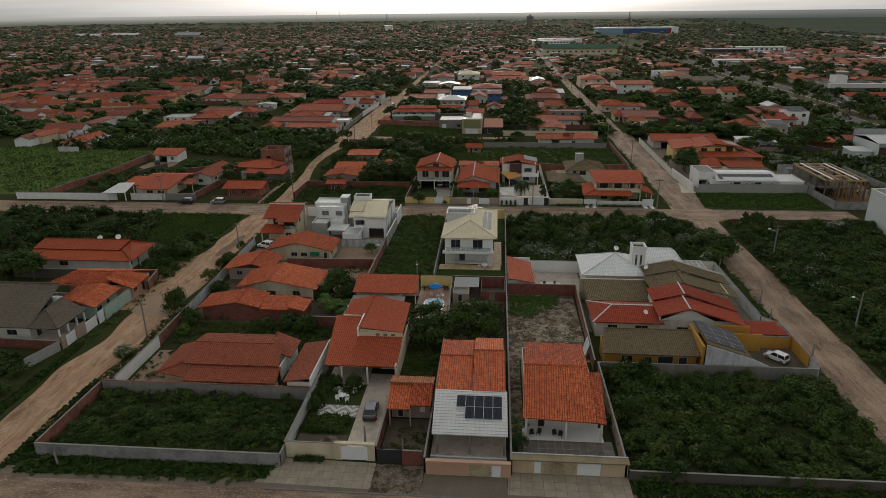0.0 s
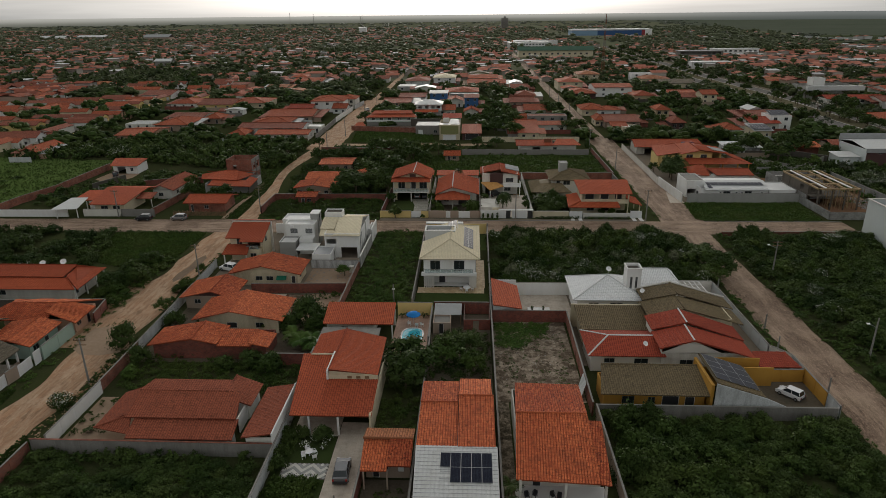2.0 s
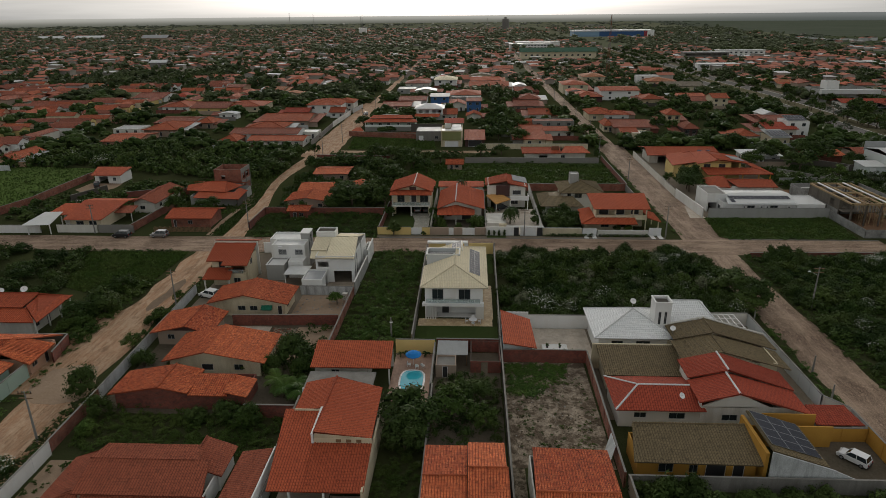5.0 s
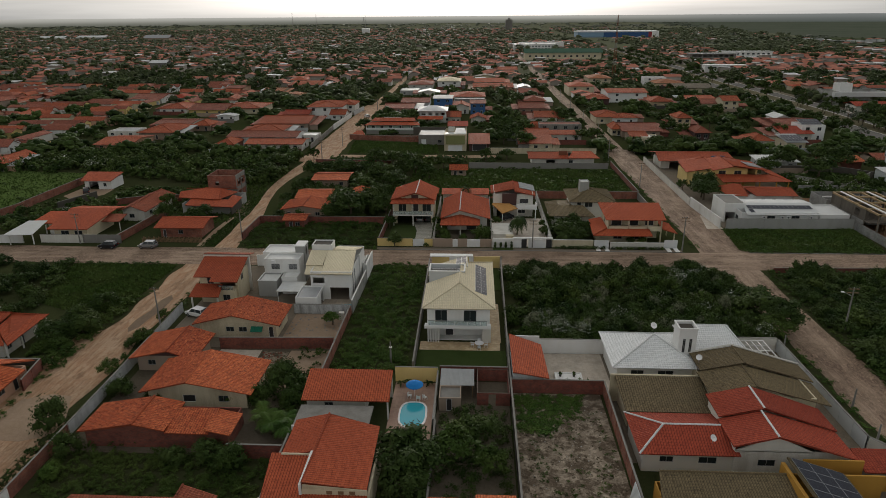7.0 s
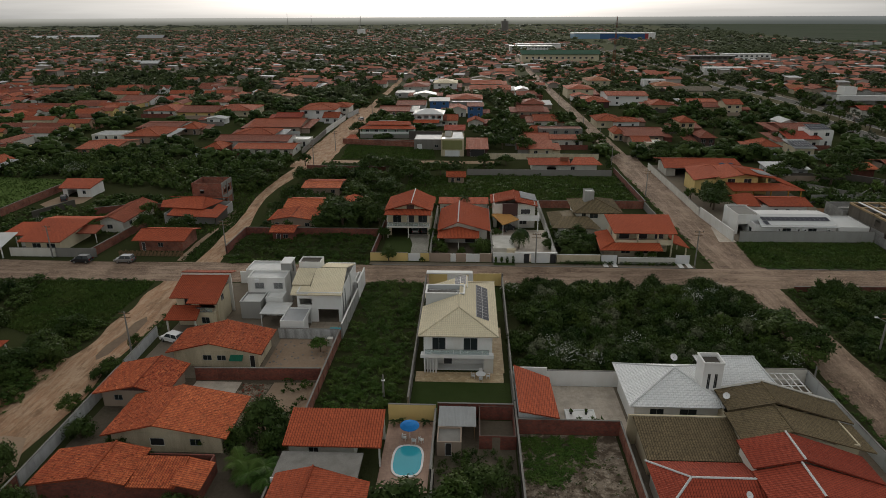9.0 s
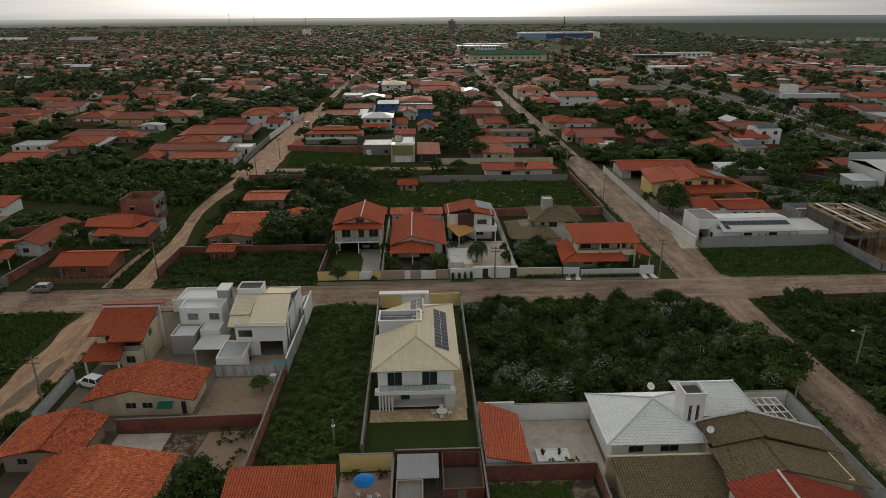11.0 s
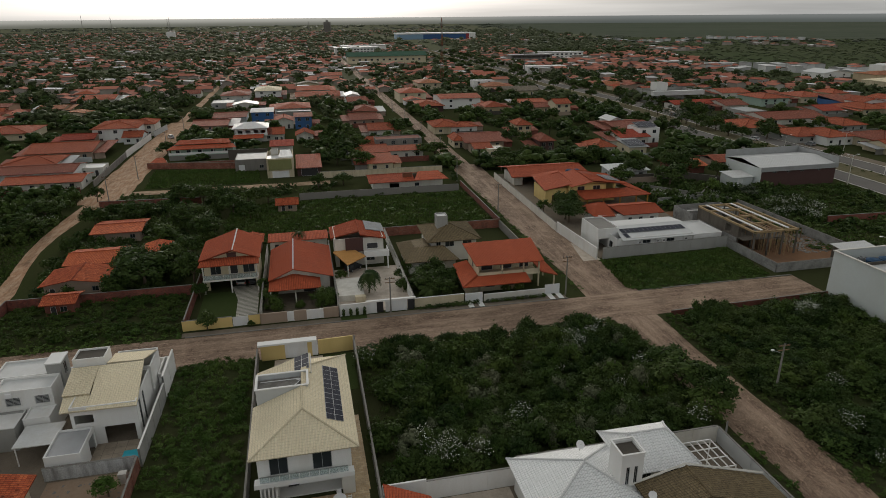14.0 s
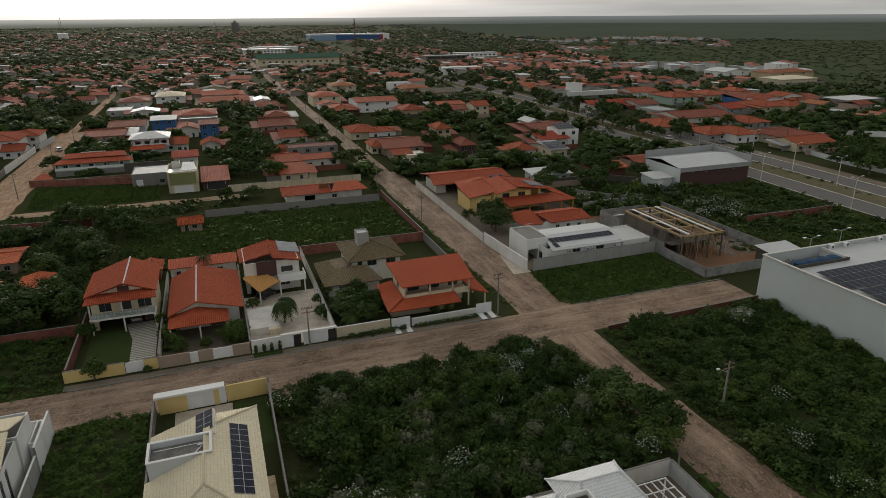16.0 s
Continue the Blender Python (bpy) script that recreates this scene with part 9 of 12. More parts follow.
lot(126.6, 138.0, 402.9, 418.3, 3, 1.7, "ridge", "cream", "tile_worn")
lot(136.4, 146.2, 394.4, 407.7, 5.6, 2.0, "ridge", "cream", "tile_town")
lot(137.1, 147.7, 397.4, 403.9, 3, 0.8, "pent", "cream", "tile_town")
lot(109.6, 118.9, 287.4, 300.0, 3.2, 2.0, "hip", "offwhite", "tile_town")
lot(127.5, 141.3, 301.7, 320.3, 3.6, 1.7, "ridge", "offwhite", "tile_red")
lot(121.8, 130.2, 283.4, 295.4, 3.4, 1.3, "pent", "cream", "sheet_grey")
lot(97.1, 111.2, 249.2, 257.7, 3, 0.8, "pent", "whitewash", "sheet")
lot(137.7, 157.8, 325.9, 349.9, 3, 1.4, "ridge", "brick", "tile_worn")
lot(143.2, 151.2, 343.8, 355.8, 3.6, 1.6, "gable", "white", "sheet")
lot(150.1, 170.9, 610.0, 634.0, 3, 2.0, "ridge", "offwhite", "tile_town")
lot(127.3, 143.7, 531.8, 541.8, 6, 0.4, "flat", "white", "sheet_grey")
lot(130.9, 151.8, 514.0, 538.0, 3.4, 2.0, "hip", "cream", "tile_pale")
lot(136.8, 162.3, 482.9, 506.9, 3.2, 2.0, "ridge", "cream", "tile_grey")
# across the avenue
lot(191.9, 212.9, 311.1, 335.1, 3.2, 2.0, "hip", "offwhite", "tile_town")
lot(200.1, 221.4, 288.1, 308.5, 3, 2.0, "hip", "grey", "tile_town")
lot(208.3, 222.5, 280.9, 300.1, 3.6, 2.0, "hip", "white", "tile_town")
lot(220.9, 243.8, 266.9, 290.7, 3.6, 2.0, "hip", "cream", "tile_worn")
lot(216.4, 237.1, 258.0, 273.0, 3, 2.0, "ridge", "cream", "tile_town")
lot(239.4, 253.7, 306.7, 326.1, 3, 2.0, "hip", "grey", "tile_town")
lot(262.6, 281.7, 390.4, 414.4, 4.6, 2.0, "hip", "greenwall", "tile_town")
lot(295.3, 317.5, 397.9, 421.9, 3.6, 2.0, "hip", "cream", "tile_town")
lot(320.9, 333.8, 401.8, 419.2, 4.4, 2.0, "hip", "cream", "tile_town")
lot(300.1, 314.6, 372.4, 392.0, 3.6, 2.0, "pent", "bluewall", "tile_worn")
lot(302.1, 319.0, 360.2, 374.2, 4.8, 1.6, "gable", "white", "tile_town")
lot(321.9, 339.1, 365.9, 379.9, 5.2, 1.6, "gable", "white", "tile_town")
lot(332.6, 351.3, 361.2, 385.2, 3.2, 2.0, "ridge", "white", "tile_worn")
lot(291.1, 308.5, 347.6, 371.2, 3, 2.0, "hip", "cream", "tile_town")
lot(303.6, 317.6, 343.1, 361.9, 3, 2.0, "hip", "cream", "tile_town")
lot(267.7, 281.4, 349.9, 368.3, 2.8, 2.0, "ridge", "grey", "tile_red")
lot(265.7, 287.1, 432.2, 456.2, 3.2, 2.0, "ridge", "offwhite", "tile_town")
lot(228.7, 241.6, 359.1, 376.5, 2.8, 0.5, "flat", "grey", "sheet_grey")
lot(232.0, 247.4, 380.9, 401.8, 3, 2.0, "ridge", "offwhite", "tile_worn")
lot(220.9, 254.3, 331.4, 355.4, 2.8, 2.0, "ridge", "offwhite", "tile_worn")
lot(417.4, 444.9, 516.7, 542.7, 5, 2.4, "gable", "white", "sheet")
lot(431.1, 476.8, 479.2, 503.2, 6.5, 2.0, "hip", "beige", "tile_pale")
lot(473.3, 492.0, 516.7, 530.7, 10, 0.4, "flat", "white", "sheet")
lot(414.7, 451.8, 453.7, 477.7, 4, 2.0, "hip", "cream", "tile_cream")
lot(348.4, 379.2, 344.8, 364.8, 4, 0.5, "flat", "concrete", "sheet")
solar("solar panels on a low annex roof", (122.2, 284.6, 3.75), (1, 0, 0), (0, 12.2, 1.75), 6, 3, (), 1.2, 2.4)
solar("solar panels on a white house", (138.0, 306.8, 6.6), (1, 0, 0), (0, 1, 0.2), 7, 3, (), 1.2, 2.2)
lot(137.6, 147.4, 305.6, 316.0, 6.4, 0.4, "flat", "white", "sheet_grey")


def crowded(x0, x1, y0, y1, own):
    """Whether a street or another house lies within the rectangle."""
    if any(x0 < b and a < x1 for a, b in ((-68, -52), (-7, 1), (49, 63), (160, 205))):
        return True
    return any(x0 < b and a < x1 and y0 < d and c < y1 for a, b, c, d in FOOT if (a, b, c, d) != own)


rng = random.Random(31)
for ob, x0, x1, y0, y1, ze, wall, tile in LOTS:
    own = (x0, x1, y0, y1)
    low = min(ze, 3.2) - 0.25
    for side in (-1, 1):
        w = rng.uniform(3.0, 5.2)
        a, b = (x1 - 0.5, x1 - 0.5 + w) if side > 0 else (x0 + 0.5 - w, x0 + 0.5)
        c, d = y0 + rng.uniform(0.5, 4.0), y1 - rng.uniform(0.0, 3.0)
        if d - c < 4 or rng.random() < 0.25 or crowded(a if side < 0 else x1, b if side > 0 else x0, c, d, own):
            continue
        lean = [(a, c, low - 0.5), (b, c, low - 0.5), (b, d, low + 0.5), (a, d, low + 0.5)]
        roof(ob, rng.choice((tile, "tile_worn", "tile_worn", "sheet_grey")), [lean], pitch=60, amp=0, samples=1)
        part("annex_wall", boxes((a + 0.3, b - 0.3, c + 0.6, c + 0.75, 0, low - 0.4)), rng.choice(("taupe", "concrete", "brick_dark", wall)), ob)
        FOOT.append((a, b, c, d))
    if not crowded(x0, x1, y0 - 6, y0 - 0.5, own):
        part("yard_wall", boxes((x0 - 0.6, x1 + 0.6, y0 - 4.6, y0 - 4.44, 0, 2.0)), rng.choice(("concrete", "brick_dark", "taupe", "whitewash", "darkwall")), ob)

# The town beyond: patterns of small houses, copied along its streets.
def town_house(k):
    """A pattern of a small town house, facing south, with its middle at the world's origin."""
    rng = random.Random(100 + k)
    w, d, z = rng.uniform(7.5, 10.5), rng.uniform(10, 14), rng.uniform(2.8, 3.3)
    two = k % 7 == 3
    z += 2.8 if two else 0
    wall = ("offwhite", "white", "cream", "taupe", "offwhite", "grey", "brick", "pink", "cream", "white", "concrete", "greenwall")[k % 12]
    tile = ("tile", "tile_dull", "tile_old", "tile_dull", "tile_dull", "tile_pale", "tile_grey" if k > 8 else "tile_dull", "tile_old")[k % 8]
    look_of = {"offwhite": "off-white", "greenwall": "pale green", "brick": "bare brick"}.get(wall, wall)
    ob = thing("town_house", "%s %s house with %s tiled roof" % (look_of, "two-storey" if two else "low", "pale orange" if tile == "tile_pale" else "brownish red" if tile == "tile_dull" else "grey-brown" if tile == "tile_grey" else "orange-red"), "house", group="town houses")
    x, y = w / 2, d / 2
    holes = [("S", -x + 1, -x + 2.0, 0, 2.1, "dark"), ("S", x - 3, x - 1.4, 0.9, 2.1, "window")]
    if two:
        holes += [("S", -x + 1, -x + 2.6, 3.6, 4.9, "window"), ("S", x - 3, x - 1.4, 3.6, 4.9, "window")]
    body(ob, -x, x, -y, y, 0, z, wall, holes)
    kw = dict(pitch=60, amp=0, samples=1)
    o, rise = 0.8, rng.uniform(1.0, 1.7)
    if k % 4 == 0:
        sl, _ = hip(-x - o, x + o, -y - o, y + o, z, z + rise, (0, -y + x), (0, y - x)) if d > w else hip(-x - o, x + o, -y - o, y + o, z, z + rise, (0, 0), (0, 0.01))
    elif k % 4 == 1:
        sl, _ = gable(-x - o, x + o, -y - o, y + o, z, z + rise, "y")
        gable_end(ob, wall, -x, x, -y, z - 0.05, 0, z + rise * 0.9)
    elif k % 4 == 2:
        sl, _ = gable(-x - o, x + o, -y - o, y + o, z, z + rise, "x", rng.uniform(-1.5, 1.5))
    else:
        m = rng.uniform(-1.5, 1.5)
        sl = [[(-x - o, -y - o, z), (x + o, -y - o, z), (x + o, m, z + rise), (-x - o, m, z + rise)], [(x + o, y + o, z - 0.3), (-x - o, y + o, z - 0.3), (-x - o, m + 0.4, z + rise - 0.5), (x + o, m + 0.4, z + rise - 0.5)]]
    roof(ob, tile, sl, **kw)
    part("front_wall", boxes((-x - 0.8, x + 0.8, -y - 3.1, -y - 2.95, 0, 1.9)), wall, ob)
    if k % 3 == 1:
        slp = [(-x - 0.6, -y - 2.9, 2.3), (x * 0.2, -y - 2.9, 2.3), (x * 0.2, -y - 0.45, 2.8), (-x - 0.6, -y - 0.45, 2.8)]
        roof(ob, tile, [slp], **kw)
    return ob


HOUSES = [town_house(k) for k in range(18)]
rng = random.Random(11)
# plan areas that hold other things: no town houses here
KEPT = [(-64, 64, 0, 268), (-112, -64, 60, 262), (-64, -20, 262, 322), (-25, 48, 250, 300), (-110, -66, 278, 378), (-30, -12, 340, 404), (-4, 8, 350, 370), (62, 130, 150, 272), (120, 172, 150, 258),
        (-260, -112, 120, 272), (-64, -52, 0, 420), (50, 64, 0, 300), (-61, -60, 420, 1200), (-372, -356, 490, 790), (56, 57, 300, 1300), (100, 122, 556, 580), (50, 160, 800, 870), (50, 130, 1030, 1150), (-340, -230, 520, 660), (-64, -30, 392, 470), (205, 258, 388, 446), (210, 250, 645, 662), (244, 300, 790, 818), (298, 358, 832, 860), (-338, -317, 680, 711), (-40, 28, 1436, 1468), (238, 430, 1560, 1692)]


KEPT += [(-250, 182, 250, 520), (182, 300, 250, 392)] + FOOT


def avenue_x(y):
    for (ax, ay), (bx, by) in zip(AV, AV[1:]):
        if ay <= y <= by:
            return ax + (bx - ax) * (y - ay) / (by - ay)
    return 225


def quarter(x, y):
    """The dense quarter of red roofs east of the avenue."""
    if 575 < y < 615 and x > 235:
        return False
    return 400 < y < 925 and avenue_x(y) + 42 < x < 440 + 0.25 * (y - 640)


def free(x, y, r=8):
    if any(a - r < x < b + r and c - r < y < d + r for a, b, c, d in KEPT):
        return False
    a = avenue_x(y)
    if a - 10 < x < a + 42 or (y > 330 and x > (0.66 if y > 500 else 0.84) * y and x > 300):
        return False
    if quarter(x, y):
        return True
    if 575 < y < 615 and x > 235:
        return False
    if x > 250 + 0.12 * (y - 250) and y > 300 and (noise.noise((x * 0.006, y * 0.006, 3.0)) < (-0.25 if y < 700 and x < 700 else 0.16)):
        return False
    if x < -110 and y < 300:
        return x < -170 and y > 232
    return True


placed = []
STREETS = (-356, -297, -238, -180, -121, -62, -3, 56, 112, 168, 240, 296, 352)
for sx in STREETS:
    for side in (-1, 1):
        y = 236.0
        while y < 505:
            y += rng.uniform(9.4, 12.6)
            if rng.random() < 0.20:
                continue
            x = sx + side * rng.uniform(13, 16.5) + rng.uniform(-0.8, 0.8)
            if x > 292 or abs((y - 380) % 108) < 7 or not free(x, y) or abs(x) > 0.72 * y + 110:
                continue
            ob = HOUSES[rng.randrange(len(HOUSES))]
            turn = (math.pi / 2 if side > 0 else -math.pi / 2) * -1 + rng.uniform(-0.04, 0.04)
            put(ob, x, y, rng.uniform(0.9, 1.1), turn)
            placed.append((x, y))


def row_house(k):
    """A pattern of a narrow house in a terrace: its front looks east, its ridge runs from front to back."""
    wall = ("pink", "white", "offwhite", "cream", "white", "yellow", "offwhite", "white")[k]
    r = random.Random(60 + k)
    z, zr, y, x = r.uniform(2.6, 3.0), r.uniform(3.8, 4.4), 3.4, r.uniform(6.5, 8.5)
    ob = thing("terrace_house", "narrow %s terrace house with a brownish red tiled gable roof" % HUE.get(wall, wall), "house", group="terrace houses")
    bm = bmesh.new()
    walls(bm, -x, x, -y, y, 0, z, [("E", -2.4, -1.4, 0, 2.1), ("E", 0.4, 2.0, 0.9, 2.1)])
    for u in (-x, x - 0.15):
        f, g = ([bm.verts.new(p) for p in ((q, -y, z), (q, y, z), (q, 0, zr - 0.1))] for q in (u, u + 0.15))
        bm.faces.new(f[::-1])
        bm.faces.new(g)
    part("wall", bm, wall, ob)
    sl, _ = gable(-x - 0.5, x + 0.3, -y - 0.25, y + 0.25, z, zr, "x")
    bm = bmesh.new()
    for q in sl:
        slope(bm, q, pitch=60, amp=0, samples=1)
    part("roof", bm, "tile_town" if k % 3 == 0 else "tile_worn", ob)
    for a, b in ((-y, -0.6), (0.9, y)):
        part("street_wall", boxes((x + 3.2, x + 3.35, a, b, 0, 1.9)), wall, ob)
    return ob


TERRACE = [row_house(k) for k in range(8)]
for x, ya, yb, turn in ((-194, 246, 344, 0), (-214, 300, 352, math.pi), (-238, 300, 396, 0), (-258, 332, 404, math.pi), (-282, 340, 470, 0), (-204, 356, 424, 0), (-228, 402, 506, 0), (-248, 420, 512, math.pi), (-300, 400, 512, math.pi),
                        (-322, 380, 512, 0), (-342, 420, 512, math.pi), (-190, 456, 516, 0), (-170, 410, 470, math.pi), (-152, 416, 460, 0)):
    y = ya
    while y < yb:
        y += 7.0
        if rng.random() < 0.24 or any(a - 9 < x < b + 9 and c - 4 < y < d + 4 for a, b, c, d in FOOT):
            continue
        put(TERRACE[rng.randrange(8)], x + rng.uniform(-2.6, 2.6), y + rng.uniform(-0.8, 0.8), rng.uniform(0.85, 1.3), turn + rng.uniform(-0.07, 0.07) + rng.choice((0, 0, 0, 1.57)), width=rng.uniform(0.85, 1.15))
        placed += [(x - 5, y), (x + 5, y)]
for k, ob in enumerate(TERRACE):
    ob.matrix_basis = Matrix.Translation((-302, 332 + 7.0 * k, 0)) @ Matrix.Rotation(math.pi, 4, "Z")
    placed.append((-302, 332 + 7.0 * k))
for a, b, c, d in FOOT:
    placed += [(px, py) for px in np.arange(a, b + 3, 5.0) for py in np.arange(c - 2, d + 3, 5.0)]
# the patterns themselves take the last places
for k, ob in enumerate(HOUSES):
    ob.matrix_basis = Matrix.Translation((-352 + 0.3 * k + (k % 2) * 680, 290 + 11.5 * k, 0)) @ Matrix.Rotation(0.02 * k, 4, "Z")
    placed.append(tuple(ob.matrix_basis.translation[:2]))
h = house("hall", "grey flat-roofed commercial hall by the avenue", 208, 240, 418, 438, 7.4, "grey", [("S", 212, 218, 0, 3, "open"), ("S", 222, 228, 0, 3, "open")], category="hall")
block(h, "fascia", "sheet", (207, 241, 415, 418, 5.2, 7.8))
body(h, 213, 220, 422, 430, 7.4, 12, "white")
h = house("house", "long low house under one red tile roof", 208, 240, 393, 404, 3.0, "offwhite", [("S", 211 + 4 * k, 213 + 4 * k, 0.9, 2.1, "window") for k in range(7)])
roof(h, "tile_red", [[(207, 392, 3.0), (241, 392, 3.0), (241, 398.5, 4.7), (207, 398.5, 4.7)], [(241, 405, 3.0), (207, 405, 3.0), (207, 398.5, 4.7), (241, 398.5, 4.7)]])
h = house("shop", "white two-storey shop block by the avenue", 211, 249, 647, 660, 6.0, "white", [("S", 213 + 5 * k, 216 + 5 * k, 3.6, 5.0, "window") for k in range(7)])
block(h, "flat_roof", "sheet", (210.6, 249.4, 646.6, 660.4, 6.0, 6.4))
h = house("school", "dark grey two-storey block with open galleries", 246, 297, 803, 816, 7.6, "concrete", [("S", 248 + 6 * k, 252.4 + 6 * k, 4.2, 6.6, "open") for k in range(8)] + [("S", 248 + 6 * k, 252.4 + 6 * k, 0.6, 3.0, "open") for k in range(8)], category="school")
block(h, "flat_roof", "sheet_grey", (245, 298, 802, 817, 7.6, 8.2))
h = house("school", "white two-storey block with a row of windows", 300, 356, 846, 858, 7.4, "white", [("S", 302 + 6 * k, 305 + 6 * k, 4.2, 6.0, "window") for k in range(9)] + [("S", 302 + 6 * k, 305 + 6 * k, 1.0, 2.8, "window") for k in range(9)], category="school")
block(h, "flat_roof", "sheet", (299.4, 356.6, 845.4, 858.6, 7.4, 8.0))
for lab, x0, x1, y0, y1, ze, zr, wall, top in (
        ("grey unplastered house under a pale sheet roof", -336, -319, 697, 709, 7.0, 9.4, "concrete", "sheet"), ("pale sheet-roofed storage hall", -962, -892, 1600, 1630, 7, 11, "grey", "sheet"),
        ("storage hall with a grey sheet roof", -748, -690, 1505, 1535, 8, 14, "taupe", "sheet_grey"), ("white workshop hall among far houses", -1066, -1000, 1610, 1640, 6, 10, "white", "sheet"),
        ("tall white block among far houses", -338, -316, 2010, 2024, 16, 17, "white", "sheet"), ("long brick hall among far houses", -38, 26, 1454, 1466, 6, 8, "brick", "tile_worn")):
    h = house("hall", lab, x0, x1, y0, y1, ze, wall, (), category="hall")
    m = (y0 + y1) / 2
    roof(h, top, [[(x0 - 1, y0 - 1, ze), (x1 + 1, y0 - 1, ze), (x1 + 1, m, zr), (x0 - 1, m, zr)], [(x1 + 1, y1 + 1, ze), (x0 - 1, y1 + 1, ze), (x0 - 1, m, zr), (x1 + 1, m, zr)]], pitch=300, amp=0, samples=1)
# far landmarks
h = house("long_hall", "long cream hall under a dark green roof", 59, 150, 831, 852, 8.2, "cream", [("S", 64 + 7 * k, 66.6 + 7 * k, 3.2, 5.2, "window") for k in range(12)], category="hall")
roof(h, plain("dark_green_sheet", (0.02, 0.085, 0.045), 0.6, 0.8, 0.4, 0.05), [[(57.5, 829, 8.2), (151.5, 829, 8.2), (151.5, 841, 12.6), (57.5, 841, 12.6)], [(151.5, 853, 8.2), (57.5, 853, 8.2), (57.5, 841, 12.6), (151.5, 841, 12.6)]], pitch=300, amp=0, samples=1)
h = house("school", "large white two-storey school block", 58, 122, 1060, 1082, 8.0, "white", [("S", 61 + 5 * k, 64 + 5 * k, 4.8, 6.4, "window") for k in range(12)] + [("S", 61 + 5 * k, 64 + 5 * k, 1.2, 2.8, "window") for k in range(12)], category="school")
block(h, "flat_roof", "sheet", (57, 123, 1059, 1083, 8.0, 8.6))
h = house("school_annex", "white flat school annex", 70, 140, 1100, 1124, 9.0, "white", (), category="school")
block(h, "flat_roof", "sheet_grey", (69, 141, 1099, 1125, 9.0, 9.6))
h = house("supermarket", "long dark blue and white supermarket hall", 300, 404, 1625, 1690, 11.0, plain("supermarket_blue", (0.045, 0.105, 0.24), 0.7, 0.9), (), category="supermarket")
body(h, 240, 300, 1625, 1690, 0, 11.0, plain("light_blue_paint", (0.22, 0.34, 0.46), 0.6, 0.9))
body(h, 404, 412, 1625, 1690, 0, 12.0, plain("red_paint", (0.30, 0.05, 0.06), 0.6, 0.9))
body(h, 412, 428, 1625, 1690, 0, 14.0, "white")
block(h, "roof", "sheet", (239, 429, 1627, 1690, 11.2, 14.0))
h = house("apartment_tower", "far grey apartment tower", 104, 128, 2415, 2435, 36, "concrete", [("S", 106 + 5 * k, 109 + 5 * k, 2 + 3 * j, 3.6 + 3 * j, "open") for k in range(4) for j in range(11)], category="tower")
body(h, 112, 120, 2420, 2430, 36, 42, "concrete")
tw = thing("radio_mast", "tall rust-coloured lattice mast", "mast", (111.4, 567, 0))
for lev in range(12):
    z0, z1 = lev * 4.2, lev * 4.2 + 4.2
    r0, r1 = 1.9 - lev * 0.135, 1.9 - (lev + 1) * 0.135
    bm = bmesh.new()
    for k in range(4):
        a0, a1 = k * math.pi / 2 + 0.78, (k + 1) * math.pi / 2 + 0.78
        p = [(111.4 + r * math.cos(a), 567 + r * math.sin(a), z) for r, a, z in ((r0, a0, z0), (r1, a0, z1), (r0, a1, z0), (r1, a1, z1))]
        bar(bm, p[0], p[1], 0.09, 4)
        bar(bm, p[0], p[3], 0.06, 4)
        bar(bm, p[2], p[1], 0.06, 4)
        bar(bm, p[1], p[3], 0.06, 4)
    part("section", bm, "rust" if lev % 3 else "concrete", tw)
for k in range(6):
    bm = bmesh.new()
    a = k * 1.05
    bar(bm, (111.4 + 1.0 * math.cos(a), 567 + 1.0 * math.sin(a), 44), (111.4 + 1.0 * math.cos(a), 567 + 1.0 * math.sin(a), 46.5), 0.13, 6)
    part("antenna", bm, "concrete", tw)
for x, y, hh in ((205, 640, 34), (-596, 2200, 61), (-518, 2200, 57), (-363, 2200, 49), (-358, 2200, 54), (48, 2200, 40)):
    bm = bmesh.new()
    bar(bm, (x, y, 0), (x, y, hh), 0.9 if y > 1000 else 0.4, 6, 0.5 if y > 1000 else 0.2)
    single("mast", bm, "concrete", "slender far radio mast", "mast")

# far town: small houses too far to tell apart, joined
M["far_roof"] = foliage("far_roof_tile", (0.25, 0.095, 0.068), (0.50, 0.19, 0.125), (0.38, 0.20, 0.15), 0.9)
M["far_wall"] = foliage("far_house_wall", (0.20, 0.17, 0.14), (0.52, 0.49, 0.45), (0.36, 0.31, 0.26), 0.9)
M["far_white"] = foliage("far_white_roof", (0.40, 0.40, 0.40), (0.70, 0.70, 0.69), (0.5, 0.5, 0.48), 0.8)


def far_wood(x, y):
    """The even woodland on the eastern plain."""
    return x > 760 and y > 820 and x + 0.86 * (y - 1560) > 800 and x > 300 + 0.24 * y


def village(x, y):
    """Small clusters of newer houses on the heath."""
    for ax, ay, bx, by, w in ((880, 1390, 960, 1270, 34), (985, 1235, 1010, 1200, 20), (1060, 1110, 1130, 1005, 26), (410, 640, 520, 560, 26), (540, 590, 560, 520, 18), (640, 1330, 760, 1280, 24)):
        u = min(max(((x - ax) * (bx - ax) + (y - ay) * (by - ay)) / ((bx - ax) ** 2 + (by - ay) ** 2), 0), 1)
        if math.hypot(x - ax - u * (bx - ax), y - ay - u * (by - ay)) < w:
            return True
    return False


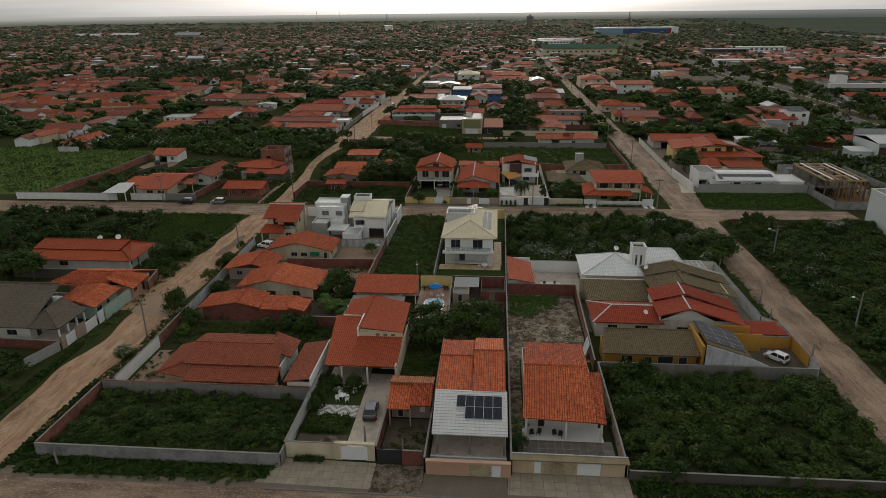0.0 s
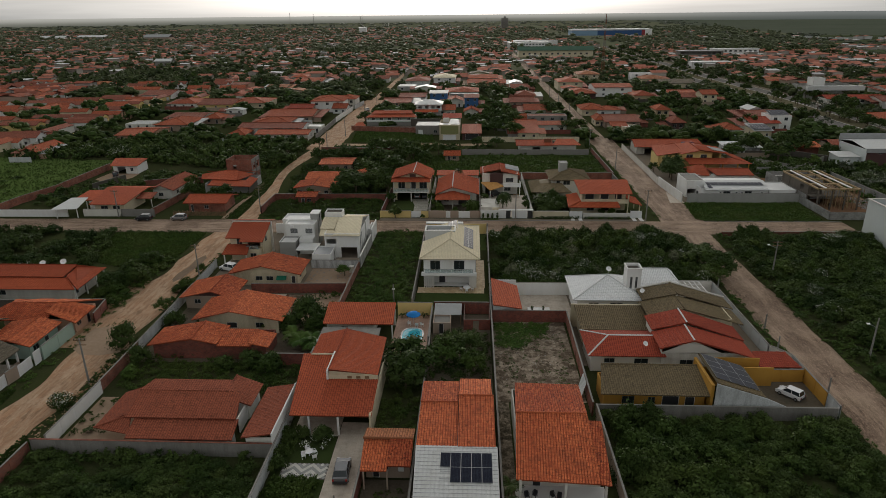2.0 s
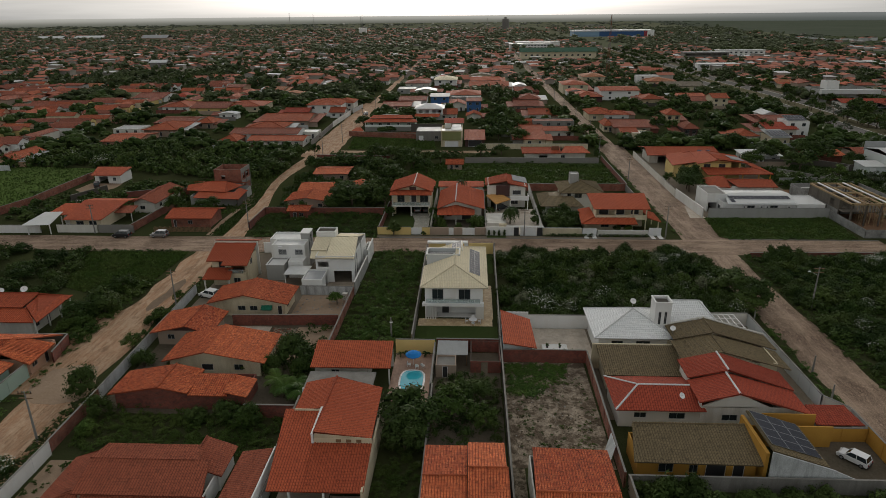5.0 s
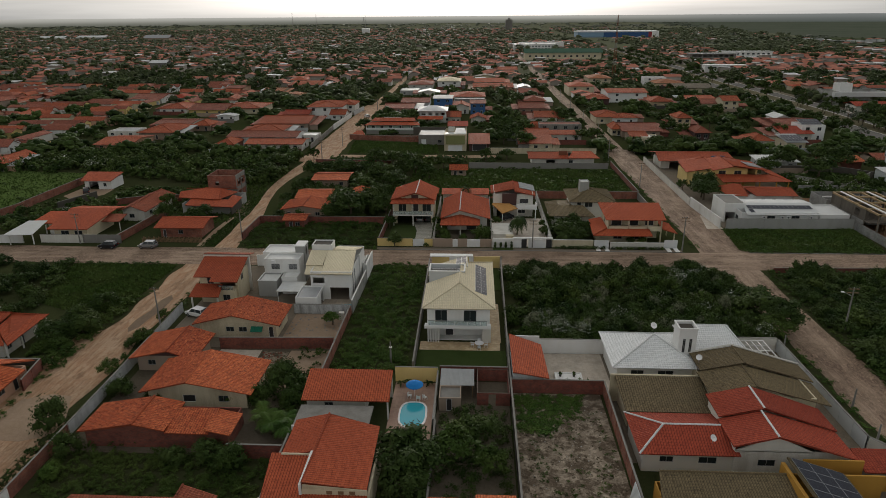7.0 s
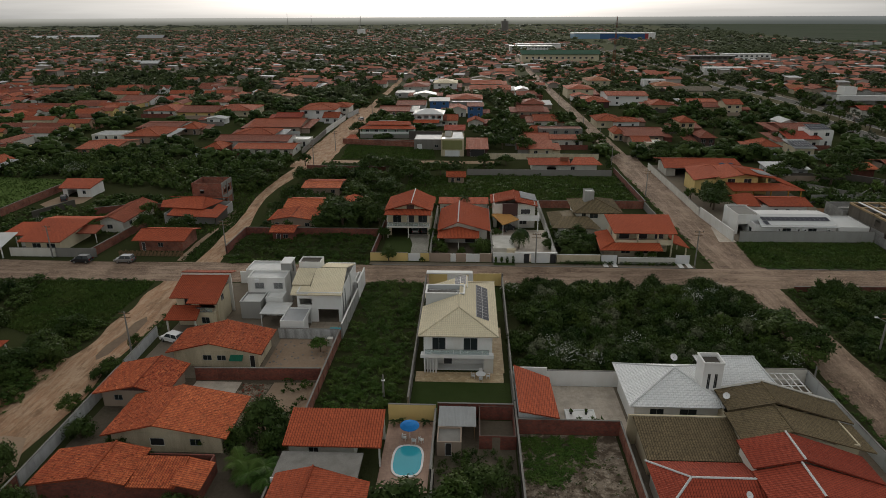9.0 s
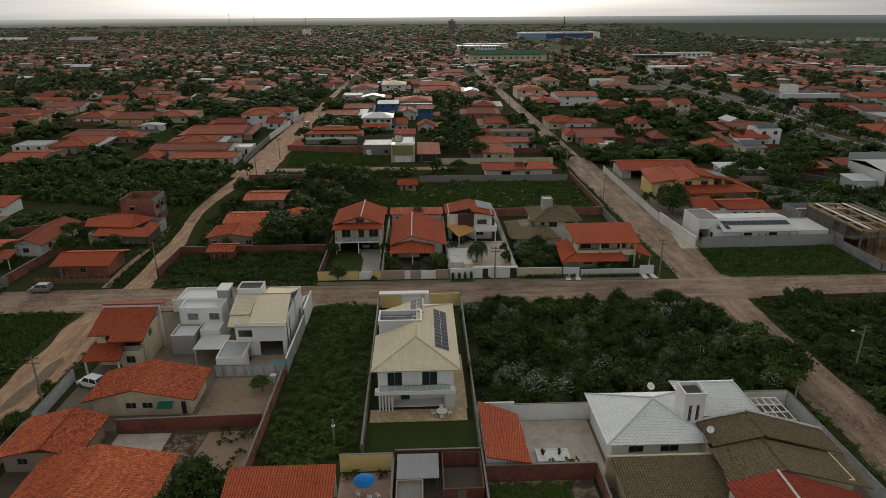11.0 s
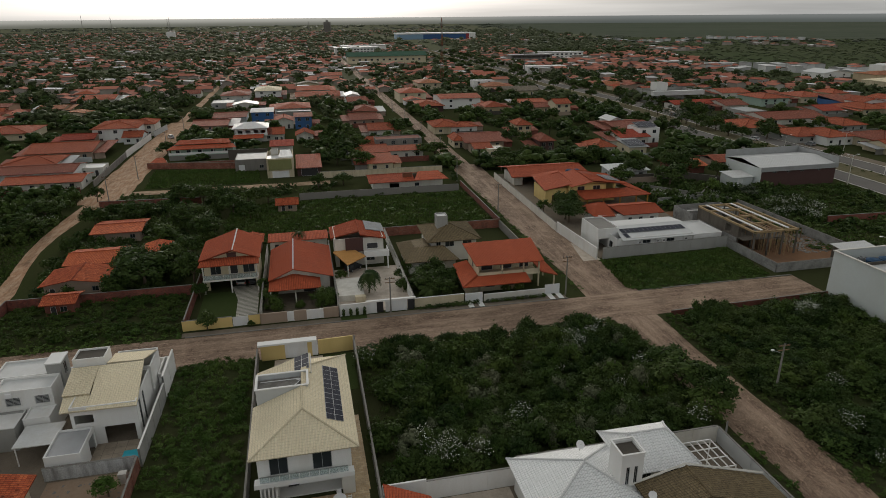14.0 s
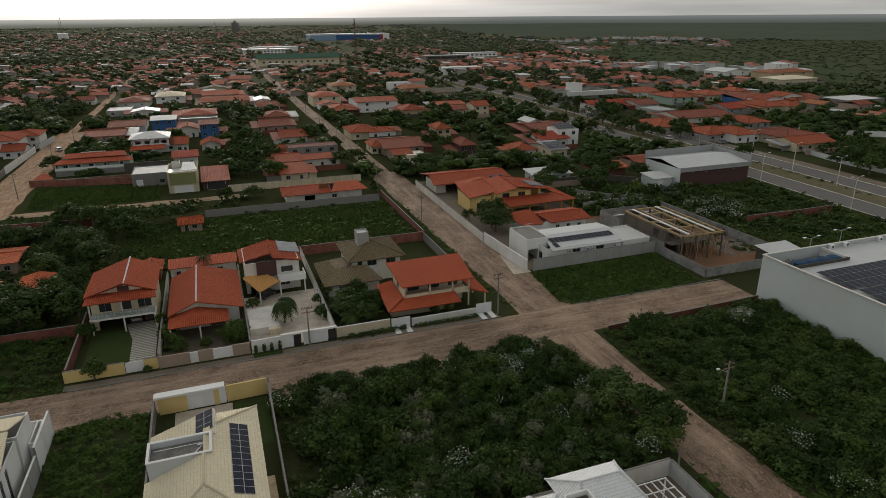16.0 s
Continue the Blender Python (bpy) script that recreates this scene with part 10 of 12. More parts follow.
def far_houses():
    r = np.random.default_rng(3)
    wv, rv, sv = [], [], []
    y = 300.0
    while y < 2700:
        step = 13 + max(0, y - 512) * 0.012
        half = 0.74 * y + 120
        x = -half
        while x < half:
            x += r.uniform(9, 14) * (1 + max(0, y - 512) / 2200)
            px, py = x + r.uniform(-2, 2), y + r.uniform(-5, 5)
            lone = py > 950 and px > 0.3 * py and noise.noise((px * 0.004, py * 0.004, 5.0)) > 0.12 and r.uniform() < 0.16
            lone = lone and not far_wood(px, py)
            cluster = village(px, py)
            if far_wood(px, py) and not cluster:
                continue
            if not (free(px, py, 4) or lone or cluster) or (py < 512 and px < 300):
                continue
            town = noise.noise((px * 0.0035, py * 0.0035, 8.0)) + (0.24 + 0.25 * noise.noise((px * 0.011, py * 0.011, 4.0)) if px < 0.1 * py + 60 else 0.2 if py < 760 and px < 700 else -0.12)
            if px > 0.22 * py + 120 and py > 925:
                town -= 0.3
            dense = quarter(px, py) or (62 < px < avenue_x(py) - 10 and py < 900)
            if (town < -0.1 and not dense and not lone and not cluster) or r.uniform() < (0.24 if dense else 0.45 if cluster else 0.30):
                continue
            big = 1.5 if cluster else 1.0
            w, d, z, o = big * r.uniform(6.5, 10) / 2, r.uniform(7, 12) / 2, r.uniform(2.4, 3.0) + (2.8 if r.uniform() < (0.4 if cluster else 0.08) else 0), 0.9
            a = r.normal(scale=0.06) + (1.57 if r.uniform() < 0.5 else 0)
            c, s = math.cos(a), math.sin(a)
            t = lambda u, v, k: (px + u * c - v * s, py + u * s + v * c, k)
            b = [(-w, -d), (w, -d), (w, d), (-w, d)]
            for (u, v), (m, n) in zip(b, b[1:] + b[:1]):
                (sv if cluster else wv).extend((t(u, v, 0), t(m, n, 0), t(m, n, z), t(u, v, z)))
            k = z + r.uniform(0.9, 1.6)
            W, D = w + o, d + o
            if r.uniform() < (0.5 if lone or cluster else 0.15):
                sv += [t(-W, -D, z), t(W, -D, z), t(W, D, z + 0.5), t(-W, D, z + 0.5)]
            else:
                rv += [t(-W, -D, z), t(0, -D, k), t(0, D, k), t(-W, D, z), t(0, -D, k), t(W, -D, z), t(W, D, z), t(0, D, k)]
                wv += [t(-w, -d, z - 0.02), t(w, -d, z - 0.02), t(0, -d, k - 0.2), t(0, -d, k - 0.2)]
        y += step
    for name, v, m, lab in (("far_house_walls", wv, "far_wall", "pale walls of countless far houses"), ("far_house_roofs", rv, "far_roof", "orange-red roofs of countless far houses"), ("far_sheet_roofs", sv, "far_white", "pale sheet roofs among far houses")):
        v = np.array(v)
        tagged(new(name, np_mesh(name, v, np.arange(len(v)).reshape(-1, 4), m)), lab, "town", kind="stuff")


far_houses()

# Plants. First the scrub and grass of the empty lots, then single trees.
thicket("scrub", "dense dark green scrub with white-flowering shrubs in an empty lot", [(6.4, 122.8), (49.4, 122.8), (50.4, 130), (50.6, 150), (49, 155), (34, 155.4), (22, 155.6), (12, 155), (6.4, 152)], 270, (1.2, 3.1), (1.2, 4.8), "leaf_dark", 1, flowers=0.16, lump=0.09)
thicket("scrub", "tall rounded bushes standing out of an empty lot's scrub", [(8, 126), (46, 126), (48, 152), (10, 151)], 26, (1.8, 3.4), (2.8, 5.6), "leaf", 48, lump=0.3)
thicket("scrub", "yellowish half-dry shrubs in an empty lot", [(9, 125), (47, 125), (49, 153), (9, 153)], 26, (1.0, 2.0), (1.8, 4.0), "leaf_dry", 76, lump=0.3, mid=True)
thicket("weeds", "light climbing growth over an empty lot's scrub", [(8, 125), (48, 125), (49, 154), (8, 154)], 60, (0.8, 1.6), (1.6, 3.6), "leaf_light", 77, fine=True)
thicket("scrub", "grey-green bushes in an empty lot", [(10, 125), (46, 125), (48, 150), (10, 150)], 14, (1.6, 3.0), (2.4, 4.8), "leaf_dry", 49, lump=0.3)
thicket("scrub", "tall rounded bushes in a walled lot", [(21, 60), (48, 60), (49, 77), (21, 77)], 16, (1.6, 3.0), (1.8, 3.8), "leaf", 50, lump=0.3)
thicket("scrub", "tall rounded bushes beside the cobbled street", [(64, 108), (94, 108), (94, 151), (65, 151)], 24, (1.8, 3.2), (2.0, 4.4), "leaf", 51, lump=0.3)
thicket("scrub", "lower mixed scrub in an empty lot", [(6.3, 122.6), (49, 122.6), (51.0, 152), (50, 156.2), (6.3, 156)], 320, (0.7, 1.6), (0.5, 2.0), "leaf", 2, flowers=0.06, fine=True)
thicket("scrub", "dark olive-green scrub filling a walled lot", [(19.2, 57.6), (50, 57.6), (51, 79.6), (19.2, 79.6)], 170, (1.1, 2.6), (0.8, 3.4), "leaf_dark", 3, lump=0.1)
thicket("weeds", "dark weeds in a walled lot", [(19.2, 57.6), (51, 57.6), (51.5, 79.6), (19.2, 79.6)], 320, (0.5, 1.1), (0.3, 1.0), "leaf_dark", 4, fine=True)
thicket("scrub", "scrub beside the cobbled street", [(62.0, 104), (96, 104), (96, 153.6), (64, 154.6), (61.8, 146)], 300, (1.2, 3.2), (1.0, 3.8), "leaf_dark", 5, flowers=0.05, lump=0.08)
thicket("scrub", "scrub farther down the cobbled street", [(61.8, 80), (80, 80), (84, 104), (61.8, 104)], 80, (1.4, 3.2), (1.0, 3.8), "leaf_dark", 45, flowers=0.04, lump=0.08, mid=True)
thicket("weeds", "light green weeds beside the cobbled street", [(61.0, 78), (80, 78), (96.0, 110), (96.0, 155.6), (61.2, 155.6)], 1000, (0.8, 1.6), (0.4, 1.5), "leaf", 6)
thicket("weeds", "lush green weeds filling a long lot", [(-21.4, 108), (-9.8, 113), (-9.9, 156), (-21.2, 156)], 330, (0.6, 1.2), (0.5, 1.3), "leaf_light", 7, fine=True)
thicket("weeds", "lighter weeds in a long lot", [(-20.4, 114), (-10.6, 114), (-10.6, 157), (-20.6, 157)], 230, (0.5, 1.1), (0.6, 1.7), "leaf_light", 8, fine=True)
thicket("weeds", "dark weeds and low shrubs in a walled lot", [(-52.8, 57.4), (-22.8, 57.4), (-22.8, 68.4), (-52.8, 70)], 260, (0.7, 1.6), (0.4, 1.7), "leaf_dark", 9, fine=True)
thicket("scrub", "dark shrubs in a walled lot", [(-52, 60), (-23.4, 61), (-23.4, 68.2), (-52, 69.6)], 46, (0.9, 2.1), (0.8, 2.2), "leaf_dark", 47)
thicket("scrub", "tall dark shrubs along a garden wall", [(-52, 68.2), (-23.2, 68.2), (-23.2, 70.2), (-52, 70.2)], 46, (0.8, 1.5), (1.1, 2.0), "leaf_dark", 79, lump=0.15)
thicket("weeds", "bright weeds in a walled lot", [(-50, 57.4), (-22.8, 57.4), (-22.8, 66), (-50, 68)], 180, (0.5, 1.0), (0.3, 0.9), "leaf_light", 10, fine=True)
grass("verge_grass", "rough grass along the street wall", [(-54, 53.2), (-23.4, 54.2), (-22.8, 56.3), (-53, 56.3)], 5200, 0.4, "grass", 11)
grass("verge_grass", "rough grass beside the dirt road", [(-56.6, 53), (-53.6, 56), (-53.8, 72), (-56.4, 74)], 1800, 0.35, "grass", 12)
grass("verge_grass", "rough grass beside scrub along the street", [(19.4, 53.0), (52, 53.0), (51.6, 56.6), (19.4, 56.6)], 4200, 0.4, "grass", 13)
thicket("scrub", "low scrub on the verge", [(24, 53.6), (51, 53.4), (51, 56), (24, 56)], 46, (0.5, 1.1), (0.3, 1.0), "leaf", 14)
thicket("weeds", "overgrown garden behind a house", [(-50.6, 84.4), (-24, 84.4), (-24, 92.4), (-50.6, 92.8)], 230, (0.5, 1.2), (0.3, 1.3), "leaf", 15, fine=True)
thicket("weeds", "dark weeds in a shady back yard", [(-4.4, 84), (4.8, 84), (4.8, 104), (-4.4, 103)], 90, (0.6, 1.5), (0.5, 2.0), "leaf_dark", 16, fine=True)
thicket("weeds", "overgrown strip beside a house", [(-10.4, 74), (-5.2, 74), (-5.2, 96), (-10.4, 95)], 110, (0.5, 1.0), (0.3, 1.0), "leaf", 17, fine=True)
thicket("weeds", "patch of low weeds in a bare lot", [(6, 99.5), (9.5, 98), (12, 101.5), (14.8, 104), (15.5, 107.6), (6, 107.6)], 330, (0.4, 0.95), (0.2, 0.6), "leaf_light", 18)
thicket("weeds", "tufts of weeds in a bare lot", [(6, 85), (17.6, 85), (17.6, 104), (6, 104)], 150, (0.2, 0.6), (0.1, 0.35), "leaf", 46, lump=0.3)
thicket("hedge", "dense hedge of dark shrubs before the house", [(-21.5, 63.2), (-15.8, 63.0), (-15.7, 66.2), (-21.5, 66.4)], 90, (0.6, 1.0), (1.0, 1.5), "leaf", 19, category="hedge")
thicket("hedge", "clipped dark hedge along a white wall", [(-21.9, 66.6), (-20.7, 66.6), (-20.2, 75), (-21.9, 75)], 42, (0.6, 1.0), (1.6, 3.0), "leaf_dark", 20, category="hedge")
thicket("shrubs", "young green shrubs in a tiled patio", rect(13.2, 18.6, 109.6, 111.4), 7, (0.4, 0.75), (0.6, 1.4), "leaf_light", 78)
thicket("hedge", "low clipped dark hedge before a cream street wall", rect(-20.8, -17.3, 57.5, 57.95), 40, (0.35, 0.5), (0.8, 1.0), "leaf_dark", 71, category="hedge")
thicket("shrubs", "dark flowering shrubs before a carport", rect(-20.2, -15.8, 72.4, 74.8), 12, (0.5, 0.9), (0.7, 1.4), "leaf_dark", 72, flowers=0.3)
thicket("weeds", "weeds in a yard behind a dark gate", [(-10.4, 58.6), (-5.2, 58.6), (-5.2, 65), (-10.4, 65)], 40, (0.3, 0.8), (0.2, 0.8), "leaf", 21)
thicket("shrubs", "shrubs and herbs in a sandy garden", [(-51, 73), (-46.4, 73), (-43, 83.4), (-51, 83.4)], 34, (0.4, 0.9), (0.3, 1.2), "leaf", 22)
# north of the cross street
thicket("scrub", "scrub round old houses", [(-56, 187), (-23, 187), (-23, 256), (-56, 256)], 190, (1.2, 3.2), (1.2, 4.6), "leaf_dark", 23, lump=0.08, mid=True)
thicket("weeds", "weeds in an unbuilt corner lot", [(-55, 169), (-23, 169), (-23, 186), (-55, 186)], 380, (0.7, 1.6), (0.4, 1.8), "leaf", 24)
thicket("scrub", "low green scrub of a walled field", [(-22, 214), (47.6, 214), (47.6, 254), (-22, 254)], 130, (0.8, 1.8), (0.4, 1.4), "leaf", 25, True)
thicket("weeds", "bright green growth of a walled field", [(-20, 214), (47.6, 214), (47.6, 254), (-20, 254)], 160, (0.7, 1.6), (0.3, 0.8), "leaf_light", 26, True)
grass("lot_grass", "tall green grass of a walled field", [(-21, 213), (47.4, 213), (47.4, 249), (-21, 249)], 15000, 0.6, "grass_lush", 75)
thicket("scrub", "dark bushes along the sandy track", [(-54, 256), (10, 258), (10, 267), (-54, 267)], 110, (1.0, 2.2), (0.8, 2.4), "leaf_dark", 27, True, 0.1)
grass("lot_grass", "grass lot beside a bend in the road", [(-50, 276), (-14, 276), (-16, 296), (-52, 303)], 7000, 0.6, "grass_lush", 28)
thicket("weeds", "weeds of a corner grass lot", [(62.6, 169), (92, 169), (94, 184), (63, 184)], 80, (0.6, 1.5), (0.3, 0.9), "leaf", 29)
grass("lot_grass", "green grass of a corner lot", [(60.6, 168.6), (93, 168.6), (94, 184), (62, 184)], 9500, 0.5, "grass_lush", 30)
thicket("scrub", "scrub in a field near the avenue", [(112, 190), (164, 176), (166, 226), (140, 229), (112, 220)], 240, (1.0, 2.6), (0.6, 2.8), "leaf_dark", 31, True, 0.05)
thicket("weeds", "weeds in a field near the avenue", [(108, 180), (164, 160), (166, 226), (112, 226)], 380, (0.8, 1.8), (0.3, 1.2), "leaf", 32, True)
thicket("scrub", "scrub along a wall behind the yellow house", [(96, 210), (136, 216), (138, 230), (100, 236)], 110, (1.4, 3.2), (1.5, 4.5), "leaf_dark", 33, True, 0.12)
grass("lot_grass", "rough grass round the houses beside the dirt road", [(-106, 186), (-84, 184), (-65.4, 186), (-62.4, 203), (-65.2, 222), (-64.6, 250), (-84, 226), (-106, 214)], 9000, 0.55, "grass_lush", 60)
grass("lot_grass", "grass along the narrow dirt road", [(-64.8, 168), (-61.2, 168), (-61.8, 194), (-63.2, 208), (-66, 212), (-64.6, 194)], 1500, 0.4, "grass", 61)
grass("lot_grass", "grass of yards between the yellow house and the warehouse", [(98, 222), (138, 216), (138, 232), (130, 250), (100, 250)], 6000, 0.6, "grass", 62)
grass("lot_grass", "open grass beside the avenue", [(121, 172), (164, 156), (165, 226), (140, 228), (121, 205)], 9000, 0.5, "grass_lush", 63)
thicket("scrub", "white-flowering bushes behind the building site's wall", [(119.5, 196), (136, 197), (139, 214), (120, 214)], 16, (1.6, 2.8), (2.2, 4.2), "leaf_dark", 64, flowers=2.0, mid=True)
thicket("scrub", "dark shrubs along the avenue's median", [(183, 200), (187, 200), (191, 290), (187, 290)], 40, (0.5, 1.2), (0.4, 1.2), "leaf", 65)
thicket("scrub", "dark trees and bushes behind a white wall across the avenue", [(219, 232), (260, 226), (262, 270), (240, 276), (224, 262)], 90, (1.8, 3.6), (2.0, 5.0), "leaf_dark", 66, True)
# west
thicket("scrub", "dense flowering scrub west of the dirt road", [(-128, 127), (-84, 127), (-82, 138), (-88, 156), (-128, 156)], 165, (1.3, 3.2), (1.0, 4.2), "leaf_dark", 34, False, 0.09, mid=True)
grass("lot_grass", "grass triangle at the road corner", [(-88, 156), (-83, 136), (-74, 132), (-65, 136), (-64.6, 156)], 12000, 0.45, "grass_lush", 35)
thicket("scrub", "scrub between houses and dirt road", [(-70, 112.4), (-64.6, 112.4), (-64.6, 140), (-72, 132)], 44, (1.0, 2.2), (0.8, 2.4), "leaf", 36, mid=True)
thicket("scrub", "dark scrub in the west", [(-100, 60), (-68, 60), (-67, 79), (-93, 81), (-100, 126), (-116, 126)], 110, (1.2, 3.0), (0.9, 3.8), "leaf_dark", 37, mid=True)
grass("meadow_grass", "open lush green field beyond a brick wall", [(-270, 176), (-132.4, 176), (-131.4, 184), (-128.9, 197), (-128.9, 238), (-190, 248), (-270, 238)], 16000, 0.55, "grass_lush", 38)
thicket("scrub", "low bushes scattered in an open field", [(-200, 178), (-134, 178), (-130.6, 200), (-132, 222), (-190, 230)], 46, (0.9, 2.0), (0.6, 1.8), "leaf", 67, True)
thicket("scrub", "belt of dark trees and bushes", [(-185, 244), (-126, 238), (-84, 222), (-66, 224), (-66, 276), (-150, 286)], 420, (1.6, 3.6), (1.6, 5.5), "leaf_dark", 39, True, 0.05, 0.05)
thicket("scrub", "bushes behind the street houses", [(-127.2, 178), (-113, 180), (-104, 200), (-95, 204), (-84, 208), (-84, 216), (-108, 218), (-111, 209), (-117, 196), (-126, 209)], 120, (1.2, 2.8), (0.8, 3.4), "leaf_dark", 40, True, 0.04)
thicket("scrub", "scrub behind the near houses on the west", [(-52, 99), (-50, 93), (-23.4, 99), (-23.4, 119), (-30, 119), (-29.6, 100)], 50, (0.6, 1.4), (0.4, 1.6), "leaf", 41)
grass("verge_grass", "weeds along the west side of the dirt road", [(-66, 62), (-64.2, 62), (-64.6, 84), (-66, 84)], 1500, 0.4, "grass", 42)

thicket("scrub", "large white-flowering bush at the foot of a hall", [(84, 147.5), (88.6, 147.5), (88.6, 151.6), (84, 151.6)], 5, (1.4, 2.4), (2.0, 3.6), "leaf_dark", 52, flowers=2.0)
thicket("scrub", "white-flowering bushes in an empty lot", [(12, 124), (20, 124), (20, 130), (12, 130)], 6, (1.3, 2.2), (2.0, 3.8), "leaf_dark", 53, flowers=2.0)
thicket("scrub", "white-flowering bushes at a lot's corner", [(44, 150), (49, 150), (49, 154), (44, 154)], 4, (1.2, 2.0), (2.0, 3.8), "leaf_dark", 54, flowers=2.0)
thicket("scrub", "tall dark bushes at a street corner", [(63.4, 149.5), (70, 151), (70, 154.2), (63.8, 154)], 12, (1.4, 2.6), (2.6, 5.4), "leaf_dark", 55)
thicket("weeds", "bright green growth among scrub at the foot of a hall", [(78, 106), (95, 104), (95, 148), (84, 146), (76, 128)], 300, (0.7, 1.5), (0.8, 2.4), "leaf_light", 68, fine=True)
thicket("weeds", "bright weeds and dry tufts in a corner lot", [(63, 169.4), (92, 169.4), (93.6, 184), (63.6, 184)], 130, (0.5, 1.1), (0.3, 0.9), "leaf_light", 69, lump=0.2)
thicket("scrub", "tall dark mass of bushes in a lot's corner", [(19.6, 66), (27, 70), (27.5, 79), (19.6, 79)], 16, (1.8, 2.8), (2.8, 4.8), "leaf_dark", 73, lump=0.15)
thicket("weeds", "low bright weeds along a stained wall", [(29, 74.5), (49, 75.5), (49.6, 79.4), (29, 79.4)], 110, (0.4, 0.9), (0.3, 0.9), "leaf_light", 74, fine=True)
thicket("weeds", "light green patches in a scrub-filled lot", [(34, 60), (49, 59), (49.6, 78), (36, 76)], 90, (0.6, 1.2), (0.7, 1.9), "leaf", 70, fine=True, lump=0.2)
# weeds along the edges of the roads
for k, (lab, x0, x1, y0, y1, count) in enumerate((
    ("weeds along the cobbled street", 59.9, 61.8, 56, 155.5, 330), ("weeds between wall and cobbled street", 50.9, 52.2, 57, 155, 190), ("weeds along the dirt road", -55.4, -53.6, 56, 97, 80),
    ("weeds along the dirt road", -55.8, -54.0, 110, 156, 110), ("weeds along the west side of the dirt road", -66.0, -63.6, 84, 140, 150), ("weeds along the cross street", 6, 51, 155.4, 157.0, 190), ("weeds along the cross street", -21.4, -9.6, 155.6, 156.8, 60),
    ("weeds along the cross street", -54, -23, 166.6, 169.2, 150), ("weeds along the cross street", -110, -66, 155.2, 156.8, 150), ("weeds along the foot of a hall", 94.6, 96.9, 100, 155, 150), ("weeds along a grass lot", 61.6, 93, 167.2, 169, 150),
    ("weeds along the near street", 19.4, 51, 52.8, 56.6, 200), ("weeds along the near street", -54, -24.5, 53.2, 56.2, 210), ("weeds along the north street", 50.4, 51.8, 170, 250, 130), ("weeds along the north street", 61.8, 63.2, 197, 262, 110))):
    thicket("weeds", lab, rect(x0, x1, y0, y1), int(count * 0.7), (0.4, 0.95), (0.15, 0.8), ("leaf", "leaf_light", "leaf_dark")[k % 3], 300 + k, lump=0.3)

# distant green: fields and tree belts between far quarters
def far_green(name, label, count, seed, region, size, material, even=0.0):
    r = np.random.default_rng(seed)
    out, tone = [], []
    n = 0
    for _ in range(count * 4):
        if n >= count:
            break
        y = region[2] + (region[3] - region[2]) * r.uniform() ** 1.25
        x = r.uniform(-0.78 * y - 120, 1.5 * y + 150)
        if not (region[0] < x < region[1]) or (-70 < x < 66 and y < 268) or (-58 < x < -8 and y < 312) or (-25 < x < 48 and y < 300):
            continue
        a = avenue_x(y)
        if a - 3 < x < a + 33 or 51 < x < 62 or -66 < x < -54:
            continue
        dense = noise.noise((x * 0.0045, y * 0.0045, seed * 0.37))
        if dense + even < r.uniform(-0.55, 0.35):
            continue
        if any((x - px) ** 2 + (y - py) ** 2 < 42 for px, py in NEARBY.get((int(x // 30), int(y // 30)), ())):
            continue
        if far_wood(x, y) or village(x, y) or (50 < x < 160 and 770 < y < 860) or (225 < x < 440 and 1480 < y < 1660) or (-376 < x < -350 and 490 < y < 790) or (235 < x < 370 and 770 < y < 850):
            continue
        if x > 0.34 * y + 190 and not quarter(x, y) and y > 420 and name != "far_scrub":
            continue
        if quarter(x, y) and r.uniform() < 0.55:
            continue
        n += 1
        k = r.uniform(*size) * (1 + y / 3000)
        q = (BUSHES_DISTANT if y > 640 or (name == "far_scrub" and y > 430) else TREES_FAR if y < 450 else BUSHES_FAR)[r.integers(6)]
        low = name == "far_scrub" and y > 480
        wide = 1.3 if low else 1.0
        out.append(q * (k * r.uniform(0.9, 1.5) * wide, k * r.uniform(0.9, 1.5) * wide, k * r.uniform(0.8, 1.25) * (0.45 if low else 1)) + (x, y, 0))
        tone.append(np.full(len(q) // 3, r.uniform(0.05, 0.95) ** 1.3))
    v = np.concatenate(out)
    tagged(new(name, np_mesh(name, v, np.arange(len(v)).reshape(-1, 3), material, tone=np.concatenate(tone))), label, "trees", kind="stuff")


NEARBY = {}
for px, py in placed:
    for i in (-1, 0, 1):
        for k in (-1, 0, 1):
            NEARBY.setdefault((int(px // 30) + i, int(py // 30) + k), []).append((px, py))
far_green("yard_trees", "dark yard trees crowding between town houses", 1500, 50, (-420, 420, 268, 620), (2.4, 5.0), "leaf_dark", 0.3)
# leaf colours from here outward are paled in place of haze
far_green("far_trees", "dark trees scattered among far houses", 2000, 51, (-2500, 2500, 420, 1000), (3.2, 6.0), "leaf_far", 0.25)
far_green("far_trees", "trees among the farthest houses, paled for haze", 3200, 56, (-2500, 1000, 1000, 2400), (3.4, 6.6), "leaf_dry", 0.3)
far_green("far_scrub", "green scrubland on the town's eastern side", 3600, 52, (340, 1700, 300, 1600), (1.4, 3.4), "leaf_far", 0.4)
far_green("far_scrub", "woods towards the horizon, greyed for haze", 1500, 53, (-2700, 5000, 1100, 4200), (4.0, 8.0), "leaf_grey", 0.2)

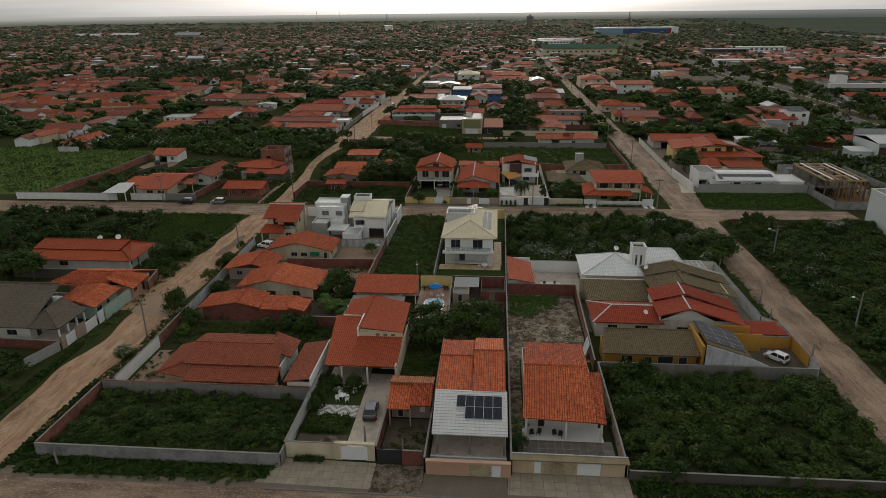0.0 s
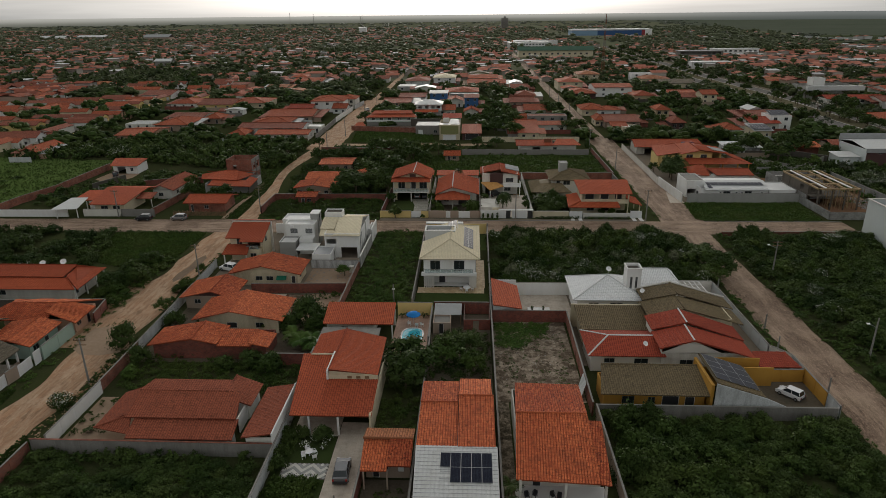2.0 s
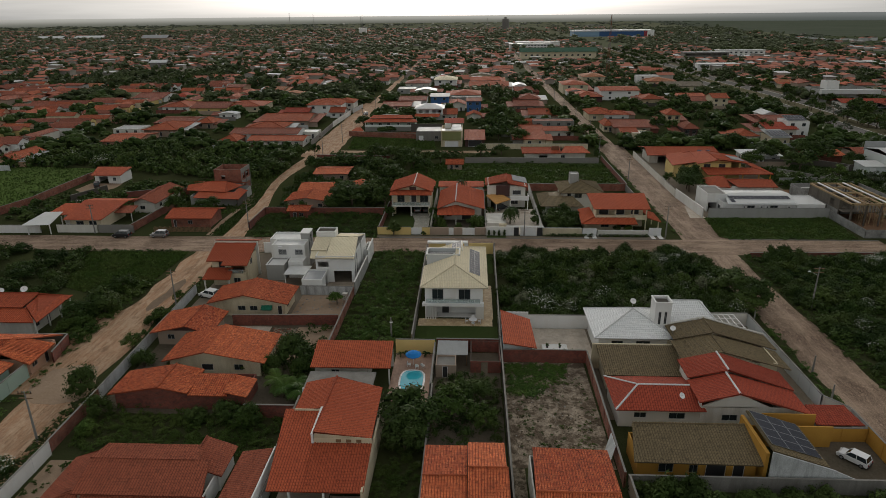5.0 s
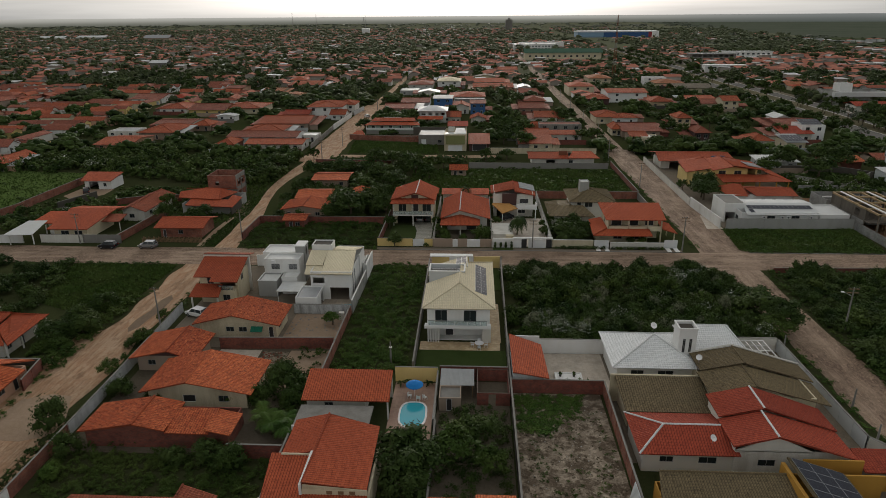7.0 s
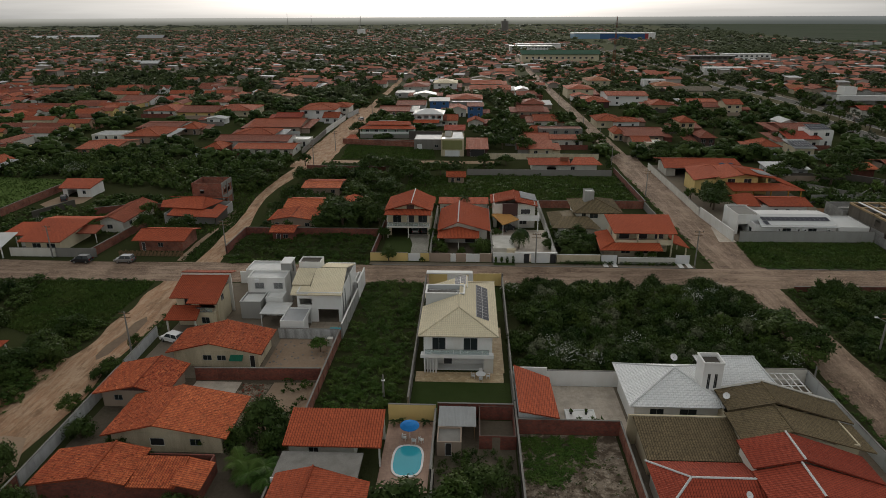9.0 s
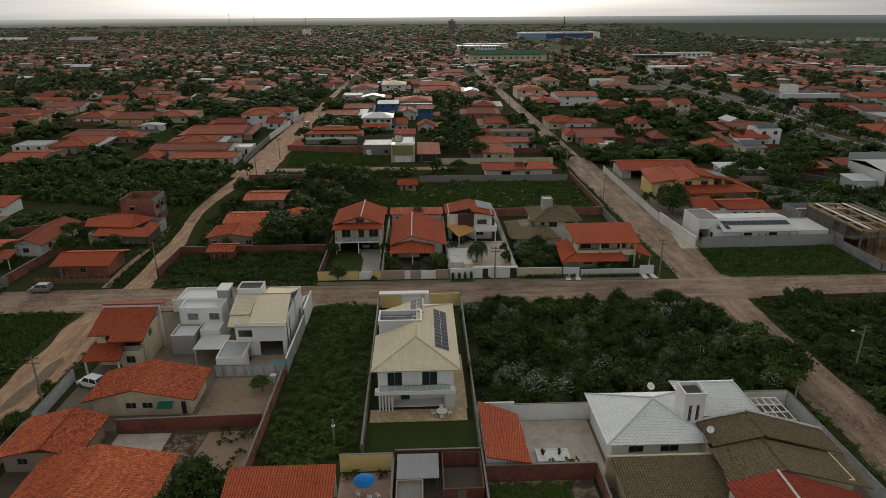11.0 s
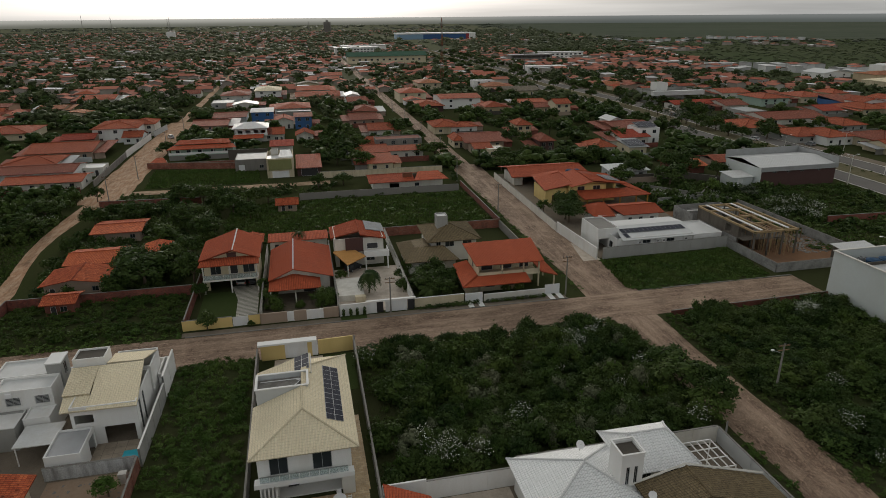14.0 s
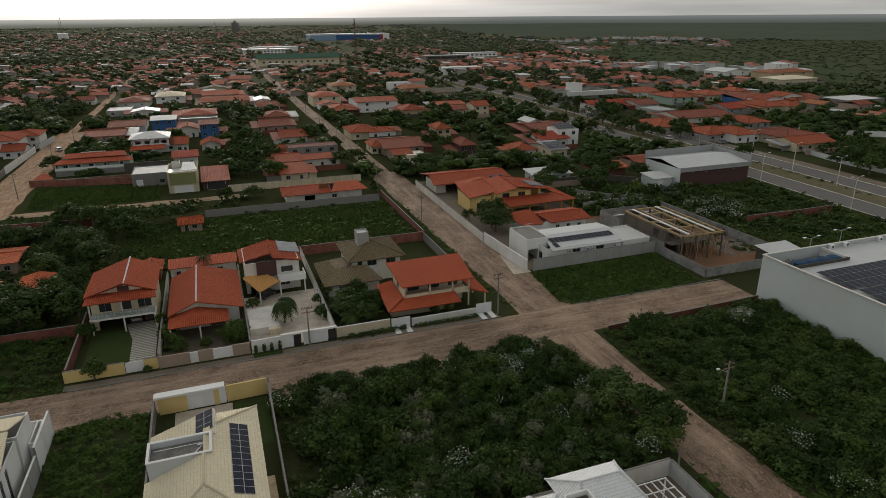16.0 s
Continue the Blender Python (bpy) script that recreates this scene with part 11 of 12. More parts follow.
# single trees: patterns, then copies
ROUND = tree_kind("tree", "round-crowned dark green leafy tree", 201, "leaf_dark", 28, 24, 0.06, 1.05)
LOOSE = tree_kind("tree", "loose-crowned green tree in a yard", 202, "leaf", 20, 24, 0.06, 0.95)
LIGHT = tree_kind("tree", "light green leafy garden tree", 203, "leaf_light", 20, 22, 0.06, 0.95)
GREY = tree_kind("tree", "grey-green thin-crowned street tree", 204, "leaf_grey", 14, 16, 0.06, 1.0)
DENSE = tree_kind("tree", "clipped dense dark green tree", 205, "leaf_dark", 26, 22, 0.06, 0.75)
FINE = {}
for pat, kind in ((ROUND, ("round-crowned dark green leafy tree", 211, "leaf_dark", 28, 60, 0.042, 1.0)), (LOOSE, ("loose-crowned green tree in a yard", 212, "leaf", 22, 60, 0.042, 0.95)), (LIGHT, ("light green leafy garden tree", 213, "leaf_light", 24, 60, 0.042, 0.95)), (DENSE, ("clipped dense dark green tree", 215, "leaf_dark", 28, 60, 0.042, 0.75))):
    FINE[pat.name] = tree_kind("tree", *kind)
NEAR_TREES = (
    (ROUND, -44.2, 103.6, 2.6), (DENSE, -37.4, 104.6, 2.6), (LOOSE, -33.6, 104.4, 2.8), (ROUND, -27.4, 107.4, 5.2), (LOOSE, -30.2, 104.2, 3.4),
    (LOOSE, -29.4, 90, 3.0), (ROUND, -7.4, 90.8, 6.0), (ROUND, -7.6, 86.4, 5.0), (LOOSE, -1.8, 93, 5.6),
    (LOOSE, 2.2, 90.4, 4.8), (ROUND, 1.0, 96.5, 4.6), (ROUND, -24.8, 104.0, 3.6), (ROUND, 51.2, 138.4, 4.8),
    (ROUND, -68.6, 134, 3.6), (DENSE, -68.2, 126.4, 4.4), (ROUND, -69.8, 121.0, 4.2), (DENSE, -67.6, 123.6, 3.4), (ROUND, -91.8, 109.6, 6.5), (ROUND, -97.4, 112.4, 6.0), (LOOSE, -54.6, 110.4, 3.4), (LOOSE, -54.4, 120.6, 3.2),
    (LOOSE, -54.9, 128.8, 2.8), (LIGHT, -24.6, 128.6, 2.8), (DENSE, -21.2, 68.4, 2.0), (DENSE, -19.4, 74.2, 2.0), (DENSE, -17.0, 74.0, 2.4), (ROUND, 52.6, 129.2, 6.2), (ROUND, 50.8, 133.6, 5.8), (LOOSE, 53.4, 132.4, 5.0), (LOOSE, 50.4, 126.8, 4.6),
)
STREET_TREES = (
    (LOOSE, -9.4, 184, 3.4), (ROUND, -21.6, 183.6, 3.6), (LOOSE, 5.6, 186, 2.6),
    (ROUND, 17.6, 178.4, 2.6), (ROUND, 17.8, 184, 2.4), (DENSE, -11.2, 168.9, 1.2), (DENSE, -18.6, 169.3, 3.6), (ROUND, 21.2, 176.4, 4.6), (ROUND, 24.4, 173.6, 4.2), (LOOSE, 22.4, 180.4, 4.4),
    (ROUND, 68.6, 218.4, 7.8), (ROUND, 66.6, 211.6, 6.6), (ROUND, 66.8, 214.4, 7.2), (LIGHT, 39.4, 172.2, 2.4), (ROUND, -23.6, 191, 7.6), (ROUND, -33, 191.4, 8.4),
    (ROUND, -29, 198, 7.6), (ROUND, -36.4, 199.6, 7.4), (ROUND, -37.6, 188, 5.6), (ROUND, -26.4, 206, 6.6), (LOOSE, -34, 218, 6), (ROUND, -25, 222, 6.6), (ROUND, -30, 232, 7), (ROUND, -44, 240, 6.4),
    (ROUND, -53.6, 216, 5.0), (ROUND, -53.8, 236, 6.4), (ROUND, -68, 232, 6.4), (ROUND, -81, 186, 6.2), (ROUND, -72.4, 187.4, 5.0), (LOOSE, -86, 198, 5.4),
)
STREET_TREES_MORE = (
    (ROUND, 113, 240, 8.0), (LOOSE, 98, 244, 6.6), (LOOSE, 1.8, 175.6, 3.6), (LOOSE, -8.4, 178.6, 3.2), (DENSE, 24.8, 184.6, 4.0), (LOOSE, 19.4, 186.6, 3.4), (ROUND, 26.4, 178.6, 4.4),
    (ROUND, -35, 255, 6.8), (ROUND, -29, 252, 7.0), (ROUND, -22, 249, 7.0), (LOOSE, -16, 246, 6.2), (ROUND, -15, 234, 5.8), (ROUND, -20, 240, 6.6), (ROUND, -11, 250, 5.6), (ROUND, 3.6, 208.4, 3.6),
)
FIELD_TREES = (
    (ROUND, -68.6, 246, 7.0), (ROUND, 121, 254, 9.0), (ROUND, 106, 252, 7.4), (DENSE, 48.2, 264.4, 3.2), (DENSE, 47.6, 259.6, 3.0), (ROUND, 71, 284, 6.6),
    (ROUND, 67.6, 273.4, 5.6), (ROUND, 44.6, 303, 5.4), (DENSE, 46.6, 284, 3.4), (ROUND, 12, 296, 6.4), (ROUND, 17, 306, 7.4), (ROUND, 8, 312, 7.4),
    (ROUND, 14, 322, 8), (ROUND, 22, 318, 7.6), (ROUND, 10, 334, 7.6), (ROUND, 19, 336, 8), (ROUND, 4, 264, 5.4), (ROUND, 12, 266, 4.6),
    (ROUND, -52, 330, 6), (ROUND, -46, 334, 6.4), (ROUND, -40, 336, 6.4), (ROUND, -44, 344, 6), (ROUND, -36, 346, 5.4), (ROUND, 93, 280, 7),
    (ROUND, 82, 286, 6.4), (ROUND, 104, 276, 7.4), (ROUND, 128, 262, 6),
)
YARD_TREES = (
    (ROUND, 84, 397, 6.4), (ROUND, 91, 389, 7.0), (LOOSE, 90, 310, 7.6), (DENSE, 87, 321, 8.2), (ROUND, 75, 280, 5.8), (ROUND, 85, 286, 6.4),
    (ROUND, 102, 276, 7.0), (LOOSE, 130, 310, 7.6), (DENSE, 110, 335, 8.2), (ROUND, 112, 320, 5.8), (ROUND, 121, 324, 6.4), (ROUND, 116, 365, 7.0),
    (LOOSE, 127, 374, 7.6), (DENSE, 93, 349, 8.2), (LOOSE, 119, 414, 7.6), (DENSE, 122, 402, 8.2), (ROUND, 135, 492, 5.8), (ROUND, 112, 494, 6.4),
    (ROUND, 120, 602, 7.0), (LOOSE, 49, 298, 7.6), (DENSE, 43, 355, 8.2), (ROUND, 49, 333, 5.8), (ROUND, 62, 427, 6.4), (ROUND, 161, 351, 7.0),
    (LOOSE, 155, 378, 7.6), (DENSE, 15, 353, 8.2), (ROUND, 4, 323, 5.8), (ROUND, 14, 309, 6.4), (ROUND, 20, 351, 7.0), (LOOSE, 17, 446, 7.6),
)
YARD_TREES_MORE = (
    (DENSE, 25, 422, 8.2), (ROUND, -49, 360, 5.8), (ROUND, -45, 365, 6.4), (ROUND, -32, 354, 7.0), (LOOSE, -114, 567, 7.6), (DENSE, -91, 542, 8.2),
    (ROUND, -78, 552, 5.8), (ROUND, -100, 532, 6.4), (ROUND, -95, 610, 7.0), (LOOSE, -33, 583, 7.6), (DENSE, -38, 797, 8.2), (ROUND, 0, 644, 5.8),
    (ROUND, 19, 674, 6.4), (ROUND, 43, 465, 7.0), (LOOSE, 20, 289, 7.6), (LOOSE, 164, 264, 7.6), (DENSE, 126, 253, 8.2), (ROUND, 134, 246, 5.8),
)
AVENUE_TREES = (
    (ROUND, 188, 460, 5.8), (ROUND, 188, 413, 6.4), (ROUND, 187, 384, 7.0), (DENSE, 204, 312, 8.2), (ROUND, 186, 304, 5.8), (ROUND, 185, 312, 6.4),
    (ROUND, 187, 335, 7.0), (LOOSE, 205, 342, 7.6), (DENSE, 206, 366, 8.2), (ROUND, 185, 327, 5.8), (ROUND, 185, 345, 6.4), (ROUND, 244, 353, 7.0),
    (LOOSE, 233, 313, 7.6), (DENSE, 196, 301, 8.2), (ROUND, 281, 321, 5.8), (ROUND, 332, 345, 6.4), (ROUND, 294, 301, 7.0), (ROUND, 175, 261, 6.4),
    (ROUND, 188, 256, 7.0), (LOOSE, 208, 221, 7.6), (DENSE, 211, 228, 8.2), (ROUND, 209, 234, 5.8), (ROUND, 294, 288, 6.4),
)
used, LAST = set(), []
for ob, x, y, size in NEAR_TREES + STREET_TREES + STREET_TREES_MORE + FIELD_TREES + YARD_TREES + YARD_TREES_MORE + AVENUE_TREES:
    near = FINE.get(ob.name) if y < 300 else None
    if near and near.name not in used:
        used.add(near.name)
        LAST.append((near, x, y, size))
        continue
    put(near or ob, x, y, size, (x * 7.3 + y) % 6.28, width=size * (1.15 + 0.25 * math.sin(x + y)))
for ob, x, y, size in LAST:
    ob.matrix_basis = Matrix.Translation((x, y, 0)) @ Matrix.Diagonal((size * 1.2, size * 1.2, size, 1))
rng = random.Random(23)
# street trees along the avenue's middle and side
for y in range(300, 460, 13):
    a = avenue_x(y)
    for off in (-4, 15, 33):
        if rng.random() < 0.72:
            put((ROUND, LOOSE, GREY)[rng.randrange(3)], a + off + rng.uniform(-1.5, 1.5), y + rng.uniform(-3, 3), rng.uniform(5, 7.6), rng.uniform(0, 6))
for y in range(462, 1000, 24):
    a = avenue_x(y)
    for off in (-5, 14.5, 33.5):
        if rng.random() < 0.8:
            put((ROUND, DENSE, LOOSE)[rng.randrange(3)], a + off + rng.uniform(-1.5, 1.5), y + rng.uniform(-4, 4), rng.uniform(5, 7.8), rng.uniform(0, 6), width=rng.uniform(6, 10))
# yard trees among the town houses
n = 0
while n < 80:
    y = 270 + 360 * rng.random() ** 1.3
    x = rng.uniform(-1, 1) * min(0.72 * y + 60, 380)
    if not free(x, y, 2) or any((x - px) ** 2 + (y - py) ** 2 < 64 for px, py in NEARBY.get((int(x // 30), int(y // 30)), ())):
        continue
    n += 1
    put((ROUND, ROUND, LOOSE, DENSE, LIGHT)[rng.randrange(5)], x, y, rng.uniform(4, 8), rng.uniform(0, 6), width=rng.uniform(5, 9))
for ob, x, y, size in ((ROUND, -60.5, 263.5, 5.0), (LOOSE, 63.6, 222, 4.0), (LIGHT, 118, 226, 6.0), (GREY, 126, 220, 5.0), (DENSE, 36.6, 172.0, 2.4)):
    ob.matrix_basis = Matrix.Translation((x, y, 0)) @ Matrix.Diagonal((size, size, size, 1))


def shrub_kind(label, seed, material):
    """A dense shrub of one metre in radius, leafy to the ground, as a pattern to copy."""
    ob = thing("shrub", label, "shrub")
    bm = bmesh.new()
    for k in range(5):
        bar(bm, (0, 0, -0.02), (0.3 * math.cos(k * 1.3), 0.3 * math.sin(k * 1.3), 0.6), 0.03, 5, 0.012)
    part("stem", bm, "bark", ob)
    v = bush_shape(seed, 34, 60, 0.052, 0.6)
    c = new("foliage", np_mesh("foliage", v, np.arange(len(v)).reshape(-1, 3), material))
    c.parent = ob
    return ob


SHRUB = shrub_kind("dense dark green roadside shrub", 221, "leaf_dark")
SHRUB_GREEN = shrub_kind("dense green garden shrub", 222, "leaf")
SHRUB_LIGHT = shrub_kind("rounded light green shrub", 223, "leaf_light")
for ob, x, y, w, hh in ((SHRUB, -69.6, 126.4, 3.0, 3.2), (SHRUB, -66.2, 123.4, 3.5, 3.9), (SHRUB_GREEN, -67.6, 118, 2.7, 2.3), (SHRUB, -56.0, 119.5, 1.5, 1.9), (SHRUB, -55.9, 121.8, 1.3, 1.6), (SHRUB, -55.5, 98.0, 3.0, 4.3), (SHRUB, -50.2, 105.3, 2.4, 3.0),
                         (SHRUB_GREEN, -44.2, 103.6, 2.0, 1.9), (SHRUB, -39.4, 99.8, 2.1, 2.2), (SHRUB, -36.6, 99.6, 1.8, 1.8), (SHRUB, -26.7, 106.8, 3.8, 5.2), (SHRUB, -29.4, 104.2, 2.2, 3.0), (SHRUB, -29.0, 91.4, 2.4, 2.8), (SHRUB, -32.4, 92.4, 2.6, 2.6), (SHRUB, -36.2, 91.4, 2.2, 2.2), (SHRUB_GREEN, -25.0, 103.4, 2.2, 2.8), (SHRUB_LIGHT, -30.4, 170.6, 1.2, 1.0),
                         (SHRUB_GREEN, -7.3, 175, 2.2, 2.7), (SHRUB_GREEN, 2.2, 174.6, 2.3, 2.9), (SHRUB, 17.6, 178.4, 1.5, 2.2)):
    put(ob, x, y, hh, x * 3.1 % 6.28, width=w)
for ob, x, y, w, hh in ((SHRUB, -50.2, 92.4, 2.3, 3.2), (SHRUB_GREEN, -2.6, 174.8, 1.2, 1.5), (SHRUB_LIGHT, -49.4, 88.4, 1.7, 1.9)):
    ob.matrix_basis = Matrix.Translation((x, y, 0)) @ Matrix.Diagonal((w, w, hh, 1))


def palm(name, label, x, y, height, fronds, length, material="leaf", spread=0.5, seed=1, trunk=0.14, cat="palm", broad=0.27):
    """A palm or banana plant: ringed trunk and arching fronds, each a spine with leaflets."""
    r = random.Random(seed)
    ob = thing(name, label, cat, (x, y, 0))
    bm = bmesh.new()
    for k in range(8):
        bar(bm, (x + 0.02 * k, y, height * k / 8 - 0.02), (x + 0.02 * (k + 1), y, height * (k + 1) / 8), trunk * (1.1 - 0.04 * k), 8, trunk * (0.95 - 0.04 * k))
    part("trunk", bm, "bark", ob)
    for f in range(fronds):
        a, rise = f * 2.4 + r.uniform(-0.2, 0.2), r.uniform(0.1, 0.9)
        bm = bmesh.new()
        pts = []
        for k in range(9):
            s = k / 8
            out = length * s * (1 - 0.18 * s * s)
            pts.append(Vector((x + 0.16 + math.cos(a) * out, y + math.sin(a) * out, height + rise * length * s * 0.9 - length * spread * 1.5 * s * s)))
        side = Vector((-math.sin(a), math.cos(a), 0))
        for k in range(8):
            p, q = pts[k], pts[k + 1]
            w = length * broad * math.sin(math.pi * min(0.12 + (k + 0.5) / 8 * 0.88, 0.97))
            for sgn in (-1, 1):
                for t in (0.0, 0.5):
                    b0 = p.lerp(q, t)
                    b1 = p.lerp(q, t + 0.5)
                    tip = b1 + side * sgn * w + (q - p) * 0.5 - Vector((0, 0, w * 0.35))
                    bm.faces.new([bm.verts.new(c) for c in (b0, b1, tip)])
        part("frond", bm, material, ob)
    return ob


palm("palm", "tall coconut palm west of the road", -110.4, 128, 6.0, 15, 3.6, "leaf_dark", 0.45, 3)
palm("palm", "drooping dark palm in a paved front yard", 10.6, 178.6, 4.2, 24, 2.9, "leaf_dark", 0.75, 4, broad=0.46)
palm("palm", "bushy palm beside a tiled porch", 6.2, 61.8, 1.6, 14, 1.7, "leaf_dark", 0.55, 8, broad=0.36)
palm("palm", "palm beside old houses", -2.6, 206.8, 4.4, 13, 2.2, "leaf_dark", 0.5, 5)
for k, (x, y) in enumerate(((20.6, 178), (24.2, 174.6), (21.6, 173.4), (26.4, 178.2))):
    palm("palm", "broad dark palm in a walled garden", x, y, 1.8 + 0.3 * (k % 2), 18, 3.0, "leaf_dark", 0.45, 6 + k, broad=0.36)
for k in range(8):
    palm("small_palm", "small palm planted along a street wall", 20.6 + 1.25 * k + 0.2 * (k % 3), 168.7, 0.6, 11, 0.95, "leaf_dark", 0.5, 60 + k, 0.08, "plant")
for k, (x, y) in enumerate(((-26.0, 97.4), (-24.4, 98.6), (-27.4, 99.2), (-23.9, 96.6))):
    palm("banana_plant", "broad-leaved banana plant behind a wall", x, y, 1.9, 11, 2.7, "leaf_light", 0.35, 20 + k, 0.14, "plant", 0.36)
for k, (x, y) in enumerate(((-10.6, 109.4), (-9.6, 109.8), (-6.6, 109.6), (-48.4, 74.6))):
    palm("potted_palm", "small potted palm in a yard", x, y, 0.7, 10, 0.9, "leaf_dark", 0.5, 30 + k, 0.06, "plant")
for k in range(7):
    palm("agave", "small spiky palm in a street bed", 18.9 + k * 1.25, 168.4 + 0.3 * (k % 2), 0.5, 9, 0.9, "leaf_dark", 0.45, 40 + k, 0.06, "plant")
palm("banana_plant", "leafy plant beside a terrace", 6.2, 64.8, 1.6, 11, 2.0, "leaf", 0.4, 61, 0.1, "plant")
# columns of clipped shrubs before the white wall
for x in (4.9, 6.2, 7.4, 8.7):
    ob = thing("topiary", "narrow clipped dark shrub before a white wall", "shrub", (x, 168.7, 0), "clipped shrubs")
    v = leaves(220, (0, 0, 0.85), (0.32, 0.32, 0.85), 0.14)
    c = new("foliage", np_mesh("foliage", v, np.arange(len(v)).reshape(-1, 3), "leaf_dark"))
    c.parent = ob
for k in range(14):
    x = 32.0 + k * 0.85
    ob = thing("shrub", "low clipped shrub along a white wall", "shrub", (x, 168.5, 0), "wall shrubs")
    v = leaves(130, (0, 0, 0.4), (0.5, 0.45, 0.45), 0.14)
    c = new("foliage", np_mesh("foliage", v, np.arange(len(v)).reshape(-1, 3), "leaf" if k % 3 else "leaf_grey"))
    c.parent = ob
ob = thing("flowering_bush", "round bush covered in white flowers beside the dirt road", "bush", (-55.6, 80.6, 0))
v = leaves(900, (0, 0, 1.0), (1.6, 1.5, 1.05), 0.17)
c = new("foliage", np_mesh("foliage", v, np.arange(len(v)).reshape(-1, 3), "leaf_dark"))
c.parent = ob
v = leaves(260, (0, 0, 1.2), (1.65, 1.55, 1.0), 0.12)
c = new("flower", np_mesh("flower", v, np.arange(len(v)).reshape(-1, 3), "petal"))
c.parent = ob

# Cars, poles and small things.
def car(label, paint, x, y, turn, suv=True, size=1.0):
    """A car, facing along its own +y: body, cabin with windows, four wheels, lights."""
    ob = thing("car", label, "car", (0, 0, 0))
    w, ln = 0.88, 2.1
    prof = [(-2.0, 0.35), (-2.06, 0.7), (-2.0, 1.02), (-0.95, 1.06 if suv else 0.98), (0.85, 1.05), (1.75, 0.93), (2.02, 0.72), (2.04, 0.35)]
    bm = bmesh.new()
    rows = []
    for sx, k in ((-w, 0.97), (-w * 0.97, 1.0), (w * 0.97, 1.0), (w, 0.97)):
        rows.append([bm.verts.new((sx, py * (0.985 if abs(sx) == w else 1), 0.3 + (pz - 0.3) * k)) for py, pz in prof])
    for a, b in zip(rows, rows[1:]):
        for k in range(len(prof)):
            j = (k + 1) % len(prof)
            bm.faces.new((a[k], a[j], b[j], b[k]))
    bm.faces.new(rows[0][::-1])
    bm.faces.new(rows[-1])
    part("body", bm, paint, ob)
    top = 1.7 if suv else 1.45
    base = [(-1.96 if suv else -1.75, 1.0), (1.1, 1.0), (0.4, top), (-1.62 if suv else -1.1, top)]
    bm = bmesh.new()
    lo = [(-0.84, base[0][0]), (0.84, base[0][0]), (0.84, base[1][0]), (-0.84, base[1][0])]
    hi = [(-0.68, base[3][0]), (0.68, base[3][0]), (0.68, base[2][0]), (-0.68, base[2][0])]
    a, b = [bm.verts.new((px, py, 0.97)) for px, py in lo], [bm.verts.new((px, py, top - 0.06)) for px, py in hi]
    bm.faces.new(b)
    for k in range(4):
        bm.faces.new((a[k], a[(k + 1) % 4], b[(k + 1) % 4], b[k]))
    part("window", bm, "glass_dark", ob, "dark car windows")
    bm = bmesh.new()
    prism(bm, [(-0.7, base[3][0] - 0.05), (0.7, base[3][0] - 0.05), (0.7, base[2][0] + 0.05), (-0.7, base[2][0] + 0.05)], top - 0.06, top)
    part("car_roof", bm, paint, ob)
    for sx in (-1, 1):
        for p, q in (((sx * 0.72, base[3][0], top - 0.04), (sx * 0.85, base[0][0], 1.0)), ((sx * 0.72, base[2][0], top - 0.04), (sx * 0.85, base[1][0], 1.0)), ((sx * 0.72, -0.45, top - 0.04), (sx * 0.86, -0.5, 1.0))):
            bm = bmesh.new()
            bar(bm, p, q, 0.05, 4)
            part("pillar", bm, paint, ob)
    for sx in (-1, 1):
        for wy in (-1.3, 1.3):
            bm = bmesh.new()
            bar(bm, (sx * 0.68, wy, 0.33), (sx * 0.9, wy, 0.33), 0.33, 14)
            wh = part("tyre", bm, "rubber", ob)
            bm = bmesh.new()
            bar(bm, (sx * 0.88, wy, 0.33), (sx * 0.915, wy, 0.33), 0.2, 10)
            part("rim", bm, "steel", wh)
        part("headlight", boxes((sx * 0.7 - 0.14, sx * 0.7 + 0.14, 2.02, 2.1, 0.62, 0.76)), "plastic_white", ob)
        part("tail_light", boxes((sx * 0.76 - 0.08, sx * 0.76 + 0.08, -2.14, -2.06, 0.7, 0.95)), "red_lamp", ob)
    part("bumper", boxes((-0.84, 0.84, -2.18, -2.08, 0.35, 0.6)), "dark", ob)
    ob.matrix_basis = Matrix.Translation((x, y, 0.055)) @ Matrix.Rotation(turn, 4, "Z") @ Matrix.Diagonal((size, size, size, 1))
    return ob


M["red_lamp"] = plain("red_lamp", (0.3, 0.01, 0.01), 0.2, 0.95, 10, 1, 0, 0)
M["car_silver"] = plain("silver_car_paint", (0.32, 0.33, 0.34), 0.25, 0.95, 10, 1, 0.5, 0)
M["car_grey"] = plain("dark_silver_car_paint", (0.15, 0.155, 0.165), 0.25, 0.95, 10, 1, 0.4, 0)
M["car_white"] = plain("white_car_paint", (0.75, 0.75, 0.75), 0.25, 0.95, 10, 1, 0, 0)
M["car_dark"] = plain("dark_car_paint", (0.025, 0.028, 0.032), 0.2, 0.95, 10, 1, 0.2, 0)
car("dark silver saloon car parked on a drive", "car_grey", -13.3, 67.8, 0.06, False)
car("white car parked in a walled yard", "car_white", 46.9, 86.0, 0.7, True, 0.84)
car("white car parked beside a house", "car_white", -50.0, 131.2, 1.2)
car("dark car parked by a street wall", "car_dark", -86.0, 166.2, 1.57)
car("silver car parked by a fence", "car_silver", -76.6, 166.6, 1.57)
car("dark car parked before a garage", "car_dark", -120.2, 215.2, 0.5)
car("silver car under a balcony", "car_silver", -14.2, 189.4, 0.0)
car("dark car under a balcony", "car_dark", -11.9, 189.6, 0.0)
car("dark car under a carport", "car_dark", 8.6, 191.4, -0.8)
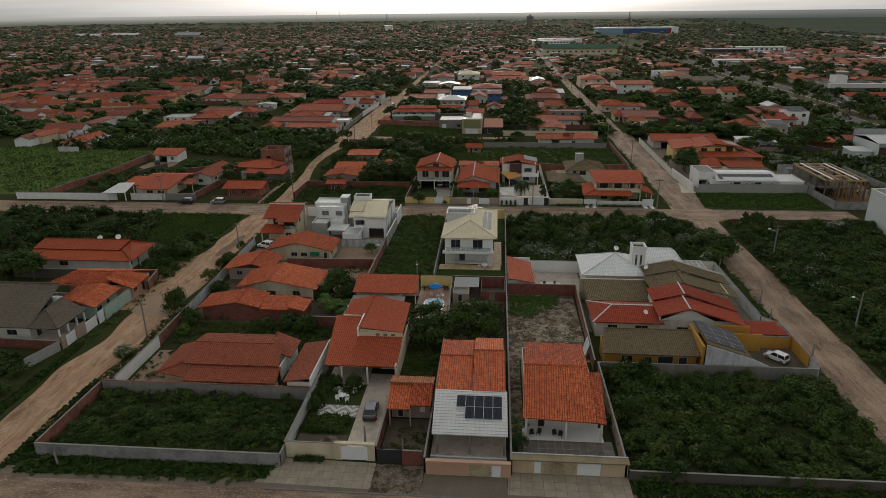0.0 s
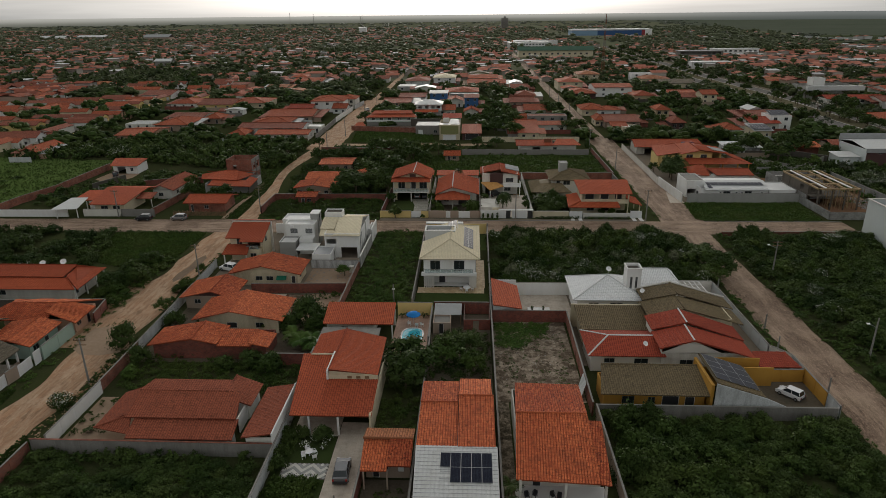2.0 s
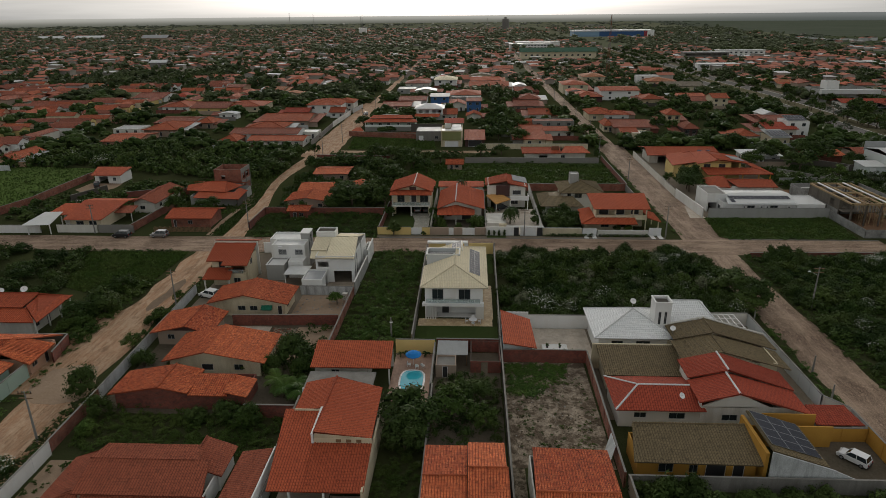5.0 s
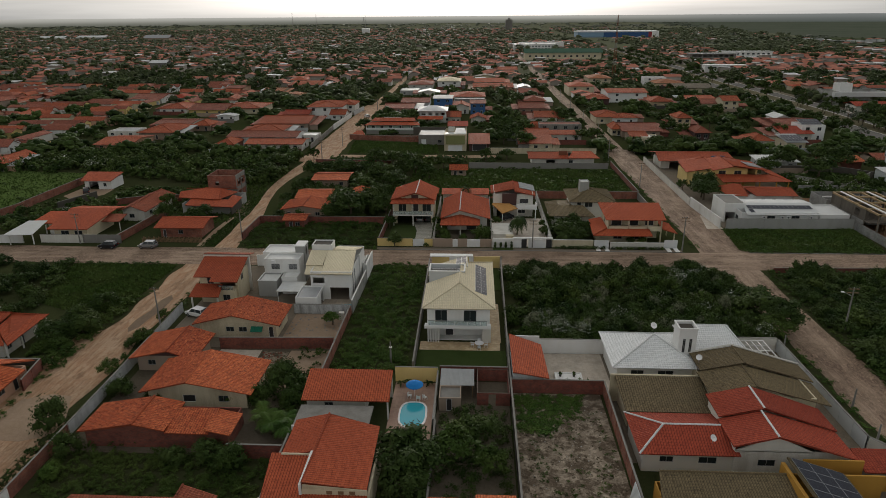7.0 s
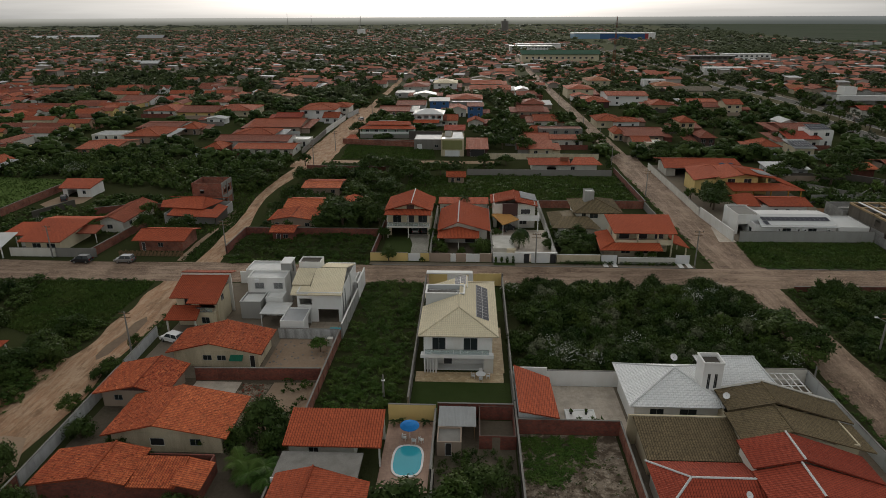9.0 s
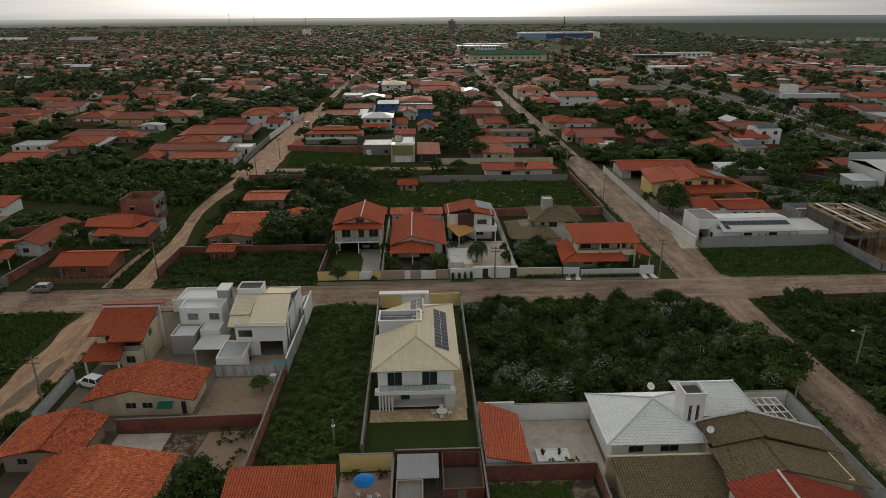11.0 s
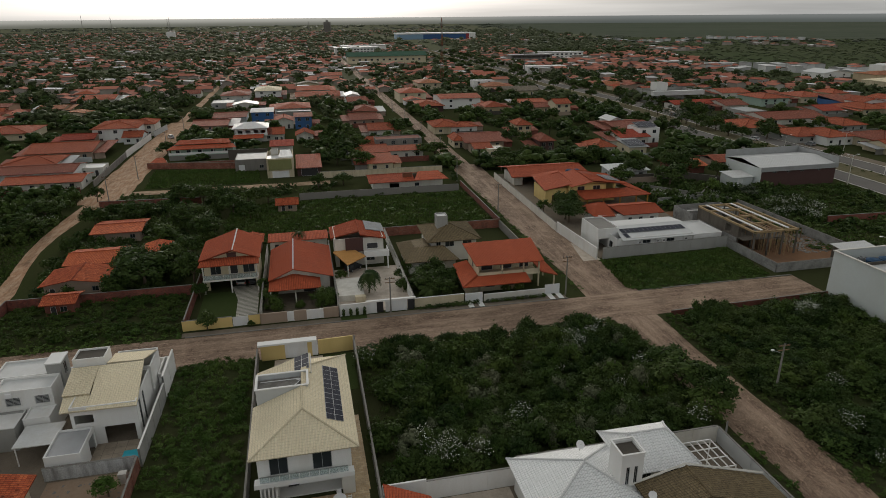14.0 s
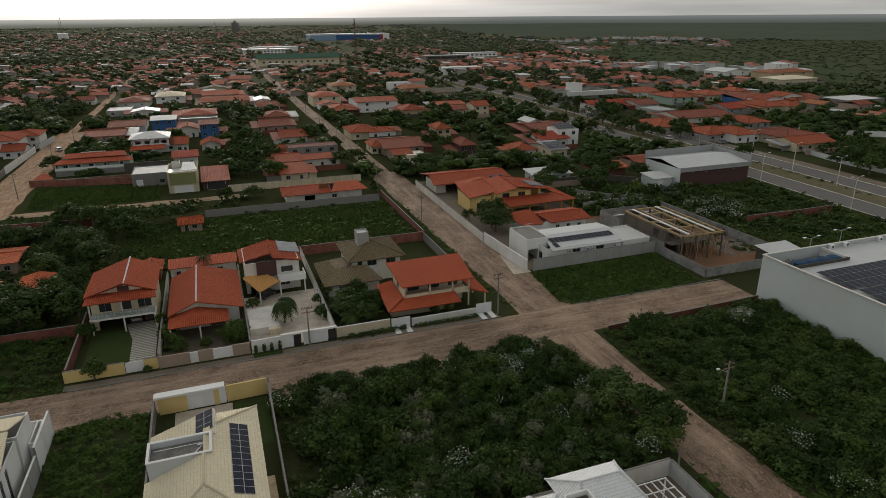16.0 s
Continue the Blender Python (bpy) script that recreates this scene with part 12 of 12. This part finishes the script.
car("dark car beside a tree in the street", "car_dark", 62.6, 279.6, 0.2)
car("white car on the sandy road", "car_white", -57.8, 371, 0.5)
for k, (x, y) in enumerate(((203, 284), (189, 300), (210, 318), (194, 372))):
    car("%s car on the avenue" % ("silver", "white", "dark")[k % 3], ("car_silver", "car_white", "car_dark")[k % 3], x, y, 0.1)


def pole(label, x, y, height=8.0, arms=True, lamp=None, lean=(0, 0)):
    """A concrete utility pole with cross-arms, insulators and maybe a lamp on an arm."""
    ob = thing("utility_pole", label, "pole", (x, y, 0), "utility poles")
    tx, ty = x + lean[0], y + lean[1]
    bm = bmesh.new()
    bar(bm, (x, y, -0.1), (tx, ty, height), 0.17, 8, 0.1)
    part("shaft", bm, "concrete", ob)
    if arms:
        for z in (height - 0.3, height - 1.0):
            part("cross_arm", boxes((tx - 0.9, tx + 0.9, ty - 0.06, ty + 0.06, z - 0.06, z + 0.06)), "wood", ob)
        for dx in (-0.8, -0.3, 0.3, 0.8):
            bm = bmesh.new()
            bar(bm, (tx + dx, ty, height - 0.24), (tx + dx, ty, height - 0.02), 0.06, 6)
            part("insulator", bm, "dark", ob)
    if lamp:
        bm = bmesh.new()
        bar(bm, (tx, ty, height - 1.6), (tx + lamp[0], ty + lamp[1], height - 0.9), 0.035, 6)
        part("lamp_arm", bm, "steel", ob)
        part("lamp_head", boxes((tx + lamp[0] - 0.22, tx + lamp[0] + 0.22, ty + lamp[1] - 0.14, ty + lamp[1] + 0.14, height - 1.0, height - 0.85)), "plastic_white", ob)
    return ob


POLES = [(-55.0, 86.5, 7.5), (-54.7, 126.8, 7.5), (-56.7, 174.0, 7.5), (47.6, 168.6, 8.0), (51.4, 225.0, 8.0), (13.5, 168.7, 7.0), (-57.0, 262, 8), (-55.0, 291, 8), (-94.5, 169.0, 7.5), (48.8, 262, 8), (51.6, 300, 8), (51.6, 340, 8), (51.8, 385, 8), (51.8, 430, 8), (-54, 340, 8), (-54, 385, 8)]
for x, y, z in POLES:
    pole("grey concrete utility pole beside the street", x, y, z)
pole("concrete lamp pole among scrub", 63.2, 129.6, 8.0, True, (-1.6, 0.2))
pole("concrete pole beside the street", 63.4, 96.0, 7.5, False, (-1.4, 0))
pole("small white yard lamp post", -12.8, 116.2, 3.6, False, (0.02, 0.0))
pole("thin white post at a street gate", -12.6, 60.4, 3.4, False)
pole("leaning concrete post before a brick wall", -7.6, 58.4, 3.2, False)
pole("white corner post by the street gate", 5.75, 155.6, 3.0, False)
pole("thin white stake on the verge", -49.5, 58 - 3.0, 1.8, False, None, (-0.3, 0.2))
for x, y in ((52.2, 86.2), (52.0, 106.4), (50.6, 98.4), (49.4, 121.6)):
    pole("slim steel post of a street fence", x, y, 3.0, False)
for x, y, d in ((167.6, 227.3, 1), (185.1, 214.2, 1), (165.9, 193.6, 1), (190.5, 236, 1), (172.0, 262, 1), (198, 262, 1), (112.0, 160.5, 1), (122.0, 162.0, 1)):
    ob = thing("street_lamp", "tall grey steel street lamp with two arms", "street lamp", (x, y, 0), "avenue lamps")
    bm = bmesh.new()
    bar(bm, (x, y, 0), (x, y, 9.2), 0.13, 8, 0.07)
    part("pole", bm, "offwhite" if x > 150 else "steel", ob)
    for sx in (-1, 1):
        bm = bmesh.new()
        bar(bm, (x, y, 9.1), (x + sx * 1.7, y, 9.5), 0.045, 6)
        arm = part("arm", bm, "steel", ob)
        part("lamp_head", boxes((x + sx * 1.9 - 0.35, x + sx * 1.9 + 0.35, y - 0.15, y + 0.15, 9.44, 9.58)), "plastic_white", arm)


def dish(label, x, y, z, r=0.6, turn=0.0):
    """A satellite dish: bowl, arm and mast."""
    ob = thing("satellite_dish", label, "satellite dish", (x, y, z), "satellite dishes")
    face = Vector((math.sin(turn) * 0.7, -math.cos(turn) * 0.7, 0.7)).normalized()
    rot = face.to_track_quat("Z", "Y").to_matrix()
    c = Vector((x, y, z + 0.7))
    bm = bmesh.new()
    rows = [[bm.verts.new(c + rot @ Vector((r * f * math.cos(t), r * f * math.sin(t), 0.3 * r * f * f))) for t in (2 * math.pi * k / 16 for k in range(16))] for f in (0.05, 0.4, 0.75, 1.0)]
    for a, b in zip(rows, rows[1:]):
        for k in range(16):
            bm.faces.new((a[k], a[(k + 1) % 16], b[(k + 1) % 16], b[k]))
    part("bowl", bm, "plastic_white", ob)
    bm = bmesh.new()
    bar(bm, (x, y, z - 0.1), c, 0.03, 6)
    part("mast", bm, "steel", ob)
    bm = bmesh.new()
    bar(bm, c - face * 0.02, c + face * r * 0.8, 0.015, 5)
    part("arm", bm, "steel", ob)


dish("white satellite dish on red tiles", 28.1, 93.0, 3.6, 0.42, 0.5)
dish("white satellite dish on brown tiles", 31.4, 108.8, 5.3, 0.42, -0.5)
dish("white satellite dish beside a roof", -84.4, 122.4, 4.2, 0.55, 0.4)
dish("white satellite dish beside a roof", -80.6, 123.2, 4.2, 0.6, 0.4)
dish("white satellite dish on a roof", 27.2, 117, 6.0, 0.5, 0.2)
# a leaning white board on the brick wall of the bare lot
bm = bmesh.new()
f = [bm.verts.new(p) for p in ((17.0, 83.4, 0.3), (18.0, 84.8, 2.4), (18.0, 87.4, 2.4), (17.0, 86.0, 0.3))]
g = [bm.verts.new(v.co + Vector((0.08, 0, 0.04))) for v in f]
bm.faces.new(f[::-1])
bm.faces.new(g)
for k in range(4):
    bm.faces.new((f[k], f[(k + 1) % 4], g[(k + 1) % 4], g[k]))
single("leaning_panel", bm, "whitewash", "weathered white panel leaning against a brick wall", "panel")
# stones and litter in the bare lot, beside the pool wall and on verges
rng = random.Random(77)


def stone(bm, x, y, r):
    n = 6
    rows = [[bm.verts.new((x + r * f * math.cos(t + 0.5) * rng.uniform(0.7, 1.2), y + r * f * math.sin(t + 0.5) * rng.uniform(0.7, 1.2), 0.01 + z * r)) for t in (2 * math.pi * k / n for k in range(n))] for f, z in ((1.0, 0.0), (0.8, 0.5))]
    for k in range(n):
        bm.faces.new((rows[0][k], rows[0][(k + 1) % n], rows[1][(k + 1) % n], rows[1][k]))
    bm.faces.new(rows[1])


def scatter(label, material, n, x0, x1, y0, y1, r0, r1, name="rubble"):
    bm = bmesh.new()
    for _ in range(n):
        stone(bm, rng.uniform(x0, x1), rng.uniform(y0, y1), rng.uniform(r0, r1))
    single(name, bm, material, label, "rubble", "stuff")


scatter("broken stones and rubble in a bare lot", "rubble", 500, 6.2, 17.8, 84, 106, 0.05, 0.16)
scatter("pale chips of rubble in a bare lot", "grey", 120, 6.4, 17.6, 85, 106, 0.04, 0.11)
scatter("heap of rubble on a building site", "concrete", 420, 109, 117.6, 177, 190, 0.12, 0.42)
scatter("stones along the dirt road", "dirt", 300, -55.8, -52.6, 73, 95, 0.06, 0.25)
scatter("stones on the verge", "gravel", 240, -10.5, -4.9, 53.4, 57, 0.06, 0.2)
scatter("broken tiles lying in a back yard", "tile_dull", 140, -34, -30.4, 110.5, 118.6, 0.08, 0.22)
scatter("stones in a stained yard", "concrete", 120, -32, -23, 121, 132, 0.06, 0.22)

# lozenge slabs of the garden paving, pale and grey in turn
SLABS = []
for mat in ("offwhite", "grey"):
    bm = bmesh.new()
    prism(bm, [(-0.27, 0), (0, -0.27), (0.27, 0), (0, 0.27)], 0.0, 0.03)
    SLABS.append(part("slab", bm, mat, PAVE))
first = list(SLABS)
for i in range(19):
    for k in range(i % 2, 9, 2):
        tone = (k + abs(i % 8 - 4)) // 2 % 2
        ob = first[tone] or new("slab", SLABS[tone].data)
        first[tone] = None
        ob.parent, ob.matrix_basis = PAVE, Matrix.Translation((-20.5 + 0.28 * i, 67.08 + 0.28 * k, 0.062))
